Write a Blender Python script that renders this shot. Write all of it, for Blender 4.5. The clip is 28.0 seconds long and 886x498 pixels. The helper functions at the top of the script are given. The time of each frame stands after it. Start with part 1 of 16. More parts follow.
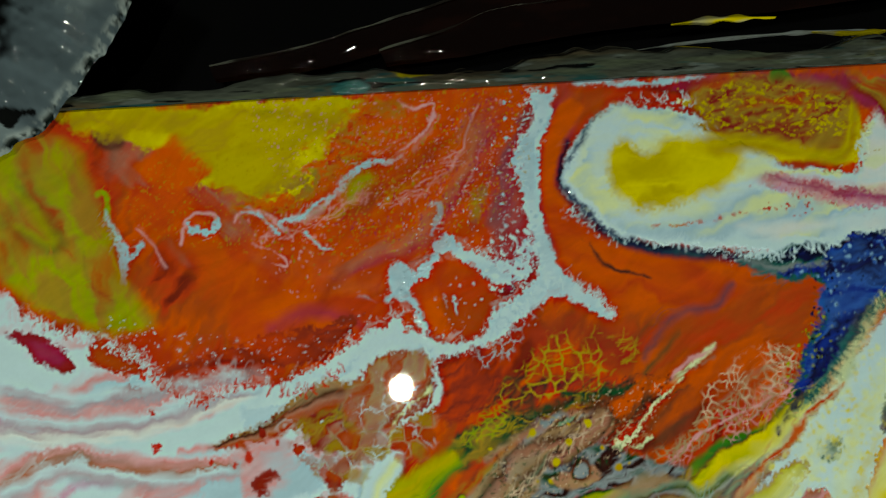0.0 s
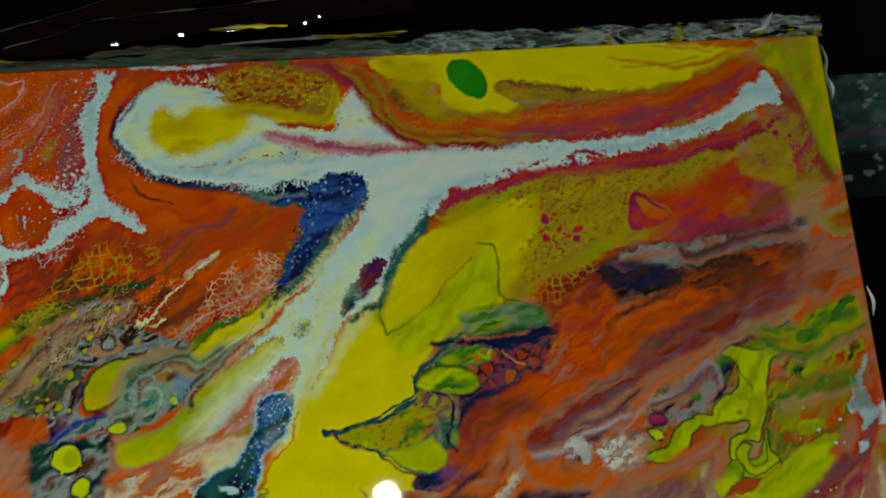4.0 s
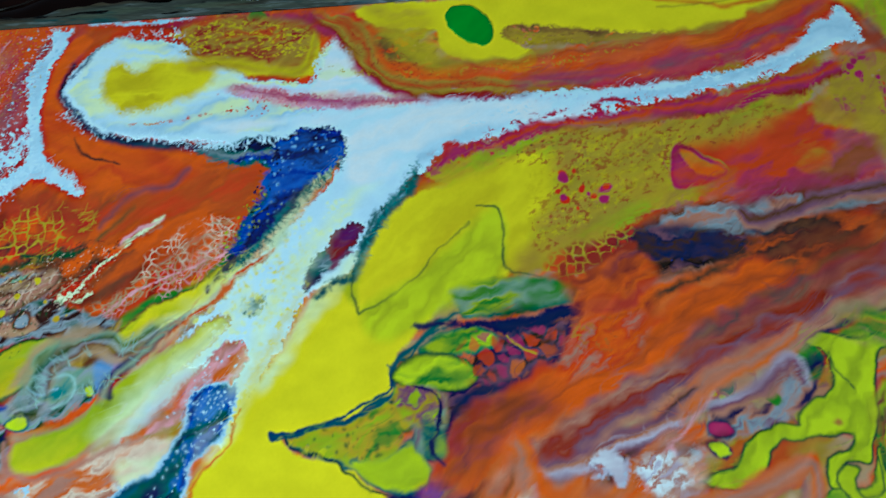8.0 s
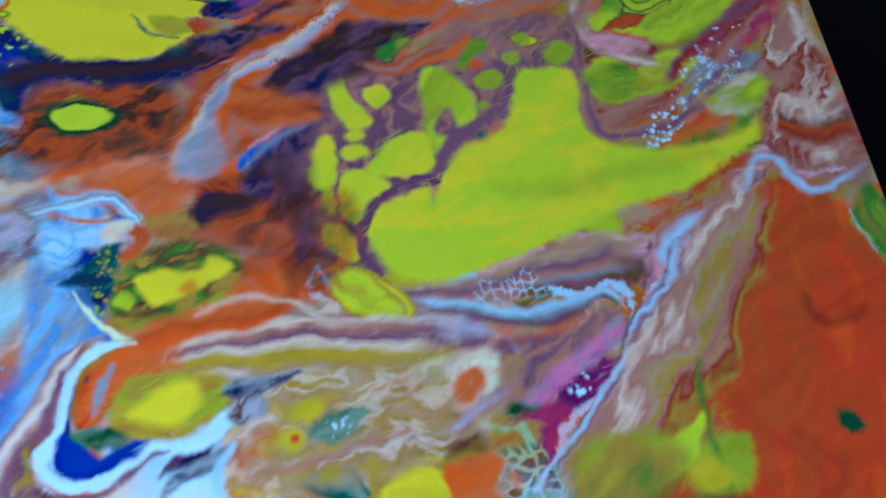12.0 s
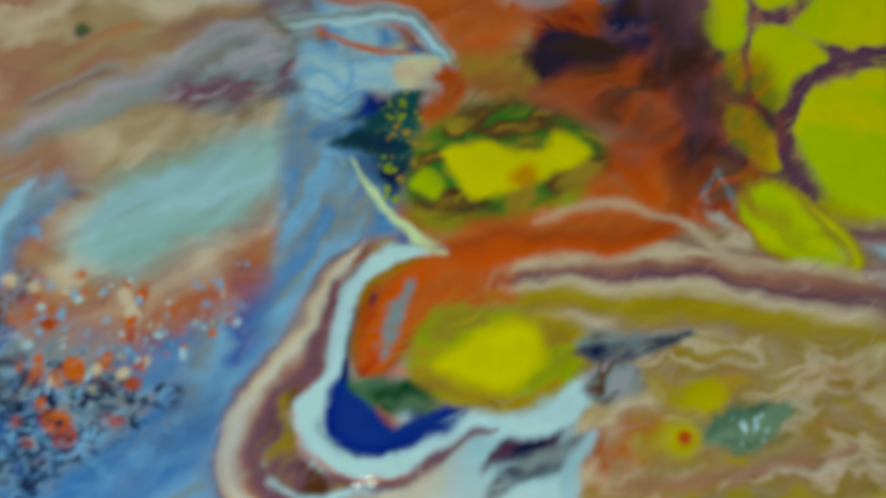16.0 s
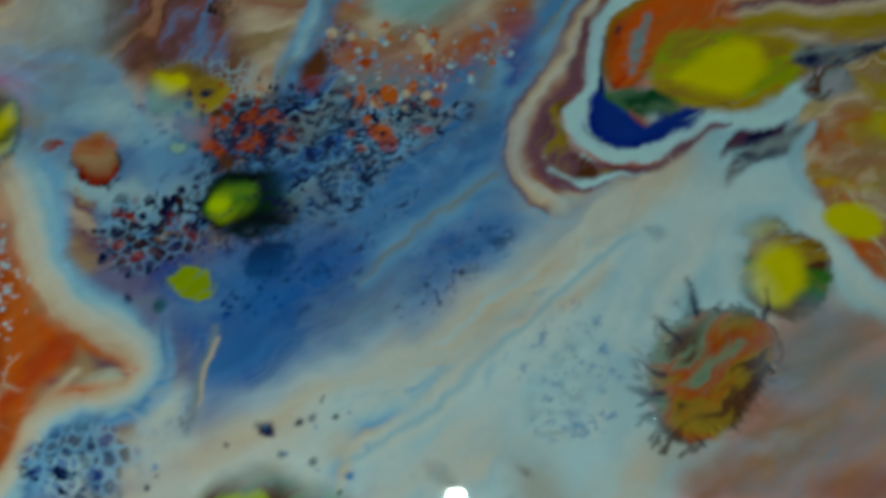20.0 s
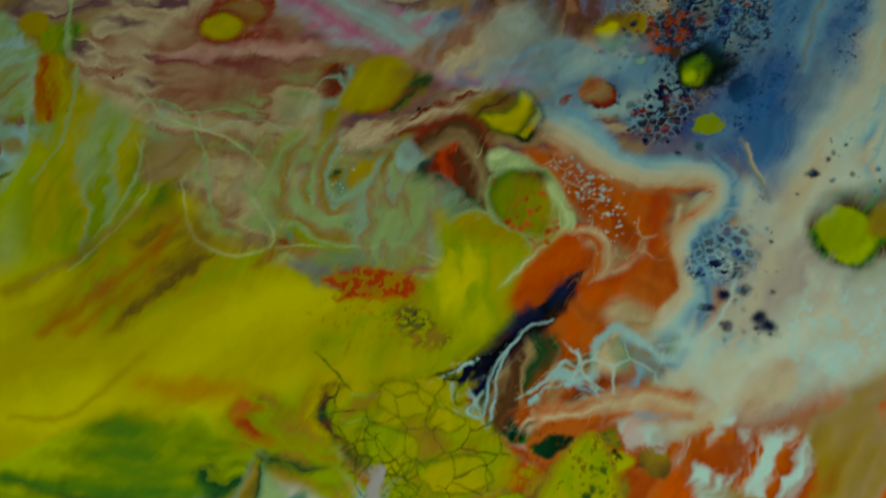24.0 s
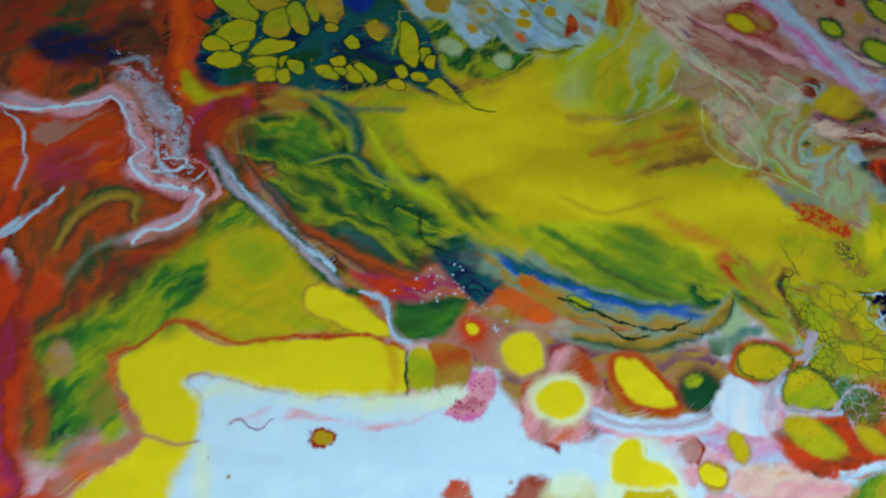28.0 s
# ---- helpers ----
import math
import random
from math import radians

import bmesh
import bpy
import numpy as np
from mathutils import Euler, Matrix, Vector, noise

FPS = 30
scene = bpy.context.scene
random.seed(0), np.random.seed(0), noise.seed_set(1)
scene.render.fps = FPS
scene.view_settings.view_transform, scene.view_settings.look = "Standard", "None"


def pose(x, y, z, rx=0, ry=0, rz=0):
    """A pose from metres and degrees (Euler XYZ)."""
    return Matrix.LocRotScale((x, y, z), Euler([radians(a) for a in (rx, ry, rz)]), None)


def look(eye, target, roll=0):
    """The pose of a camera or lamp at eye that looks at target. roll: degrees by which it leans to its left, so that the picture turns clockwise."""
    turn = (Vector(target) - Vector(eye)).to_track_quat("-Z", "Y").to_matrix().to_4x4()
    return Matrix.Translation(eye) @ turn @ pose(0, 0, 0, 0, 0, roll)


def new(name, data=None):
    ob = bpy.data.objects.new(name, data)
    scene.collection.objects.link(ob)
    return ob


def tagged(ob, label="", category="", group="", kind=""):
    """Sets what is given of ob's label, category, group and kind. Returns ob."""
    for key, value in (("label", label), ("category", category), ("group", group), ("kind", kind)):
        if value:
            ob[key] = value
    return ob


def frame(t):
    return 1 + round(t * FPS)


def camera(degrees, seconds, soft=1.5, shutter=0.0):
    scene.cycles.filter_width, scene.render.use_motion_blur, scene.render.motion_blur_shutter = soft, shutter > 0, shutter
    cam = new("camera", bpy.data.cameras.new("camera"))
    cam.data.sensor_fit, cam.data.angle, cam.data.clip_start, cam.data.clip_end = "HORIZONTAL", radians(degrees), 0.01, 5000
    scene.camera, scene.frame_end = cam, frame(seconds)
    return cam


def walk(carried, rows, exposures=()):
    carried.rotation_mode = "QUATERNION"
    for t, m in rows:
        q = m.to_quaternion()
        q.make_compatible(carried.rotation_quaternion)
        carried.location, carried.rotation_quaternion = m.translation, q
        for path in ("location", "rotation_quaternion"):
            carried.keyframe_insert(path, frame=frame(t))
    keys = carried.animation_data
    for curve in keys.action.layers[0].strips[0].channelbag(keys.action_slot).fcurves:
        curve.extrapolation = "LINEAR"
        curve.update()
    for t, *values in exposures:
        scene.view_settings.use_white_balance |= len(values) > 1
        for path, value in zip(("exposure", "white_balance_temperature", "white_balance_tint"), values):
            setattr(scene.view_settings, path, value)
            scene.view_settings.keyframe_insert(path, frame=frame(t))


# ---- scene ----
SOFT = 1.2
cam = camera(60.28, 28.0, soft=SOFT)
cam.data.dof.use_dof, cam.data.dof.focus_distance, cam.data.dof.aperture_fstop = True, 0.235, 19
PATH = [
    (0.0, -0.0759, 0.1496, 0.2178, 4.11, -1.89, -5.28),
    (0.5, -0.0523, 0.1419, 0.2239, 5.33, -0.66, -4.50),
    (1.0, -0.0398, 0.1281, 0.2240, 7.63, -1.32, -4.53),
    (1.5, -0.0189, 0.1180, 0.2211, 7.25, -0.51, -4.84),
    (2.0, 0.0043, 0.1123, 0.2259, 7.26, -0.11, -5.21),
    (2.5, 0.0259, 0.1071, 0.2348, 7.42, -1.90, -6.02),
    (3.0, 0.0486, 0.1030, 0.2482, 8.39, -2.00, -6.15),
    (3.5, 0.0718, 0.0840, 0.2704, 10.15, -2.76, -6.17),
    (4.0, 0.0740, 0.0648, 0.2944, 11.64, -2.92, -5.63),
    (4.5, 0.0845, 0.0511, 0.3129, 10.66, 0.53, -4.30),
    (6.5, 0.1024, 0.0184, 0.2686, 17.98, 3.37, -3.20),
    (7.0, 0.0965, 0.0198, 0.2540, 19.55, 3.09, -3.22),
    (7.5, 0.0968, 0.0229, 0.2389, 20.79, 3.13, -3.32),
    (8.0, 0.1022, 0.0231, 0.2196, 21.66, 2.96, -3.92),
    (8.5, 0.1048, 0.0153, 0.1948, 22.85, 1.05, -3.04),
    (9.0, 0.0983, 0.0174, 0.1786, 21.62, -2.94, -6.21),
    (9.5, 0.0949, 0.0138, 0.1749, 24.72, -1.80, -8.99),
    (10.0, 0.0955, -0.0022, 0.1762, 26.95, -0.91, -9.84),
    (10.5, 0.1017, -0.0293, 0.1740, 26.66, -0.90, -9.56),
    (11.0, 0.1071, -0.0559, 0.1752, 25.41, -2.04, -9.75),
    (11.5, 0.1093, -0.0806, 0.1822, 23.97, -2.95, -9.76),
    (12.0, 0.1114, -0.1224, 0.1788, 23.79, -3.97, -7.89),
    (12.5, 0.1102, -0.1404, 0.1870, 20.89, -4.74, -4.30),
    (14.5, 0.0570, -0.1549, 0.1607, 17.00, -8.44, -3.68),
    (15.0, 0.0436, -0.1235, 0.1315, 18.73, -7.38, -4.30),
    (15.5, 0.0478, -0.1024, 0.1173, 19.88, -6.45, -3.03),
    (16.0, 0.0502, -0.0893, 0.1128, 13.72, -4.28, 0.79),
    (16.5, 0.0330, -0.0919, 0.1088, 15.05, -5.40, -0.27),
    (17.0, 0.0348, -0.0937, 0.1030, 13.42, -3.27, -0.47),
    (17.5, 0.0302, -0.1006, 0.1115, 15.52, -1.35, -0.33),
    (18.0, 0.0289, -0.1010, 0.1154, 13.13, 0.13, -0.42),
    (18.5, 0.0294, -0.1085, 0.1158, 13.51, 0.48, -0.53),
    (19.0, 0.0323, -0.1221, 0.1216, 13.77, 0.92, -0.58),
    (19.5, 0.0346, -0.1351, 0.1248, 14.29, 0.95, -0.87),
    (20.0, 0.0208, -0.1372, 0.1289, 12.01, 2.53, -0.73),
    (20.5, 0.0064, -0.1421, 0.1394, 11.33, 1.11, -1.48),
    (21.0, -0.0129, -0.1544, 0.1451, 12.59, 0.39, -2.48),
    (21.5, -0.0383, -0.1652, 0.1548, 12.96, 0.85, -3.86),
    (22.0, -0.0579, -0.1719, 0.1715, 15.38, 1.28, -4.59),
    (22.5, -0.0795, -0.1755, 0.1785, 17.69, 1.11, -6.75),
    (24.5, -0.1411, -0.1571, 0.1898, 13.79, 5.73, -37.77),
    (25.0, -0.1788, -0.1504, 0.1881, 12.13, 5.68, -42.20),
    (25.5, -0.2179, -0.1380, 0.1810, 13.42, 6.98, -43.31),
    (26.0, -0.2588, -0.1391, 0.1852, 15.74, 2.79, -39.45),
    (26.5, -0.2920, -0.1477, 0.2195, 17.65, -0.06, -32.90),
    (27.0, -0.2969, -0.1759, 0.2339, 22.00, -4.28, -23.21),
    (27.5, -0.3028, -0.1943, 0.2275, 26.01, -9.63, -15.72),
    (28.0, -0.3209, -0.1967, 0.2239, 24.21, -9.28, -10.16),
]
EXPOSURES = [
    (0, 0.61, 8100, 3),
    (1, 1.19, 7500, 2),
    (2, 1.02, 7900, 4),
    (3, 0.50, 7600, 0),
    (4, 0.28, 8400, -2),
    (7, 1.07, 5400, 2),
    (8, 1.13, 5400, 2),
    (9, 1.25, 4700, -8),
    (10, 0.85, 4850, -10),
    (11, 0.94, 4500, -4),
    (12, 0.69, 4650, 15),
    (15, 0.15, 6800, 2),
    (17, 0.27, 6800, -6),
    (18, 0.05, 6900, -4),
    (19, -0.34, 6600, -6),
    (20, -0.73, 6550, -9),
    (21, -0.74, 6500, -12),
    (22, -1.33, 6400, -8),
    (25, -0.70, 10000, -21),
    (27, -0.48, 9800, -18),
    (28, -0.38, 5900, 16),
]
walk(cam, [(t, pose(x, y, z, rx, ry, rz)) for t, x, y, z, rx, ry, rz in PATH], EXPOSURES)

# ---- light: a high sun and a low front lamp, both standing in for a camera flash, in a dark room ----
world = bpy.data.worlds.new("dark_room")
scene.world = world
world.use_nodes = True
world.node_tree.nodes["Background"].inputs[0].default_value = (0.75, 0.86, 1.0, 1)
world.node_tree.nodes["Background"].inputs[1].default_value = 0.03
# fixed sun added in place of the flash that moves with the camera
lamp_data = bpy.data.lights.new("flash_stand_in", "SUN")
lamp_data.energy, lamp_data.angle, lamp_data.color = 0.45, radians(1.45), (0.88, 1.0, 0.99)
lamp = new("flash_stand_in", lamp_data)
lamp.matrix_world = look((-0.09, -0.32, 3.0), (0, 0, 0))
# added fill lamp: makes the front brighter, no such lamp stands there
front_fill_data = bpy.data.lights.new("front_fill_lamp", "POINT")
front_fill_data.energy, front_fill_data.shadow_soft_size, front_fill_data.color = 14.0, 0.02, (0.88, 1.0, 0.99)
front_fill = new("front_fill_lamp", front_fill_data)
front_fill.matrix_world = pose(-0.25, -0.52, 0.28)


# ---- materials ----
def srgb(h):
    c = np.array([int(h[i : i + 2], 16) for i in (0, 2, 4)]) / 255
    return np.where(c <= 0.04045, c / 12.92, ((c + 0.055) / 1.055) ** 2.4)


def nodes_of(name):
    m = bpy.data.materials.new(name)
    m.use_nodes = True
    n, l = m.node_tree.nodes, m.node_tree.links
    return m, n, l, n["Principled BSDF"]


def glossy_paint(name):
    """Poured acrylic: pigment from the colour layer, fine grain, a wet clear gloss and a slight ripple."""
    m, n, l, b = nodes_of(name)
    pig = n.new("ShaderNodeVertexColor")
    pig.layer_name = "pigment"
    geo = n.new("ShaderNodeTexCoord")
    grain = n.new("ShaderNodeTexNoise")
    grain.inputs["Scale"].default_value, grain.inputs["Detail"].default_value = 900, 5
    l.new(geo.outputs["Object"], grain.inputs["Vector"])
    mapr = n.new("ShaderNodeMapRange")
    mapr.inputs[1].default_value, mapr.inputs[2].default_value = 0.3, 0.7
    mapr.inputs[3].default_value, mapr.inputs[4].default_value = 0.985, 1.015
    l.new(grain.outputs["Fac"], mapr.inputs[0])
    mul = n.new("ShaderNodeMix")
    mul.data_type, mul.blend_type = "RGBA", "MULTIPLY"
    mul.inputs[0].default_value = 1
    l.new(pig.outputs["Color"], mul.inputs[6])
    l.new(mapr.outputs[0], mul.inputs[7])
    l.new(mul.outputs[2], b.inputs["Base Color"])
    ripple = n.new("ShaderNodeTexNoise")
    ripple.inputs["Scale"].default_value, ripple.inputs["Detail"].default_value = 60, 1
    l.new(geo.outputs["Object"], ripple.inputs["Vector"])
    bump = n.new("ShaderNodeBump")
    bump.inputs["Strength"].default_value, bump.inputs["Distance"].default_value = 0.02, 0.0002
    l.new(ripple.outputs["Fac"], bump.inputs["Height"])
    l.new(bump.outputs["Normal"], b.inputs["Normal"])
    rough = n.new("ShaderNodeMapRange")
    rough.inputs[1].default_value, rough.inputs[2].default_value = 0.3, 0.7
    rough.inputs[3].default_value, rough.inputs[4].default_value = 0.012, 0.03
    l.new(grain.outputs["Fac"], rough.inputs[0])
    l.new(rough.outputs[0], b.inputs["Roughness"])
    b.inputs["IOR"].default_value = 1.42
    return m


def surface(name, dark, light, scale=60, roughness=0.5, bump=0.3, depth=0.001, stretch=(1, 1, 1), metal=0.0):
    """A plain worn surface: two tones of noise, fine relief and uneven gloss."""
    m, n, l, b = nodes_of(name)
    tex = n.new("ShaderNodeTexCoord")
    mp = n.new("ShaderNodeMapping")
    mp.inputs["Scale"].default_value = stretch
    l.new(tex.outputs["Object"], mp.inputs["Vector"])
    big, small = n.new("ShaderNodeTexNoise"), n.new("ShaderNodeTexNoise")
    for node, s in ((big, scale), (small, scale * 9)):
        node.inputs["Scale"].default_value, node.inputs["Detail"].default_value = s, 6
        l.new(mp.outputs["Vector"], node.inputs["Vector"])
    ramp = n.new("ShaderNodeValToRGB")
    ramp.color_ramp.elements[0].position, ramp.color_ramp.elements[1].position = 0.35, 0.68
    ramp.color_ramp.elements[0].color, ramp.color_ramp.elements[1].color = (*srgb(dark), 1), (*srgb(light), 1)
    add = n.new("ShaderNodeMath")
    add.operation = "MULTIPLY_ADD"
    add.inputs[1].default_value, add.inputs[2].default_value = 0.35, -0.17
    l.new(small.outputs["Fac"], add.inputs[0])
    tot = n.new("ShaderNodeMath")
    l.new(add.outputs[0], tot.inputs[0])
    l.new(big.outputs["Fac"], tot.inputs[1])
    l.new(tot.outputs[0], ramp.inputs[0])
    l.new(ramp.outputs[0], b.inputs["Base Color"])
    bp = n.new("ShaderNodeBump")
    bp.inputs["Strength"].default_value, bp.inputs["Distance"].default_value = bump, depth
    l.new(small.outputs["Fac"], bp.inputs["Height"])
    l.new(bp.outputs["Normal"], b.inputs["Normal"])
    b.inputs["Roughness"].default_value, b.inputs["Metallic"].default_value = roughness, metal
    return m


PAINT = glossy_paint("wet_acrylic_paint")
BLACK_FILM = surface("black_plastic_film", "020202", "050505", 14, 0.16, 0.05, 0.0004)
BLACK_FILM.node_tree.nodes["Principled BSDF"].inputs["Specular IOR Level"].default_value = 0.25
FLOOR = surface("dark_floor", "0b0b0c", "17171a", 6, 0.7)
COTTON = surface("primed_cotton", "b9b4a8", "d2cdc2", 300, 0.8)
PINE = surface("pine_stretcher", "a97f4f", "c79c68", 20, 0.6, stretch=(1, 12, 12))

# ---- the poured painting: pigment laid down stroke by stroke on a fine film ----
STEP = 0.34
U0, U1, V0, V1 = -440.9, 259.5, -294.2, 209.0
US, VS = np.arange(U0, U1 + 0.01, STEP), np.arange(V0, V1 + 0.01, STEP)
NU, NV = len(US), len(VS)
PIG = np.zeros((NV, NU, 3), np.float32)
LIFT = np.zeros((NV, NU), np.float32)
KIND = np.zeros((NV, NU), np.int16)
KINDS = [("paint_film", "")]
TABLE = np.random.RandomState(7).rand(256, 256).astype(np.float32)

COLOUR = {k: srgb(v) for k, v in {
    'Y': 'e0d004',
    'Y2': 'c4b006',
    'YG': '9aa812',
    'LY': 'c0d00a',
    'OC': 'a5842a',
    'OC2': 'b4961e',
    'O': 'da580c',
    'O2': 'b44a18',
    'R': 'c63e16',
    'R2': '92301e',
    'RD': '842814',
    'M': 'a42c58',
    'MP': 'd070a8',
    'W': 'c2e2f2',
    'W2': 'a8cce0',
    'CR': 'dcecb8',
    'PK': 'dd9aa0',
    'PE': 'dcc2a8',
    'SA': 'cc6428',
    'SP': 'ac7460',
    'B': '143492',
    'B2': '2a5cb4',
    'DB': '182048',
    'CB': '1c66b8',
    'SK': '7fb2e0',
    'SB': '5a8cc8',
    'T': '1c5a58',
    'T2': '2f7a78',
    'G': '1d8a1c',
    'G2': '3f7a24',
    'DG': '1c4a2a',
    'DG2': '12301c',
    'BR': '5e3a26',
    'BR2': '3e2620',
    'MV': '7a5062',
    'MV2': '6a4458',
    'GY': '8a949c',
    'GG': '7c967c',
    'TN': 'ac8c68',
    'K': '0c0f14',
    'PU': '5a1c5e',
    'LG': 'a4bc88',
    'MI': '94b8b0',
    'LV': 'b2a6b6',
    'WH': 'dde6e8',
    'WP': 'd9d0c8',
}.items()}


def vnoise(x, y, seed=0):
    x, y = x + 37.1 * seed + 1000, y + 91.7 * seed + 1000
    i, j = np.floor(x).astype(np.int32), np.floor(y).astype(np.int32)
    fx, fy = x - i, y - j
    fx, fy = fx * fx * (3 - 2 * fx), fy * fy * (3 - 2 * fy)
    i0, i1, j0, j1 = i & 255, (i + 1) & 255, j & 255, (j + 1) & 255
    a = TABLE[j0, i0] * (1 - fx) + TABLE[j0, i1] * fx
    b = TABLE[j1, i0] * (1 - fx) + TABLE[j1, i1] * fx
    return (a * (1 - fy) + b * fy) * 2 - 1


def fbm(x, y, seed=0, octaves=4):
    out, amp, tot = 0, 1.0, 0
    for k in range(octaves):
        out = out + amp * vnoise(x * 2**k, y * 2**k, seed + 11 * k)
        tot += amp
        amp *= 0.55
    return out / tot


def broad(scale, seed, octaves=2):
    """A slow noise over the whole film, worked out at every fourth place and drawn out between."""
    j, i = np.arange(0, NV + 4, 4), np.arange(0, NU + 4, 4)
    x, y = np.meshgrid((U0 + STEP * i).astype(np.float32), (V0 + STEP * j).astype(np.float32))
    f = fbm(x / scale, y / scale, seed, octaves).astype(np.float32)
    k, w = np.arange(NV) // 4, ((np.arange(NV) % 4) / 4).astype(np.float32)[:, None]
    f = f[k] * (1 - w) + f[k + 1] * w
    k, w = np.arange(NU) // 4, ((np.arange(NU) % 4) / 4).astype(np.float32)
    return f[:, k] * (1 - w) + f[:, k + 1] * w


GX, GY = np.meshgrid(US.astype(np.float32), VS.astype(np.float32))
BEND = [(1.5 * broad(11, k, 4) + 0.55 * fbm(GX / 3.1, GY / 3.1, k + 20, 2)).astype(np.float32) for k in (3, 43)]
FRAY = (fbm(GX / 1.3, GY / 1.3, 2, 3) + 0.6 * vnoise(GX / 4, GY / 4, 9)).astype(np.float32)
MOTTLE = fbm(GX / 3, GY / 3, 31, 4).astype(np.float32)


def drawn(field, win, seed):
    """A piece of a noise field as large as the window, from elsewhere for every stroke."""
    h, w = win[0].stop - win[0].start, win[1].stop - win[1].start
    j, i = (seed * 131 + win[0].start) % max(1, NV - h), (seed * 277 + win[1].start) % max(1, NU - w)
    return field[j : j + h, i : i + w]


def smooth(a, lo, hi):
    t = np.clip((a - lo) / (hi - lo), 0, 1)
    return t * t * (3 - 2 * t)


def spline(pts, closed, steps=4):
    p = np.array(pts, float)
    if len(p) < 3:
        return p
    q = np.concatenate([p[-1:], p, p[:2]]) if closed else np.concatenate([2 * p[:1] - p[1:2], p, 2 * p[-1:] - p[-2:-1]])
    t = np.arange(steps)[:, None] / steps
    out = []
    for k in range(len(q) - 3):
        a, b, c, d = q[k : k + 4]
        out.append(0.5 * (2 * b + (c - a) * t + (2 * a - 5 * b + 4 * c - d) * t**2 + (3 * b - a - 3 * c + d) * t**3))
    out = np.concatenate(out)
    return out if closed else np.concatenate([out, p[-1:]])


def window(p, margin):
    lo, hi = p.min(0) - margin, p.max(0) + margin
    i0, i1 = np.searchsorted(US, lo[0]), np.searchsorted(US, hi[0])
    j0, j1 = np.searchsorted(VS, lo[1]), np.searchsorted(VS, hi[1])
    return slice(int(j0), int(max(j0, j1))), slice(int(i0), int(max(i0, i1)))


def bent(win, wob, seed):
    """The film's own coordinates, bent as the paint flowed."""
    x, y = GX[win], GY[win]
    if wob:
        return x, y, x + 0.3 * wob * drawn(BEND[0], win, seed), y + 0.3 * wob * drawn(BEND[1], win, seed)
    return x, y, x, y


def along(poly, x, y, closed):
    """Distance to a line, its place along it from 0 to 1, and, if closed, whether inside."""
    best, where, inside = np.full(x.shape, 1e9, np.float32), np.zeros(x.shape, np.float32), np.zeros(x.shape, bool)
    n = len(poly) if closed else len(poly) - 1
    for k in range(n):
        (ax, ay), (bx, by) = poly[k], poly[(k + 1) % len(poly)]
        ex, ey = bx - ax, by - ay
        h = np.clip(((x - ax) * ex + (y - ay) * ey) / (ex * ex + ey * ey + 1e-9), 0, 1)
        d = (x - ax - h * ex) ** 2 + (y - ay - h * ey) ** 2
        if not closed:
            where = np.where(d < best, (k + h) / n, where)
        best = np.minimum(best, d)
        if closed and abs(ey) > 1e-9:
            inside ^= ((ay > y) != (by > y)) & (x < ex * (y - ay) / ey + ax)
    return np.sqrt(best), where, inside


def depth(poly, x, y):
    """How far inside a closed outline each place lies (outside: minus); every second place for large stretches."""
    step = 2 if x.size > 20000 else 1
    if step == 1:
        d, _, inside = along(poly, x, y, True)
        return np.where(inside, d, -d)
    h, w = x.shape
    rows, cols = np.minimum(np.arange(0, h + 2, 2), h - 1), np.minimum(np.arange(0, w + 2, 2), w - 1)
    d, _, inside = along(poly, x[np.ix_(rows, cols)], y[np.ix_(rows, cols)], True)
    d = np.where(inside, d, -d)
    out = np.empty((2 * len(rows) - 2, d.shape[1]), np.float32)
    out[::2], out[1::2] = d[:-1], (d[:-1] + d[1:]) / 2
    full = np.empty((out.shape[0], 2 * len(cols) - 2), np.float32)
    full[:, ::2], full[:, 1::2] = out[:, :-1], (out[:, :-1] + out[:, 1:]) / 2
    return full[:h, :w]


def tone(col, x, y, ang, grain, seed):
    """One pigment with slight unevenness, or several pulled into streaks along a direction."""
    if isinstance(col, str):
        col = [col]
    c = np.array([COLOUR[k] for k in col], np.float32)
    a = radians(ang)
    s, t = x * np.cos(a) + y * np.sin(a), y * np.cos(a) - x * np.sin(a)
    if len(c) == 1:
        return c[0] * (1 + 0.06 * vnoise(s / (grain * 2), t / grain, seed)[..., None])
    s, t = s + 3.0 * drawn(BEND[0], (slice(0, x.shape[0]), slice(0, x.shape[1])), seed), t + 2.2 * drawn(BEND[1], (slice(0, x.shape[0]), slice(0, x.shape[1])), seed)
    f = 0.5 + 0.60 * vnoise(s / (grain * 4.5), t / (grain * 1.5), seed) + 0.24 * vnoise(s / (grain * 2.4), t / (grain * 0.6), seed + 1) + 0.10 * vnoise(s / grain, t / (grain * 0.22), seed + 2)
    f = np.clip(f, 0, 0.999) * (len(c) - 1)
    k = f.astype(np.int32)
    g = (f - k)[..., None]
    return c[k] * (1 - g) + c[np.minimum(k + 1, len(c) - 1)] * g


def lay(win, alpha, colour, lift, part, label=""):
    a = alpha[..., None]
    PIG[win] = PIG[win] * (1 - a) + colour * a
    if lift:
        LIFT[win] = np.maximum(LIFT[win], lift * smooth(alpha, 0.3, 1.0))
    if part:
        KINDS.append((part, label))
        KIND[win] = np.where(alpha > 0.5, len(KINDS) - 1, KIND[win])


COUNT = [0]


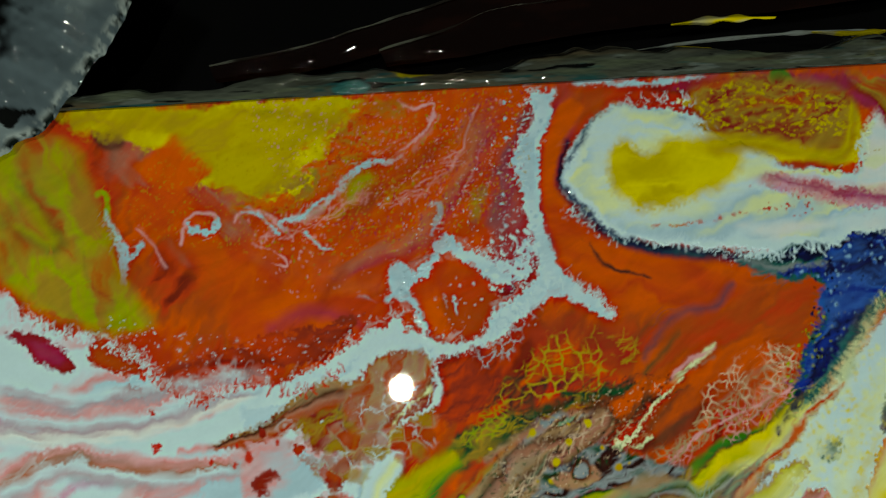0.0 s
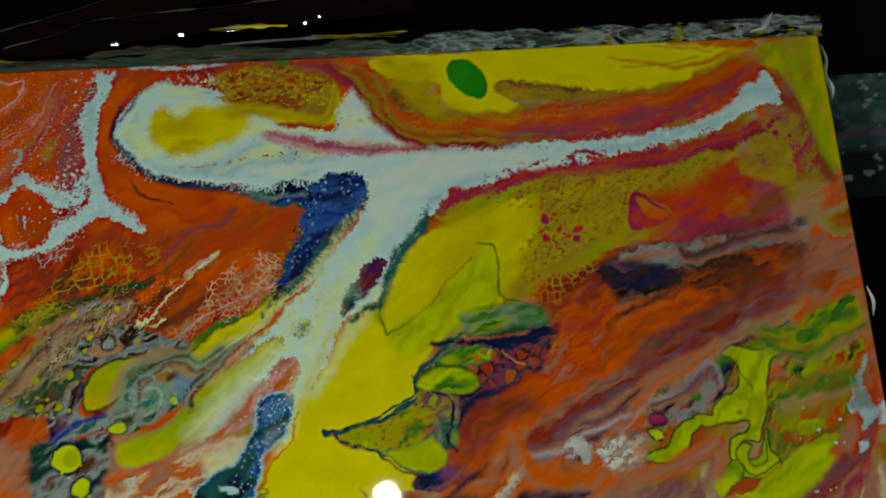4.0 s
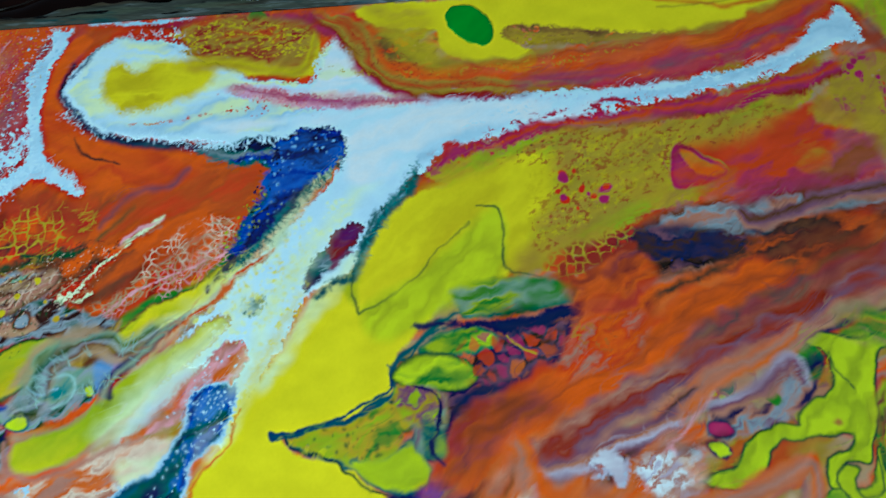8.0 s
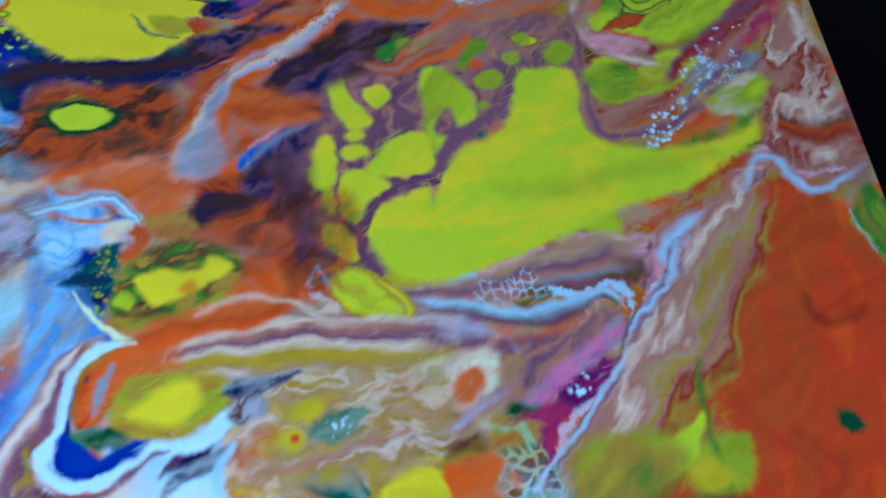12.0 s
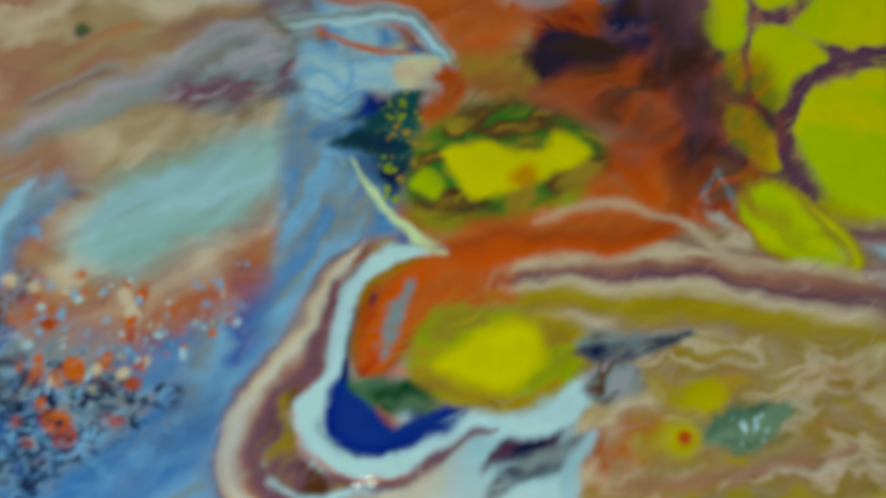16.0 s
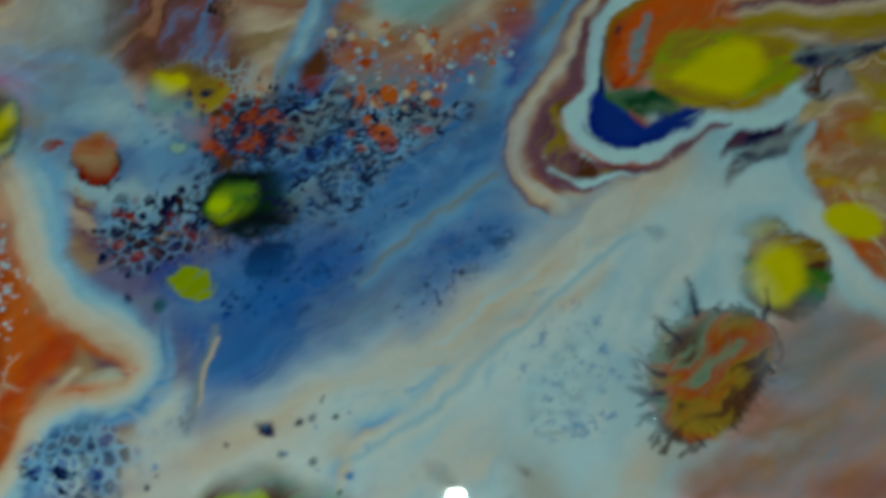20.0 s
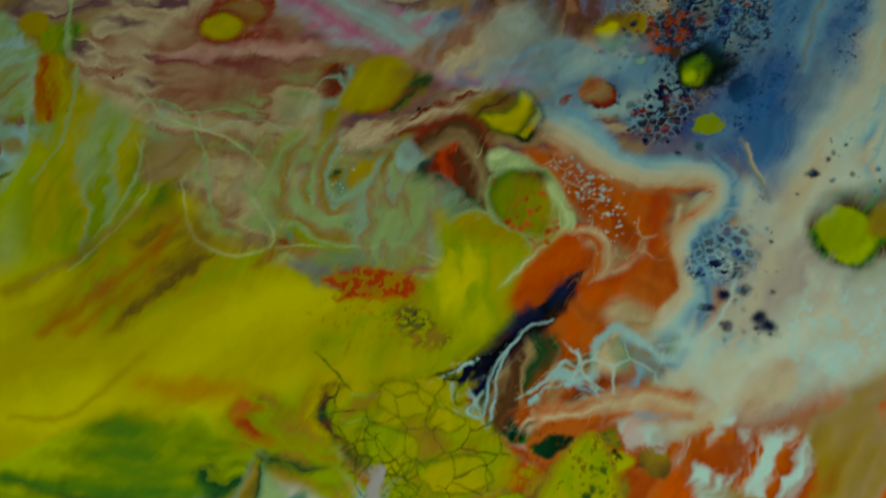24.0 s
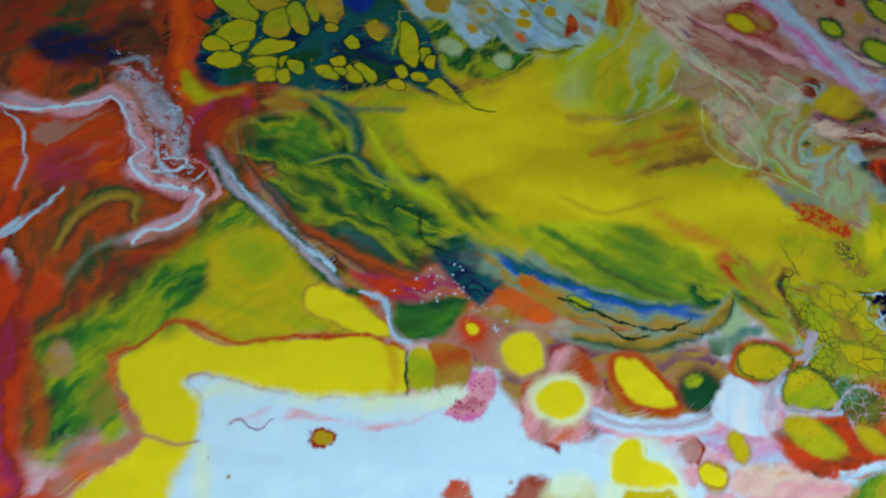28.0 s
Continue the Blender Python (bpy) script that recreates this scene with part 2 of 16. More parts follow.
def fill(part, col, pts, soft=0.7, wob=1.0, fringe=0.0, ang=0, grain=4.0, alpha=1.0, cover=1.0, patch=3.0, lift=0.0, label="", rim=None):
    """A pool of paint. rim: a colour and how far it shows round the pool; fringe: frayed edge in mm; cover: share left by a broken, mottled layer; patch: size of its breaks."""
    COUNT[0] += 1
    seed = COUNT[0] % 97
    p = spline(pts, True)
    win = window(p, 3 + 2 * wob + soft + fringe + (2 * rim[1] if rim else 0))
    x, y, bx, by = bent(win, wob, seed)
    if not x.size:
        return
    d = depth(p, bx, by)
    if fringe:
        d = d + fringe * drawn(FRAY, win, seed)
    if rim:
        lay(win, smooth(d + rim[1], -0.6 * rim[1] - 0.2, 0.4 * rim[1] + 0.2) * alpha, tone(rim[0], x, y, ang, grain, seed + 5), 0, "")
    cut = smooth(d, -soft, soft) * alpha
    if cover < 1:
        a = radians(ang)
        s, t = x * np.cos(a) + y * np.sin(a), y * np.cos(a) - x * np.sin(a)
        m = fbm(s / (patch * 1.5), t / patch, seed + 31, 4)
        cut = cut * smooth(m, 0.55 - 1.1 * cover, 0.75 - 1.1 * cover)
    lay(win, cut, tone(col, x, y, ang, grain, seed), lift, part, label)


def line(part, col, pts, width=1.0, soft=0.5, wob=1.0, fringe=0.0, alpha=1.0, cover=1.0, patch=2.0, lift=0.0, grain=3.0, label=""):
    """A vein or streak of paint along a curve. width: mm, or several from end to end."""
    COUNT[0] += 1
    seed = COUNT[0] % 97
    p = spline(pts, False)
    ws = np.atleast_1d(np.array(width, float))
    win = window(p, ws.max() + 3 + 2 * wob + soft + fringe)
    x, y, bx, by = bent(win, wob, seed)
    if not x.size:
        return
    d, f, _ = along(p, bx, by, False)
    w = np.interp(f, np.linspace(0, 1, len(ws)), ws) / 2 if len(ws) > 1 else ws[0] / 2
    w = w * (1 + 0.35 * vnoise(x / 3.3, y / 3.3, seed + 9))
    d = w - d
    if fringe:
        d = d + fringe * drawn(FRAY, win, seed)
    cut = smooth(d, -soft, soft) * alpha
    if cover < 1:
        cut = cut * smooth(fbm(x / patch, y / patch, seed + 31, 3), 0.55 - 1.1 * cover, 0.75 - 1.1 * cover)
    lay(win, cut, tone(col, x, y, 0, grain, seed), lift, part, label)


def stream(part, cols, pts, width, soft=1.0, fold=0.3, alpha=1.0, fringe=0.0, lift=0.0, label=""):
    """Paint pulled along a curve: bands of colour from its one side to the other, folded into each other."""
    COUNT[0] += 1
    seed = COUNT[0] % 97
    p = spline(pts, False)
    ws = np.atleast_1d(np.array(width, float))
    win = window(p, ws.max() / 2 + 3 + soft + fringe)
    x, y, bx, by = bent(win, 2.0, seed)
    if not x.size:
        return
    best, f, hand = np.full(x.shape, 1e9, np.float32), np.zeros(x.shape, np.float32), np.ones(x.shape, np.float32)
    n = len(p) - 1
    for k in range(n):
        (ax, ay), (ex, ey) = p[k], p[k + 1] - p[k]
        rx, ry = bx - ax, by - ay
        h = np.clip((rx * ex + ry * ey) / (ex * ex + ey * ey + 1e-9), 0, 1)
        d = (rx - h * ex) ** 2 + (ry - h * ey) ** 2
        near = d < best
        f, hand, best = np.where(near, (k + h) / n, f), np.where(near, np.sign(ey * rx - ex * ry), hand), np.where(near, d, best)
    d = np.sqrt(best)
    w = np.interp(f, np.linspace(0, 1, len(ws)), ws).astype(np.float32) / 2 if len(ws) > 1 else ws[0] / 2
    long = f * np.hypot(*np.diff(p, axis=0).T).sum()
    c = hand * d
    q = 0.5 + 0.5 * c / w + fold * (vnoise(long / 14, c / 7, seed) * 0.6 + vnoise(long / 6, c / 2.5, seed + 3) * 0.4) + 0.05 * vnoise(long / 9, c / 0.8, seed + 7)
    t = np.array([COLOUR[k] for k in ([cols] if isinstance(cols, str) else cols)], np.float32)
    q = np.clip(q, 0, 0.999) * (len(t) - 1)
    k = q.astype(np.int32)
    g = (q - k)[..., None]
    col = (t[k] * (1 - g) + t[np.minimum(k + 1, len(t) - 1)] * g) * (1 + 0.05 * vnoise(long / 11, c / 0.6, seed + 5))[..., None]
    d = w * (1 + 0.2 * vnoise(x / 5, y / 5, seed + 9)) - d
    if fringe:
        d = d + fringe * drawn(FRAY, win, seed)
    end = smooth(f, 0, 0.06) * smooth(1 - f, 0, 0.06)
    lay(win, smooth(d, -soft, soft) * alpha * (0.3 + 0.7 * end), col, lift, part, label)


def hairs(col, pts, count, length=2.5, width=0.35, lean=None, alpha=0.85):
    """Fine short threads of paint drawn out on both sides of a curve."""
    COUNT[0] += 1
    rng = np.random.RandomState(COUNT[0])
    p = spline(pts, False)
    step = np.gradient(p, axis=0)
    for k in rng.randint(0, len(p), count):
        c = p[k] + (p[(k + 1) % len(p)] - p[k]) * rng.rand() * (k + 1 < len(p)) + rng.randn(2) * 0.7
        a = (np.arctan2(step[k, 1], step[k, 0]) + math.pi / 2 if lean is None else radians(lean)) + rng.randn() * 0.45
        e = 0.5 * length * (0.4 + rng.rand()) * np.array([np.cos(a), np.sin(a)])
        thread = np.array([c - e, c + 0.3 * rng.randn(2) * width * 2, c + e])
        win = window(thread, 1 + width)
        x, y = GX[win], GY[win]
        if x.size:
            d, f, _ = along(thread, x, y, False)
            lay(win, smooth(0.5 * width * (1.3 - f) - d, -0.25, 0.25) * alpha, COLOUR[col].astype(np.float32), 0, "")


def lace(part, col, pts, size=3.0, width=0.35, soft=0.3, alpha=0.7, wob=1.0, cells=None, edge=2.5, cover=0.8, label=""):
    """A net of fine veins between small cells, over a stretch of the film."""
    COUNT[0] += 1
    seed = COUNT[0] % 97
    p = spline(pts, True)
    win = window(p, 3 + wob)
    x, y, bx, by = bent(win, 4.5 * wob, seed)
    if not x.size:
        return
    d = depth(p, x, y)
    gx, gy = np.floor(bx / size).astype(np.int32), np.floor(by / size).astype(np.int32)
    one, two = np.full(x.shape, 1e9, np.float32), np.full(x.shape, 1e9, np.float32)
    pick = np.zeros(x.shape, np.float32)
    for ox in (-1, 0, 1):
        for oy in (-1, 0, 1):
            i, j = (gx + ox + 7 * seed) & 255, (gy + oy + 13 * seed) & 255
            px, py = (gx + ox + 0.1 + 0.8 * TABLE[i, j]) * size, (gy + oy + 0.1 + 0.8 * TABLE[j, i]) * size
            r = np.hypot(bx - px, by - py) - 0.25 * size * TABLE[(i + 40) & 255, j]
            near = r < one
            two = np.where(near, one, np.minimum(two, r))
            pick = np.where(near, TABLE[(i + 99) & 255, (j + 50) & 255], pick)
            one = np.where(near, r, one)
    gap = two - one
    mask = smooth(d + edge * fbm(x / 4, y / 4, seed, 3), -0.5 * edge, 0.5 * edge)
    if cover < 1:
        mask = mask * smooth(fbm(x / 9, y / 9, seed + 31, 3), 0.5 - 1.1 * cover, 0.8 - 1.1 * cover)
    if cells:
        c = np.array([COLOUR[k] for k in cells], np.float32)
        k = np.minimum((pick * len(c)).astype(np.int32), len(c) - 1)
        lay(win, mask * smooth(gap, width * 0.8, width * 0.8 + 2 * soft) * alpha, c[k], 0, "")
    if col:
        lay(win, mask * (1 - smooth(gap, width - soft, width + soft)) * alpha, tone(col, x, y, 0, 3, seed), 0, part, label)


def spots(part, col, pts, count, small=0.4, large=1.2, soft=0.3, alpha=1.0, squash=0.8, lift=0.0):
    """Loose drops strewn over a stretch of the film."""
    COUNT[0] += 1
    rng = np.random.RandomState(COUNT[0])
    p = spline(pts, True)
    lo, hi = p.min(0), p.max(0)
    c = rng.rand(count * 4, 2) * (hi - lo) + lo
    _, _, ok = along(p, c[:, 0], c[:, 1], True)
    for cx, cy in c[ok][:count]:
        r = small + (large - small) * rng.rand() ** 2
        blob(part, col if isinstance(col, str) else col[rng.randint(len(col))], (cx, cy), r, r * (squash + 0.4 * rng.rand()), rng.rand() * 180, soft, 0.3, alpha, lift)


def blob(part, col, at, rx, ry, ang=0.0, soft=0.4, wob=0.6, alpha=1.0, lift=0.0, fringe=0.0, label="", halo="", ring=1.0):
    """A cell or drop: an uneven oval, with a soft ring round it where it has one."""
    COUNT[0] += 1
    seed = COUNT[0] % 97
    if halo:
        blob("", halo, at, rx + ring, ry + ring, ang, soft + 0.5 * ring, wob, alpha, 0, fringe)
    c = np.array(at, float)
    r = max(rx, ry)
    win = window(np.array([c - r, c + r]), 2 + 2 * wob + soft + fringe)
    x, y, bx, by = bent(win, wob, seed)
    if not x.size:
        return
    a = radians(ang)
    s, t = (bx - c[0]) * np.cos(a) + (by - c[1]) * np.sin(a), (by - c[1]) * np.cos(a) - (bx - c[0]) * np.sin(a)
    d = (1 - np.hypot(s / rx, t / ry)) * min(rx, ry)
    if fringe:
        d = d + fringe * drawn(FRAY, win, seed)
    lay(win, smooth(d, -soft, soft) * alpha, tone(col, x, y, ang, 3, seed), lift, part, label)



# ground coats, stretch by stretch
PIG[:] = tone(['O2', 'SP', 'O', 'TN', 'OC', 'O2'], GX, GY, 25, 9, 5)
fill('',['R','O','O2','R','RD'],[(-210,227),(-65,216),(64,212),(49,73),(-213,93)],soft=4,ang=60,grain=5)
fill('',['W','PE','W2','W'],[(-39,-88),(89,-86),(211,-127),(195,-187),(-25,-173)],soft=6,ang=30,grain=9)
fill('',['YG','Y2','OC','YG'],[(-234,102),(-50,-64),(-120,-149),(-189,-147),(-311,-63)],soft=5,ang=25,grain=6)
fill('',['SP','TN','MV','PE'],[(-192,23),(71,26),(-28,-142),(-113,-112),(-158,-35)],soft=6,ang=-30,grain=6)
fill('',['R','O2','BR','R'],[(-450,33),(-306,36),(-329,-96),(-365,-146),(-416,-195)],soft=4,ang=70,grain=5)
fill('',['W','PK','W','SP'],[(-284,-138),(-86,-158),(-131,-248),(-427,-200),(-350,-148)],soft=6,ang=0,grain=6)

stream('',['M','R','SP','O','R','O2','O'],[(-41.2,207.7),(-47,191.9),(-54.4,176.3),(-60,164.5),(-63.6,156)],[20,26,32,32,28],soft=5,alpha=.85)
stream('',['O','SP','R','O2','R','O'],[(-69.1,204.2),(-71.2,191.7),(-85.2,180.2),(-99,167.1),(-117.7,156.2)],[16,20,26,34,36],soft=5,alpha=.8)
stream('',['R2','R','O','R'],[(-127.8,153.5),(-107.6,155.6),(-88.9,161.2),(-76.8,170.8)],[16,20,16,10],soft=4,alpha=.7)
stream('',['O','R','SP','R','O'],[(-166,205),(-147.4,190.8),(-129.3,170.1),(-107.7,155.8),(-85.5,151.1)],[20,26,30,30,20],soft=6,alpha=.7,fold=.5)

# back left: red and yellow field under a white web
fill('yellow_pool',['Y2','Y'],[(-173.8,208.8),(-162.6,209.7),(-146.7,208.3),(-130.6,208.2),(-114.4,207.8),(-98.2,207.9),(-90.1,206.2),(-96.9,201.6),(-101.4,195.3),(-105.9,186.5),(-109.4,181),(-119.1,180.5),(-128.5,184.7),(-138.1,185.3),(-142.6,190.5),(-148.8,195.8),(-156.7,197.1),(-162.9,201.6),(-169.1,204.9)],soft=1,fringe=1.6)
fill('','O',[(-156.9,191.4),(-149.5,197.1),(-144.5,202.4),(-139.2,196.5),(-135.5,190),(-141.3,185.5),(-149.2,186)],soft=1.2,fringe=.6)
blob('','BR', (-164.5,200.7), 5.09,3.18,-29,soft=.8,alpha=.8)
fill('',['OC','YG','Y2','OC'],[(-210,202),(-188,202),(-181,194),(-175,184),(-172,173),(-170,163),(-160,154),(-155,147),(-168,148),(-180,151),(-190,157),(-196,165),(-211,179)],soft=2,ang=100,grain=4)
fill('','R',[(-188,201),(-179,206),(-171,202),(-168,194),(-174,189),(-181,194)],soft=1.5,fringe=1)
line('','DG',[(-188,192),(-183,183),(-180,176),(-186,173),(-193,178)],[1.57,5.35,3.15,1.57],soft=2,alpha=.85)
line('','G2',[(-190,187),(-192,181),(-200,178)],3.14,soft=2,alpha=.7)
line('','OC',[(-179,190),(-175,176),(-171,165),(-164,153)],[1.89,2.52,3.15],soft=1.5)
fill('','Y2',[(-175.3,165.2),(-169.6,171.2),(-164.2,167.6),(-160.6,159.4),(-162.4,153.2),(-169.3,156.8)],soft=1,alpha=.9)
line('','BR',[(-172.3,168.2),(-172.3,161.8),(-168.5,156.8),(-163.9,154.1)],.94,soft=.6,alpha=.8)
line('paint_vein','YG',[(-168.6,184.8),(-166.7,185.5),(-165.2,183),(-165.4,178.2)],1.58,soft=.5)
line('paint_vein','W2',[(-165.6,179.8),(-163.5,172.4),(-160.8,166.6),(-161.8,159.5)],[.95,2.53,1.26],soft=.5,fringe=.4)
line('','W2',[(-160.8,166.6),(-157.9,167.5),(-156.2,170.3)],1.26,soft=.5,fringe=.4)
line('','PK',[(-157.6,174.4),(-153.1,170.1),(-150.2,163.5)],.79,soft=.5,alpha=.8)
line('paint_vein','W',[(-113.1,173.9),(-106.6,175.2),(-103.1,179.5)],[2.24,2.89,1.28],soft=.5,fringe=.5)
line('paint_vein','W2',[(-103.1,179.5),(-98.1,182.8),(-91.2,188.6),(-84.7,189.5)],[1.29,.97,1.29,1.61],soft=.4,fringe=.4)
line('','W2',[(-84.7,189.3),(-78,192.2),(-73.6,196.1),(-70.8,200.9)],[.98,1.63,1.95],soft=.6,fringe=.7,cover=.7)
line('','W2',[(-142.6,173),(-136.3,172.7),(-135.1,175.1)],1.9,soft=.4,fringe=.6)
line('','PK',[(-145.2,169.6),(-143.3,175.9),(-138.4,178),(-135.3,176.2)],.95,soft=.4)
line('','PK',[(-130.6,174.3),(-127.3,176.8),(-122.5,176.8),(-117.9,174.3),(-114,170.4)],[.8,.8,1.43],soft=.4,fringe=.3)
line('','W2',[(-116.3,173.3),(-114,170.4)],1.6,soft=.4,fringe=.4)
fill('','M',[(-54,180),(-46,180),(-44,168),(-48,157),(-56,157),(-60,164)],soft=4,alpha=.55)
fill('white_stream',['W','W','PK','W2'],[(-211,167.6),(-194.2,157.7),(-186.7,149.3),(-176,145.4),(-166.6,144.3),(-159.1,137.1),(-151.7,128.8),(-144,124.8),(-129.8,126.9),(-120.4,126.5),(-109.1,130.1),(-96.2,134.2),(-87.8,139.7),(-76.9,135.8),(-81.3,129.2),(-88.9,123.4),(-93.6,112),(-96.8,98.2),(-98.9,89.1),(-212.7,94.9)],soft=.6,fringe=2.6,ang=12,grain=6)
fill('',['R','O2'],[(-170.6,143.5),(-163.5,143.8),(-157.3,137),(-159.3,132.8),(-166.2,134.8),(-170.7,139.2)],soft=.6,fringe=1)
fill('',['R2','M'],[(-193,147.4),(-186.8,147),(-179.2,141.7),(-176,136),(-182.4,138),(-190,143.3)],soft=.6,fringe=1)
fill('','R2',[(-165.6,129.8),(-157.9,129.2),(-157.2,125.7),(-163.5,125.3)],soft=.6,fringe=1,alpha=.8)
fill('','R',[(-186.6,154),(-172.8,146.8),(-160.4,145.1),(-171.2,148.2)],soft=.6,fringe=1)
fill('',['BR','O2','TN'],[(-138.4,111.4),(-132,114.8),(-119.3,117),(-112.7,122),(-108.6,125.6),(-103.1,125.2),(-105,118.8),(-116.3,114.9),(-130.6,110.8)],soft=.8,fringe=1,ang=25)
line('','MP',[(-197,123),(-190,125),(-185,123)],[3.99,3.07,1.23],soft=2,alpha=.8)
line('','PK',[(-203,106),(-183,109),(-166,107),(-145,106),(-132,110)],[2.74,2.13,1.83,.91],soft=2,alpha=.8)
line('','SP',[(-186,112),(-173,110),(-157,107)],1.54,soft=1.5,alpha=.8)
line('','MP',[(-182,100),(-176,104),(-167,104)],1.84,soft=1.5,alpha=.6)
line('','GY',[(-177,106),(-160,103),(-146,105),(-132,105)],2.15,soft=2,alpha=.5)
fill('','O',[(-78.2,151.9),(-72.2,156.3),(-64.1,156.1),(-57.7,150.5),(-56.4,142.7),(-63.5,138),(-71.9,137.3),(-77.6,143.8)],soft=.8,fringe=.6)
line('white_web','W',[(-72.8,160.3),(-80.3,156.9),(-83.1,150.1),(-80.3,144.3),(-76.5,137)],[2.91,2.91,2.59,2.26,2.26],soft=.4,fringe=1.1,lift=.1)
line('','W',[(-51.3,165),(-48.3,161.6),(-45,161.3)],1.96,soft=.4,fringe=1)

# back middle: curled white stream with its yellow pools
lace('','Y2',[(-55.6,125.2),(-41.5,130.2),(-32.4,131.6),(-27.5,123.3),(-35.9,118),(-54.1,117.3)],size=5,width=.3,alpha=.6)
fill('orange_pool',['O','O','O2'],[(-32.9,204.6),(-38.3,195.8),(-41.2,184.1),(-40.9,170.4),(-36.8,158.6),(-27.4,149.8),(-22.3,140),(-4.7,133.7),(11.4,140.7),(29.8,145.6),(41,146.9),(27.7,148.9),(12.2,155),(-7.3,157.7),(-21.4,162.2),(-31.8,170.1),(-37.3,180.3),(-34.1,191.1),(-27.4,201.7)],soft=.9)
fill('orange_pool',['O','O2','R'],[(-22.3,140),(5.4,144.9),(29.7,147.3),(41.4,145.6),(36.3,133.9),(28.1,125.5),(13.2,118.7),(-.8,113.9),(-17.6,103.7),(-32.9,98.8),(-27.3,109),(-17.7,118.8),(-30.2,129.4)],soft=1.2,ang=33,grain=3)
line('','BR',[(-18,132),(-13,139),(-2,144),(9,147),(10,151)],[1.88,2.26,1.88],soft=2,alpha=.55)
line('','R2',[(-50,137),(-39,138),(-29,135),(-23,130)],7.66,soft=4,alpha=.6)
lace('','TN',[(-1.9,107.4),(13.1,120.3),(24.4,127.3),(29.1,124.4),(26.2,117.8),(13.9,109.5),(2.3,104.3),(-15.1,98.1),(-17.3,101.9)],size=2.6,width=.35,alpha=.9,cover=.9)
line('','SP',[(-2,108.3),(11.4,118.8),(25.4,125.7)],1.08,soft=.8,alpha=.6)
line('paint_vein','CR',[(5.2,131),(-6.3,122.3),(-18.2,115.4),(-25.1,109.4),(-26.8,101)],[.93,1.3,1.49,2.23],soft=.4,fringe=.5)
line('','SP',[(4.2,127.1),(-10.6,120.3),(-24,111.6)],.93,soft=.6,fringe=.5,alpha=.8)
line('','BR',[(-5,120),(-13,111),(-23,104)],2.2,soft=1.5,alpha=.6)
fill('',['R2','BR','O2'],[(-22.7,102.2),(-9.3,108.8),(1,113.8),(-2,108.3),(-12.1,102.5)],soft=1.2,ang=30,alpha=.8)
fill('green_streak',['YG','G2'],[(-6.8,95.4),(7.3,104),(19.4,107.9),(30.2,121.4),(33.1,117.4),(26.6,106.5),(14.8,99),(1.4,92.1),(-6.2,90.4)],soft=1.2)
line('','T',[(41,145),(35,129),(30,118),(24,107)],3,soft=2,fringe=2,alpha=.8)
line('','DB',[(-33.5,191.1),(-36.4,180.3),(-31.9,170.6),(-21,162.2),(-5.3,157.6),(10.2,155.1),(29.6,149.9)],[1.03,2.06,2.47,2.47,2.88,4.12],soft=1.4,alpha=.95)
line('','T2',[(-21.4,162.7),(-5.4,158.4),(10.1,156.4)],1.58,soft=1.2,alpha=.6)
fill('white_stream','W',[(-36,180.3),(-33.1,188.2),(-26.7,196.7),(-19.1,201),(-5.5,198.9),(7.2,193),(25.8,183),(45.8,177.9),(53.9,179.6),(56.2,188.7),(62.1,195.1),(67.3,188.3),(74.1,179.5),(82.7,173.2),(99.8,169.3),(118.7,167),(137.6,167.7),(156.5,167.7),(175.3,168),(192.7,171.3),(208.7,176.8),(221.9,185.4),(232.3,193.5),(236.4,190.5),(236,181),(223.4,175.4),(207.2,169.3),(187.8,164.8),(168.6,161.3),(157.3,159.5),(153.1,156.4),(136.6,157.7),(117.6,152.9),(102.5,149.8),(93.1,146.1),(86.5,140.3),(79.8,131.5),(71.6,122.2),(69.7,113.1),(61.8,106.1),(52.3,100.3),(46.5,89.1),(41.7,80.7),(33.9,67.8),(28.9,55.2),(25.9,64.1),(30.3,72.9),(33.2,81.2),(31.2,87.3),(19.7,80.2),(11,82.5),(15.4,90.9),(26.8,102.8),(38.5,117),(50.7,129.9),(59.8,141.4),(63.8,152.4),(61.5,156.5),(46.3,156.7),(29.3,155.9),(10,158.4),(-7.5,160.1),(-21.6,163.8),(-30.3,170.5)],soft=.6,fringe=1,lift=.1,label='broad white river of paint with frayed edges')
line('','W2',[(62,110),(69,117),(71,123),(80,133)],3.53,soft=2.5,alpha=.6)
fill('',['CR','W','LG'],[(56,188),(62,194),(67,188),(72,180),(65,176),(56,179)],soft=1.5,cover=.7,patch=1.2)
line('','CR',[(-20,199),(-27,189),(-28,180),(-20,170)],4.56,soft=2.5,alpha=.6)
fill('',['OC','Y2','OC2'],[(3,197),(25,202),(49,198),(54,195),(53,184),(42,186),(25,191),(7,192)],soft=1.5,ang=5,grain=2,alpha=.9)
line('','Y2',[(52.4,199.1),(53.4,190.6),(49.5,184.3)],1.01,soft=.6,alpha=.8)
fill('',['R','R2','M'],[(-21,205),(-.2,207.8),(24,208),(53,207),(71,201),(67,194),(55,197),(37,199),(21,200),(5,196),(-8,200)],soft=1.5,fringe=1.5)
spots('',['OC','Y2'],[(-1.6,200),(10.3,205.1),(30.7,205.8),(49.1,201.8),(53.4,190.6),(35.3,193.3),(17,196)],90,small=.2,large=.8,soft=.25)
spots('','W2',[(-19.7,197.9),(-7.7,200.5),(6.5,201.8),(7.2,192),(-7.2,195.6)],70,small=.15,large=.45,soft=.2)
fill('',['BR','K','MV'],[(26,205),(35,205),(45,203),(43,200),(33,201)],soft=1.5,fringe=1.2)
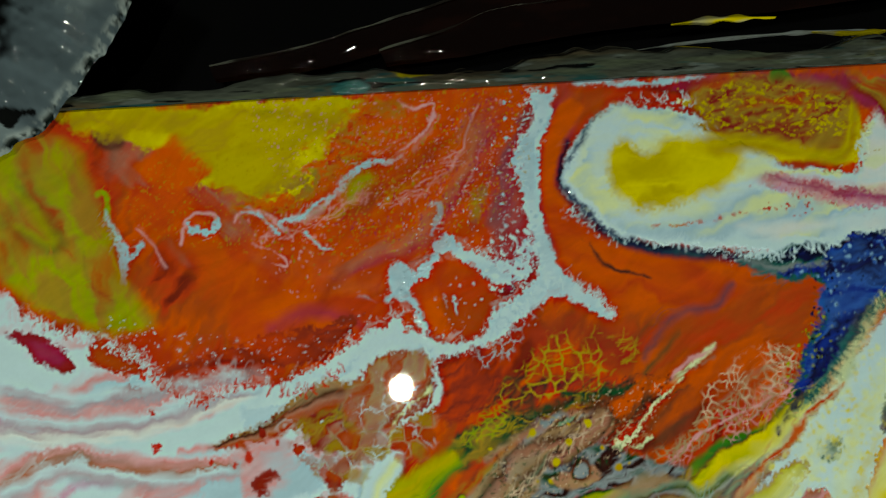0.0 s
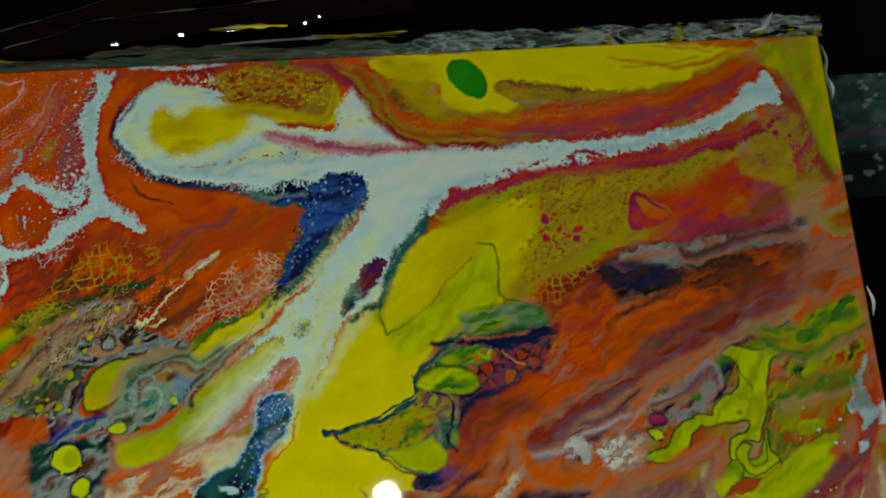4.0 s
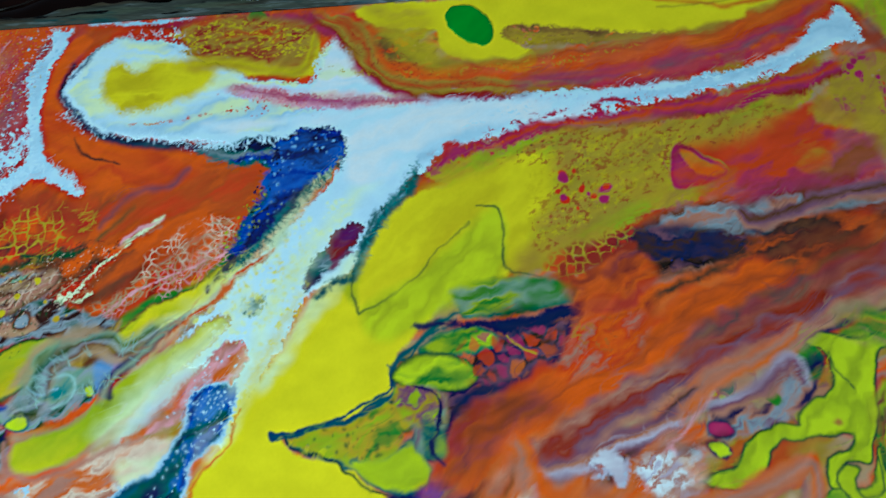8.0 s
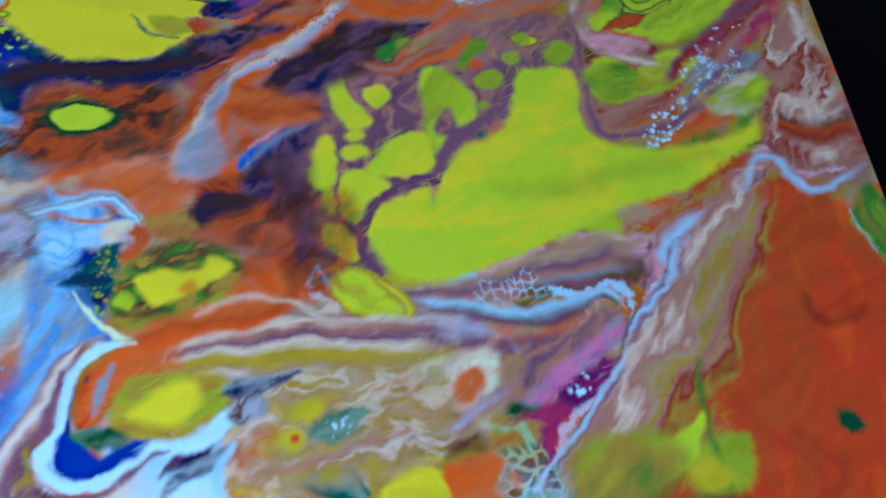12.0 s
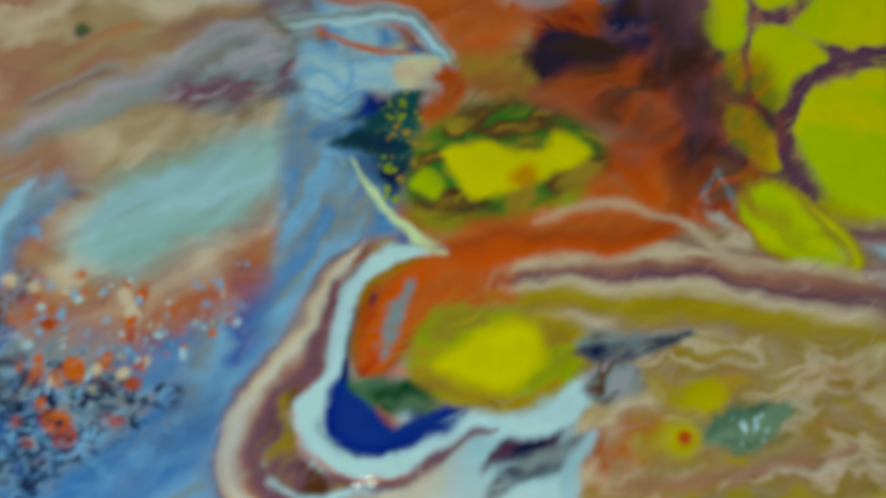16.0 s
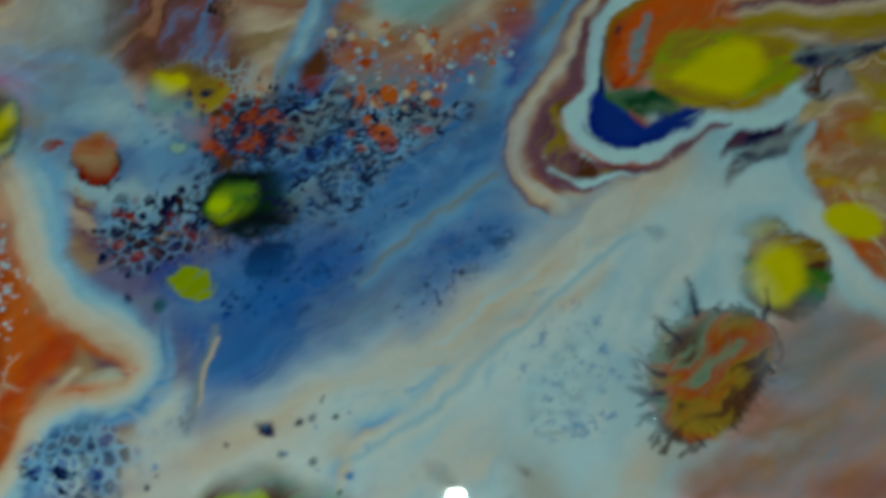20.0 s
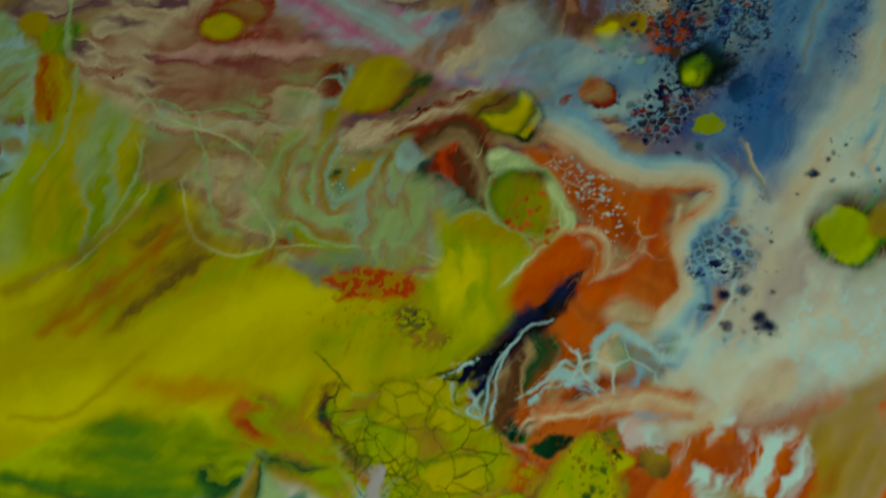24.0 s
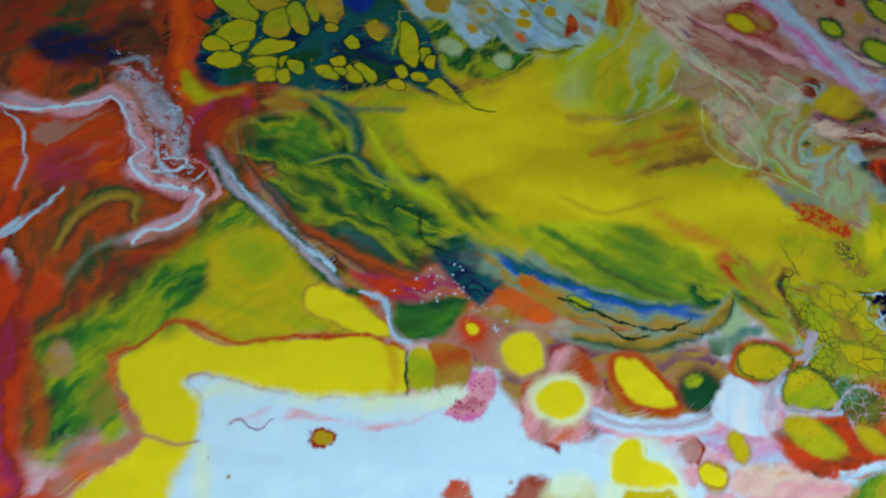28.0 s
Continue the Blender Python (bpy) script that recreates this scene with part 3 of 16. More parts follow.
blob('','G2', (31.7,207), 3.29,2.88,-5,soft=.8)
fill('',['PK','M','W','MP'],[(22,180),(38,176),(54,173),(71,170),(92,167),(111,165),(80,164),(62,164),(46,168),(32,175)],soft=1.5,ang=0,grain=1.6,cover=.85)
line('','CR',[(16,181.4),(30,179.2),(45.8,177.2)],1.4,soft=.6)
spots('','W',[(9.9,158.8),(27.3,156.4),(42.5,157.5),(53.9,156.6)],70,small=.15,large=.5,soft=.2)
line('','W',[(10.2,155.1),(19.8,155.3),(29.2,156.3),(38.8,156.4)],2.7,soft=.5,fringe=2,cover=.7)
fill('','M',[(81.4,152),(85,153),(88.7,152.5),(86.8,150.9),(82.5,150.6)],soft=.3,fringe=.4)
spots('','T',[(32.1,101.6),(39.1,101.7),(36.8,95),(32.4,97)],14,small=.3,large=.9,soft=.3,squash=.5)
fill('',['GG','GY'],[(32,97.9),(35.6,101.9),(38.5,100.3),(35.1,95.8)],soft=.6,fringe=.6,alpha=.8)
fill('',['CR','W'],[(11,82),(19,89),(29,101),(35,106),(33,93),(21,80),(9,68),(-3,58),(2,70)],soft=2.5,alpha=.75)

# back edge: yellow band, green drop and red border
fill('',['O','R','OC'],[(66,207),(83,198),(92,183),(116,175),(140,173),(177,176),(206,185),(227,199),(234,194),(223,184),(197,172),(152,168),(116,168),(87,171),(72,182),(66,195)],soft=2,ang=5,grain=3)
fill('',['OC','BR','OC2'],[(73,195),(83,197),(95,193),(100,183),(112,178),(92,177),(78,184)],soft=1.5,fringe=1,cover=.8)
fill('yellow_pool','Y',[(69.5,207.6),(72.4,200.5),(81.9,197.3),(94.4,196.6),(96.2,188.7),(104.4,182),(124.8,176.7),(129,183.2),(119.8,191.6),(123.8,195.6),(142.1,192.4),(166.4,188),(191.1,188.2),(209,193.5),(226.4,202.7),(229.1,210),(168.5,210.1),(106.1,208.7)],soft=.7,fringe=.4,label='flat yellow pool along the back edge')
fill('',['OC','BR'],[(118.7,194.3),(126.3,195.9),(144.6,192.8),(164,189.1),(181.1,187.7),(156.3,186.2),(131.7,186.7),(121.5,188.9)],soft=1.2,fringe=.8,cover=.85,patch=1.5)
line('','R',[(229.5,207.3),(209.8,199.8),(197.1,197.4),(187.4,199.5),(167.9,203.7)],[2.49,1.99,1.49,.75],soft=1,alpha=.7)
line('','OC',[(227,199),(206,191),(186,188)],1.98,soft=1.5,alpha=.7)
fill('',['R','O2'],[(193.5,209.8),(213.8,212.2),(231.4,212.6),(230.4,204.6),(215.5,205.9),(203.2,207.4)],soft=1.2,fringe=.8,alpha=.8)
fill('green_drop','G',[(98.8,203.3),(102.9,205.7),(108.8,204.9),(113.9,199.3),(115.6,191.8),(112.1,188.1),(106.3,189.7),(100.3,195.3)],soft=.35,wob=.4,lift=.25,label='glossy leaf-green drop of paint')
fill('',['OC','YG','Y2'],[(230,202),(244,209),(260,210),(260,153),(253,154),(248,175),(241,191)],soft=2,ang=70,grain=3)
line('','Y2',[(259,209),(260,179),(260,153)],5.48,soft=1.5,alpha=.9)
line('','BR',[(238,195),(246,177),(251,156),(256,146)],[1.48,2.47,3.46,2.47],soft=2,alpha=.6)
line('','R2',[(234,194),(244,175),(248,157),(254,146)],3.95,soft=2,alpha=.7)
fill('',['OC','M','OC'],[(228,168),(236,175),(246,172),(252,151),(244,146),(233,149)],soft=1.5,cover=.75,ang=70)
lace('','',[(233.2,161.3),(246.5,160.5),(249.9,150.2),(235.3,149.7)],size=2.4,width=.5,cells=['M','R'],cover=.8)
line('','W',[(233.7,192.4),(236.7,187),(237.5,180.4)],2.96,soft=.4,fringe=.8)

# right back: ochre field, red patch and dark mauve bands
fill('ochre_field',['OC','OC2','YG','OC'],[(90.6,138.8),(98.6,144.4),(117.3,149.3),(135.9,151.3),(154.2,150.8),(180.5,154.5),(211.7,164),(218.5,161.7),(213.9,157.3),(197.5,148.4),(180.6,144.6),(169.4,142.1),(168.4,133.6),(180,128.8),(168.2,123.4),(151.7,118.1),(136.7,108.7),(125.8,103.5),(114.8,105),(111.5,119.9),(106.7,128),(98,133.6)],soft=1,fringe=1.5,ang=25,grain=3,label='mottled ochre paint broken by small red cells')
lace('','',[(92.9,141.1),(107.9,146.2),(122.9,150.4),(117,145.6),(105.6,138.1),(92.6,134)],size=3,width=.9,soft=.5,cells=['M','R','OC'],cover=.7)
spots('','Y2',[(126.5,149),(163.4,150.5),(167.2,139.8),(143.9,125.5),(127.3,118.8)],120,small=.15,large=.5,soft=.25,alpha=.6)
fill('red_patch','R',[(171,143),(192,149),(217,157),(223,152),(214,132),(204,127),(188,127),(188,134),(185,135)],soft=1.5)
fill('',['OC','R'],[(207,139),(214,141),(219,138),(213,136)],soft=1.5,alpha=.8)
fill('',['MV','BR','GY','SP'],[(186,126),(208,129),(240,130),(236,115),(205,116),(190,107),(172,106),(157,109),(157,117),(171,122)],soft=2.5,ang=10,grain=3)
fill('',['BR2','K','BR'],[(191,114),(209,117),(237,120),(234,112),(212,107),(192,102),(175,100),(156,100),(137,100),(135,106),(155,116),(161,116),(160,104),(180,102)],soft=2.5,ang=15,grain=3,alpha=.92)
line('','GY',[(184.6,117.8),(190.4,111.7),(198.1,116),(212.8,120.7),(232.3,124.2)],[1.03,1.37,1.03,1.03,1.37],soft=1,alpha=.6)

# middle: the great yellow pool and the cells on its side
fill('yellow_pool','Y',[(72.8,119.6),(79.8,127.5),(87.1,133),(98.1,134.2),(107.2,135),(117.7,142.4),(125.8,145.3),(126.1,134.6),(120.3,119.3),(114.7,104.6),(108.3,103.2),(96.5,101.7),(90.9,91.7),(85.7,88.5),(78.7,78.6),(76.8,68.7),(62.1,61.7),(45.8,58.8),(44.2,58.5),(51.4,53.6),(62.9,51.3),(70,44.6),(78.4,40.2),(76.8,34.8),(69.7,29.2),(62.8,24.3),(52.1,22),(38.8,22.2),(26.4,31.4),(18.5,42.4),(24.8,52),(31.1,62.2),(31.4,67.9),(36.2,72.6),(43.4,80.6),(49.9,90.6),(54.9,99.2),(63.6,106),(68.8,109.4)],soft=.8,fringe=.5,label='broad flat pool of yellow paint')
line('','T',[(72,122),(69,115),(67,106)],[2.51,3.23,2.51],soft=1.5,fringe=1,alpha=.85)
line('','T',[(89,144),(83,134),(74,124)],[2.58,3.32,2.95],soft=1.6,fringe=1.4,alpha=.9)
fill('',['YG','G2'],[(60,104),(69,109),(67,97),(62,101)],soft=1.5,fringe=1,alpha=.7)
line('paint_vein','T',[(43.4,58.6),(55.6,60.5),(70.2,66.6),(76.9,70.3),(77.3,77),(82.9,79.7),(86.4,85),(95.8,88.8)],[2.29,.65,.82,.98,.98,.82,.82],soft=.4,fringe=.3)
fill('',['DB','B','DB'],[(14,25),(27,22),(43,17),(63,18),(78,25),(92,34),(101,38),(95,31),(80,22),(69,15),(54,14),(35,16),(28,12),(16,5)],soft=3,ang=25,grain=4)

# middle right: orange and rose streams, yellow swirls
fill('',['W2','SP','W'],[(149,46),(155,48),(163,49),(160,41),(155,38),(151,41)],soft=1.5,fringe=1,ang=40)
fill('',['O','SA'],[(127,35),(139,35),(151,37),(161,37),(153,30),(141,28),(133,23),(126,25)],soft=2,ang=30)
line('orange_stream',['SA','SP'],[(150.1,30.2),(160.2,35.5),(172.5,35.7),(182.9,39.6),(190.4,43.9)],[4.41,3.52,3.82,2.94,3.52],soft=1.2)
lace('','MV',[(183.5,73.3),(200.3,73.3),(197,56),(180.8,56.2),(165.5,52.5),(166,61.7)],size=5,width=.5,cells=['GY','YG','T','SP'],cover=.7)
fill('',['OC','G2','O2','OC'],[(214,58),(234,65),(250,72),(247,56),(236,40),(223,36),(210,34),(208,45)],soft=2,ang=70,grain=3)
fill('yellow_swirl',['LY','YG'],[(185.1,14.3),(194,13.9),(198.1,7.9),(207.7,9.7),(217,10.1),(211.9,4.5),(199.9,-0),(193.2,-2.8),(186.8,.3),(183.6,6.7)],soft=1,fringe=.5)
spots('','W',[(204.1,-5),(209.2,-7.2),(199.4,-18.6),(194,-17.9)],16,small=.3,large=.8,soft=.3)
fill('white_fleck','W',[(246.3,65.8),(249.4,61.4),(252.1,55.1),(260.3,54.1),(260.4,46.3),(250.8,45.6),(248.2,49.7),(244.5,53.1),(247.6,56.6)],soft=.5,fringe=.8,label='white paint smeared over the canvas edge')

# middle: net of yellow cells and the large lemon pool
fill('',['MV','SP','MV2'],[(103,-1),(113,15),(136,18),(144,29),(159,31),(183,28),(184,2),(192,-11),(166,-1),(150,-10),(134,-24),(129,-36),(98,-31)],soft=3,ang=40,grain=3)
lace('','',[(185.3,-9.7),(209.6,-10.1),(222.9,-6.1),(219.1,-15.7),(200.8,-18.8),(185,-15.3)],size=5,width=.6,cells=['OC','G2','SP','O2'],cover=.6,alpha=.8)
fill('green_cell',['G2','YG'],[(124.4,20.7),(128.4,24.1),(133.7,25),(132.3,21.2),(127.5,18),(124,18.5)],soft=.6)

# right side: rose streaks, orange field
fill('orange_field',['O','O2','R','O'],[(219,-35),(228,-30),(238,-32),(250,-41),(252,-53),(265,-60),(258,-136),(188,-132),(192,-111),(199,-97),(199,-85),(206,-72),(215,-59),(216,-47)],soft=2,fringe=1,ang=80,grain=8,label='plain orange field of paint')
fill('',['RD','BR'],[(227,-60),(232,-70),(243,-68),(240,-72),(229,-71)],soft=2,alpha=.5)
line('','RD',[(228,-63),(229,-69),(236,-71),(243,-68)],1.3,soft=2,alpha=.6)
line('','R2',[(214,-97),(219,-102),(224,-106),(219,-112)],1.51,soft=3,alpha=.6)
line('','R2',[(201,-85),(208,-97),(218,-106),(215,-120)],1.22,soft=2,alpha=.4)
blob('','DG', (229.1,-96.6), 2.77,2.77,-2,soft=1,fringe=.8)
fill('',['YG','G2','OC'],[(249,-42),(255,-33),(259,-37),(259,-59),(254,-58),(250,-50)],soft=1.5,ang=100)
line('','DG',[(259,-39),(259,-48),(260,-55)],2.43,soft=1.5,alpha=.8)
line('','W2',[(249,-40.6),(249.6,-47.8),(251.6,-53.2)],.52,soft=.4,alpha=.7)
blob('','OC', (256.6,-65.4), 2.33,3.32,-2,soft=1)
fill('',['R2','SP','MV'],[(230,-6),(245,-4),(262,-6),(257,-31),(239,-29),(231,-24),(229,-18)],soft=2.5,ang=0,grain=3)
fill('',['SP','TN','PK','MV'],[(122,-50),(147,-48),(170,-41),(195,-38),(218,-27),(229,-20),(229,-26),(218,-38),(208,-47),(199,-59),(191,-50),(169,-50),(152,-54),(131,-56)],soft=1.5,fringe=1,ang=20,grain=2.5)
line('white_vein',['W2','PK'],[(187.5,-41.4),(195.6,-41.5),(201.2,-38),(211.8,-34.9),(219.3,-30.9),(224.1,-24.4),(228.6,-19.6),(232.1,-23.5),(238.9,-28.3),(251.3,-27.5)],[3.26,4.24,2.28,1.96,2.28,1.96,1.96,1.3],soft=.8,fringe=.8)
fill('white_vein',['W2','PK','MV'],[(190.5,-43.2),(200.7,-40.7),(200.2,-48.6),(193.1,-57),(187.8,-60.3),(186.5,-53.5)],soft=1.2,fringe=1,ang=60,grain=2)
fill('',['MV','BR'],[(154,-54),(172,-49),(188,-49),(184,-57),(171,-58),(155,-57)],soft=1.5,ang=0,grain=2,alpha=.9)
fill('',['BR','R2'],[(144,-61),(161,-60),(169,-63),(162,-66),(152,-64)],soft=1.5,alpha=.8)
fill('magenta_patch',['M','PU','M'],[(145.1,-88.6),(149.9,-84.4),(158.8,-83.2),(165.6,-75.7),(173.4,-74.4),(170.9,-82.1),(162.9,-86.3),(157.9,-92),(154.8,-100.5),(152.4,-96.2),(153.8,-89)],soft=1.2,fringe=1,ang=50)
line('white_vein','W2',[(161.7,-56.3),(169.2,-59),(175.8,-55.8),(181,-58.4),(180.8,-65),(175.3,-71.3)],[1.55,2.49,2.18,1.86,1.24],soft=.5,fringe=1.2)
line('white_vein',['W2','PK'],[(196.9,-53.7),(188.1,-58.6),(183.7,-66.7),(179.2,-76.2),(170.7,-83.6),(162.7,-87.8),(157.5,-94.9),(155.4,-102)],[1.61,2.25,1.93,1.93,1.93,1.61,.97],soft=.6,fringe=1)
lace('','PK',[(167.7,-58.1),(182,-56.8),(178.6,-69.8),(158.8,-83.2),(154.4,-83),(166.2,-71)],size=4,width=.4,cover=.8)
fill('',['DG','T'],[(145.5,-84.2),(152.9,-83),(154.1,-86),(147.4,-87.2)],soft=1.2)
line('','DG',[(140,-57.4),(149,-59.6),(161.5,-57.9)],1.22,soft=1,alpha=.8)

# middle left: amber streams and ringed cells
fill('',['BR','R2','OC'],[(53,-29),(66,-26),(86,-24),(95,-33),(95,-42),(83,-38),(80,-38),(67,-34)],soft=2,ang=10,alpha=.8)
line('white_vein',['W2','PE'],[(87.9,-49.7),(98.2,-52.8),(99.7,-48.6),(103.4,-53),(110,-56.7)],[.59,.88,1.18,1.18,.74],soft=.5,fringe=.5)
line('white_vein','LG',[(123.7,-87.5),(132.2,-88.9),(142.2,-89.2),(149.3,-90.3),(151.1,-94.7)],[.57,.71,1.14,1.7,1.14],soft=.6,fringe=.8)
fill('yellow_pool',['Y','Y2'],[(112.2,-100.1),(113.6,-96),(119.2,-94.1),(127.6,-95.2),(127.7,-99.4),(123.1,-102),(120.3,-104.6),(118.8,-107.2),(122.9,-106.1),(123.4,-110.1),(120,-111.3),(121.9,-115.3),(119.7,-119.8),(114.5,-117.6),(110.8,-113.5),(111.9,-110.9),(114.6,-110.4),(112,-106.9)],soft=.8,fringe=.5,label='bright yellow pool with a lobed outline')
line('','R2',[(118.7,-109.9),(122.7,-112.8),(120.3,-120.4)],.54,soft=.5,alpha=.6)
line('','DG',[(95.8,-94.6),(101.3,-94.8),(108.1,-97.2),(110.8,-101.4),(111.3,-109.6)],[1.09,1.91,2.18,2.18,1.09],soft=1,fringe=.8)
line('','GG',[(93.1,-94.5),(101.3,-95.8),(106.7,-99.9),(108.7,-106.8),(109.2,-113.4)],[.54,.82,1.09,1.09],soft=.7,alpha=.8)
fill('',['SP','PE','O2'],[(93,-99),(101,-98),(108,-104),(109,-115),(120,-123),(122,-128),(101,-127),(99,-117),(89,-108)],soft=2,ang=100,grain=2.5)
spots('','W2',[(90.6,-103.3),(101.3,-105.1),(106.6,-114.6),(101.3,-118.2),(93.4,-112.6)],80,small=.2,large=.6,soft=.25)
lace('','LG',[(141.8,-94.3),(151.9,-93.3),(152.5,-101.8),(145.1,-105.7),(132.4,-109.2),(125.5,-110.2),(128.5,-105),(139.9,-101.3)],size=3,width=.5,cells=['DG','DG2','DG'],cover=.9)
fill('green_stream',['G2','DG','YG'],[(140.8,-106.9),(146.6,-105.1),(151.9,-108.7),(153.4,-114.2),(156.3,-119.7),(156.9,-126.2),(160.6,-130.2),(151.1,-129.7),(147,-123.1),(145.7,-115.2)],soft=1,fringe=.6,ang=110,label='deep green stream of paint')
fill('',['DG','T','G2'],[(156,-108),(168,-105),(176,-110),(180,-113),(190,-110),(186,-125),(174,-121),(166,-118),(160,-114)],soft=2.5,ang=0,grain=3)
blob('','O2', (189.5,-110.5), 2.02,3.47,-3,soft=1,alpha=.8)
lace('','YG',[(195.8,-78.3),(199.7,-90.7),(200,-105.3),(210,-114.2),(209.9,-127.7),(201.4,-127.3),(195,-107.9),(191.2,-96.3)],size=6,width=.3,alpha=.7,cover=.7)
line('','YG',[(151.1,-101.8),(154.5,-110.2),(160.9,-115.9),(166.3,-117.5)],[.71,.85,.57],soft=.6)
fill('',['OC','Y2'],[(159.8,-113.2),(164,-113.1),(165.8,-116.2),(160.7,-117.3)],soft=1)
fill('',['OC','Y2','O'],[(156,-126),(167,-126),(184,-128),(190,-133),(196,-150),(182,-150),(174,-142),(165,-136),(159,-132)],soft=1.5,ang=-30,grain=3)
line('','Y2',[(158.3,-126.7),(169.5,-126.9),(180.6,-129),(189.4,-128.5)],.84,soft=.6)
fill('',['O2','R2'],[(180,-138),(188,-130),(200,-132),(196,-149),(182,-147)],soft=1.5,alpha=.8)
fill('green_stream',['G2','YG','G2'],[(143.2,-111.3),(150.4,-110),(154.5,-115.4),(155.6,-126),(162.3,-135.2),(172.8,-139.2),(176.8,-146.8),(186.9,-152.1),(199.8,-168.3),(177.9,-167.3),(169.8,-153.9),(163.5,-144),(155.5,-135),(148.7,-125.9)],soft=1.2,fringe=.6,ang=-45,grain=3)
line('','YG',[(153.5,-112.7),(157.2,-124.8),(165.1,-135.2),(172.8,-139.2),(176.8,-146.8)],[.71,.85,1.13,1.13],soft=.7)
line('','LY',[(173.6,-141.8),(178.2,-146.9),(185,-150.8)],1.12,soft=.8)
fill('',['YG','OC','G2'],[(161,-109),(174,-88),(182,-84),(198,-96),(195,-109),(176,-116),(166,-113)],soft=2.5,ang=70,grain=3,alpha=.8)
fill('','YG',[(184.6,-102.9),(193.3,-97.7),(203,-96.2),(200.1,-108.6),(188,-107.9)],soft=1.2)
blob('','OC2', (185.8,-116.3), 5.06,4.17,9,soft=1,halo='DG',ring=1.19)
fill('',['DG','DG2'],[(169,-113),(181,-114),(197,-121),(195,-129),(174,-125),(168,-121)],soft=2.5,alpha=.85)

# front right: white field with green-ringed cells
fill('white_field',['W','W','PE'],[(68,-94),(79,-91),(81,-102),(87,-110),(94,-118),(100,-123),(110,-130),(122,-132),(127,-126),(133,-121),(135,-115),(142,-114),(148,-125),(153,-132),(161,-141),(170,-154),(178,-166),(171,-175),(22,-167),(-26,-162),(-31,-134),(-2,-133),(8,-130),(18,-123),(29,-115),(40,-109),(49,-104),(59,-100),(64,-96)],soft=2,fringe=1,ang=30,grain=8)
fill('',['GY','MV','W2'],[(74,-127),(83,-120),(94,-124),(102,-130),(99,-137),(87,-139),(78,-137)],soft=4,ang=30,grain=5,alpha=.75)
fill('',['SP','PE','SA'],[(64,-143),(75,-140),(93,-137),(112,-136),(122,-140),(113,-148),(98,-155),(86,-162),(59,-160),(57,-153)],soft=5,ang=25,grain=6,alpha=.8)
fill('',['SP','W'],[(93,-110),(105,-110),(108,-120),(113,-127),(123,-128),(120,-132),(110,-130),(100,-124),(94,-118)],soft=1.5,ang=-40,grain=2,cover=.8)
spots('','R',[(100.1,-124),(110.2,-125.4),(122.8,-129.4),(121.2,-131.8),(107.3,-130.3)],40,small=.2,large=.6)
fill('',['CR','W','LY'],[(133,-118),(142,-115),(148,-125),(152,-132),(144,-131),(137,-124)],soft=2,alpha=.7)
blob('yellow_cell','Y2', (128.1,-125.7), 3.18,5.31,22,soft=1,halo='YG',ring=1.19)
fill('dark_cell',['DG','T','BR'],[(143.8,-131.6),(145.7,-132.3),(149,-137.4),(153.1,-141.2),(154.5,-144.9),(152.6,-147.9),(148.4,-145.4),(145.2,-139.8),(142.9,-137.2)],soft=.8,fringe=.8,label='dark green cell with a brown end')
fill('',['BR','O2'],[(150.8,-143),(154.1,-143.1),(154.2,-146.8),(151.4,-147.5)],soft=1)
line('','YG',[(145.9,-131),(150.2,-133.6),(153.5,-138.7),(154.9,-142.5)],.81,soft=.8,alpha=.8)
fill('dark_cell',['T','G2','GY'],[(128,-139),(132,-138),(138,-140),(136,-146),(132,-147),(128,-144)],soft=1.5,fringe=1)
blob('','G2', (131.7,-142.4), 2.60,2.86,-2,soft=1)
fill('green_cell',['G2','YG','DG'],[(114.5,-160.9),(117.6,-154.3),(124.4,-149.9),(132.1,-149),(134.2,-152.6),(128.7,-155.9),(123.1,-161.3)],soft=1.2,fringe=.6)
line('','TN',[(118,-150.9),(125.8,-148.2),(133.4,-149.1),(136,-153.8)],1,soft=1)
blob('dark_cell','DG', (134.3,-156.9), 1.78,1.27,-2,soft=.6)
fill('green_cell',['G2','YG'],[(97,-160),(100,-156),(105,-154),(110,-155),(107,-161)],soft=1.5)
blob('','T', (138.3,-137.1), 1.33,3.18,12,soft=2,alpha=.7)
fill('dark_cell',['DG','GY'],[(156.9,-158.2),(158.7,-155.3),(164.3,-154.3),(164.6,-159.7),(160,-163),(156,-162.8)],soft=1.2,fringe=1)
spots('',['T','G2'],[(114.7,-132.9),(123.8,-131.9),(122.9,-140.4),(114,-140.2)],4,small=.4,large=.8)
blob('yellow_cell','Y2', (75.7,-112.8), 5.93,5.68,-0,soft=1.4,halo='DG',ring=1.73,fringe=1,label='yellow cell with a ragged dark green rim')
blob('','OC2', (75.1,-111.2), 2.97,1.98,-0,soft=1.5)
fill('spiked_cell',['BR','DG','O2','BR'],[(51.5,-135.1),(51.9,-129.3),(56.4,-123.5),(62.3,-119.9),(68.3,-119.9),(73,-123.1),(73.2,-127.3),(70.5,-132),(67,-135.4),(61.2,-139.9),(56.6,-141.1),(53.2,-139.1)],soft=.5,fringe=1.2,ang=40,grain=2.5,lift=.2,label='brown and green cell with dark spikes round its rim')
line('','K',[(59.3,-119.9),(60.2,-117.4),(59,-115.2),(59.4,-114)],[1.66,.83,.35],soft=.4,wob=.6)
line('','K',[(55.9,-123.4),(55.5,-121.3),(53.8,-120.5)],[1.63,.82,.35],soft=.4,wob=.6)
line('','K',[(52.5,-129.3),(50.7,-128.3),(49.4,-128.1)],[1.61,.8,.34],soft=.4,wob=.6)
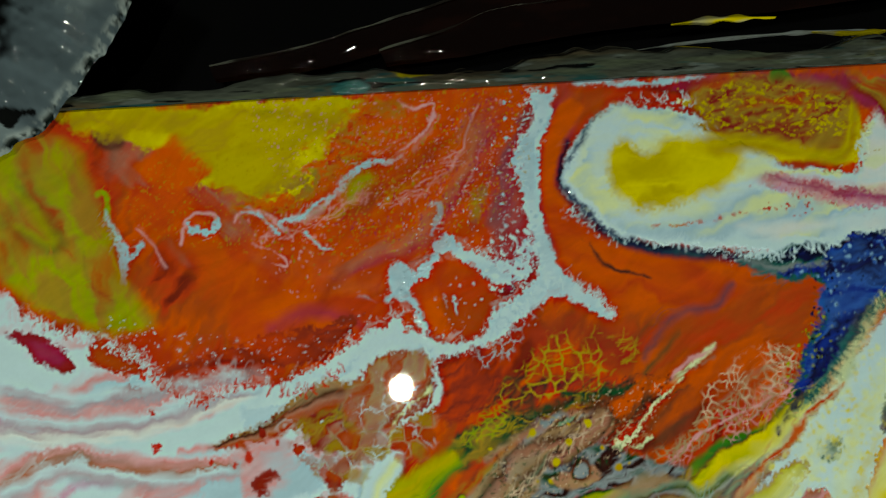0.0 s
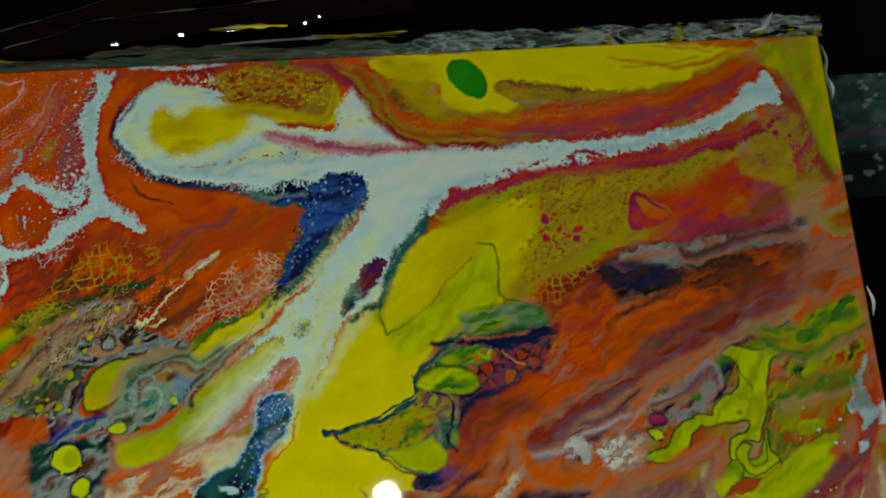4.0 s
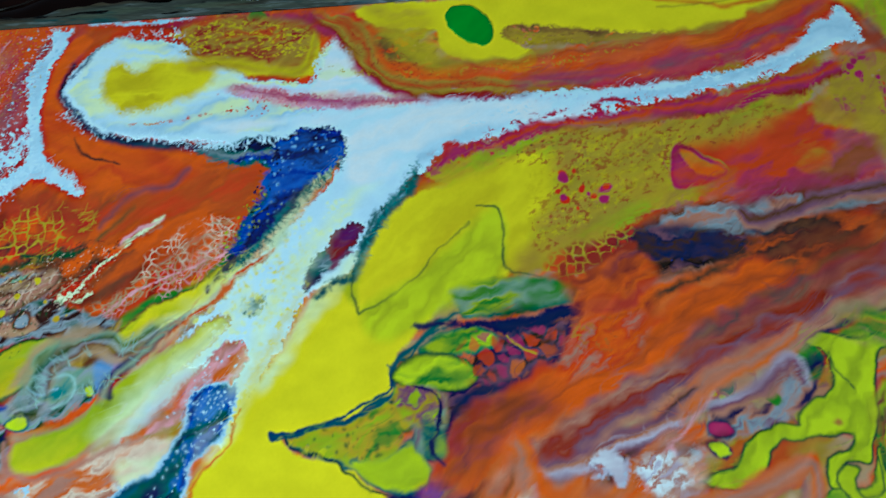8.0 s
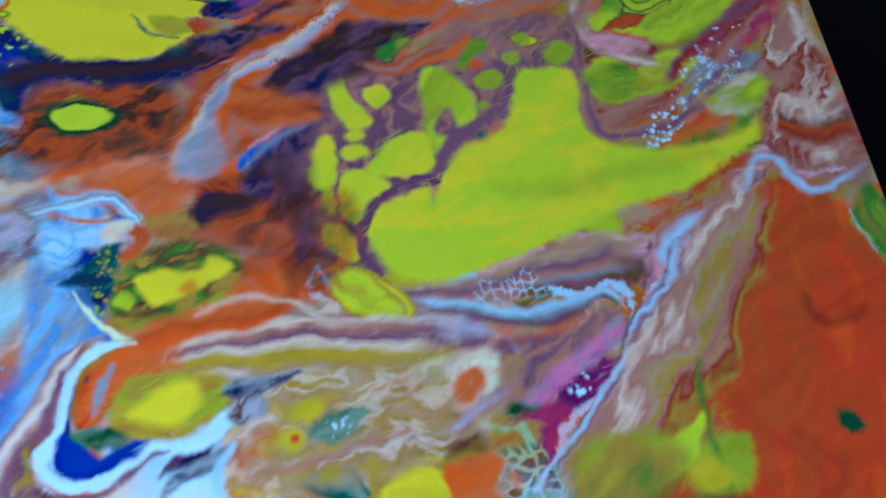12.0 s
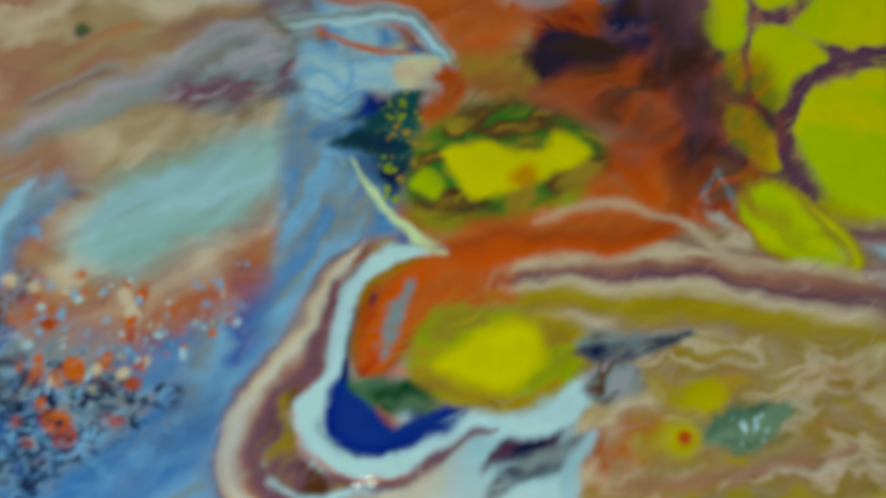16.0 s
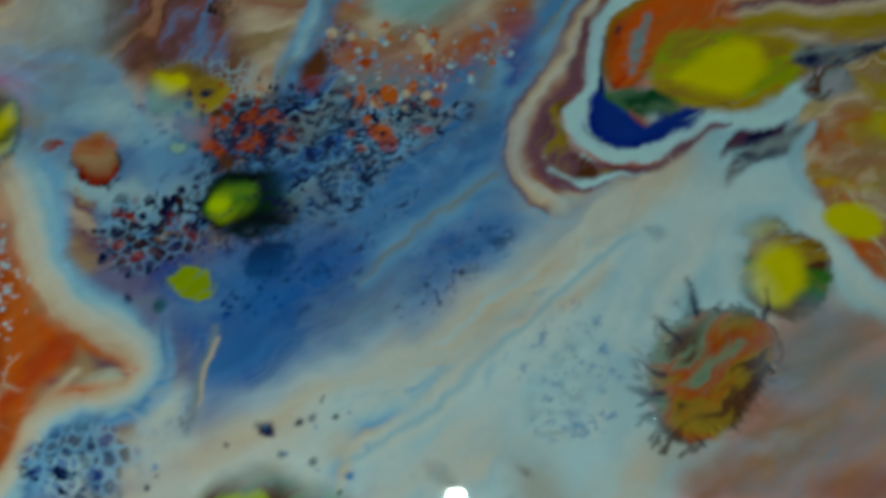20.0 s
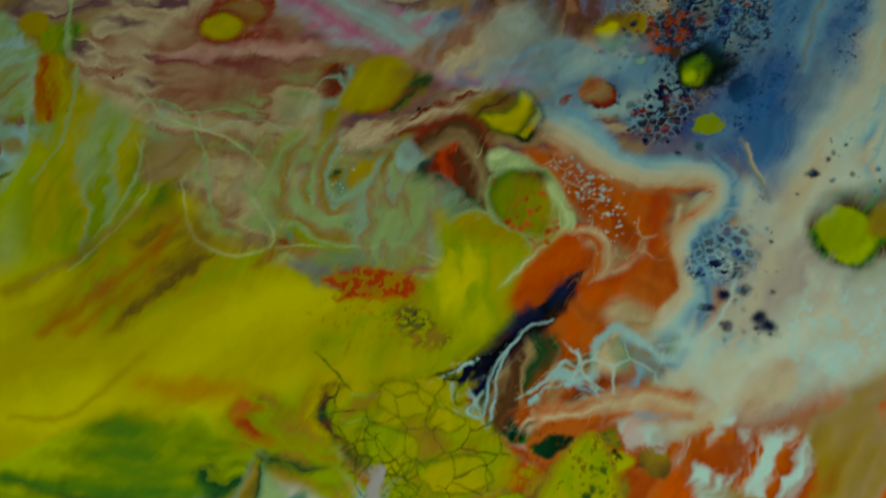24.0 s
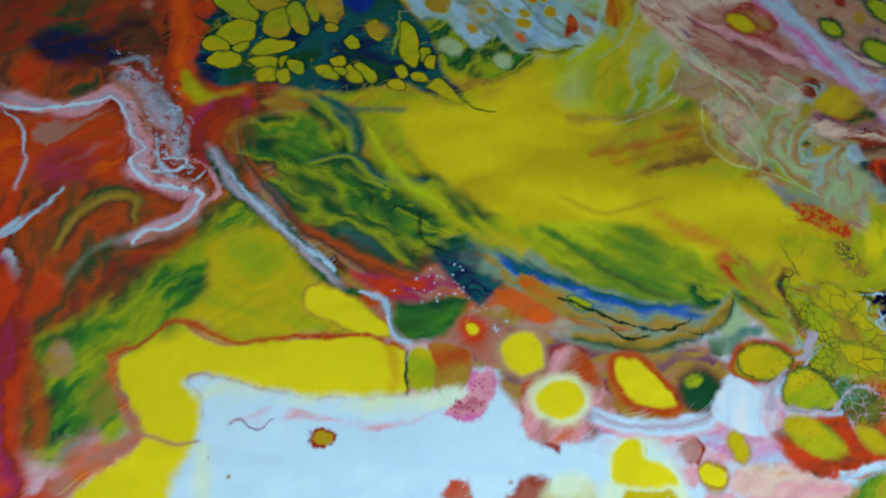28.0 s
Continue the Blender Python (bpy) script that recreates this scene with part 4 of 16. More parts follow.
line('','K',[(51.8,-135.1),(50.3,-135)],[1.59,.79,.34],soft=.4,wob=.6)
line('','K',[(57.2,-140.9),(58.5,-142)],[1.59,.79,.34],soft=.4,wob=.6)
line('','K',[(51.7,-137.9),(49.8,-137.5)],[1.58,.79,.34],soft=.4,wob=.6)
line('','K',[(63.5,-119.9),(64.2,-118.1)],[1.67,.83,.36],soft=.4,wob=.6)
line('','K',[(68.1,-135.5),(70.4,-136.1)],[1.64,.82,.35],soft=.4,wob=.6)
line('','O2',[(59,-139),(62,-136),(68,-131),(71,-126)],[2.29,1.6,.91],soft=1.5,alpha=.7)
line('','DG',[(55,-135),(61,-127),(68,-124)],1.14,soft=1.5,alpha=.7)
fill('',['W2','GY'],[(52,-144),(59,-143),(64,-148),(59,-156),(54,-156)],soft=4,alpha=.5)

# front middle: pale pool, blue field and the white hairpin
fill('',['PE','TN','SP','PE'],[(-58,-16),(-1,-2),(40,-10),(38,-32),(35,-39),(13,-52),(1,-60),(-6,-73),(-16,-79),(-42,-90)],soft=4,ang=22,grain=5)
line('','SA',[(-21.2,-41.7),(-11.9,-40.9),(-4.2,-38.7),(4.5,-36.9)],[1.09,1.25,.78,.47],soft=1.2,alpha=.7)
fill('',['SP','SA','MV'],[(-42,-55),(-25,-49),(-12,-55),(-7,-58),(-11,-68),(-19,-76),(-37,-80)],soft=4,ang=40,grain=4,alpha=.8)
line('','LG',[(6,-48),(.3,-50.4),(-6,-55)],[1.27,1.43,.79],soft=1.5,alpha=.8)
fill('',['MV','GY','MV2'],[(4,-39),(12,-37),(16,-33),(23,-30),(35,-24),(39,-30),(38,-34),(32,-38),(27,-41),(23,-40),(17,-39),(10,-39)],soft=2,ang=20,grain=3)
fill('',['GY','TN'],[(23,-36),(30,-31),(38,-26),(39,-34),(32,-37),(27,-39)],soft=1.5,alpha=.8)
fill('pale_pool',['W2','W','MI'],[(4,-65),(5,-60),(11,-52),(18,-47),(24,-45),(29,-41),(34,-37),(36,-42),(36,-50),(35,-56),(29,-60),(23,-63),(20,-66),(14,-68),(8,-69)],soft=2,fringe=.8,ang=25,grain=6,label='pale milky pool of paint')
line('','PE',[(3,-66),(7,-70),(13,-73),(19,-71),(25,-67)],[2.28,4.56,4.56,3.04,1.82],soft=2.5,alpha=.85)
line('','SP',[(.5,-60.5),(3,-65),(0,-69)],[1.53,3.07,2.3],soft=2.5,alpha=.6)
line('','BR',[(3,-53),(-2,-56),(-5,-62),(-7,-68),(-8,-74)],[2.66,3.12,2.66,2.34,2.34],soft=1.5,fringe=2,cover=.65,alpha=.8)
fill('blue_field',['SB','SK','SB','B2'],[(37,-35),(41,-42),(40,-48),(37,-56),(35,-63),(36,-68),(32,-78),(21,-81),(14,-84),(3,-85),(-8,-82),(-12,-86),(-15,-91),(-16,-103),(23,-103),(26,-90),(32,-84),(38,-78),(39,-71),(42,-65),(46,-61),(52,-59),(55,-60),(49,-50),(44,-47),(41,-44),(44,-41),(49,-37),(51,-29),(43,-28),(40,-31)],soft=1.6,fringe=1,ang=35,grain=4,label='blue field of paint with fine dark cells')
fill('',['GY','SB','MV'],[(-1,-79),(7,-75),(21,-74),(31,-71),(36,-67),(35,-73),(29,-78),(20,-83),(13,-86),(2,-85)],soft=3,cover=.75,ang=30)
fill('',['SB','DB'],[(34,-53),(42,-50),(44,-56),(37,-62),(35,-60)],soft=2.5,cover=.55,patch=1.6)
line('','SK',[(-3.1,-62.2),(-5.5,-67.9),(-8.4,-74.2),(-11.4,-78.9),(-13.9,-81.9)],[1.07,2.28,2.59,2.28,1.83],soft=1,fringe=1.4,cover=.75)
line('','R2',[(-6,-73),(-7,-76),(-7,-80)],[1.93,2.97,2.22],soft=1.5,fringe=1.2,alpha=.8)
spots('',['O2','SA','SP'],[(-1.6,-68.6),(14.2,-67.3),(28.1,-66.9),(35.8,-64.2),(29.9,-73.2),(21.1,-78.1),(17,-84.2),(13,-88.7),(2.7,-88.2),(.2,-78.6)],70,small=.25,large=1.1,soft=.35)
blob('orange_spot','O2', (12.6,-87.1), 2.34,1.17,37,soft=.5)
blob('orange_spot','O2', (16.7,-80.5), 1.34,2.54,-24,soft=.6,fringe=.6)
blob('','SA', (24.6,-70.2), 2.31,1.23,2,soft=.8)
blob('','SA', (31,-66.3), 1.56,.94,2,soft=.6)
spots('',['W2','SK'],[(15.1,-78.2),(25.3,-71.8),(32.8,-68.4),(31.5,-74.8),(25.8,-81),(18.3,-81.2),(7,-87.4),(8.1,-83.7)],40,small=.2,large=.6,soft=.3)
spots('','W2',[(-1.6,-68.6),(14.2,-67.3),(29.7,-66.9),(25.3,-71.8),(13.2,-73.7),(1.1,-72.4)],30,small=.15,large=.5,soft=.3,alpha=.8)
line('pale_band','PE',[(44,-62),(40,-68),(39,-75),(36,-81),(32,-86),(30,-91),(30,-96),(33,-100),(41,-101),(52,-99),(61,-94),(66,-91)],[2.88,3.2,3.52,4.48,5.6,6.4,7.21,7.21,8.01,8.81,8.01,4.8],soft=2)
line('mauve_band',['MV','SP'],[(47.7,-60.4),(44.3,-66.4),(42.6,-72.9),(41.8,-78.4),(38.4,-82.6),(35.6,-86.8),(34.4,-91.4),(36.8,-95.2),(42,-96.7),(48.6,-95.8),(55.4,-93.2),(61.5,-89.5),(67,-86.8)],[1.61,2.42,2.9,2.74,3.22,4.03,4.35,4.03,3.22,2.74,2.42,1.93,.64],soft=1)
line('','M',[(41.6,-77.6),(38.5,-81.1),(35.1,-85.7),(33.3,-91.1),(35.6,-96),(40.5,-98.2)],[.77,1.23,1.23,1.39,1.23,.62],soft=.8,alpha=.75)
line('','W',[(39,-97.5),(43.4,-97.3),(47.1,-96.8)],[.59,1.47,.44],soft=.8)
spots('','W',[(34.2,-83.9),(37.9,-83.8),(41,-88.2),(38.3,-96.2),(34.5,-92.7)],12,small=.2,large=.6,soft=.3)
fill('',['BR','G2','BR'],[(37,-87.5),(39.7,-86.5),(41.3,-91.1),(46.4,-94.4),(50.1,-94.6),(44.9,-95.8),(38.9,-94.1)],soft=1.2,ang=-40,alpha=.9)
line('white_hairpin','W',[(60.2,-60.3),(55,-60.5),(50.1,-62.6),(46.2,-67.2),(44.5,-73.6),(44,-79.9),(41.6,-83.7),(41.2,-87.5),(43.6,-91),(48.8,-93.1),(54,-91.8),(58.5,-88.8),(64.1,-85.4),(68,-84.1)],[1.47,2.12,2.45,2.78,2.78,2.78,2.94,3.59,3.76,3.27,3.1,2.94,2.45,2.12],soft=.6,wob=.5,lift=.1,label='white hairpin band of paint')
line('','GY',[(42.4,-85.2),(43,-87.4),(46.3,-91.1)],.45,soft=.8,alpha=.5)
fill('blue_pool','B',[(45.6,-77.5),(47.5,-80.9),(50.1,-83.6),(52.3,-85),(54.7,-87.5),(59.3,-85.5),(64.1,-84.2),(61.6,-87.4),(56.2,-89.6),(51.6,-91.1),(48.7,-89),(45.2,-84.7),(44.6,-81.4)],soft=.7,fringe=.4,wob=.5,label='small deep-blue pool in the hairpin')
fill('','DB',[(58.6,-82.9),(63.2,-83.9),(62.4,-85.7),(57.7,-87.2),(55.5,-85)],soft=1,alpha=.8)
line('','DB',[(47,-70.4),(46.1,-75.2),(46,-79.8)],.95,soft=1,alpha=.9)
fill('',['GG','G2','DG'],[(46.9,-81),(50.1,-80.2),(56.3,-81.6),(60.2,-82),(58.6,-84.3),(53.2,-84.7),(49.3,-83.6)],soft=1.2,ang=0)
fill('',['SA','BR'],[(50.9,-83.1),(53.9,-85),(54.7,-87.2),(52.8,-87.3),(50.9,-85)],soft=.8,alpha=.7)
fill('',['O2','BR','O'],[(47.8,-79.8),(47.2,-74.4),(49.2,-67.9),(53.3,-66.5),(58.9,-69.7),(55.6,-75.7),(52.6,-80.1)],soft=1.2,ang=60,grain=2)
line('','DB',[(50.1,-69.5),(50.4,-67.4),(51.7,-66.5)],[1.11,1.43,.63],soft=.8,fringe=.6)
line('','SB',[(55.7,-66.9),(53.3,-71.8),(51.4,-75.8)],[1.12,1.28,.8],soft=.9,fringe=.5,alpha=.9)
fill('',['DB','T','DG'],[(41.2,-44.3),(43.5,-42.4),(49,-36.1),(54.6,-33.6),(55.9,-37.5),(54,-43.8),(52.8,-50.1),(50.2,-48.4),(48.3,-46.2),(43.5,-45.8)],soft=.8,ang=45,wob=.6)
spots('',['YG','OC'],[(50.2,-39.4),(55.3,-37.3),(56,-44.6),(53.4,-54.4),(49.3,-52.8)],34,small=.2,large=.6,soft=.3)
fill('',['OC','BR','G2'],[(53,-46),(59,-39),(66,-35),(76,-36),(83,-40),(84,-46),(77,-50),(69,-54),(60,-56),(55,-55)],soft=1.5,fringe=.8,ang=20)
line('white_vein','CR',[(44.5,-46.9),(47.7,-48.7),(49.8,-52.8),(53.4,-56.4),(57.1,-59),(60.2,-60.3)],[.83,.99,1.16,1.32,1.65,.83],soft=.7,wob=.5)
line('','CR',[(47.6,-27.3),(51.9,-29),(56.2,-29.8),(59.7,-27.7)],[1.73,2.59,2.59,1.21],soft=1.2)
fill('orange_patch',['O2','SA'],[(55.3,-30.8),(61.4,-29.5),(62.2,-34.2),(59.5,-39),(55.2,-38.3)],soft=1.2)
fill('orange_stream',['O','SA','O2'],[(59.9,-58.1),(68.2,-55.9),(76.6,-54.6),(87.9,-50.7),(90.6,-54.1),(84.7,-58.8),(77,-61.4),(74,-65.9),(67.7,-68.3),(60,-69.4),(56.1,-73.2),(54.4,-71),(53.3,-67),(49.3,-67.9),(51.7,-64.6),(56.6,-62.1)],soft=1,fringe=.5,ang=15,grain=3)
fill('',['O','O2'],[(87,-45),(93,-44),(98,-48),(100,-53),(94,-54),(89,-50)],soft=1.5)
fill('',['DB','SB','DB'],[(-23,-80),(-14,-83),(-5,-79),(3,-87),(17,-84),(30,-77),(32,-84),(28,-90),(12,-98),(2,-99),(-4,-100),(-8,-108),(-16,-114),(-18,-108),(-22,-106),(-40,-110),(-42,-104),(-33,-99),(-24,-89)],soft=3,cover=.68,patch=1.7,ang=30)
fill('',['BR2','DB'],[(-20,-81),(-5,-79),(-1,-83),(-9,-89),(-17,-94),(-21,-89)],soft=3,cover=.7,patch=2)
lace('','SK',[(-22,-81.7),(3,-81.9),(3.5,-97.9),(-19,-94.7)],size=2.4,width=.3,soft=.3,alpha=.6,cover=.7)
spots('',['DB','K'],[(-43,-102),(-26.9,-98.9),(-22.3,-105.1),(-30.1,-109.2),(-40.1,-110.2)],90,small=.2,large=.8,soft=.3)
spots('',['BR','R2'],[(-39.9,-81.6),(-17.7,-82.9),(-19,-94.7),(-31.2,-96.8)],40,small=.3,large=1.2,soft=.4)
line('pale_band',['W','PE'],[(-3,-131),(4,-129),(12,-127),(19,-121),(25,-114),(32,-108),(39,-105)],[1.91,2.87,4.79,6.7,9.57,11.49,7.66],soft=3)
blob('','BR', (-26.2,-85), 2.72,1.46,-0,soft=.6)
blob('','BR', (-19.2,-88.1), 1.86,1.45,-0,soft=.8)
blob('','BR', (-10.3,-86.2), 2.06,1.24,-0,soft=.8)
blob('dark_cell','BR', (-18.1,-46.6), 2.78,2.41,1,soft=1,halo='OC2',ring=1.3)
blob('','T', (-16.8,-35.5), .85,.85,1,soft=.5)
line('','SK',[(8.3,-20),(16,-21),(27.4,-19.5),(35.2,-21),(47.1,-19.2)],[1.31,1.5,1.12,1.31,.94],soft=1,alpha=.8)

# front: orange headland in pale bands, ringed yellow cells
line('','TN',[(-20.8,-123.7),(-23,-133.5),(-22.3,-141.9)],1.37,soft=1.2,alpha=.6)
fill('white_field',['W','PE','W'],[(-68,-162),(-50,-158),(-36,-152),(-19,-142),(-8,-136),(12,-135),(35,-134),(30,-189),(-69,-182),(-75,-169)],soft=4,ang=20,grain=8,alpha=.9)
fill('',['PE','SP'],[(-36,-146),(-20,-145),(-25,-160),(-37,-157)],soft=4,alpha=.5)
spots('',['T','GY','K'],[(-13.2,-139.9),(-2.6,-140.8),(30.7,-147.5),(29.4,-152.8),(14.1,-150.2)],16,small=.3,large=1.1,squash=.5)
spots('',['T','DB'],[(-45.9,-163.7),(-40.7,-164.1),(-41.6,-170.3),(-46.8,-171.1)],5,small=.6,large=1.3)
fill('',['SB','W2'],[(-59,-165),(-51,-163),(-49,-170),(-54,-170)],soft=2,cover=.6,patch=1.2)
spots('','W',[(-26.3,-162.7),(5.3,-166.5),(3.7,-173.8),(-22.6,-171.8)],30,small=.2,large=.8)
fill('',['O2','SA','TN'],[(4,-170),(10,-163),(20,-160),(29,-157),(46,-158),(38,-190),(6,-187)],soft=1.5,fringe=1.2)
fill('yellow_cell',['Y','Y2'],[(8.8,-171.7),(14.5,-164.6),(24.5,-162.1),(37,-163.9),(30.2,-189.1),(13.4,-186.6),(8.6,-180.5)],soft=1,fringe=.6,label='large yellow cell with an orange rim')
line('','SA',[(-85,-168),(-77,-171),(-68,-172)],[3.83,5.1,2.55],soft=3,alpha=.8)
line('','SA',[(-29,-165),(-26,-172),(-30,-176)],2.56,soft=4,alpha=.5)

# front left: yellow field, green swirls and veined cells
fill('',['MI','GG','LG','MI'],[(-201,36),(-181,21),(-179,4),(-186,-15),(-199,-26),(-210,-28),(-227,-25),(-225,7)],soft=2,ang=60,grain=5)
fill('',['OC','YG','G2'],[(-179,11),(-162,6),(-150,-14),(-158,-26),(-172,-18),(-180,-24),(-189,-19),(-182,-2)],soft=2,ang=60,grain=3)
fill('',['YG','LG','OC'],[(-185,-16),(-171,-16),(-157,-28),(-147,-39),(-131,-44),(-122,-54),(-134,-59),(-150,-56),(-169,-49),(-183,-35)],soft=2.5,ang=20,grain=3,alpha=.8)
line('white_vein','LG',[(-160.5,15.1),(-167.5,1.7),(-172.3,-15.2),(-170.7,-18.9)],[1.41,1.41,2.12,1.41],soft=.6)
blob('','K', (-174.6,-19.6), 1.68,1.35,-40,soft=.5)
blob('ringed_cell','OC', (-177.6,-6.5), 6.18,8.93,-30,soft=1.2,label='amber cell in a pale green net')
blob('','OC2', (-173.9,13.1), 4.94,4.24,-41,soft=1)
line('',['MV','SP'],[(-117,-66),(-106,-65),(-94,-69),(-77,-68)],[1.88,3.13,3.76,2.19],soft=1.5)
fill('',['O','O2'],[(-97,-130),(-85,-122),(-76,-120),(-70,-124),(-72,-129),(-79,-128),(-85,-131),(-94,-133)],soft=1.5,fringe=1)
fill('black_streak',['K','DB'],[(-118.4,-140.8),(-109.3,-137.5),(-97.2,-134.1),(-85.5,-131.2),(-76.6,-131.3),(-82.7,-134.5),(-94.9,-137.9),(-106,-140.1),(-115,-142.1),(-118.4,-143)],soft=.8,fringe=.8,label='black streak of paint')
line('','DG',[(-113,-136),(-107,-135)],1.4,soft=1.5,alpha=.8)
fill('',['OC','DG','BR'],[(-144,-126),(-133,-131),(-116,-138),(-119,-144),(-126,-146),(-113,-161),(-114,-169),(-129,-167),(-137,-167),(-150,-171),(-158,-167),(-149,-157),(-148,-143),(-150,-133)],soft=1.5,fringe=1)
lace('dark_net','DG2',[(-143.8,-127.4),(-133.2,-131.2),(-116.9,-137.9),(-119.8,-143.7),(-127.5,-146.5),(-143.4,-146.3),(-146.6,-136.8)],size=6.5,width=.55,cells=['Y2','YG','Y2'],cover=.95,label='net of dark veins round yellow cells')
lace('','DG2',[(-142.1,-149.1),(-132.6,-154.7),(-131.5,-164.1),(-140.2,-164),(-149.1,-168.6),(-154.5,-164.6),(-149,-155.6)],size=5,width=.6,cells=['YG','OC','YG'],cover=.9)
fill('yellow_cell','Y2',[(-137.3,-135.2),(-132.3,-132.8),(-125.1,-136.8),(-123.7,-140.6),(-131.2,-140),(-137.2,-137.4)],soft=.7)
blob('yellow_cell','YG', (-124.6,-146.2), 3.87,1.93,-26,soft=.8)
fill('',['OC','R2','Y2'],[(-136.3,-151.8),(-132.1,-149.9),(-122.8,-153.7),(-122.1,-161.2),(-130.8,-161.2),(-136,-158.9)],soft=1.2)
fill('',['BR','O2','TN','BR'],[(-107,-141),(-97,-138),(-87,-142),(-78,-146),(-74,-155),(-82,-161),(-95,-161),(-108,-159),(-115,-155),(-114,-148)],soft=1.5,ang=20,grain=3)
fill('dark_cell',['DG','T'],[(-109,-141.5),(-109.2,-144.9),(-110.6,-151.9),(-110.6,-157.2),(-115.5,-155.6),(-115.7,-150.5)],soft=1,fringe=.8)
fill('green_cell',['DG','G2'],[(-109.9,-159),(-105.3,-159.9),(-100.8,-163.4),(-105.1,-164.2),(-110.3,-161.5)],soft=.7)
line('white_vein','W2',[(-106,-140.1),(-111.7,-144.7),(-118.2,-148.6)],[.56,.84,.84],soft=.5,fringe=.4)
line('white_vein','W2',[(-117.8,-140.8),(-119.7,-145.6),(-118.7,-149.2),(-116.6,-152.7)],[.7,.7,1.11,.56],soft=.5,fringe=.4)
line('white_vein','W2',[(-99.1,-149),(-92.2,-151.6),(-86.7,-159.7)],[1.1,1.23,.55],soft=.6,fringe=.7)
fill('',['W2','GY','MV'],[(-74.5,-156.3),(-69.7,-163),(-73.2,-164.8),(-80.9,-162.2)],soft=1,fringe=1)
fill('orange_field',['O2','SA','O','R2'],[(-123,-151),(-108,-166),(-99,-166),(-89,-174),(-79,-183),(-83,-195),(-96,-198),(-108,-202),(-125,-195),(-151,-175),(-139,-168),(-118,-169)],soft=2,ang=30,grain=4)
line('orange_stream',['SA','PE'],[(-109,-158),(-95,-161),(-81,-166),(-70,-173)],[2.16,4.06,4.87,2.71],soft=2)
fill('',['G2','OC','YG'],[(-135.1,-166.3),(-127.9,-170.2),(-129.2,-175.8),(-136.7,-176.5),(-141.1,-171.5)],soft=1.2)
line('white_vein','W2',[(-128.7,-167),(-135.1,-166.3),(-139.2,-168.1),(-147.3,-174.8)],[.4,.8,1.33,1.6],soft=.5,fringe=.6)
line('white_vein','W2',[(-135.5,-166.8),(-134.9,-172.2)],[.94,.4],soft=.5,fringe=.6)
fill('',['W','SA','O2','W'],[(-86,-176),(-73,-180),(-59,-180),(-50,-184),(-58,-205),(-72,-194),(-78,-189),(-81,-182)],soft=1.5,fringe=1.5,ang=30)
fill('',['O2','SP'],[(-63,-180),(-52,-173),(-42,-176),(-38,-184),(-51,-190),(-60,-186)],soft=1.5,fringe=1)
fill('',['SP','O2'],[(-75.4,-184.2),(-64.5,-185.9),(-65.4,-190.5),(-72.2,-190.2)],soft=1,fringe=1)
fill('spiked_cell',['BR','OC'],[(-85.4,-176.3),(-80.1,-179.8),(-82.7,-183.6),(-87.2,-181.7),(-87.9,-178.6)],soft=.7,fringe=1)
fill('',['W','SA','W'],[(-101,-202),(-88,-199),(-73,-206),(-69,-216),(-82,-228),(-110,-206)],soft=2,fringe=2,ang=20)
spots('','BR',[(-96.2,-205.9),(-89.4,-209.5),(-93,-211.5)],10,small=.3,large=.9)
fill('','O2',[(-86.8,-205.2),(-82,-207.3),(-82.7,-211.5),(-87.6,-207.7)],soft=1,fringe=1)
fill('white_fleck','W2',[(-143.3,-148.8),(-144.2,-152.2),(-149.4,-155.6),(-152.1,-155.1),(-154.8,-157.4),(-152.9,-153.4),(-149,-152.5)],soft=.5,fringe=.5,label='small white fork of paint')
fill('',['TN','LG','SP','OC'],[(-144,-89),(-121,-83),(-104,-89),(-93,-99),(-99,-118),(-118,-112),(-132,-99)],soft=2,ang=-30,grain=3)
fill('',['MI','LG','W2','GG'],[(-256,-14),(-242,11),(-180,11),(-186,-20),(-202,-32),(-228,-35),(-244,-38),(-251,-30)],soft=2,fringe=1,ang=-20,grain=4)
fill('',['BR','R2','DG'],[(-422,10),(-342,11),(-346,-20),(-357,-29),(-375,-31),(-388,-26),(-418,-32)],soft=3,ang=20,alpha=.8)
fill('',['DB','DG'],[(-392,-19),(-383,-14),(-374,-18),(-379,-25),(-388,-25)],soft=2.5,fringe=1)
line('white_web','W2',[(-380.6,-78.6),(-385.1,-85.7),(-391.3,-88.2),(-397.2,-93.4)],[.65,1.14,1.31,1.63],soft=.5,fringe=.5)
blob('','R', (-360.3,-105.7), 2.26,1.94,-5,soft=1)
fill('',['SA','O2'],[(-379,-163),(-369,-158),(-359,-157),(-359,-161),(-369,-165),(-374,-170)],soft=1.5,alpha=.8,fringe=.6)
fill('',['M','R2'],[(-405,-112),(-392,-109),(-389,-127),(-390,-158),(-395,-172),(-400,-171)],soft=2,fringe=1.5,alpha=.8)
line('','W',[(-395.1,-100.9),(-393.3,-105.5),(-395.2,-112.5)],[3.07,3.69,1.54],soft=.8,fringe=1)
line('white_vein','W2',[(-326.1,-84.8),(-319.7,-89.4),(-311.5,-99),(-305,-106.5),(-300.3,-113.3)],[.88,1.41,1.41,1.59,.88],soft=.6,fringe=.4)
fill('',['BR','DG','SA'],[(-304,-98),(-290,-103),(-273,-109),(-266,-113),(-281,-117),(-292,-114)],soft=2,ang=-25)
fill('',['GG','LG'],[(-170,-133),(-166,-138),(-165,-148),(-175,-153),(-176,-143)],soft=1.5,ang=-60)
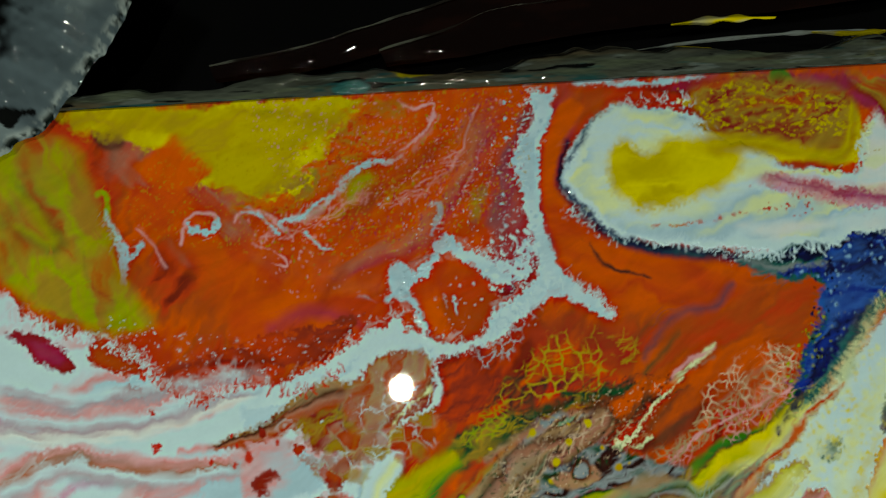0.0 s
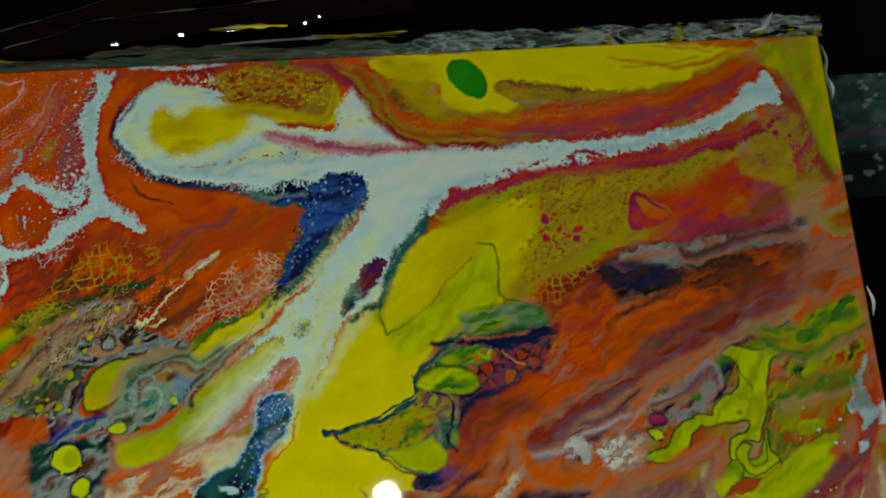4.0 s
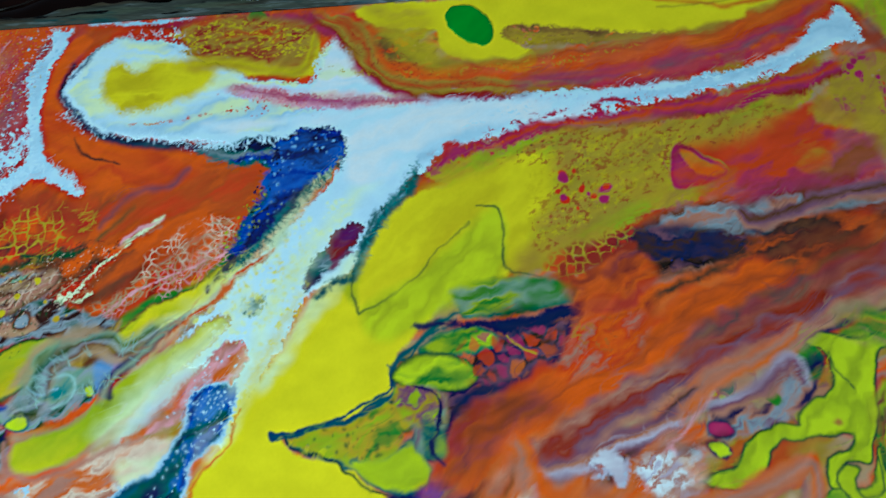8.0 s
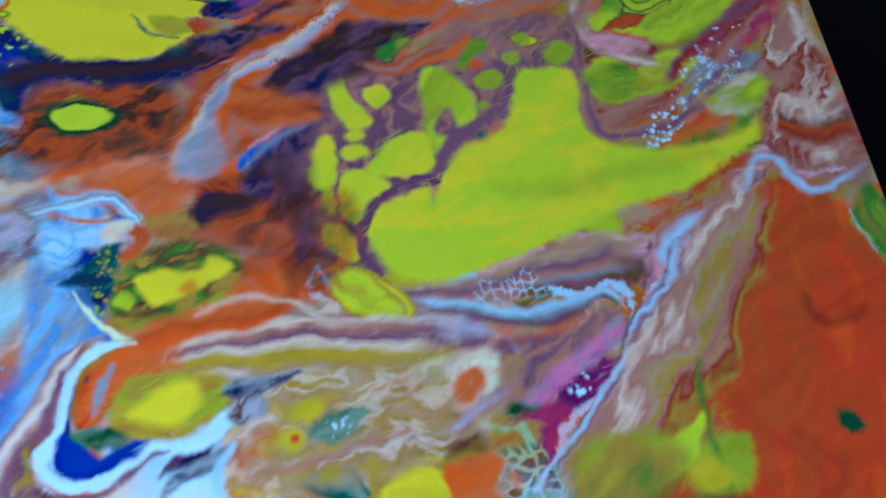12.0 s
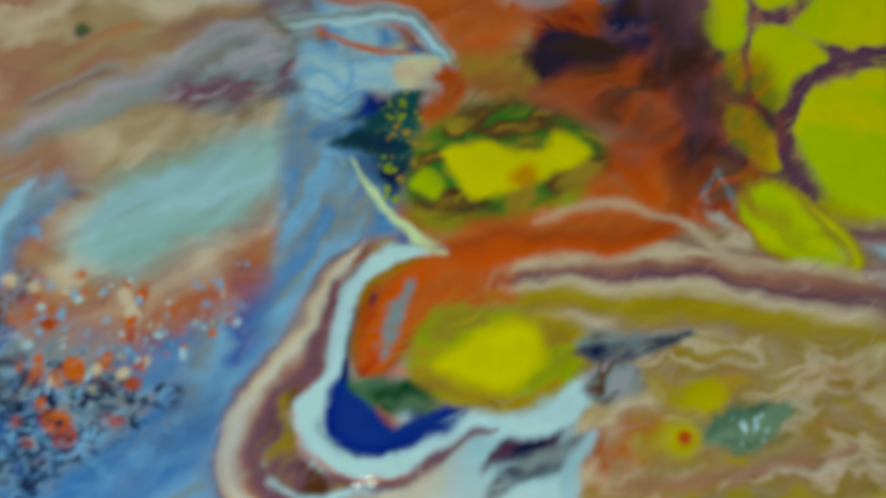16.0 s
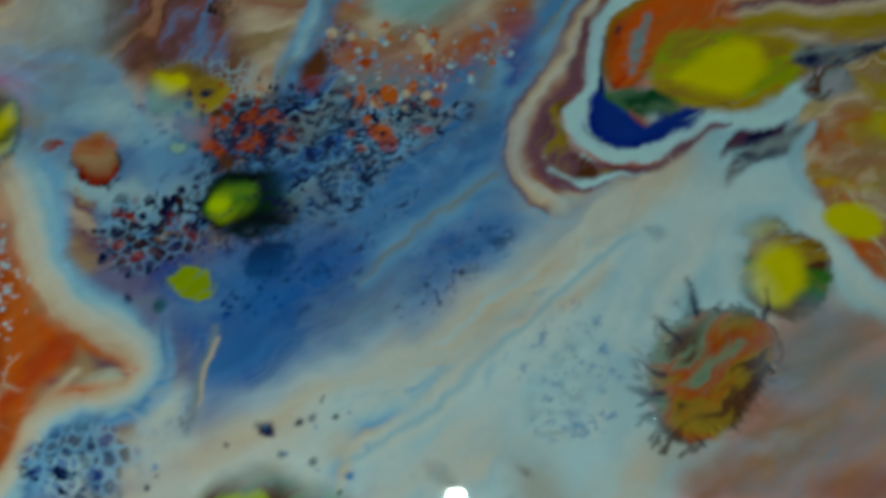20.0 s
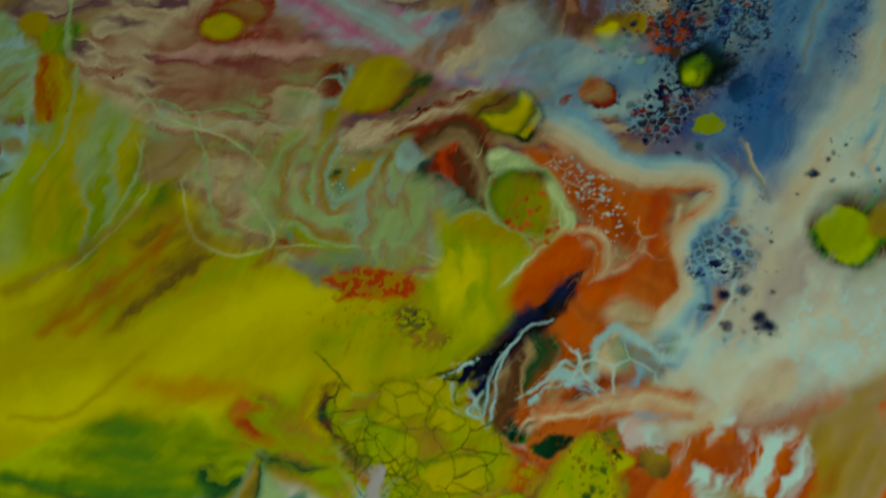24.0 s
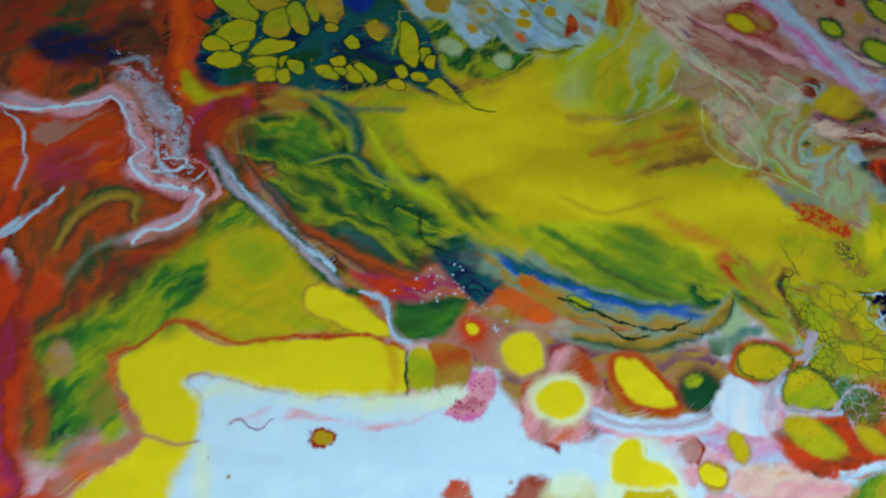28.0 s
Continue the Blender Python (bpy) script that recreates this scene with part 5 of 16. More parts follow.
fill('',['SP','OC','MV','R2'],[(-273,-139),(-255,-129),(-247,-136),(-230,-143),(-211,-147),(-183,-152),(-178,-164),(-200,-176),(-222,-173),(-237,-174),(-252,-159),(-261,-149)],soft=2,ang=0,grain=3)
fill('yellow_pool','Y',[(-364.2,-138.5),(-358.9,-129.8),(-347.1,-125.8),(-335,-133.4),(-325.5,-131.9),(-304.2,-135.9),(-285.7,-139.6),(-285.9,-154.9),(-302.7,-155.4),(-321.7,-149.8),(-345.1,-142.8),(-341.5,-158.2),(-343,-179.2),(-374.2,-174.9),(-368.2,-166.2),(-358.8,-159.9),(-358.6,-149.7)],soft=.9,fringe=.4,label='yellow border round the white field')
fill('white_field','W',[(-344,-145),(-330,-148),(-303,-156),(-273,-160),(-261,-150),(-254,-151),(-252,-163),(-244,-173),(-227,-178),(-221,-199),(-342,-182),(-341,-158)],soft=2,fringe=1)
line('','CR',[(-343,-147),(-341,-161),(-342,-179)],4.05,soft=3,alpha=.7)
fill('',['M','MP','PK'],[(-262.8,-151.5),(-254.7,-151.2),(-254.8,-156.8),(-261.2,-163),(-266.7,-164)],soft=1,fringe=1.2)
spots('',['R2','TN'],[(-337.9,-158.6),(-237.6,-177.7),(-240.4,-190.4),(-332.5,-176.2)],16,small=.2,large=.6)
fill('',['R','SP'],[(-276.6,-183.9),(-269.6,-181.7),(-267.6,-189.7),(-275.7,-188.6)],soft=1,fringe=1)
fill('ringed_cell',['R2','SP'],[(-257.2,-188.1),(-251,-182.5),(-244.3,-184.2),(-245.3,-192.9),(-256.2,-191.3)],soft=1,fringe=1)
fill('',['CR','Y2'],[(-248,-192),(-242,-184),(-232,-185),(-231,-195)],soft=2,alpha=.8)
blob('yellow_cell','Y2', (-192.1,-191.4), 3.33,4.08,-8,soft=.9,halo='SP',ring=1.11,wob=.6)
fill('',['CR','W'],[(-226,-184),(-221,-176),(-211,-175),(-203,-186),(-204,-199),(-228,-195)],soft=2.5)
fill('yellow_pool','Y2',[(-220.8,-179.9),(-216.4,-177),(-212.3,-179.2),(-211.6,-183.6),(-206.9,-186.7),(-207.5,-198.1),(-222.3,-196.1),(-221.2,-188.1)],soft=1.2,fringe=.5)
line('','R2',[(-252.1,-165.8),(-247.1,-172.3),(-239.8,-175.8)],[1.75,2.81,1.4],soft=1,fringe=.8)
line('','PK',[(-171.3,-189.7),(-157.2,-195),(-133.4,-196.4)],1.53,soft=1)
fill('',['SP','R2'],[(-201.4,-180.6),(-194,-178.4),(-192.7,-183.5),(-198.5,-187)],soft=1,alpha=.8)
line('lilac_band',['MP','W2'],[(-107,12),(-102,-19),(-93,-36),(-74,-59),(-61,-73)],[10.96,16.45,16.45,16.45,16.45],soft=3)
fill('',['SP','PE','MV'],[(-168.4,-.6),(-112,5),(-109,-25),(-112,-47),(-133,-33),(-158,-35)],soft=3,ang=-40,grain=3)
blob('','OC', (-175.5,-13.5), 6.32,5.83,-1,soft=1.5)
spots('',['OC','R2'],[(-92.2,-7.1),(-53.6,-13.6),(-66.4,-42.9),(-85.2,-30.9)],10,small=1,large=3,soft=1)
spots('',['DG','BR'],[(-176.3,-12.1),(-137.4,-15.5),(-107.4,-47.2),(-139.1,-51.4),(-175.9,-28.8)],14,small=.4,large=1)
line('white_vein','W2',[(-183.1,-.5),(-189.9,-23.1),(-202.8,-33.5)],[1.47,1.71,1.22],soft=.7)
spots('','K',[(-96.5,-71.6),(-85.3,-69.5),(-95.2,-86.9),(-101.6,-84)],4,small=.8,large=2)
line('white_vein','W2',[(-142,-153.3),(-148.7,-159.4),(-152.5,-161)],[1.06,1.69,.85],soft=.5,fringe=.5)
line('white_vein','W2',[(-156.6,-177.3),(-143.9,-177),(-136.9,-170.4),(-130.3,-170.2)],[1,1.4,1.6,1],soft=.5,fringe=.6)

# closer work on the back middle
line('','DB',[(-23.1,200.6),(-30,190.1),(-35.8,181.1),(-32.9,174.4),(-25.1,166.3),(-13.2,160.4),(-.5,158.2),(10.7,156.5)],[.59,1.19,1.78,2.38,2.08,1.78,1.49],soft=1.2,fringe=.5,alpha=.9)
fill('white_stream',['W','W2','CR'],[(-21.5,199.7),(-14.3,200.8),(-.9,199),(8.2,194.1),(-9.1,192),(-17.6,190.1),(-21.8,182.1),(-21.9,175.6),(-17.1,171.3),(-4.4,171.2),(15.1,174.7),(37.7,171.6),(54.5,168.9),(88.1,168.2),(87.8,160.5),(65.5,157.3),(51.8,159),(24.3,160),(4.9,160.4),(-10.6,162.2),(-20.9,166.8),(-28.9,174.5),(-33.9,180.5),(-28.1,186.7)],soft=.6,fringe=.7,ang=20,grain=4)
fill('',['Y2','Y'],[(-21.8,181.3),(-19.6,188.6),(-13.3,190.6),(-10,186.2),(-7.6,183.6),(-7.5,190.2),(2.5,192),(22.7,191.4),(44.4,184.9),(50.1,185.3),(52.1,195.2),(54.2,193.3),(53.6,184.3),(48.7,180.5),(30.3,182.6),(16,182.8),(9.3,176.7),(-1.6,171.9),(-14.2,170.6),(-20.3,174.7)],soft=1,fringe=.6,ang=10,grain=6)
fill('',['CR','W','YG'],[(54.3,190),(62.1,195.3),(66.3,190.8),(71.2,180.6),(80.8,175.1),(88.1,170.6),(88,166.7),(72.4,169.3),(55.8,170.4),(51.6,175.5)],soft=1,fringe=1,cover=.85,patch=1)
fill('',['SP','MP','PK'],[(16,180),(32,177),(52,172),(79,169),(88,167),(66,165),(45,168),(35,172),(24,175)],soft=1.5,alpha=.7,fringe=1,ang=-5)
line('','R',[(-10.3,166.1),(-1.2,166),(7.2,166.5),(15.5,168.3),(23.9,168.1),(32.2,170.1),(37.7,171.6)],.71,soft=.4,cover=.5,patch=1.3)
spots('','R',[(16,183.6),(37.5,179.7),(54.4,172.1),(51.7,166),(32.3,165.7),(17.9,174.5)],60,small=.12,large=.4)
spots('','M',[(46,174.2),(65.5,169.8),(79.3,168.8),(65.5,165),(51.7,164.4)],40,small=.15,large=.45)
spots('','CR',[(-4,201),(22.1,204.2),(44.1,199.1),(51.4,190.2),(45.8,184),(11.1,193.1)],90,small=.15,large=.55)
fill('',['B','DB','B2','B'],[(23.3,152.4),(31.3,156.4),(45,155.3),(55.9,157.6),(63.4,154.1),(60.3,147.1),(52,140.2),(47.1,131.8),(39.2,123.8),(31.7,114.5),(30.1,121.5),(33.8,128.3),(38.8,135.2),(41.3,143.8),(35.7,148.6),(27.6,147.6)],soft=.7,fringe=1.2,ang=40,grain=3,rim=('T', 1.2))
line('','T',[(63.4,152.9),(57.4,141.4),(50.8,134.5),(45.7,126.2),(40.6,118.8)],[1.08,1.9,2.17,2.44],soft=1.2,fringe=1.4,alpha=.75)
spots('','SK',[(27.4,152.1),(55.9,156.4),(61.4,153),(52,141.7),(39.1,125.2),(33.9,125.5),(42.6,143.7)],60,small=.15,large=.5)
spots('','YG',[(38.6,144),(46.6,145),(44.2,132),(35.2,124),(31.4,121.4)],30,small=.15,large=.4)
line('','T',[(87,138.1),(81,129.9),(74.4,123.2),(70.4,116.5)],[1.84,2.9,2.9,2.37],soft=1.3,fringe=.9,alpha=.8)
line('','W2',[(82.4,132.6),(75.7,125.9),(70.4,119.3)],.79,soft=.8,alpha=.7)
line('','CR',[(60,149),(52,136),(44,124),(40,114)],3.51,soft=3,alpha=.7)
fill('',['O','R','O'],[(-33,172),(-20,160),(-6,156),(11,154),(17,147),(6,140),(-10,140),(-25,145),(-38,158),(-41,172),(-38,180)],soft=2,alpha=.8,ang=-20,grain=5)
line('','BR2',[(-29.1,161.8),(-26.9,157.1),(-22.3,153.7),(-12.3,150.7)],[.43,.85,.71,.43],soft=.6)
line('','MV2',[(11,147),(6,142),(-4,140),(-11,135),(-16,128)],[1.37,2.06,1.23,1.1],soft=1.5,alpha=.75)
line('','DG',[(-5.4,134.9),(-13.9,126.1),(-17.4,121.3)],[.68,1.22,.95],soft=1.2,alpha=.7)
line('white_vein','PK',[(5.1,130),(-.7,127.4),(-7,123.6),(-9.4,120.9)],[.4,1.07,1.34,.81],soft=.5,fringe=.4)
fill('',['W','W2'],[(-43.2,202.1),(-39.1,205.2),(-36.3,199.9),(-40.8,191.7),(-42.1,177),(-40,161),(-37.3,151.6),(-25.1,141.9),(-23.4,138.8),(-30.7,143),(-40.2,147.3),(-49.8,141.9),(-58.6,136.5),(-68.7,131.3),(-69.6,136.4),(-58,141.6),(-49.3,147.8),(-42.7,155),(-45,172.3),(-48.3,185.6),(-44.3,193.6)],soft=.4,fringe=.9)
fill('',['R','O2'],[(-73.2,156.9),(-65.1,159.5),(-59.6,151.4),(-55.8,145.2),(-61.6,138.1),(-69.4,135.7)],soft=1.2,fringe=.6)
fill('',['W','W2'],[(-70.7,162.9),(-66.2,165.8),(-59.2,157.5),(-50.9,158.6),(-46.1,164.5),(-46.6,158.3),(-55.4,151.2),(-63.5,157.8),(-69.4,159.7)],soft=.4,fringe=1)
spots('','W',[(-61.9,165.5),(-45.3,169.2),(-43.6,156.6),(-55.1,149.7)],30,small=.2,large=.8)
line('','W2',[(-33,210),(-14.9,207.8),(-1.6,208),(10.1,208.6)],[1.21,1.51,1.21,.6],soft=.5,fringe=.5)
spots('','OC2',[(-1.6,207.7),(30.8,207),(47,197.2),(45.8,185.6),(8.1,195)],60,small=.2,large=.7)
line('','BR',[(172.3,199),(184.8,198.9),(196,199.7),(206.2,202.3)],.55,soft=.8,alpha=.6)
line('','M',[(187.6,208.1),(199.9,206.2),(212.1,204.4)],[.69,1.11,.42],soft=.8,alpha=.6)
fill('',['OC','OC2','BR'],[(120.8,195.2),(131.1,191.9),(144.8,190.1),(147.2,186.6),(134.8,186.7),(125.1,187.4),(120.4,190.2)],soft=.8,fringe=1,cover=.85,patch=1)
line('','OC',[(144.6,188.1),(166.5,186.6),(185.9,187.9),(207.2,192.5),(221.2,201.2)],[2.48,1.65,1.24,1.38,1.1],soft=1,fringe=.5,alpha=.8)
line('','M',[(88,173),(102,170),(115,168),(129,170),(145,170),(161,169),(177,172),(192,175),(208,180),(220,190)],[1.38,1.38,1.1,1.38,2.48,4.69,4.69,3.03,1.93],soft=1.5,fringe=.9,alpha=.65)
fill('',['W','W2','W'],[(88.2,170.6),(108.6,168.1),(129,167.9),(145.2,168.3),(158.5,166.6),(171.7,165.4),(185.8,170.3),(203.5,172.2),(215.2,177.7),(223.9,187.6),(230.9,188.7),(234.5,192.6),(236.9,188.3),(236.5,180.2),(229,179.9),(218.7,175.1),(205.4,168.1),(190.3,165.3),(171.1,161.2),(152.5,161.2),(145.8,161.6),(152.1,157.8),(152.8,153.2),(146.7,157.4),(132.1,158.4),(115.7,153.3),(103.6,151.1),(95.3,146.4),(87.2,141)],soft=.5,fringe=1.3,ang=8,grain=6)
fill('',['M','R'],[(95.5,149.4),(100.2,151.3),(100.7,146.8),(95.8,142.7)],soft=.5,fringe=.8)
line('','M',[(91.1,140.8),(103.4,148.1),(114.2,150.4),(127.8,154.5),(144,156.8),(154.8,158.4)],[1.85,3.43,2.9,1.85,1.06],soft=.8,fringe=1.4,cover=.85,patch=1.5)
line('','M',[(144.6,162.1),(152.7,163.1),(160.3,160.3)],[1.06,1.86,1.33],soft=.5,fringe=.6)
spots('','M',[(115.3,167.2),(163.7,165.5),(183,169.7),(163.4,163.2),(128.5,162.4)],40,small=.15,large=.45)
fill('',['O','OC'],[(155.6,154.6),(162.9,159.4),(170.6,158.1),(167.6,155.3),(159.4,152.8),(156.5,150.7)],soft=.8,fringe=.5)
spots('','YG',[(113.9,146.7),(134,149.9),(147.3,150.6),(161,145.3),(165.2,137.7),(151.5,131.4),(138.1,126.5),(124.9,121.7),(119,127.6),(130,135.5)],170,small=.15,large=.55)
spots('','BR',[(120.5,146.3),(147.1,149.1),(160.8,143.8),(138.4,129.3),(124.9,121.7)],90,small=.12,large=.35)
fill('',['M','R'],[(167.7,137.6),(171.1,143.2),(176,141.4),(171.3,135.9),(170.6,131),(167.6,132.6)],soft=.6)
fill('red_cell',['R','O','M'],[(171.5,141.7),(178.3,139.8),(184.6,135.4),(183.5,132.3),(175.5,130),(169.9,131)],soft=.5,rim=('OC', .5),label='red wedge-shaped cell with an ochre edge')
line('','OC2',[(172.2,141.6),(178.2,139.1),(184.2,135.1)],.38,soft=.3)
fill('',['OC','OC2'],[(230.5,174.2),(237.3,169),(240.7,153.5),(238.3,143.3),(229.3,145.3),(223.3,153.1),(224.6,165.2)],soft=1,fringe=1)
spots('','M',[(230.5,174.2),(237.6,170.6),(241.4,156.5),(238.2,150.7),(231,152.6),(226.9,163.5)],16,small=.6,large=1.6)
line('','BR',[(188,121),(196,125),(209,127),(220,122),(234,124)],[2.47,3.22,4.2,3.71,2.47],soft=2.5,fringe=1.2,alpha=.7)
line('','DB',[(186.9,122.3),(187.2,116.8),(191.3,112.5),(202.3,111.9)],[1.49,1.98,1.49,2.48],soft=1.4,fringe=1,alpha=.8)
fill('',['O','R','BR','O'],[(-68,125),(-6,121),(-13,115),(-21,108),(-28,102),(-41,108),(-57,109),(-64,104)],soft=2,ang=35,grain=3)
lace('','PK',[(-1.5,106.2),(8.4,112.4),(23.6,119.8),(31.5,118),(26.6,111.4),(14.1,105.4),(4.2,100.6),(-8.2,95.9),(-17.1,95.1)],size=2.4,width=.3,cover=.75)
line('paint_vein','CR',[(-28.1,100.9),(-23.4,104.6),(-18.7,109.7),(-12.9,116.3),(-5.5,121.4)],[2.87,1.17,.78,.52],soft=.4,fringe=.7)
line('','CR',[(-26,104.7),(-20.5,102.5),(-15.7,105.6)],.66,soft=.4,fringe=.4)
line('','PK',[(-15.9,96.3),(-7.4,101.1),(1.1,106),(13.6,112.1),(26.4,116.9)],[.77,.65,.52,.65,.52],soft=.4,fringe=.5)
line('','BR',[(-18,102),(-8,108),(.4,114.2)],[1.82,2.6,1.04],soft=1.5,alpha=.6)
fill('',['GY','SP','TN','BR'],[(-63.8,104),(-57.2,111.8),(-47,114),(-36.5,115),(-26.8,111.5),(-28.9,107.3),(-37.6,104),(-47.6,101.2),(-55,98.3),(-61.9,93.4)],soft=1.2,fringe=.8,ang=25,grain=2)
fill('',['BR2','GY','DG','BR'],[(-62.6,97.3),(-50.3,101.3),(-35.2,105.2),(-24.3,102),(-8.4,97.3),(-5.6,95.2),(-12.7,90.4),(-24.4,91.6),(-33.3,91.3),(-42,89.8),(-47.7,85),(-54.1,93),(-61.3,89.5)],soft=1.2,fringe=.8,ang=20,grain=2)
fill('',['TN','SP'],[(-45.5,95.8),(-39.4,98.1),(-31.7,98.4),(-31.8,94.5),(-39.9,93)],soft=.6,fringe=.5)
blob('','GY', (-36.1,98), 2.22,1.96,-3,halo='BR',ring=.78)
fill('',['DB','MV2','GY','T'],[(-61.5,90.8),(-54.1,93),(-47,88.8),(-44.5,81.1),(-47.2,73.8),(-41.7,71.1),(-34.2,70.8),(-30.1,68.2),(-42.2,66.3),(-49.1,63),(-56,59.8)],soft=1,ang=45,grain=3)
fill('',['BR','GY','DG','DB'],[(-64,62),(-49,63),(-37,66),(-34,59),(-36,52),(-38,48),(-37,41),(-60,39)],soft=1.5,ang=40,grain=3)
fill('',['T2','GG','GY','DG'],[(-33.4,83.1),(-25,86.5),(-9.9,87.7),(-6.3,83.1),(-9.2,74.5),(-16.7,69.4),(-27.2,65.1),(-34.7,65.4),(-39.2,71),(-33.6,75.6)],soft=.8,fringe=.8,ang=30,grain=2)
line('','MI',[(-29.4,81.6),(-26.5,78.8),(-20.2,80),(-17.3,77.1),(-19.5,72.6),(-23,70.9)],[.51,.89,.89,.89,.51],soft=.5)
line('','W2',[(-31.5,78),(-27.3,75.1),(-22.5,76.4)],.51,soft=.4)
fill('',['BR','OC','TN'],[(-22.6,87.4),(-12.7,89.7),(-8.1,94.6),(-5,95.8),(-9,85.1),(-16.8,81.7)],soft=.8,ang=40,grain=2)
fill('',['SB','GY','MV'],[(-11.9,82.1),(-7.3,86.3),(.4,84.7),(-5.9,79.3),(-8.6,74.5)],soft=1,alpha=.7)
line('','B',[(-56.6,63.3),(-51,66.7),(-44.1,70),(-36.9,71.9)],[2.5,2.25,1.25],soft=1,alpha=.9)
blob('yellow_cell','LY', (-12.4,75.3), 1.63,1.50,-3,halo='DG',ring=.5)
blob('yellow_cell','LY', (-33,66.9), 2.86,1.99,13,halo='T',ring=.62)
blob('yellow_cell','LY', (-50.8,57), 5.19,4.45,-2,halo='DB',ring=.99)
blob('','YG', (-48.8,57.1), 2.96,2.96,-2,soft=.6,alpha=.7)
blob('yellow_cell','LY', (-45.4,46.1), 3.39,2.91,41,halo='DB',ring=.97)
spots('','LY',[(-54.7,52.7),(-39.2,54.4),(-36.1,41.8),(-52.7,41.3)],8,small=.4,large=1)
fill('',['SP','SA','PE','SP'],[(-37,42),(-34,47),(-24,49),(-15,53),(-4,58),(5,60),(14,59),(11,52),(5,48),(-2,40),(-5,38),(-37,40)],soft=1.5,fringe=.8,ang=25,grain=3)
fill('',['PE','CR','W2'],[(-2,53),(8,57),(14,59),(12,52),(6,48),(.3,46)],soft=2,alpha=.8)
line('','SP',[(-35.5,60.7),(-35.2,56.6),(-32.9,53),(-26.5,50.2),(-18.2,51.9),(-6.7,56),(5,60.8)],[.99,1.48,1.48,1.48,1.23,1.23],soft=1,alpha=.85)
line('','W2',[(-29.7,47.2),(-26.2,48.2),(-28.4,42.6)],.6,soft=.5)
fill('yellow_pool',['Y','YG'],[(-33.4,56.5),(-31.5,60.5),(-24.5,63.2),(-15.1,66.3),(-7.2,73.2),(-.4,79.7),(8,84.9),(17.6,90.2),(26.2,95.5),(27.6,91.6),(18.1,83.2),(8.6,76.2),(.7,68.1),(-7.2,61.3),(-16.2,55.2),(-25.6,52.5),(-31.1,52.9)],soft=1.2,ang=35,grain=9,rim=('SP', .6))
line('','CR',[(28,92),(18,84),(9,76),(.6,68.7),(-7,62)],[3.78,5.55,6.3,5.55,2.52],soft=5,alpha=.85)
fill('',['YG','Y','YG'],[(-8.8,88.9),(-1.8,95.6),(9.2,101.6),(20.4,107.7),(29.1,114),(34.2,116.5),(29.4,107.2),(19.6,99.8),(9.8,93.8),(-.9,86),(-6,86.6)],soft=.8,fringe=.5,ang=35,rim=('BR', .5))
line('','SP',[(39.5,114.8),(29.4,107.2),(19.6,99.8),(9.9,93.1),(1.6,85.9),(-4.5,83.6)],[1.82,1.56,1.04,1.04,.78,.78],soft=.6,fringe=.6)
line('','T',[(36.7,119.1),(30.5,112.6),(25.5,108.8)],[2.61,2.09,1.05],soft=1.3,fringe=1.2,alpha=.8)
line('','CR',[(66,111),(56,99),(48,88),(41,76),(34,71),(31,63),(25,54)],[2.55,4.6,4.34,3.83,3.32,2.55,1.79],soft=3,alpha=.9)
line('','Y',[(60,103),(51,92),(45,83),(37,74),(33,67),(28,56),(22,48)],[2.03,2.53,2.28,2.03,1.77,1.52],soft=2.5,alpha=.5)
fill('salmon_pool',['SA','PK','SP'],[(33.5,86.2),(34.6,81.2),(31.1,75.2),(22.3,74.1),(17.7,69.7),(15.6,65),(5,60.8),(-2.2,59.7),(9.5,65.3),(16.3,72.2),(20.8,79.3),(27.8,87.5)],soft=.7,fringe=.7,ang=40,grain=3)
spots('','W',[(20.8,79.3),(30.4,85.1),(33.1,80),(21.1,74.4),(11.9,65.2),(11.7,68.8)],25,small=.12,large=.35)
fill('navy_pool',['DB','B2','T','DB'],[(18.3,69.7),(22.4,73.8),(31,73.4),(30.7,65.6),(26.8,58.7),(20,52.1),(17.7,43.1),(14,37.8),(-4.8,38.5),(2.6,47.1),(8.4,49.1),(12.8,53.5),(17,61.4)],soft=.7,fringe=.5,ang=45,grain=3,rim=('W2', .9))
fill('',['B2','SB'],[(20,70),(24,73),(30,73),(29,68),(23,65),(20,66)],soft=1.5,alpha=.7)
fill('',['GY','BR'],[(28,64),(26,59),(21,54),(22,61)],soft=1.5,alpha=.6)
fill('',['DG','T'],[(-2.7,40.6),(2.6,47.1),(8.4,48.9),(6.5,43.6),(5.7,39.2)],soft=1,alpha=.8)
spots('','W',[(20,72),(30.4,71.6),(27.9,61),(20,53.2),(17.1,43.2),(6.7,40.2),(16.1,56.8)],80,small=.12,large=.38)
line('','SA',[(33.6,67.8),(29.3,56.3),(22.6,48.5),(18.4,40.9)],[.49,.49,.73,1.7],soft=.6)
blob('','W2', (7.2,41.3), 1.41,3.07,73,fringe=.3)
line('','T',[(67.5,111.9),(66.5,105.3),(60.8,104.3),(55.1,99.3)],[1.28,1.79,1.53,.77],soft=.9,fringe=1.1)
line('','DG',[(66.2,109.3),(65.9,101.4),(67.4,94.5),(75.2,99.6),(82.9,104.4)],[.64,.64,1.15,.51,.38],soft=.5)
fill('',['MV','DB','PU'],[(52.4,110),(58.8,116.5),(64,117.6),(65.2,113.4),(60.1,109.6),(55,104.6),(51.9,102.1)],soft=.7,fringe=1)
spots('','T',[(31.8,97.2),(38.6,100.8),(40,97.4),(33.8,93.9)],12,small=.3,large=.8)
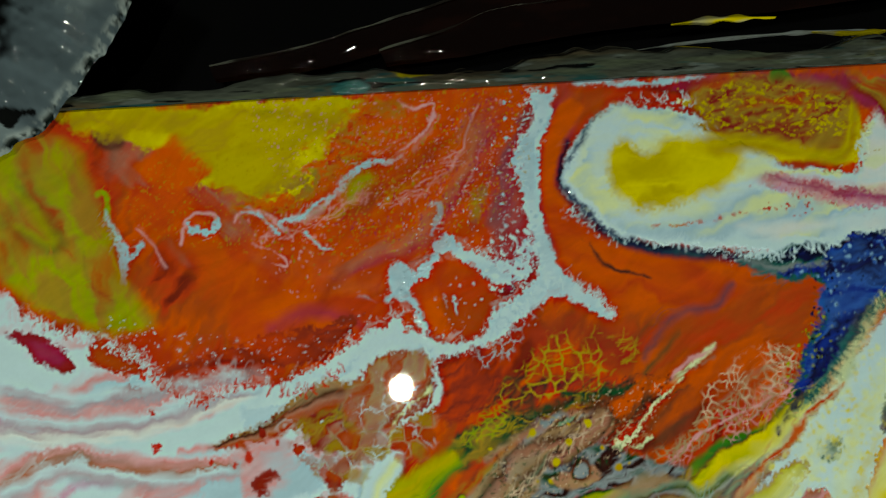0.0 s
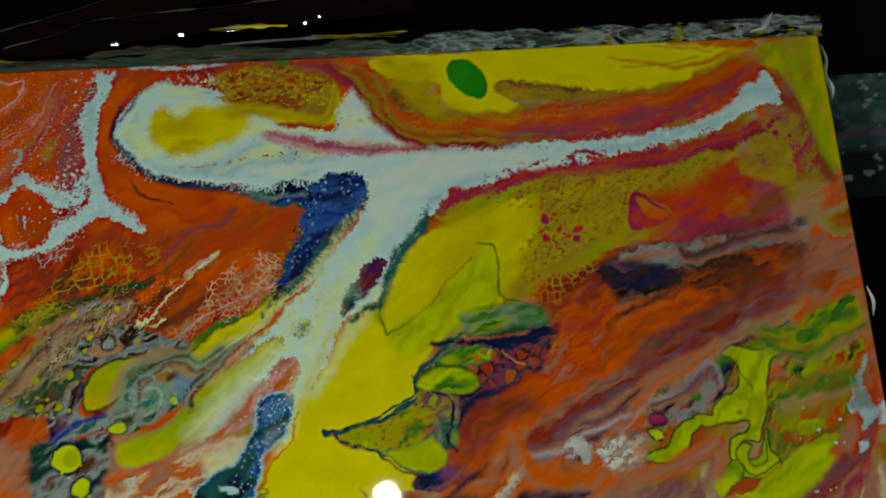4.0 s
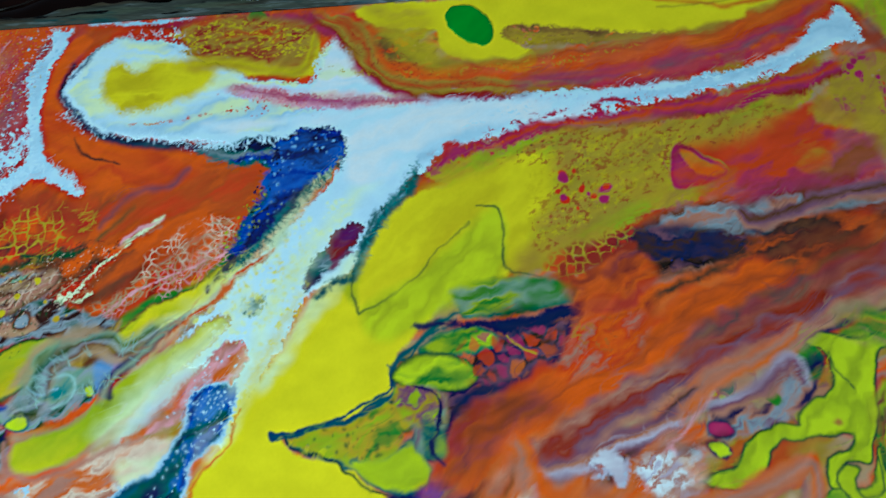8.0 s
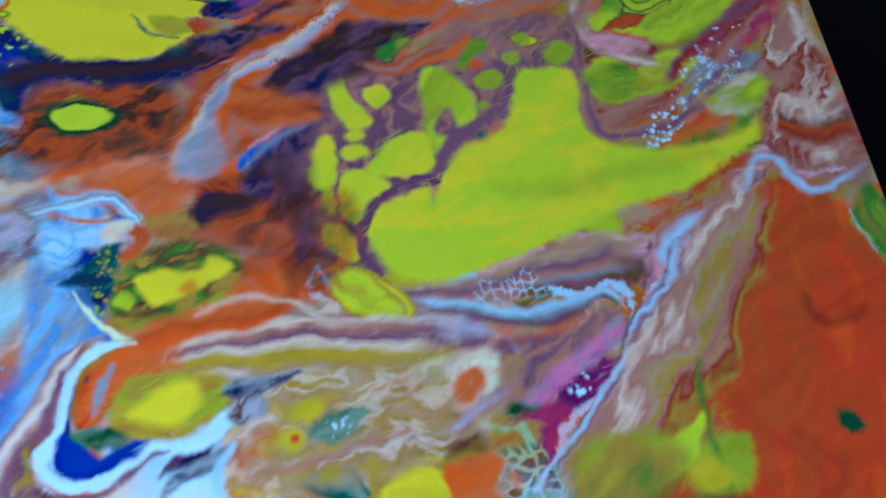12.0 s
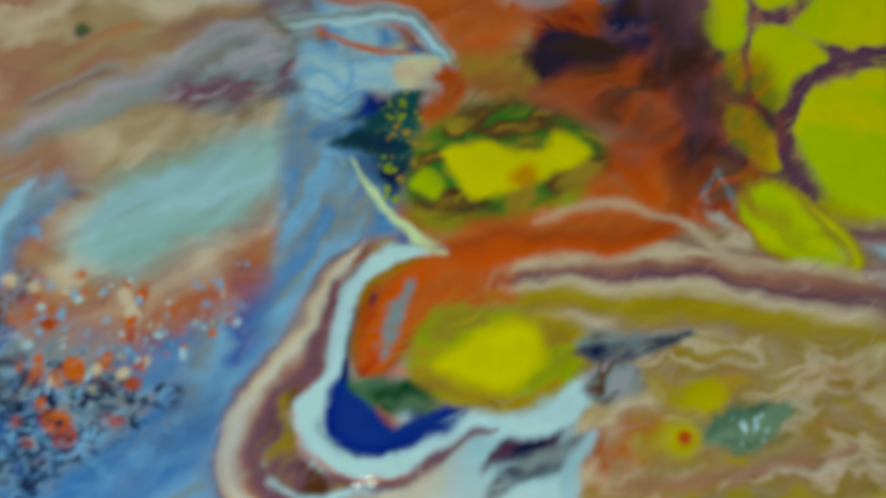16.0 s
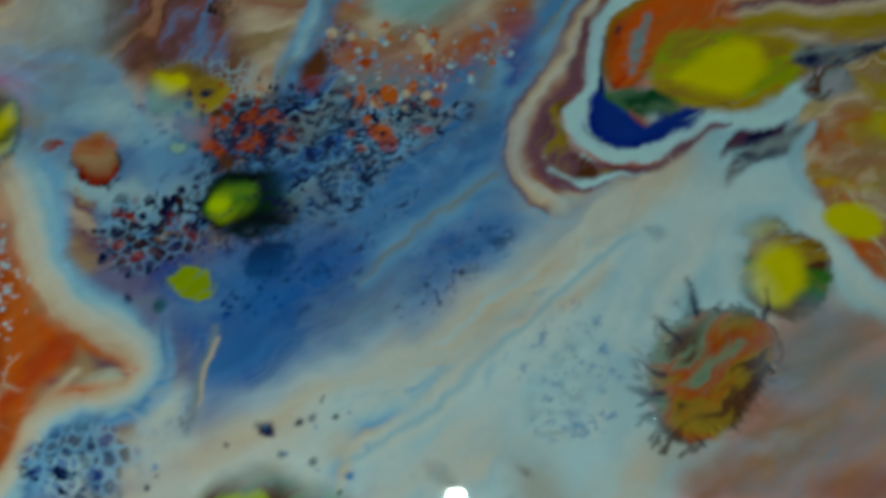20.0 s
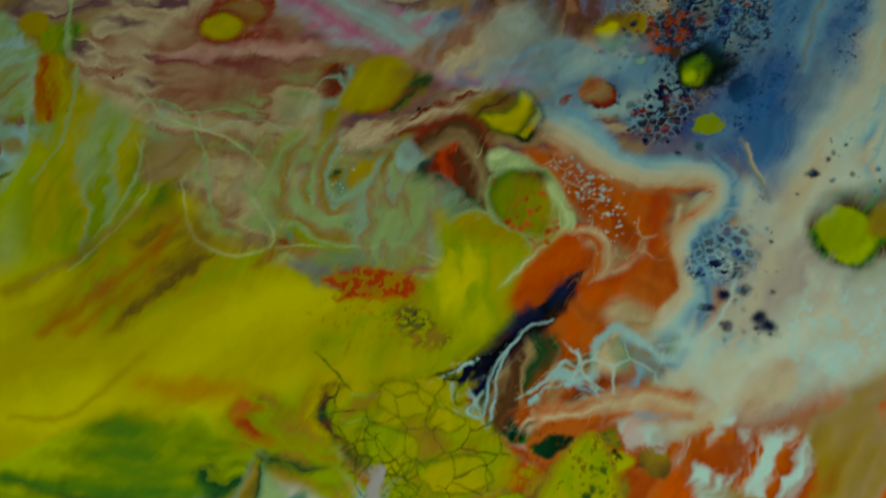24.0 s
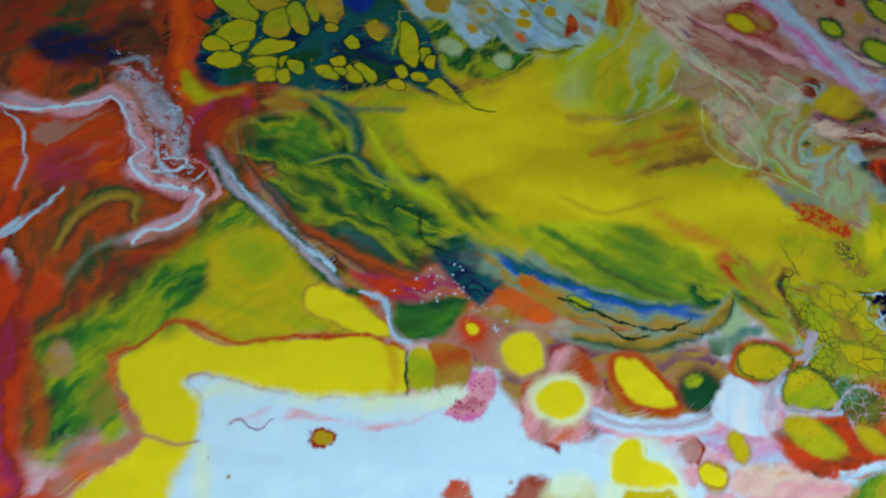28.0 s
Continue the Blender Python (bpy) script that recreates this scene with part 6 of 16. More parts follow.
fill('',['YG','OC2','YG'],[(47.7,58.3),(56.6,60.4),(65,61.8),(70.9,63.8),(76.9,66.2),(78,60),(73.2,56.8),(67.9,53.6),(66.3,49.6),(60.2,52.2),(53.1,54.4)],soft=.6,ang=15,grain=3,rim=('T', .9))
line('','T',[(43,58.7),(47.1,58.8),(55.5,60.1),(65,62),(72.2,66.5),(78.2,68.7),(77.2,76.5),(83.4,82.4),(86.6,85)],[2.87,1.31,.96,1.07,1.79,1.19,.96,.96],soft=.5)
line('','DG',[(47.2,57.8),(50.8,54.8),(60.2,51.6),(64.9,48),(69.5,43.4),(76.4,41.8)],.6,soft=.4)
fill('',['DB','MV2'],[(76.4,41.8),(85,43.3),(84.8,35.2),(74.5,35.6)],soft=1)
fill('',['OC2','OC','SA'],[(113.2,114.9),(136.8,113.6),(133.8,108.4),(127.4,107.4),(122.1,103.7),(116,104.7),(113.3,106.8)],soft=.7,fringe=.6)
fill('',['R','RD'],[(126.1,106.1),(132.6,109.1),(135.1,103),(129.5,103.3)],soft=.6,fringe=.6)
fill('',['R','BR','SA','MV'],[(136,104),(145,109),(154,111),(156,104),(152,97),(138,92),(135,98)],soft=1.5,fringe=.8,ang=40)
line('','CR',[(151.7,112.7),(143.6,107.8),(138.3,104.1),(134.3,101.7)],[.37,.62,.87,.74],soft=.4,fringe=.4)
fill('teal_cell',['G2','T','DG'],[(98.2,99.7),(108.3,102.4),(123.2,101.7),(131.6,99.3),(134.3,95.3),(126,92.5),(113.7,90.9),(103.9,90.4),(98.4,92)],soft=.8,fringe=.5,ang=5,grain=3)
line('','DB',[(85.4,88.2),(92.8,90.3),(100.1,89.3),(115.9,87.8),(128.4,91.5),(140.7,92.4),(151.7,93.7),(152.2,96.9)],[.74,1.23,1.47,2.45,2.95,2.45,3.68,1.23],soft=.9,fringe=.9)
blob('','R', (131,99.6), 1.23,1.10,-3)
fill('',['R','SA','O'],[(130,83),(139,90),(151,90),(154,96),(172,100),(184,98),(175,87),(162,83),(152,76),(140,72),(125,72),(125,75)],soft=1.6,fringe=.6,ang=30,grain=3)
fill('',['DB','BR','K','MV2'],[(154,113),(191,111),(191,105),(180,103),(166,102),(157,104)],soft=1.5,fringe=1.2,ang=10,grain=2.5)
spots('','B',[(161.6,112.2),(180.8,108.5),(177.5,103.4),(162.9,104.2)],12,small=.2,large=.7)
line('','DB',[(198.1,78.6),(210.7,83),(226.4,87.5)],[1.39,1.16,.81],soft=.7)
fill('',['G2','YG'],[(203.8,78.1),(214.1,82.8),(226.1,86.2),(224.3,79),(215.3,77.6),(204.8,77.1)],soft=.9,fringe=.4)
fill('',['LY','YG'],[(194.2,32.2),(201.6,36.2),(207.5,38.1),(208.7,42.4),(211.7,46.6),(210.7,39),(214,35.7),(212.8,30.5),(194,31.2)],soft=.6,rim=('DG', .6))
line('','PK',[(147.7,44.8),(155.3,51.1),(164.6,59.8),(169,65.4)],[.67,.67,.9,.56],soft=.8)

# closer work on the middle and the right side
fill('',['OC2','YG','OC'],[(78,64.7),(79.2,69.5),(84.3,70.7),(89.4,68.8),(88.6,64),(83.8,60.4),(80.7,58.4),(77.8,61.1)],soft=.6,rim=('DG', .8))
line('','DG',[(79.2,69.5),(84.3,70.7),(90.4,68.7),(91.1,64.3),(87.8,59.9),(82.7,56.9),(83.4,52.2)],[.61,.92,1.02,1.02,.82,.61],soft=.5)
fill('',['G2','T','DG'],[(84.2,57.9),(88.3,59.8),(91.6,55.8),(90.3,51.3),(86.8,51.1),(84.5,54.3)],soft=.6,rim=('DB', .8))
fill('',['YG','LY'],[(66.3,50.9),(73.6,50.5),(79.6,53.8),(83.5,54.5),(87.2,48.2),(86.4,43.8),(82,42.1),(75.3,43.6),(69.6,46.5)],soft=.7,rim=('T', .9))
fill('',['YG','OC2','G2'],[(65.9,60.2),(70.9,63.2),(78,65.9),(79.8,59.7),(78.6,53.9),(72.6,50.7),(66.8,53.1)],soft=.8,ang=40,grain=2)
spots('','DG',[(54.1,59.3),(65.9,60.2),(79,64.6),(78.6,55.1),(69.7,51.6),(56.1,55.6)],25,small=.2,large=.7,soft=.5,alpha=.6)
line('','T',[(43,58.9),(47.3,58.8),(54.1,60.3),(63.9,61.6),(70.9,65),(78.1,69.3),(77.6,76.6),(82.7,81.1),(88.3,87),(99.4,93.2)],[2.15,.98,.78,.78,.98,.98,.88,.98,1.37,1.56],soft=.6)
line('','T',[(84.1,88.9),(91.6,88.4)],[.43,.85],soft=.5)
line('','T',[(75.8,77.2),(78.4,76.4)],[.41,.83],soft=.5)
fill('',['DB','B','DB'],[(77.2,41.7),(84.9,41.8),(91.1,47.7),(95.9,46),(91.7,42),(86.4,35),(77.9,36.1)],soft=1,fringe=.8)
fill('',['R2','MV','M'],[(80.8,36.8),(88.6,39.1),(92.6,41.3),(90.4,37.7),(84.5,34.7)],soft=.9,fringe=.5)
fill('',['O','SA','O'],[(122,69),(133,72),(127,28),(117,31),(105,41),(104,47),(108,55),(114,60)],soft=1.5,ang=60,grain=4)
fill('',['DB','MV2','BR'],[(92.6,41.9),(99.6,42.7),(105.1,39.2),(102.8,35.1),(95.9,33.8),(92,32.7),(88.3,34.8)],soft=1.3,alpha=.85,fringe=.7)
fill('white_fleck',['W2','MV'],[(132,46.6),(137,48.9),(141.6,46),(140.3,40.9),(138.2,44.1),(135.4,45.6)],soft=.6,fringe=.5)
fill('',['SA','O','SP'],[(161.4,36.5),(171.7,36.3),(181,39.8),(187.3,43.8),(191.4,46.9),(194.2,45.4),(191.5,39.7),(185.4,36.9),(176.5,34.6),(170.9,33),(160.4,32)],soft=.8,fringe=.4,ang=15)
fill('',['MV','GY','SP','DB'],[(166.9,61.2),(177,62.5),(181.7,59.4),(187.9,70.4),(195.5,73.6),(199.9,73.1),(197.3,64),(191.3,58.2),(183.6,54.1),(174.3,51.5),(166,52.5)],soft=.9,fringe=.6,ang=40,grain=2)
blob('','M', (168.8,54.3), 3.37,2.10,-7,halo='DB',ring=.63)
blob('','LY', (175.8,62.3), 5.15,1.40,7,fringe=.5,halo='DG',ring=.43)
blob('','LY', (167.5,48.7), 2.91,1.66,-25,fringe=.4,halo='DB',ring=.52)
blob('','G2', (184.8,62.9), 1.95,3.03,51,fringe=.5)
fill('lime_swirl',['LY','YG','LY'],[(190.8,56.4),(195.4,60.9),(200.2,62.3),(203.5,69.9),(202.1,74.9),(197.3,76.1),(201.8,79.8),(212.8,77.8),(220.4,79.7),(225.2,79.8),(220.5,76.1),(216.2,73.9),(213.9,64.6),(212.2,55.7),(208.4,47.3),(206.2,43.8),(201.5,44.4),(199.4,41.1),(199.7,35.1),(198.7,35.2),(195.6,39.1),(196.8,45),(202.2,46.8),(204.8,51.5),(200.5,52),(192.6,51.1),(184.8,50.2),(180.7,47),(175.6,39.3),(164.2,39.6),(164.2,41.9),(170.3,43.5),(176.1,50.1),(183.6,54.1),(190.2,54.3)],soft=.5,ang=60,grain=4,rim=('DG', .6))
line('','DG',[(203.8,74),(204.3,68.5),(207.3,63.4)],.45,soft=.4)
blob('','OC', (201.4,55.1), 1.29,.97,-7,soft=.7)
fill('',['DG','G2','DB'],[(193.1,73.2),(197.7,77.5),(202.1,72.8),(199.5,67.7),(194.8,66.9)],soft=.7,fringe=.5)
fill('lime_swirl',['LY','YG'],[(198,40),(201.2,43.3),(203.9,41.7),(201.8,38.4),(203.8,34.6),(209.7,36.2),(210.3,44.6),(211.6,46.9),(210.7,40.9),(213.9,35.7),(208.6,32.8),(204,31.6),(200.4,33.8)],soft=.5,rim=('DG', .5))
fill('',['G2','DG','YG','OC'],[(222,77.4),(234.2,88.9),(249,96.3),(256.2,95.5),(256.9,87.8),(250.6,84.1),(243.4,77.7),(232.8,67.8),(226.1,65.2),(220.8,69.9),(227.7,76.7)],soft=1.2,ang=45,grain=2.5)
fill('lime_swirl',['LY','YG'],[(228.1,67.6),(236.1,77.1),(242,83.6),(252.2,88.4),(256.7,85.6),(249.6,81.3),(244.1,76.2),(237.1,70),(230.8,65.3)],soft=.8,fringe=.4)
line('','OC',[(218.5,73.6),(229.1,80.8),(234.7,90.4),(245,95.2)],[.9,1.8,1.58,.9],soft=1)
fill('',['OC','R','YG','BR'],[(215.5,64.4),(225.9,64.5),(235.2,64.8),(241.3,75.1),(254.2,80.8),(255.5,74.8),(247.3,66),(244.5,55.6),(236.4,46.3),(228.2,48.6),(220.6,45.8),(213.6,47.9),(213.1,56.8)],soft=1.4,ang=60,grain=2.5)
fill('',['G2','YG'],[(217.2,58.9),(222.4,60.9),(222,53.2),(222,46.8),(217.8,47.4),(215.8,51.4)],soft=1,alpha=.85,fringe=.5)
fill('lime_swirl',['LY','YG'],[(195.4,24.2),(203.1,25.4),(207.5,29.4),(215.5,34.3),(221.3,38.3),(227.8,41.2),(235.5,43.9),(239,42.8),(234.3,37.9),(226.3,34.1),(219.1,29.1),(210.1,24.5),(203.8,21.4),(196,22.8)],soft=.6,fringe=.3,rim=('OC', .5))
fill('',['YG','LY','OC'],[(224,49.1),(231,50.1),(234.4,48.5),(229.1,44.7),(223.3,44.2)],soft=.7,fringe=.4)
fill('',['YG','OC','G2'],[(210.3,18.9),(218,25.8),(230,32.4),(232.7,30.9),(226.7,23.5),(225.3,16.9)],soft=1,ang=40,fringe=.5)
fill('',['LY','G2'],[(186,27.6),(190.6,32.7),(196,36.7),(199.7,35.1),(198.9,30.5),(193,26.7),(189.1,23.9)],soft=.7,fringe=.5,rim=('DG', .5))
fill('',['SP','R','MV'],[(225,17),(231,25),(239,35),(246,43),(247,55),(256,73),(257,50),(245,23),(229,15)],soft=1.5,ang=70,grain=3)
fill('white_fleck',['W2','GY'],[(246.5,65.4),(248.1,61.9),(256.1,73.3),(252.5,62.7),(254.4,54.4),(256.6,50.2),(248,44.2),(249.1,49.8),(244.3,53.7),(248.3,56.5)],soft=.5,fringe=.7,label='ragged white drip over the canvas edge')
fill('','W2',[(246.3,40.1),(250.6,39.5),(247,36.3)],soft=.5,fringe=.5)
spots('','W',[(227.9,60.3),(252,60),(236,20),(222.1,19.6),(216.8,22.5)],14,small=.2,large=.7)
fill('',['SA','PK'],[(183.5,22.4),(190.4,24.8),(202,22.2),(205.3,19.5),(200.8,18.5),(184.9,20)],soft=1)
fill('',['T','DB','B','DB'],[(21,36),(26,31),(33,26),(40,22),(49,20),(60,21),(69,26),(73,29),(80,28),(84,24),(76,19),(67,16),(56,13),(48,12),(37,18),(28,22),(19,23),(18,32)],soft=2.5,fringe=1.2,ang=-5,grain=4)
fill('',['T','DG'],[(24,33),(30,27),(40,22),(49,21),(61,23),(69,27),(71,25),(62,20),(50,18),(39,20),(29,26)],soft=2,fringe=1,alpha=.8)
fill('yellow_pool','Y',[(22.9,42.7),(69.4,36.7),(73.1,33),(70.2,29.2),(63.7,24.9),(54.6,22.1),(45.7,21.3),(39,22.4),(33.9,26.4),(27.4,31.3)],soft=1.1,fringe=.6,grain=8)
line('','T',[(54.4,37.6),(58.2,33.4),(61.9,30.3),(67.4,28.7)],[.47,.85,.75,.47],soft=.5)
fill('',['YG','OC'],[(59.1,37),(69.4,35.6),(75,32.8),(69.3,29.8),(62.8,30.7)],soft=.8,alpha=.8)
fill('',['OC','SP','O2'],[(70.3,35.5),(82.6,34.4),(76.8,31.5),(72.1,31)],soft=.8,fringe=.6)
fill('',['DB','B','BR'],[(77,29),(92,33),(91,26),(84,22),(76,19),(65,16),(57,14),(59,17),(69,20),(73,26)],soft=1.8,fringe=1,ang=30,grain=3)
blob('yellow_cell','LY', (19.4,34.7), 1.09,.82,4,halo='DG',ring=.36)
blob('yellow_cell','LY', (47.2,15.1), 1.25,.93,3,halo='DG',ring=.36)
blob('yellow_cell','LY', (25.4,28), .54,.41,4,halo='DG',ring=.36)
blob('yellow_cell','LY', (19.5,40), 1.29,.97,4,halo='DG',ring=.37)
spots('','LY',[(18,36.1),(27.4,30.8),(33.4,20.1),(22.9,21.5),(19.2,23.9)],12,small=.25,large=.7)
fill('',['B','DB','T'],[(20,20),(25,19),(29,15),(28,9),(30,3),(26,4),(21,9)],soft=1.5,fringe=.8,ang=70)
fill('',['BR','MV2','GY'],[(27.3,8.7),(28.6,15),(31.9,16),(42.4,15),(35.6,13.1),(31.5,9.9),(31.9,3.5),(37.3,-1.6),(31.3,.1)],soft=1,fringe=.4,ang=60)
fill('',['GY','W2','SB'],[(20.4,10.5),(24.2,6.4),(30.4,2),(33,-.6),(28,.5),(22.8,3),(20.9,5.1)],soft=1,fringe=.6)
fill('',['BR','DB','GY','BR'],[(21,2),(29.7,-.6),(42,-2),(49,-2),(48,-7),(41,-9),(35,-13),(28,-15),(22,-7)],soft=1.8,fringe=.8,ang=15,grain=3)
fill('',['SA','O','PE'],[(34,-15.5),(41.1,-10.7),(49.3,-10.2),(59.3,-9),(63.5,-8.8),(64.2,-24.3),(48,-22),(53.6,-18.3),(49.4,-16.1),(40.5,-15.6),(35,-17.7)],soft=1.2,fringe=.6,ang=15,grain=4)
fill('',['O','SA','R'],[(87.3,17.8),(91.2,21.3),(93.3,12),(94.7,6),(101.8,5.1),(107.8,1.4),(98.5,-1.1),(92.9,-4.9),(82.4,-5.2),(79.9,-3.1),(84.6,3.6),(82.7,1.1),(86.7,8.1)],soft=1.3,ang=50,grain=3)
fill('',['R2','SP'],[(87.5,7),(92.9,7.2),(96.2,3),(91.4,-1.5),(88,.4)],soft=1.3,alpha=.8)
fill('',['O','SA'],[(118,16.7),(125,16.8),(124.6,13.8),(118.5,13.6)],soft=1)
fill('',['DB','GY','B2','MV2'],[(83.6,-14.2),(87.4,-9.5),(94.6,-6),(98.5,-1.1),(102.3,.3),(100.8,-5.1),(96.9,-9.9),(93.9,-13.9),(87.8,-15.6),(85.2,-16.9)],soft=1,fringe=.7,ang=40,grain=2)
line('','PK',[(87.4,-8.6),(93.8,-5),(101.5,1.3),(110.4,.1)],[.52,.69,.61,.43],soft=.7)
fill('yellow_cell',['LY','Y'],[(123.1,19.1),(127.3,21.7),(126.7,17.6)],soft=.6,fringe=.2,rim=('DG', .8))
fill('',['O','SA'],[(124.9,15.8),(136.7,17.3),(146.2,21.3),(149.9,25.1),(151.4,22.8),(146.3,17.1),(136.1,14.3),(126.1,11.1)],soft=.9)
line('','MV',[(136.5,-21.6),(139.6,-15),(144.3,-7.4),(149.6,-4.3),(156.6,-2.4)],[3.49,3.49,2.97,3.14,4.36],soft=1.2,fringe=.5)
blob('yellow_cell','Y', (167.2,22), 3.54,1.57,-7,halo='BR',ring=.59)
blob('','T', (149.9,-9.1), 1.72,1.54,-8,soft=.8,fringe=.4)
blob('','O', (151.5,14.5), 1.91,2.30,51,soft=.8)
fill('',['YG','G2'],[(146.9,14.9),(150,20.8),(154.5,23.4),(155.8,20.1),(151.1,16.4),(148.4,12.7)],soft=.8,fringe=.4)
fill('',['YG','G2','OC'],[(175,-3),(185,-12),(200,-15),(212,-13),(225,-11),(222,-17),(207,-22),(192,-25),(188,-22),(179,-14)],soft=3,alpha=.6,ang=25)
fill('',['SP','R2','PK'],[(182,-3.9),(190.2,-2.5),(199,.3),(209.4,1.5),(214.8,-.3),(205.1,-5),(196.5,-7.3),(188.9,-9.7),(185,-10.1)],soft=1,fringe=.5,ang=25)
fill('yellow_cell',['YG','OC2'],[(196,3.2),(199.8,9),(207.3,10.1),(212.5,10.5),(218.9,13.9),(216.1,8.9),(207.5,4.8),(200.7,2.6),(197.2,1)],soft=.7,fringe=.6)
fill('',['MV','R2','DG'],[(185,20.5),(207,18.2),(203.1,12.8),(195.6,14.8),(187.5,14.8),(184.3,11)],soft=1,fringe=.7,ang=10)
fill('',['PK','SP'],[(189,20),(204,18.6),(201.8,15.1),(196.1,16.4)],soft=1)
fill('',['OC','GY','MV','TN'],[(216,10),(225,15),(241,13),(239,7),(227,4),(218.6,-.8),(212,-7),(209,-4)],soft=1.5,fringe=.8,ang=50,grain=2)
spots('','W',[(220.3,14.9),(229.9,12.5),(228.1,5.2),(220.5,4.1),(218.4,9.7)],40,small=.2,large=.8)
fill('',['PE','OC','SA'],[(228.1,5.2),(235.8,6.3),(236.9,3),(234.8,-1.9),(225.1,-4.7),(216.3,-9.5),(206.5,-14.9),(200.9,-17),(199.7,-15),(211.3,-9.8),(222.1,-2.3)],soft=1.2,fringe=.6,ang=50)
line('','R',[(226,2),(216,-7),(206,-12)],[1.37,2.16,.98],soft=1.5,alpha=.8,fringe=.5)
fill('',['G2','OC'],[(185.9,-10.2),(195.7,-9.6),(203.2,-7.7),(205.3,-10),(198.2,-13.8),(188.7,-13.4)],soft=1,fringe=.6)
spots('','W',[(196,-14.5),(209.5,-6.6),(209.4,-9.6),(199.1,-16.8)],18,small=.3,large=.9)
fill('',['G2','YG','BR'],[(225,-7),(234,-5),(228,-19),(220,-18)],soft=2)
fill('',['LY','YG'],[(168,-40),(171,-35),(178,-34),(183,-37),(183,-42)],soft=1.5,fringe=.8)
line('','O',[(121,77),(144,87),(170,99),(198,110)],[1.15,2.3,2.01,1.15],soft=1.5)
line('','BR',[(115,75),(137,85),(161,95),(187,106)],[1.42,2.28,1.99,1.14],soft=1.5,fringe=.6)
line('','BR2',[(131,30),(144,42),(157,48),(170,52)],[1.8,2.32,1.8,1.03],soft=2,alpha=.7)
line('','PK',[(134.4,45.8),(146.4,49.7),(153.9,51.5),(156.1,44),(151.9,39.1)],[.67,1.21,1.21,1.07,.54],soft=.9)

# closer work between the hairpin and the lemon pool
fill('',['BR','O2','RD','BR'],[(73,-18),(86,-16),(97,-14),(100,-21),(101,-29),(98,-34),(89,-33),(84,-30),(76,-29)],soft=1.5,fringe=.6,ang=-30,grain=3)
fill('',['RD','PU','BR2'],[(99.3,-16.4),(103.7,-25),(111,-28.2),(113.4,-32.4),(106.7,-36.7),(102.3,-35.2),(99.5,-27.8)],soft=1.3,fringe=.5,ang=-50,grain=3)
fill('',['R','O','SA'],[(87.7,-40.5),(92.7,-34.7),(97.6,-37),(102.2,-41.7),(102.4,-45.7),(98.8,-51.2),(94.9,-47.4),(90.4,-42)],soft=1.2,fringe=.5,ang=-45,grain=3)
line('','T2',[(89.2,-32.7),(95,-33.8),(99,-37.8),(103.8,-40.9)],[.6,1.19,1.04,.6],soft=1,alpha=.8)
fill('yellow_cell',['YG','Y2'],[(107.6,-45.6),(110.6,-40.7),(114.2,-37.4),(119.9,-39.7),(126,-44.5),(132.5,-49.9),(136.3,-53.8),(129,-55.8),(120.2,-55.1),(113.3,-51.8),(109.2,-49.5)],soft=.8,fringe=.3,rim=('OC', 1))
line('','OC',[(111.7,-43.1),(117,-47.8),(124,-50.8),(131.1,-53.1)],[.3,.45,.45,.23],soft=.8)
line('white_vein','W2',[(100.5,-48.8),(102.9,-44.9),(104,-47.2),(105.8,-50.3),(113.1,-53.3)],[.44,1.02,.88,.88,.44],soft=.6,fringe=.5)
line('','R',[(98.9,-50.4),(102.4,-51.1),(104.7,-50.7)],[.58,1.74,.44],soft=.8)
fill('',['O','SA','OC'],[(65.1,-53.8),(72.1,-50),(79.3,-46.9),(86.3,-47.5),(90.9,-51.3),(87.7,-55.1),(78.5,-56.6),(72.7,-61.7),(64.7,-61)],soft=1.2,fringe=.5,ang=20,grain=3)
fill('',['PE','TN','SP'],[(73.5,-59.5),(81.9,-56.6),(94.2,-53.5),(107,-54.9),(121.2,-57.8),(148.9,-57.6),(148.1,-60.7),(120.7,-60),(99,-60.1),(85,-60.9),(74.6,-63.8)],soft=1.2,ang=2,grain=2.5,fringe=.4)
line('','MV',[(80.3,-59.2),(88.2,-56.9),(98,-57.2),(109.3,-58.2),(125.2,-59.6),(136.8,-58.4),(148.9,-57.6)],[.55,1.1,.82,.55,.69,.82,.55],soft=1,alpha=.8)
fill('white_fleck','W2',[(133.9,-50.7),(137.4,-49.1),(143.3,-50.6),(141.2,-52.6),(135.7,-53)],soft=.6,fringe=.7)
fill('',['W','W2','W'],[(63,-81),(70,-80),(80,-76),(85,-78),(90,-73),(93,-72),(90,-77),(84,-82),(81,-87),(81,-96),(84,-104),(86,-107),(62,-107)],soft=4,fringe=1.5,ang=30,grain=6)
fill('',['MV2','DB','BR2'],[(66.4,-93.7),(68.5,-88.9),(73.1,-85.3),(80.3,-82.9),(82.9,-82.6),(78.7,-86.7),(77.1,-90.3),(71.5,-90.8),(68.3,-91.9)],soft=.8,fringe=.3,ang=40)
fill('',['GY','DB','MV'],[(80.5,-73.7),(82.2,-69),(91.1,-68.3),(99.3,-69.1),(96.3,-70.4),(92.1,-71.1),(89.6,-75.2),(84.7,-77.8),(79.5,-77.7)],soft=1.2,fringe=.4,ang=20,grain=2)
blob('','BR', (86.2,-72.6), 3.36,2.15,10,soft=1.4)
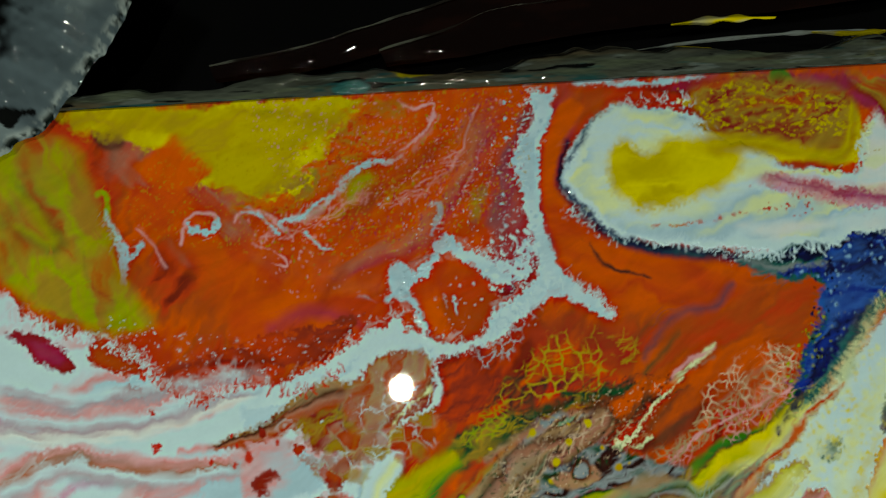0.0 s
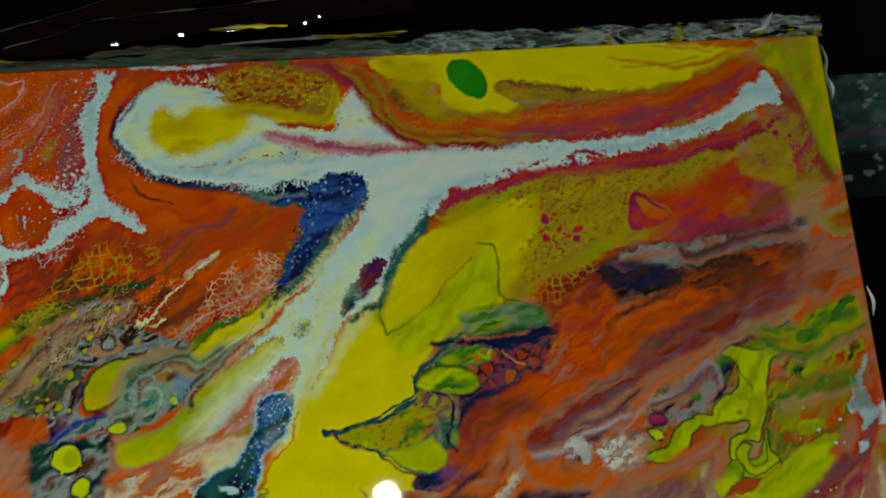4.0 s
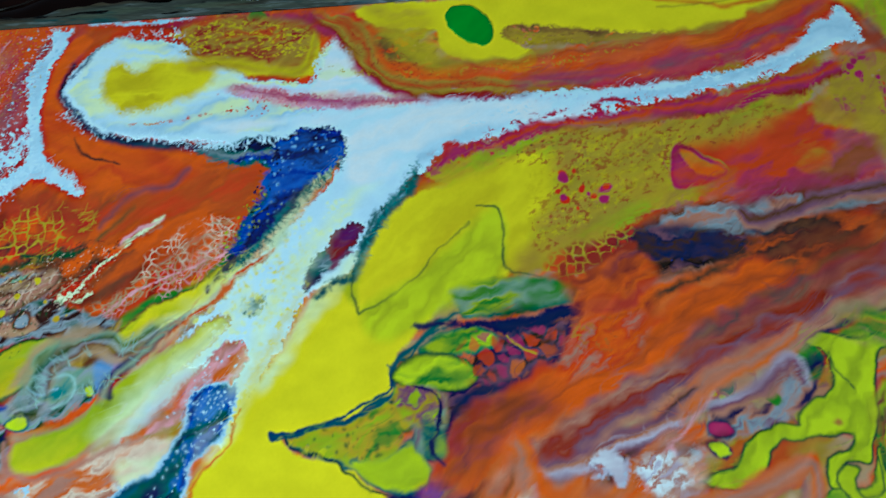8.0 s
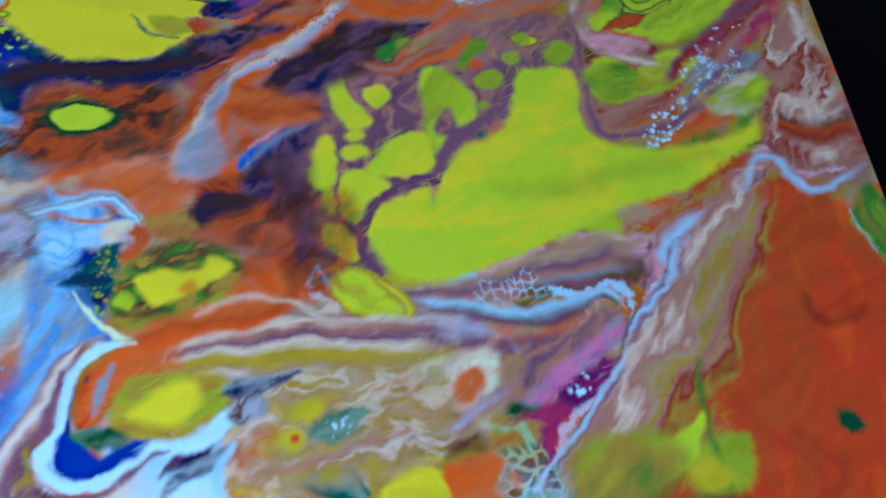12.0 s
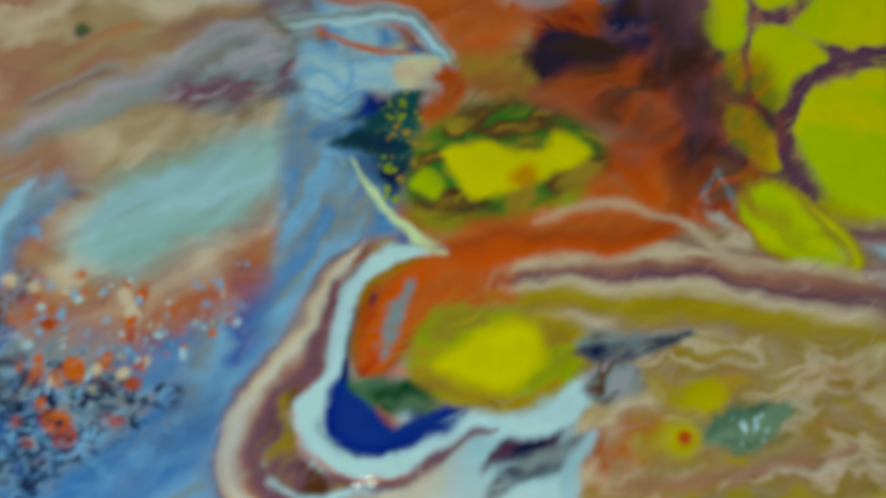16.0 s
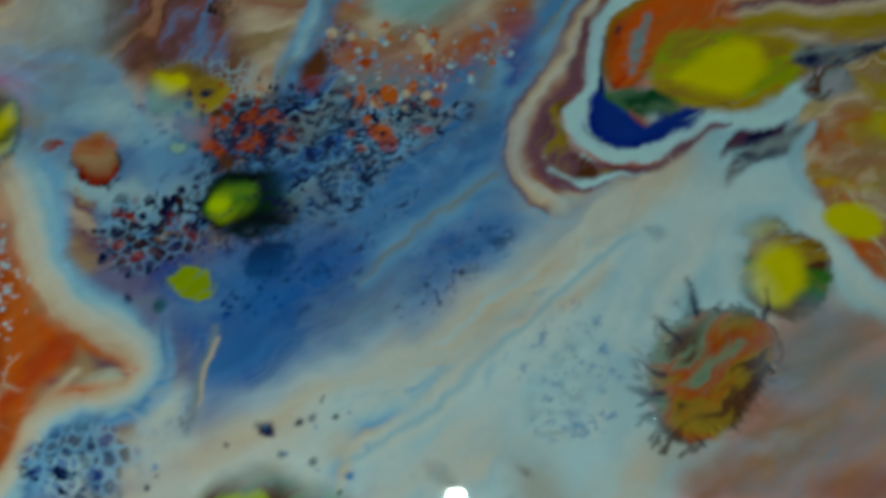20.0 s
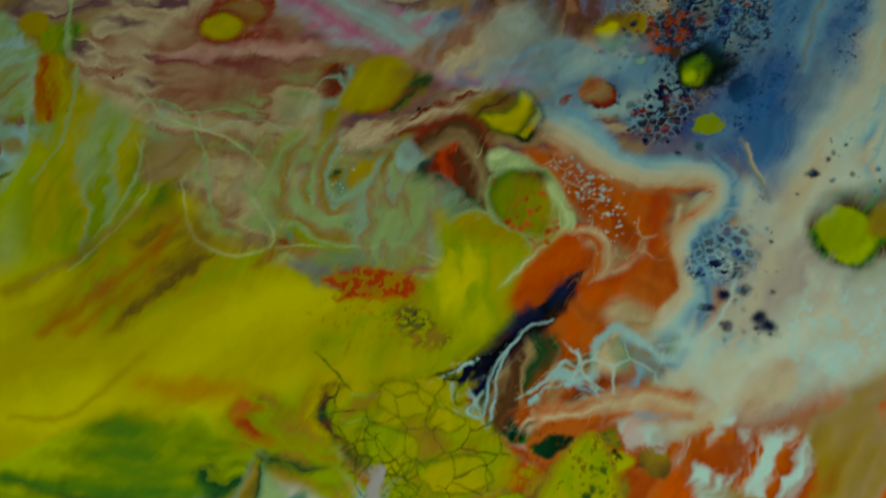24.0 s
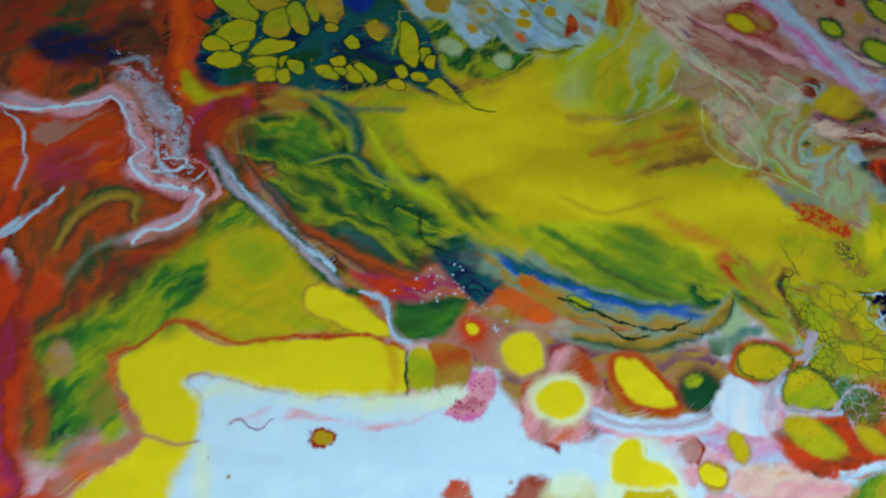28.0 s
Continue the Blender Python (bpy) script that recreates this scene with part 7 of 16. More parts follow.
fill('',['SA','O2','PE','OC'],[(80.8,-84.8),(85,-81.7),(89.9,-78.5),(93.7,-74.5),(99.1,-70.5),(104.8,-69.1),(115.8,-71.2),(133.6,-69.2),(146.6,-66.3),(140.1,-91.2),(129.2,-88.4),(115.2,-89.3),(101.4,-91.5),(93.1,-95.6),(95.1,-99.9),(89.2,-106.3),(85.6,-105.9),(81.6,-96.5)],soft=1.4,fringe=.6,ang=25,grain=3)
blob('yellow_cell','Y2', (100.6,-76.6), 4.92,3.28,14,soft=1,fringe=.5)
fill('green_cell',['DG','G2','YG'],[(102.3,-81.3),(106.2,-78),(110.6,-76.7),(115.3,-77.5),(114.2,-80.2),(109.5,-83.4),(108.4,-85.3),(105.2,-84.6),(99.3,-88.4),(93.9,-88.9),(99.6,-85.8),(103.4,-83.3)],soft=.9,fringe=.5,ang=30)
fill('',['Y2','O','OC2'],[(102.1,-87.1),(109.3,-84.1),(115.3,-81.5),(124,-80.3),(129.1,-76.2),(134.7,-77),(130.9,-81.1),(120.2,-84.9),(110.1,-87.3)],soft=1.3,fringe=.6,ang=20)
line('','BR',[(97.7,-90.2),(105.7,-89.8),(115.6,-87.4),(125.6,-85.7),(133.5,-85.1),(142.6,-81.6)],[1.05,.66,.59,.66,.79,.66],soft=.8)
blob('','R2', (119.8,-78.2), 2.82,1.83,-1,soft=1.4)
fill('',['PE','SP','SA'],[(90,-106),(95,-102),(98,-98),(103,-96),(109,-102),(109,-107)],soft=1.5,ang=70,grain=3)
blob('','O', (96.2,-101.1), 1.90,2.67,72,soft=1)
fill('yellow_cell','Y',[(82.7,-97.7),(84.7,-96.6),(89,-97.9),(92.2,-97.7),(92.8,-100.4),(90.2,-103.2),(86.5,-103.4),(83.7,-100.7)],soft=.7,rim=('OC', .8),label='smooth yellow cell among orange bands')
fill('',['O2','BR','OC'],[(108,-94),(115,-92),(124,-91),(133,-89),(140,-91),(137,-105),(125,-107),(113,-106),(113,-99)],soft=1.5,fringe=.6,ang=25)
fill('yellow_pool','Y',[(112.3,-106.4),(115.3,-99.3),(116.7,-95.7),(123.2,-94),(128.1,-93.5),(130.3,-96.1),(128.4,-101),(122.9,-104.4),(118.5,-106.6),(116.7,-108.9),(111.6,-108.6)],soft=1.2,fringe=.6)
fill('',['G2','OC','YG'],[(129,-107),(133.1,-104.2),(136.9,-103.7),(135.4,-109.6),(127.2,-109.3)],soft=1,fringe=.6)
fill('',['OC','DG'],[(69.4,-104.7),(73.7,-102.6),(78.3,-105.1),(79.9,-107.4),(68.6,-106.9)],soft=1,fringe=.5)
blob('yellow_cell','Y2', (72.9,-105.4), 2.99,1.56,-2,soft=1)
fill('',['TN','PE','SP','TN'],[(-15,-16),(33,-14),(28,-19),(16,-24),(9,-29),(.2,-32.8),(-12,-36)],soft=2.5,ang=15,grain=5,alpha=.85)
line('','SA',[(-10.8,-34.3),(-4.7,-33.7),(1.3,-31.2),(4.8,-28.8),(9.7,-26.2)],[.49,.61,.73,.86,.61],soft=1.2,alpha=.8)
fill('',['GY','MV','SP'],[(.9,-38.8),(8,-31),(16,-25),(24,-23),(33,-18),(38,-23),(34,-28),(27,-35),(22,-35),(17,-32),(10,-34),(5,-40)],soft=2,fringe=.6,ang=25,grain=3,alpha=.85)
fill('',['GY','SB'],[(26,-26),(32,-24),(38,-23),(35,-28),(30,-31),(27,-30)],soft=1.6,alpha=.8)
line('','BR2',[(36.2,-19.3),(39.5,-24.2),(38.5,-27.5),(33.8,-28.9),(29.9,-31.8),(26.8,-35.4)],[.56,1.39,.98,.56,1.11,.98],soft=1.2,fringe=.5,alpha=.85)
line('','BR2',[(34.6,-31.3),(35.7,-35.2)],[.94,.54],soft=1)
fill('',['SK','SB','W2'],[(36,-17),(43,-22),(51,-24),(48,-31),(41,-38),(47,-41),(52,-48),(55,-53),(49,-54),(41,-48),(36,-43),(35,-35),(36,-30),(40,-25)],soft=1.6,fringe=.5,ang=-60,grain=3)
fill('',['SB','DB'],[(37,-48),(43,-47),(48,-45),(52,-50),(54,-53),(48,-53),(41,-52)],soft=2,fringe=.8,alpha=.7)
fill('',['PE','W2','TN'],[(42.6,-20.7),(48.9,-22.1),(54.6,-21),(59.6,-22.5),(55.9,-26.8),(51.7,-23.7),(46.1,-23.9)],soft=1,fringe=.3)
line('','R',[(38.3,-18.4),(43.2,-19.8),(46.8,-21.4)],[.42,.84,.42],soft=.9)
fill('navy_cell',['DB','B','T'],[(41.1,-38.5),(44.1,-35.3),(48.9,-31.2),(52.4,-27),(55.5,-27.7),(53,-35),(52.6,-42.8),(54.2,-47.3),(50.9,-43.6),(50.2,-39),(44.8,-40.3)],soft=.7,fringe=.5)
spots('','YG',[(47.5,-29.6),(53.1,-27.8),(52.2,-41.3),(49.5,-39.1)],24,small=.3,large=.9)
blob('','DG2', (1.1,-21.1), 1.68,1.43,28,soft=1,fringe=.5)
fill('',['SB','BR','MV','DB'],[(-6,-55),(-3,-50),(4,-45),(3,-49),(1,-53),(-.3,-58.6),(-3,-65),(-6,-65)],soft=1.8,fringe=1.2,ang=60,grain=2)
spots('','SK',[(-4.6,-53.2),(1.9,-47.6),(.8,-58.6),(-3.1,-63.9)],25,small=.3,large=.9)
fill('',['SP','SA','TN'],[(4,-59),(11,-54),(21,-58),(26,-57),(32,-56),(35,-58),(32,-64),(17,-65),(.4,-64.9)],soft=2.5,fringe=1,alpha=.7,ang=15)

# closer work on the front left: pale field and its drops
fill('pale_field',['MI','GG','W2','MI'],[(-246.3,52.3),(-193.4,-3),(-185.8,-14.4),(-188.4,-21.7),(-195.9,-28.4),(-201.7,-30.5),(-210.3,-31.2),(-218.9,-31.8),(-222.8,-31.7),(-229.3,-22.9),(-240.3,-28.7),(-243.6,-22.4),(-248.5,-14.6),(-257.6,-16.2),(-263.8,-4.1),(-266.9,5),(-266,18.4)],soft=1.4,fringe=.6,ang=-50,grain=5)
fill('',['W2','MV','MI'],[(-263,19),(-261,14),(-257,5),(-262,-1),(-265,3),(-266,10)],soft=2,alpha=.7)
line('','SB',[(-202.5,-.4),(-209,-10),(-214,-22),(-220,-28)],[4.43,3.99,3.33,2.22],soft=4,alpha=.45)
line('','MV',[(-226,12),(-223,2),(-221,-3)],1.36,soft=2,alpha=.5)
fill('',['BR','O2','DG'],[(-247.5,48.2),(-241.4,38.4),(-243.2,31.7),(-250.9,32.7),(-254.3,38)],soft=1)
fill('',['OC','BR','O2'],[(-237,40.8),(-224.7,28),(-228.7,23.5),(-234.6,24.1),(-240.4,29.6),(-240.1,35.3)],soft=.6,rim=('DG', .5))
fill('',['YG','LY'],[(-240.8,29.1),(-234.8,23.8),(-229.3,21.6),(-231.3,15.9),(-236,14.1),(-240.5,19.5)],soft=.5,rim=('DG', .5))
fill('',['GY','DG','T'],[(-254.9,35.1),(-249.6,30.5),(-246,27.7),(-249.5,24.6),(-254.4,25.4),(-257.9,30.6)],soft=1.2,alpha=.8)
fill('',['YG','LY','DG'],[(-219.9,23),(-218.4,15.4),(-212.5,8.4),(-201,1.5),(-198.8,2.6)],soft=.6,rim=('DG2', .8))
line('','DG',[(-223.9,27.2),(-230.6,16.9),(-233.6,11.7)],[1.16,.93,1.16],soft=.8)
fill('',['YG','DG'],[(-235.5,12),(-230.8,13.8),(-229.8,9.4),(-232.4,3.9),(-236,2.7),(-237,7)],soft=.7,fringe=.4)
line('','DG',[(-229.4,9),(-232,3.5),(-235.6,1.4)],.68,soft=.5)
blob('ochre_drop','OC2', (-201.1,-3.1), 3.75,2.87,-30,soft=.5,halo='LG',ring=.55)
blob('ochre_drop','OC2', (-206.8,-12.2), 2.61,2.61,-30,soft=.5,halo='LG',ring=.54)
blob('ochre_drop','OC2', (-208.3,-5.7), 1.54,1.32,-30,soft=.5,halo='LG',ring=.55)
blob('ochre_drop','OC2', (-224.3,-2.8), 1.55,1.22,-30,soft=.5,halo='LG',ring=.55)
blob('ochre_drop','OC2', (-217.4,-13), 2.39,1.63,-29,soft=.5,halo='LG',ring=.54)
blob('ochre_drop','OC2', (-218.7,-17.7), 2.81,2.37,-29,soft=.5,halo='LG',ring=.54)
blob('ochre_drop','OC2', (-223.7,-11.1), 1.31,.87,-29,soft=.5,halo='LG',ring=.55)
blob('ochre_drop','OC2', (-240.9,-1.2), 3.34,3.56,-29,soft=.5,halo='LG',ring=.56)
blob('ochre_drop','OC2', (-213.2,-5.6), 2.42,2.20,-30,soft=.5,halo='LG',ring=.55)
fill('ochre_drop',['OC2','OC'],[(-252,1.2),(-248,1.1),(-245.8,-3.4),(-247.4,-11.2),(-252,-12),(-255.6,-7.7)],soft=.6,rim=('LG', .5))
blob('','OC2', (-233.9,-11.4), 5.68,6.01,-45,soft=1.8,alpha=.7)
blob('','MI', (-233.6,-11.7), 3.71,3.71,-45,soft=1.4)
blob('','OC2', (-233.9,-11.1), 2.19,2.19,-45,soft=1)
blob('','OC2', (-239.3,-19.9), 2.16,3.02,43,soft=1)
blob('','R2', (-215.9,2.1), 1.78,1.12,-65,fringe=.4)
blob('','O', (-213.3,-5.5), 1.32,.99,-46,soft=.5)
fill('',['O2','R2','SA'],[(-199.2,-12.9),(-196.2,-15.2),(-196.8,-19.5),(-201.9,-24),(-202.7,-19.9),(-201.3,-16.5)],soft=.8,fringe=.7)
blob('','R2', (-190.7,-12.7), 3.69,2.17,-46,soft=1.4,fringe=.8)
blob('','OC', (-193.5,-21.3), 2.57,4.28,41,soft=1.2,alpha=.8)
blob('','SA', (-221.4,-24.7), 1.49,2.35,32,soft=.8)
blob('','BR2', (-247,4.4), 1.69,1.24,-24,soft=.5)
blob('','DG2', (-251,9.4), 1.36,1.59,-45,fringe=.5)
blob('','DG', (-251.6,14.4), 2.51,1.83,-45,soft=.9,fringe=.8)
line('','DG2',[(-254.4,8.4),(-256.9,2.9),(-258.4,-.2)],[.34,.91,1.36],soft=.5,fringe=.6)
spots('','DG2',[(-256.9,23.8),(-244.9,13.3),(-248.6,4.1),(-258.5,17.3)],14,small=.15,large=.5)
fill('',['G2','DG','YG','DG'],[(-257.6,-16.2),(-249.2,-15.5),(-240.3,-28.7),(-229.7,-23.3),(-223.1,-32.1),(-215.3,-30.7),(-201,-29.6),(-203,-33.8),(-210.9,-33.6),(-216.7,-32.5),(-219.3,-37.4),(-231,-42.2),(-240,-42.1),(-250.1,-38.1),(-255,-29),(-258.6,-21.2)],soft=1.3,fringe=.8,ang=40,grain=3)
line('','DG2',[(-220.4,-30.3),(-215.7,-29.6),(-208.1,-31.8),(-199.6,-28.7),(-197,-28.9)],[.85,1.06,.63,.85,1.48],soft=.7,fringe=.6)
blob('','LG', (-249.3,-28), 4.26,3.83,-13,soft=1.3,fringe=.6)
blob('','LG', (-230.2,-34.4), 3.36,3.36,-45,soft=1.3,fringe=.5)
fill('',['YG','G2'],[(-235.8,-33.1),(-231.9,-38.4),(-228.4,-38.9),(-233.8,-42.4),(-238.7,-42),(-238.6,-37.7)],soft=1,fringe=.5)
line('white_vein','LG',[(-186.9,-13.2),(-187.3,-20.3),(-191.6,-26.5),(-197,-28.9)],[.54,.65,.65,.43],soft=.5)
fill('',['YG','LY','OC2'],[(-199,-30),(-190,-26),(-184,-27),(-175,-25),(-160,-40),(-166,-48),(-176,-56),(-195,-58),(-208,-58),(-214,-53),(-207,-40)],soft=5,ang=60,grain=5,alpha=.85)
line('white_vein','LG',[(-176.2,-24.4),(-179.9,-30.5),(-179.5,-34.9)],[.42,.64,.42],soft=.5)
fill('',['R','O2'],[(-129.2,-101),(-124,-101.2),(-116.4,-106.7),(-112.2,-113.9),(-113.5,-119.9),(-121.9,-114.3),(-128.8,-105.8)],soft=1.4,fringe=.9)
fill('',['GY','MV'],[(-137.3,-92),(-131.6,-95.6),(-124,-101.2),(-127.9,-102.4),(-133.8,-97.8)],soft=1,fringe=.6)
fill('',['R2','OC'],[(-150.8,-82.1),(-144.8,-80.7),(-138.5,-81.8),(-140,-84),(-147.4,-84.7)],soft=.9,fringe=.5)

# closer work on the left front: green swirls, cells and the yellow border
fill('',['DG','T','DB','DG'],[(-337,-15),(-326,-5),(-312,4),(-299,10),(-282,14),(-266,11),(-265.9,-.2),(-263,-10),(-256,-21),(-254,-37),(-247,-51),(-247,-55),(-257,-52),(-269,-43),(-283,-46),(-301,-46),(-318,-42),(-332,-43),(-340,-36),(-338,-26)],soft=1.5,fringe=.6,ang=10,grain=4)
fill('',['BR','O2','R2'],[(-367,13),(-348,10),(-331,6),(-329,-3),(-336,-5),(-354,-2),(-367,-8)],soft=2,ang=5,grain=3)
fill('',['OC','SP','BR'],[(-367,20.2),(-330.5,18.7),(-313.4,17.2),(-310.4,7.8),(-328.7,7.7),(-347.4,14),(-367,16.7)],soft=1.2)
line('','DB',[(-365.8,16.2),(-351.1,13.8),(-338.8,9.6),(-329,3.4),(-323,-1.6)],[.73,1.47,1.47,.98,.61],soft=.9,alpha=.9)
fill('',['PK','MV','W2'],[(-313.4,17.2),(-305.4,16.5),(-302,10.6),(-296.4,11.9),(-298.6,4.8),(-302.8,3.4),(-307.7,7.5)],soft=.9,fringe=.4)
fill('',['DB','B'],[(-293.2,15.4),(-282.1,14.4),(-286.2,5.4),(-292.1,2.4),(-297.7,1.1),(-300.8,-2.2),(-301.5,3.3)],soft=1,fringe=.6)
fill('yellow_cell',['OC2','YG'],[(-331.2,8.9),(-323.3,9.9),(-311.8,7),(-308.4,1.3),(-316.5,-1.4),(-325.3,2.1)],soft=.35,wob=.6,rim=('DG2', .5))
fill('yellow_cell',['OC2','YG'],[(-332.2,-5.8),(-326.8,-1.2),(-320.7,-5.3),(-316.9,-12.6),(-321.7,-16.3),(-327.7,-13.1)],soft=.35,wob=.6,rim=('DG2', .5))
fill('yellow_cell',['OC2','YG'],[(-320.2,-6.2),(-313.9,-1.7),(-307,-4.2),(-308.1,-8.4),(-314.8,-11.1)],soft=.35,wob=.6,rim=('DG2', .5))
fill('yellow_cell',['OC2','YG'],[(-316.1,-17.7),(-313.6,-11.3),(-307.5,-9.3),(-305.5,-14.7),(-308,-20.4),(-313.4,-22.2)],soft=.35,wob=.6,rim=('DG2', .5))
fill('yellow_cell',['OC2','YG'],[(-309.2,-.4),(-304.5,-0),(-303.6,-3.6),(-307.1,-5.9)],soft=.35,wob=.6,rim=('DG2', .5))
fill('yellow_cell',['OC2','YG'],[(-306.8,-8.6),(-302,-7.3),(-299.8,-16.2),(-301.6,-21.1),(-305.4,-19.8)],soft=.35,wob=.6,rim=('DG2', .5))
fill('yellow_cell',['OC2','YG'],[(-298,-1.6),(-293.9,-1.1),(-295.2,-13.3),(-297.7,-15.6),(-299.6,-9.3)],soft=.35,wob=.6,rim=('DG2', .5))
fill('yellow_cell',['OC2','YG'],[(-292.9,1.5),(-287.5,1),(-286.5,-9),(-289.8,-16.5),(-293.7,-15.2),(-294.3,-6.4)],soft=.35,wob=.6,rim=('DG2', .5))
fill('yellow_cell',['OC2','YG'],[(-293.8,-16.6),(-289.8,-16.5),(-289.6,-20),(-293.4,-20)],soft=.35,wob=.6,rim=('DG2', .5))
fill('yellow_cell',['Y2','YG'],[(-332.6,-19.9),(-326.6,-14.9),(-319.7,-15.6),(-319.4,-21.5),(-324.9,-24.9),(-329.8,-24.3)],soft=.35,wob=.6,rim=('DG2', .5))
fill('yellow_cell',['Y2','YG'],[(-326.8,-26),(-322.3,-23.9),(-322.3,-26.9),(-325.8,-28.4)],soft=.35,wob=.6,rim=('DG2', .5))
fill('yellow_cell',['Y2','YG'],[(-337.1,-23.4),(-332.6,-21.1),(-328.1,-26.1),(-330.1,-28.3),(-335.5,-26.8)],soft=.35,wob=.6,rim=('DG2', .5))
fill('yellow_cell',['Y2','YG'],[(-336.1,-30.7),(-331.3,-27.7),(-325.3,-29.7),(-325,-33.7),(-330.6,-34.6),(-335.3,-32.9)],soft=.35,wob=.6,rim=('DG2', .5))
fill('yellow_cell',['Y2','YG'],[(-320.8,-27.9),(-316,-23.1),(-307.2,-24.1),(-306.9,-27.1),(-314.1,-29.8),(-319.8,-30.1)],soft=.35,wob=.6,rim=('DG2', .5))
fill('yellow_cell',['Y2','YG'],[(-322.5,-32.5),(-316.7,-30.8),(-312.5,-32.1),(-313.4,-35.5),(-319.6,-35.2)],soft=.35,wob=.6,rim=('DG2', .5))
fill('yellow_cell',['Y2','YG'],[(-311.8,-32.2),(-308.5,-30.5),(-310.9,-35.5)],soft=.35,wob=.6,rim=('DG2', .5))
fill('yellow_cell',['Y2','YG'],[(-319.9,-38.3),(-317.8,-35.8),(-313.5,-36),(-313.4,-41.5),(-318.4,-41.7)],soft=.35,wob=.6,rim=('DG2', .5))
fill('yellow_cell',['Y2','YG'],[(-312.7,-37.7),(-308.5,-36.3),(-308.4,-41.1),(-311.6,-42.3)],soft=.35,wob=.6,rim=('DG2', .5))
fill('yellow_cell',['Y2','YG'],[(-308.8,-33.4),(-304.3,-33.2),(-302.4,-38.3),(-305.6,-38.6)],soft=.35,wob=.6,rim=('DG2', .5))
fill('yellow_cell',['Y2','YG'],[(-294,-32.9),(-288.5,-31.1),(-288.4,-35.2),(-292.4,-35.5)],soft=.35,wob=.6,rim=('DG2', .5))
fill('yellow_cell',['Y2','YG'],[(-289.4,-37.5),(-286.5,-35.4),(-283.5,-41.6),(-286.3,-43.1),(-289.3,-41.1)],soft=.35,wob=.6,rim=('DG2', .5))
fill('yellow_cell',['Y2','YG'],[(-285.5,-35.6),(-282.4,-34.3),(-278.3,-40.6),(-281.1,-43.2)],soft=.35,wob=.6,rim=('DG2', .5))
fill('yellow_cell',['Y2','YG'],[(-299.6,-36.2),(-294.3,-35.3),(-291.8,-40.5),(-296.3,-40.2)],soft=.35,wob=.6,rim=('DG2', .5))
fill('yellow_cell',['Y2','YG'],[(-293.2,-36.2),(-289.3,-36.7),(-290.4,-39.8)],soft=.35,wob=.6,rim=('DG2', .5))
fill('yellow_cell',['Y2','YG'],[(-279.7,-16.8),(-275.3,-14.6),(-272.5,-21.1),(-276.1,-24.1),(-279,-21.2)],soft=.35,wob=.6,rim=('DG2', .5))
fill('yellow_cell',['Y2','YG'],[(-287.7,-25.3),(-284.6,-22.3),(-282.6,-26.8),(-285.5,-28.4)],soft=.35,wob=.6,rim=('DG2', .5))
fill('yellow_cell',['Y2','YG'],[(-274.9,6.2),(-268.8,8.5),(-267.4,3.6),(-272.2,.4)],soft=.35,wob=.6,rim=('DG2', .5))
fill('yellow_cell',['Y2','YG'],[(-265.2,-16.6),(-261,-20.6),(-261.1,-32.8),(-263.8,-36.2),(-267.3,-32.8),(-268,-25.1)],soft=.35,wob=.6,rim=('DG2', .5))
fill('yellow_cell',['Y2','YG'],[(-260.1,-29.5),(-256.9,-29),(-257.2,-34.1),(-260.1,-34.6)],soft=.35,wob=.6,rim=('DG2', .5))
fill('yellow_cell',['Y2','YG'],[(-259.2,-33.8),(-255.4,-32.1),(-256.4,-37.1),(-258.8,-37.3)],soft=.35,wob=.6,rim=('DG2', .5))
fill('yellow_cell',['Y2','YG'],[(-271.3,-36.5),(-267.8,-35.7),(-266.5,-39.7),(-269.5,-41.4)],soft=.35,wob=.6,rim=('DG2', .5))
fill('yellow_cell',['Y2','YG'],[(-265.8,-39.7),(-261.6,-39.1),(-260.1,-42.1),(-264.3,-42.9)],soft=.35,wob=.6,rim=('DG2', .5))
fill('yellow_cell',['Y2','YG'],[(-259.9,-44.7),(-255.2,-41.9),(-249,-51.9),(-251.8,-52.3),(-259,-47.2)],soft=.35,wob=.6,rim=('DG2', .5))
fill('yellow_cell',['Y2','YG'],[(-274.4,-42.7),(-270.2,-41.7),(-268.9,-45.9),(-273,-46.2)],soft=.35,wob=.6,rim=('DG2', .5))
line('','DG2',[(-294.7,-1.9),(-294.3,-6.4),(-295.6,-15)],.4,soft=.3)
line('','YG',[(-265,-11.3),(-268.4,-23.3),(-270.9,-29.9)],[.42,.84,.56],soft=.5)
fill('',['SP','R2','O2'],[(-362.6,-4.2),(-350.7,-7.1),(-344.7,-7.8),(-340.8,-14),(-334.3,-18.1),(-339,-24.8),(-340.9,-37.1),(-347.4,-37.7),(-351.7,-31),(-348,-25.3),(-348.6,-13.9)],soft=1,fringe=.4,ang=80,grain=3)
line('','DG2',[(-349.3,-28.2),(-348.6,-12.3),(-343.4,-6.3),(-338.9,-13.4),(-331.7,-15.9)],[.95,1.66,1.89,1.18,1.18],soft=1)
blob('','O2', (-353.5,-17.4), 2.86,3.10,-7,soft=1.2)
fill('',['DG','BR'],[(-364,-10),(-356,-12),(-355,-21),(-364,-20)],soft=2,alpha=.8)
fill('',['G2','YG'],[(-318,-80),(-305,-79),(-296,-84),(-295,-91),(-318,-88)],soft=1.5,alpha=.8)
fill('',['T','DB'],[(-292,-50),(-286,-59),(-287,-71),(-292,-68),(-292,-59)],soft=2,fringe=.8,alpha=.8)
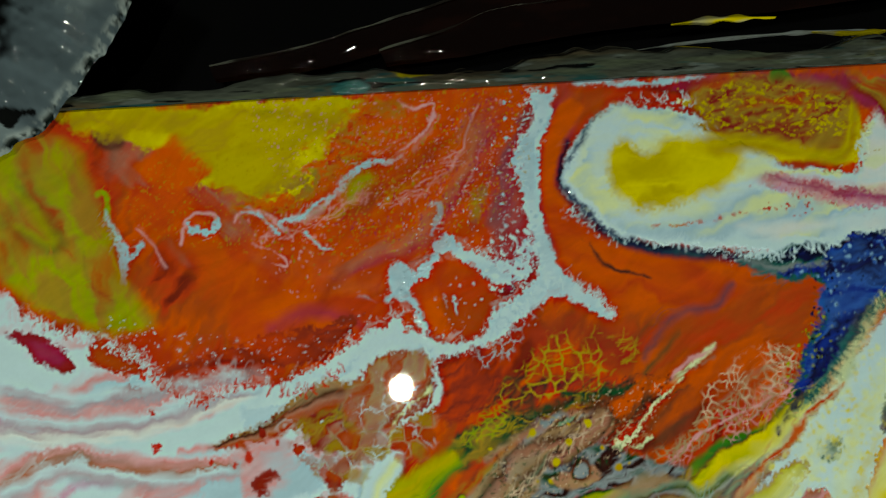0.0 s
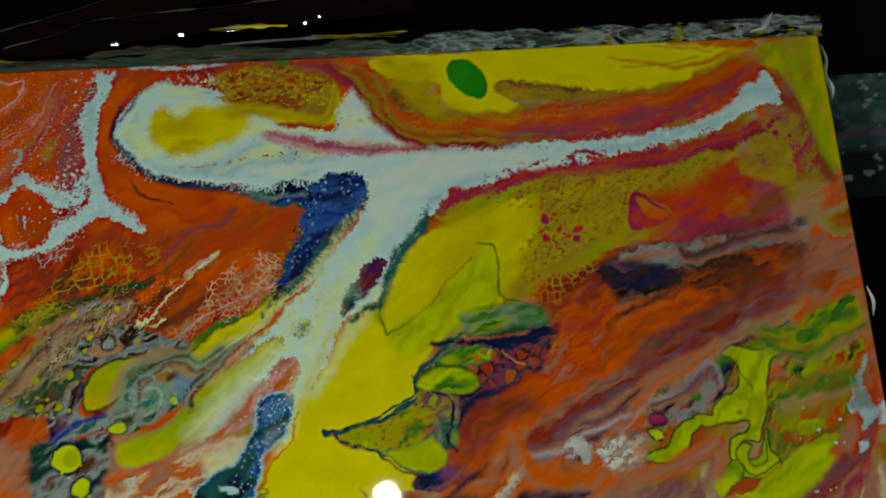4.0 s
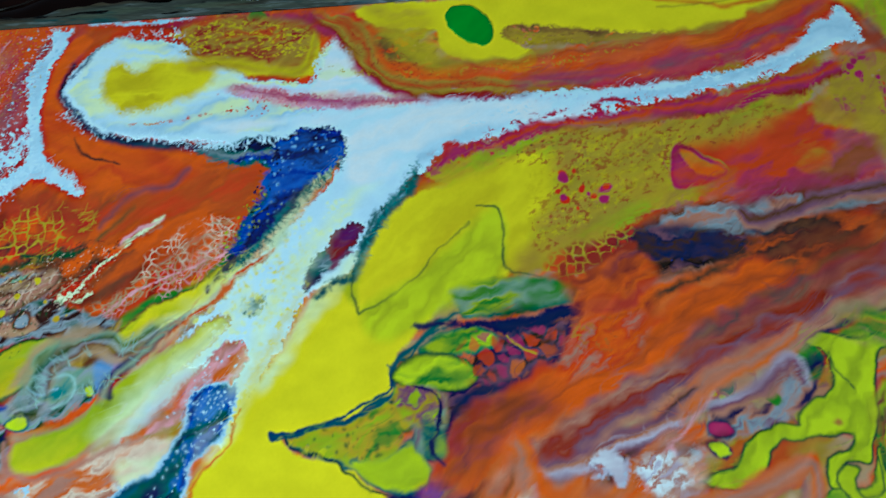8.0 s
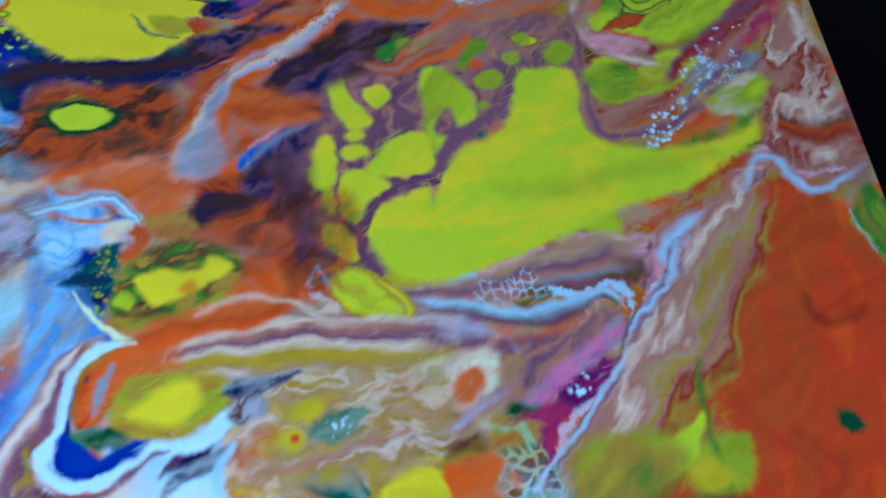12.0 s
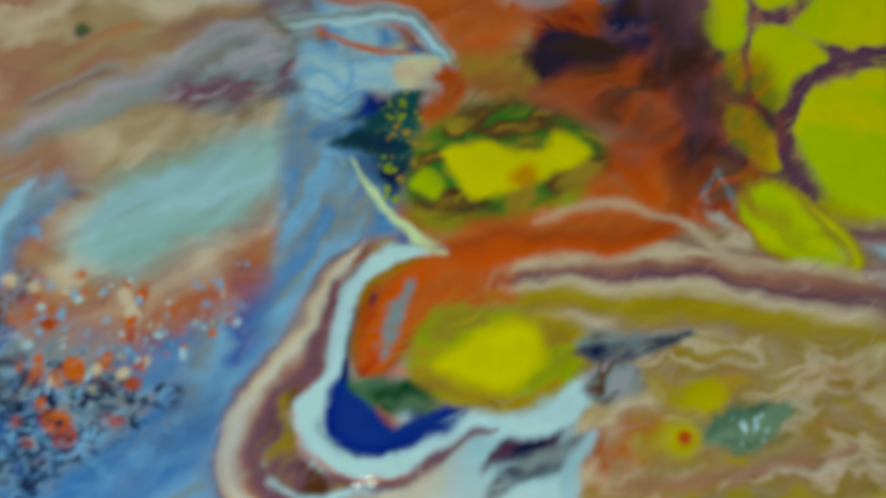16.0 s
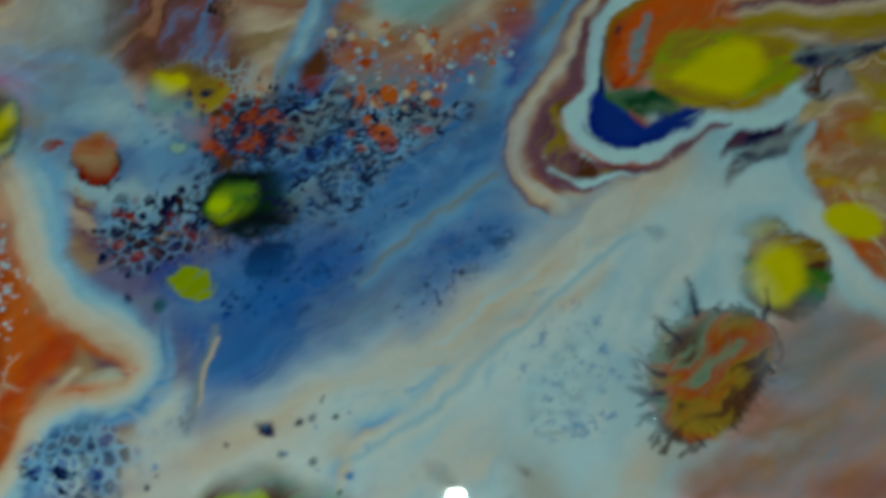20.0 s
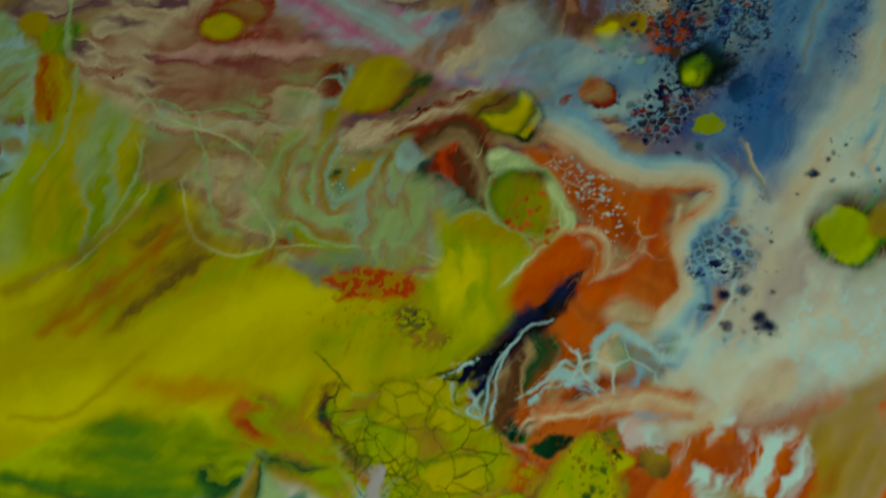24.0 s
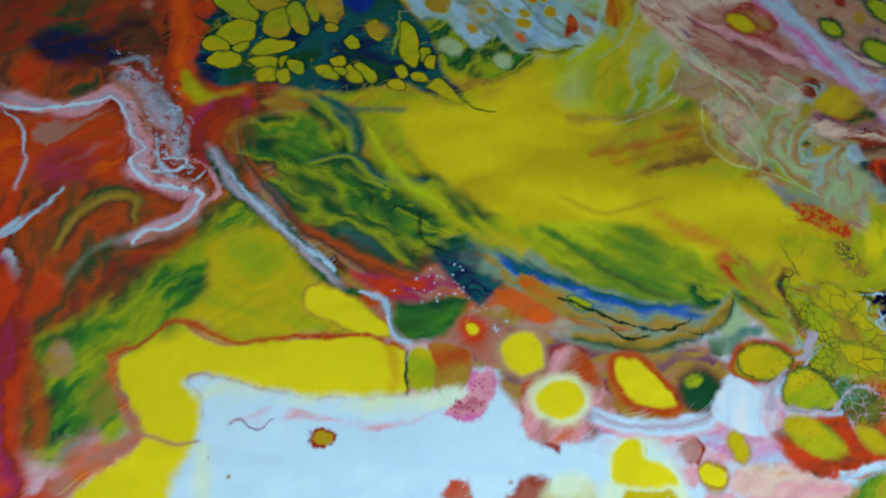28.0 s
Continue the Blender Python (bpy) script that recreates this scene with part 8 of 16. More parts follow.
fill('',['YG','Y2'],[(-283,-48),(-270,-47),(-260,-51),(-266,-58),(-273,-67),(-281,-68),(-285,-59)],soft=2,fringe=.8,alpha=.9)
fill('',['Y2','Y'],[(-273,-57),(-257,-52),(-244,-53),(-217,-42),(-220,-104),(-272,-93),(-276,-81),(-270,-73)],soft=6,fringe=.6,ang=10,grain=8)
fill('',['DG','G2'],[(-321.6,-93.4),(-314.7,-102.5),(-308.6,-108.7),(-299.5,-117.4),(-293,-119.9),(-295.9,-123.7),(-305.2,-117.6),(-315.1,-106.2),(-320.9,-97.5)],soft=1.2,fringe=.5)
fill('',['SP','OC','BR'],[(-318,-87),(-307,-97),(-301,-101),(-299,-108),(-291,-113),(-276,-121),(-283,-124),(-292,-121),(-300,-114),(-305,-106),(-314,-94)],soft=1.5,ang=-30,grain=3)
fill('',['DG','G2','DB','T'],[(-311,-87),(-270,-94),(-274,-103),(-291,-101),(-303,-101),(-307,-93)],soft=1.8,fringe=.7,ang=-15,grain=4)
fill('',['YG','LY','Y2'],[(-272,-95),(-232,-100),(-236,-114),(-247,-114),(-252,-104),(-258,-109),(-268,-107)],soft=1.5,fringe=.7,ang=-10)
fill('',['O','SA','OC'],[(-249.6,-125.7),(-239.5,-128.2),(-239.5,-133.5),(-249.2,-129.6)],soft=.9)
line('white_vein','GY',[(-292.1,-121.4),(-285.7,-125.1),(-283.8,-131),(-282.8,-138.5)],[1.14,2.06,1.37,.69],soft=.6,fringe=.5)
blob('','O', (-278.8,-112.3), 1.43,1.43,-10)
fill('',['O2','SP','MV'],[(-266.2,-134.5),(-258.2,-131.1),(-249.4,-135.4),(-248.8,-143),(-253.9,-149.3),(-260.3,-145.6),(-265.2,-140.9)],soft=1.2,fringe=.5)
spots('','W',[(-262.1,-126.5),(-247.3,-132),(-252.3,-142.3),(-260.8,-131.9)],22,small=.12,large=.4)
fill('',['OC','O2'],[(-272.9,-141.1),(-266.3,-140.7),(-261.2,-144.2),(-262.9,-152.2),(-269.7,-156.5),(-274.5,-152)],soft=.7,fringe=.3,rim=('SP', .6))
fill('yellow_border','Y',[(-363.3,-136.2),(-354.8,-129.3),(-348.7,-126.7),(-344.2,-127.6),(-336,-134.4),(-328.8,-134.8),(-321.3,-132.9),(-311.9,-135.4),(-296.4,-134.5),(-286.8,-138.3),(-281.5,-140.6),(-281.7,-144.7),(-282.8,-153.7),(-299.4,-154.5),(-320,-150),(-339.7,-142.4),(-344.7,-143.5),(-341.2,-149.6),(-342,-160.8),(-358.8,-156.8),(-360.4,-149.4)],soft=.6,grain=10,rim=('SP', .8),label='broad yellow border round the white field')
fill('',['YG','Y2'],[(-279.9,-141.5),(-273.3,-142.9),(-275,-154.2),(-281.5,-152.8)],soft=.8)
line('','DG',[(-280.7,-141.3),(-281.5,-148.2),(-283,-154.8)],[.45,1.02,.57],soft=.6,fringe=.4)
line('','O2',[(-286,-140),(-285,-149),(-287,-153)],[2.25,2.7,1.12],soft=2.5,alpha=.5)
fill('',['CR','W'],[(-345,-144),(-337,-144),(-320,-150),(-299,-154),(-283,-155),(-267,-155),(-265,-160),(-290,-162),(-321,-156),(-333,-156),(-339,-161),(-342,-161),(-341,-151)],soft=2,fringe=.8,ang=5)
fill('white_field','W',[(-333,-157),(-322,-154),(-309,-159),(-294,-163),(-279,-162),(-268,-163),(-263,-165),(-257,-160),(-248,-166),(-252,-183),(-338,-163)],soft=1.5,fringe=.5,grain=9)
fill('',['MP','PK','W'],[(-327.6,-154.7),(-322.4,-153.6),(-308.4,-158),(-300.4,-160.9),(-290,-163),(-278.6,-161.4),(-269.5,-161.1),(-262.3,-165),(-270.1,-163.8),(-278.9,-163),(-292.5,-164.8),(-306.7,-160.5),(-320.8,-157.3),(-325.1,-160),(-327.9,-157.3),(-333.8,-156.7)],soft=.6,fringe=.5,ang=10,alpha=.85)
line('','MV',[(-333.8,-156.7),(-330.8,-156.4),(-326.2,-160.1),(-321.8,-157.3)],[.3,.5,.5,.3],soft=.4)
fill('',['MP','PK','M'],[(-273.2,-162.6),(-263.9,-156.6),(-257.8,-150.3),(-254.6,-152.2),(-259.1,-161.1),(-264.7,-165)],soft=.8,fringe=.9)
spots('','M',[(-271.7,-160.6),(-258.2,-152),(-257.7,-160.3),(-268,-164.8)],50,small=.12,large=.45)
blob('','R2', (-308.5,-164.6), 4.14,2.90,-13,fringe=.9,soft=.4)
blob('','OC2', (-308.5,-164.8), 2.90,2.07,-13,fringe=.4)
fill('',['Y2','Y'],[(-216,-36),(-203,-45),(-190,-50),(-177,-61),(-154,-57),(-150,-82),(-158,-87),(-139,-93),(-133,-110),(-128,-121),(-238,-116)],soft=8,fringe=.5,ang=-15,grain=8)
fill('',['YG','LY'],[(-212,-39),(-201,-31),(-183,-30),(-164,-35),(-162,-45),(-170,-53),(-190,-61),(-205,-60),(-211,-51)],soft=5,ang=20,alpha=.6)
fill('','LG',[(-210,-50),(-203,-40),(-188,-36),(-185,-42),(-194,-50),(-208,-55)],soft=6,alpha=.5)
fill('',['OC','OC2','YG'],[(-207,-73),(-186,-65),(-165,-57),(-158,-60),(-164,-69),(-182,-74),(-198,-78)],soft=4,alpha=.6,ang=25)
line('white_vein','LG',[(-159.3,-36),(-163,-46.7),(-172.6,-56.2),(-188.2,-61),(-202,-61.6)],[.64,.96,.96,.8,.48],soft=.6)
blob('yellow_cell','YG', (-55,-14.2), 7.66,4.98,-39,soft=.8,fringe=.5,halo='DG',ring=1.92)
blob('yellow_cell','YG', (-25.7,-12.5), 11.99,6.79,-39,soft=.8,fringe=.5,halo='DG',ring=2)
blob('yellow_cell','YG', (-83.9,-22), 4.37,3.64,-39,soft=.8,fringe=.5,halo='DG',ring=1.82)
blob('yellow_cell','YG', (-66.5,-34.6), 7.00,4.79,-39,soft=.8,fringe=.5,halo='DG',ring=1.84)
blob('','R2', (-20.7,-43.4), 2.72,2.72,-6,soft=.6)
fill('',['R2','O2'],[(-130.6,-15.7),(-121.5,-8.3),(-111.4,-10.3),(-108.1,-20),(-114,-25.5),(-122.4,-28.6),(-130.3,-21.7)],soft=.9,fringe=.7)
fill('yellow_cell',['OC2','YG'],[(-129.3,-16.8),(-121.4,-12.5),(-113.9,-16.3),(-112.4,-21.6),(-120.8,-24.7),(-128.6,-21.9)],soft=.7,fringe=.5)
fill('',['GG','TN','SP','MI'],[(-154,-29),(-140,-38),(-121,-42),(-106,-40),(-98,-55),(-113,-64),(-128,-68),(-136,-63),(-145,-51),(-162,-52)],soft=1.5,fringe=.8,ang=-20,grain=3,alpha=.85)
fill('',['GG','YG','TN','OC'],[(-138,-84),(-127,-73),(-108,-70),(-93,-74),(-97,-88),(-96,-95),(-106,-108),(-120,-103),(-134,-91)],soft=3,fringe=1.2,ang=-20,grain=2,alpha=.6)
fill('',['LY','YG','G2'],[(-233,-102),(-182,-109),(-172,-123),(-171,-129),(-183,-136),(-198,-135),(-216,-129),(-226,-119),(-235,-111)],soft=2,ang=-25,grain=5,alpha=.9)
line('','DG',[(-226,-106),(-213,-118),(-197,-130),(-182,-136),(-172,-134)],[1.84,2.89,2.37,1.84,.79],soft=2,alpha=.8)
line('','G2',[(-207,-109),(-197,-121),(-183,-129)],[1.08,2.16,1.08],soft=2.5,alpha=.6)
fill('',['OC','YG','SA'],[(-171,-121),(-161,-117),(-155,-124),(-153,-135),(-149,-153),(-155,-154),(-162,-143),(-168,-132)],soft=2,ang=-60,grain=3)
fill('',['SA','PK','SP','O2'],[(-232.9,-146.3),(-223.6,-149.4),(-219.5,-161.4),(-219.3,-168.7),(-226.3,-167.1),(-231,-174.3),(-244,-173.6),(-249.6,-167.8),(-246.2,-154.5),(-238.7,-153.7)],soft=1.2,fringe=.8,ang=40)
fill('',['W2','MP','W'],[(-226,-166),(-219.3,-168.7),(-200.5,-170.3),(-190.7,-172.5),(-181.3,-165.8),(-173.2,-163),(-167.2,-168.7),(-161.4,-175),(-170.6,-176.8),(-167.6,-186),(-165.2,-190.2),(-181.1,-189),(-188.3,-183.8),(-200.5,-177.5),(-214.8,-174.4),(-224.7,-173.9)],soft=.8,fringe=.6,ang=15,grain=4)
fill('',['O2','OC'],[(-217.6,-153.2),(-211,-150.7),(-201.4,-154),(-197.6,-166),(-200.1,-172.8),(-210.3,-172.4),(-216.6,-168.1),(-218.6,-160.4)],soft=.8,fringe=.5)
fill('yellow_cell','Y',[(-223.1,-180.6),(-217.5,-176.7),(-213.5,-178.2),(-212.6,-183),(-205.1,-187),(-205.8,-192.4),(-224.3,-188.2)],soft=.9,fringe=.5,rim=('CR', .8))
blob('yellow_cell','Y', (-192.5,-191), 3.20,4.19,58,halo='OC',ring=.74)
line('','R2',[(-202.3,-178.9),(-196.8,-178.3),(-193,-182.2),(-196,-186.7)],[.62,1.11,1.11,.62],soft=.6,fringe=.4)
fill('',['O2','R','BR'],[(-170.6,-176.8),(-163.2,-175.9),(-140.3,-179.5),(-123.8,-188.2),(-101.2,-193.1),(-107.7,-204.3),(-131.2,-196.6),(-149,-197.4),(-163.7,-192.9),(-167.6,-186)],soft=1.3,fringe=.5,ang=-10,grain=3)
fill('yellow_cell',['YG','OC2','G2'],[(-164.2,-178.2),(-158.8,-175.6),(-149.3,-180.1),(-144.7,-188.6),(-151.5,-190.8),(-160.7,-186.3)],soft=.9,fringe=.5)
line('white_vein','W2',[(-143.6,-151.5),(-148.7,-158),(-152,-158.7),(-158.7,-164),(-163.9,-169.4),(-168.6,-172.2)],[1.7,1.98,1.13,1.7,1.98,3.4],soft=.5,fringe=.4)
line('white_vein','W2',[(-162.2,-173.6),(-150.1,-175.5),(-143.7,-177.5),(-139.8,-173.8),(-134.1,-173)],[.53,.8,1.33,1.6,.8],soft=.4,fringe=.4)
line('white_vein','W2',[(-141.2,-172.2),(-137.1,-169.8),(-130.7,-169.1),(-128.6,-169.5)],[.55,.83,.69,.41],soft=.4)
line('white_vein','W2',[(-139.7,-178.4),(-139.1,-186.1),(-131.2,-191)],[.55,.55,.27],soft=.4)
line('white_vein','W2',[(-149,-197.4),(-139.3,-195.4),(-128.8,-197.7),(-119.7,-202.9),(-116.9,-205.9)],[1.84,2.11,1.58,1.32,.66],soft=.5,fringe=.6)
fill('yellow_cell',['YG','G2','OC'],[(-116.3,-175.4),(-103.8,-168.4),(-94,-168.3),(-88.6,-171.5),(-97.1,-186.1),(-112.4,-184.2),(-116.7,-180.6)],soft=1,fringe=.5,rim=('O2', .8))
fill('',['PK','PE','O2'],[(-182.7,-189.8),(-168.7,-191.8),(-149.5,-198.5),(-147.6,-206),(-185.7,-197.1)],soft=1.4,fringe=.8)
fill('',['OC','DG','YG'],[(-148.5,-202.3),(-139.4,-198.4),(-125.7,-200.3),(-121.3,-208.5),(-123.1,-211.7),(-151.3,-205.1)],soft=1,fringe=.5)
fill('',['R2','BR','O2','DG'],[(-378,-21),(-341,-34),(-333,-63),(-323,-88),(-333,-107),(-360,-119),(-381,-131),(-396,-131)],soft=3,ang=75,grain=4,alpha=.8)
line('','DG',[(-384,-120),(-373,-106),(-357,-98),(-336,-91),(-323,-88)],[4.67,6.23,5.61,6.23,4.67],soft=3,fringe=1,alpha=.8)
line('','BR2',[(-369.2,-85.8),(-363.2,-80.5),(-349.7,-81.6),(-339.4,-89.4),(-339.5,-97.1),(-349,-101)],[.99,1.66,1.99,1.99,1.32,.83],soft=1.2,alpha=.8)
line('','GG',[(-379,-111),(-370,-100),(-356,-95),(-340,-93)],[.79,1.58,1.58,.79],soft=1.5,alpha=.6)
line('','O2',[(-373.6,-91.7),(-363,-88.2),(-349.3,-87.6),(-343.1,-97.6),(-352.8,-103.3),(-364.3,-102.5)],[1.64,2.29,2.29,1.96,1.64,.82],soft=1.2,alpha=.9)
line('white_vein','PK',[(-366,-32.1),(-356.8,-39.8),(-353,-56.1),(-346.5,-66.8),(-337.5,-74.2),(-334.4,-83.4),(-345,-91.2),(-355.2,-98.7),(-360.5,-100.3)],[.71,1.6,1.6,1.78,1.78,1.42,1.24,.89,.53],soft=.5,fringe=.5)
line('white_vein','W2',[(-352.2,-60.5),(-351.3,-73.1),(-344.1,-79.8),(-338,-76)],[.7,1.57,1.39,.52],soft=.5,fringe=.4)
line('','BR2',[(-353.8,-51.6),(-348.5,-59.8),(-341.1,-66.7),(-335.7,-66.6)],[1.06,1.76,1.41,.7],soft=.8,alpha=.8)
line('','YG',[(-285,-54),(-273,-65),(-276,-80),(-287,-84),(-287,-97),(-274,-102)],[1.14,3.03,3.79,3.03,3.03,1.51],soft=2,alpha=.8)
line('','DG',[(-295,-55),(-291,-66),(-293,-78),(-301,-86),(-295,-98),(-279,-106)],[1.5,3.37,3.74,2.99,2.99,1.87],soft=1.8,alpha=.75,fringe=.5)
line('','T',[(-313,-51),(-300,-51),(-287,-54),(-270,-55)],[1.84,2.95,2.21,1.47],soft=1.5,alpha=.7)
line('','LY',[(-310,-88),(-298,-97),(-284,-100),(-272,-109)],[1.06,2.12,1.77,1.06],soft=1.5,alpha=.7)
line('','DG',[(-267,-116),(-250,-111),(-227,-123),(-201,-135),(-175,-138)],[1.08,1.79,2.51,2.15,.9],soft=1.5,alpha=.7)

# closer work on the front: blue field, headland and ringed cell
fill('',['OC','YG','OC2','BR'],[(-191,-61),(-172,-63),(-159,-66),(-153,-75),(-151,-83),(-156,-88),(-172,-89),(-188,-88)],soft=4,alpha=.8,ang=15,grain=4)
fill('',['DG','G2','YG','OC'],[(-193,-36),(-159,-39),(-157,-49),(-160,-60),(-172,-62),(-190,-62)],soft=4,alpha=.85,ang=30,grain=5)
fill('',['BR','OC'],[(-168,-79),(-159,-75),(-156,-67),(-154,-71),(-154,-77),(-163,-80),(-174,-81),(-182,-82)],soft=3,alpha=.7,ang=20)
fill('',['Y2','Y'],[(-188,-88),(-162,-88),(-150,-91),(-137,-100),(-131,-108),(-119,-116),(-114,-120),(-185,-114)],soft=3,alpha=.8,ang=10,grain=6)
fill('',['YG','OC','BR','YG'],[(-158,-55),(-144,-50),(-128,-52),(-119,-60),(-127,-67),(-136,-77),(-137,-85),(-145,-85),(-151,-75),(-151,-66)],soft=2,ang=50,grain=2.5,alpha=.9)
fill('',['YG','GG','OC','YG'],[(-138,-84),(-136,-76),(-128,-65),(-118,-63),(-113,-59),(-107,-61),(-113,-67),(-119,-77),(-123,-83),(-119,-91),(-121,-95),(-129,-94),(-136,-89)],soft=1.5,ang=55,grain=2.2)
fill('',['BR','R2','OC'],[(-143,-42),(-103,-46),(-102,-54),(-107,-57),(-113,-53),(-121,-57),(-127,-53),(-132,-49),(-142,-46)],soft=1.5,fringe=.6,ang=5,grain=2.5)
line('white_vein','W2',[(-143.5,-42.1),(-143.2,-46),(-137.1,-47.3),(-130.8,-50.2),(-126.6,-53),(-124.5,-56.8),(-121.9,-58.2)],[.32,.42,.42,.42,.53,.32],soft=.35,fringe=.3)
line('white_vein','MI',[(-114.2,-51.3),(-108,-49.9),(-102.9,-51.8),(-104,-57.6),(-108.2,-60.2)],[.42,.62,.83,1.04,.42],soft=.6)
blob('','DG2', (-120.6,-55), 2.48,2.68,63,fringe=.4,soft=.8)
fill('',['R','OC','R2'],[(-148.6,-88.6),(-144.8,-87.4),(-138,-85.2),(-136.4,-88.1),(-141.8,-89.8),(-147.6,-89.8)],soft=.8,fringe=.6)
fill('',['R','O2'],[(-132.5,-108.2),(-126.9,-107.1),(-122.1,-106),(-117.4,-108.9),(-113.6,-111.2),(-112.2,-118.3),(-119.2,-117.2),(-124,-112.4),(-128.7,-110)],soft=1.2,fringe=1)
fill('',['GG','YG','OC'],[(-138,-96),(-127,-95),(-114,-97),(-106,-94),(-98,-94),(-99,-100),(-105,-105),(-108,-111),(-114,-108),(-123,-103),(-133,-100)],soft=1.5,fringe=.8,ang=20,grain=2.5,alpha=.85)
fill('',['GY','MV','GG'],[(-136.6,-99.1),(-130.8,-99.6),(-123.1,-105.4),(-126.9,-107.1),(-133.6,-104.5)],soft=1.2,fringe=.7,alpha=.8)
fill('',['GG','OC','DG'],[(-125.3,-78.7),(-119.3,-75.8),(-104.4,-77.1),(-103.5,-82.7),(-107.6,-88.9),(-113.5,-91.6),(-121.3,-89.9),(-123.3,-84.3)],soft=1.3,fringe=.9,ang=40,grain=2)
blob('','OC2', (-109.9,-82.2), 4.95,5.45,18,soft=1.2,fringe=.8)
blob('','OC', (-111.5,-85.9), 2.17,1.97,-5,soft=.8,halo='BR',ring=.59)
spots('','DG2',[(-135.2,-81.1),(-127.2,-86.2),(-107.6,-90),(-109.6,-95.1),(-119.3,-95.4),(-131,-90.1)],50,small=.12,large=.4)
line('','W2',[(-126.3,-80.8),(-124.8,-83.1),(-122.3,-82.2),(-120.3,-79.1)],[.3,.6,.6,.3],soft=.4)
spots('','W',[(-119.4,-69.1),(-111.3,-68.6),(-113.4,-80.8),(-127.2,-82.9)],30,small=.1,large=.3)
fill('',['OC','DG','O2'],[(-104.1,-62.3),(-97.8,-54.6),(-90.6,-54.6),(-82.4,-57.2),(-78.7,-64),(-85.1,-68.6),(-93.2,-69.6),(-101.2,-66.6)],soft=1,fringe=1.2)
fill('',['SP','PE','RD'],[(-113.3,-68.4),(-103.2,-68.2),(-93.3,-72.5),(-79.2,-72.5),(-68.3,-74.6),(-67.6,-78.1),(-79.6,-79.8),(-93.4,-75.8),(-104.4,-74.9),(-113.3,-71.9)],soft=1.2,fringe=.5,ang=-5,grain=2)
line('','RD',[(-100.4,-74.7),(-93.4,-76.4),(-83.6,-80),(-79.7,-81.5)],[1,2,1.4,.8],soft=1,alpha=.85)
fill('',['DG','T','K'],[(-99.8,-89),(-95.7,-85.6),(-90.6,-81.1),(-88.7,-81.8),(-93.8,-87.9),(-96.9,-91.4)],soft=.8,fringe=.5)
fill('',['MI','W2'],[(-101.5,-81.8),(-97.5,-78.8),(-91.5,-79.3),(-89.7,-81.7),(-94.7,-85.7),(-99.7,-86.3)],soft=1,fringe=.5)
fill('red_pool',['R','RD','BR'],[(-94.9,-88.9),(-88.7,-82.9),(-83.6,-80),(-80.3,-82.5),(-81.1,-89),(-80.6,-96.5),(-83.9,-103.5),(-87.9,-107.3),(-89.4,-98.9),(-91.1,-93.5)],soft=.8,fringe=.5,ang=70,grain=2)
line('','DG2',[(-93.5,-91.2),(-89.8,-96.8),(-88.2,-103.2),(-88,-109.3)],[1.17,.78,.78,.59],soft=.6,fringe=.4)
line('','MI',[(-79.3,-90.2),(-78.7,-96.7),(-81.9,-101.6),(-86.5,-107.4),(-87.6,-111.4)],[1.95,2.93,2.93,1.76,.78],soft=.9)
fill('',['GG','MI','LG'],[(-98,-94),(-91.1,-93.5),(-89.5,-100),(-88.7,-105.2),(-95.4,-103.6),(-101.2,-107.2),(-104.2,-113),(-105,-104.9)],soft=1.3,fringe=.5,alpha=.85)
fill('yellow_cell',['YG','OC2','Y2'],[(-101.4,-113.3),(-99.3,-106.4),(-94.4,-103.7),(-88.8,-106.2),(-86.2,-111.5),(-82.6,-114.8),(-84.8,-121.5),(-100.6,-120.2)],soft=1,fringe=.5,rim=('LG', .8))
fill('',['SK','W2','SB'],[(-78,-52),(-65,-50),(-66,-76),(-77,-69),(-78,-61)],soft=2,fringe=.8,alpha=.8)
fill('',['SP','BR','MV','SB'],[(-59,-51),(-8,-55),(-7,-67),(-15,-76),(-23,-80),(-37,-78),(-46,-72),(-52,-65)],soft=2,fringe=.8,ang=60,grain=2.5,alpha=.85)
spots('','BR2',[(-25.9,-61),(-20.5,-59.1),(-20.3,-65),(-25.5,-65.7)],25,small=.2,large=.6)
fill('',['SP','SA','MV'],[(-2,-72),(11,-69),(26,-66),(36,-66),(30,-73),(19,-75),(9,-78),(-1,-78)],soft=2.5,alpha=.7,fringe=1,ang=20)
spots('','SA',[(-2,-71.3),(33.6,-66.2),(34.8,-69.9),(18.7,-78.8),(2.7,-78.5)],50,small=.3,large=1.1,soft=.6,alpha=.8)
fill('',['W2','SB'],[(-49,-73),(-41,-76),(-38,-83),(-32,-87),(-22,-86),(-25,-93),(-22,-99),(-27,-105),(-33,-104),(-41,-108),(-44,-102),(-49,-99),(-59,-96),(-60,-88),(-51,-82)],soft=1.5,fringe=1.2,alpha=.85)
lace('','W2',[(-33.9,-75.4),(-22.5,-72.9),(-10.4,-72.8),(-11.6,-80.7),(-20.6,-81),(-27.2,-78.2)],size=1.6,width=.3,cover=.7)
lace('','SB',[(-25.4,-86.1),(-11.8,-81.8),(-2.6,-63),(3.6,-62.4),(-.8,-76),(7.8,-83.5),(15.6,-84.1),(5.9,-93.2),(-1.8,-103.2),(-6.7,-109),(-16.4,-110.2),(-25.5,-107.4),(-26.2,-99)],size=1.5,width=.3,cells=['DB','K','DB','BR2'],cover=.9)
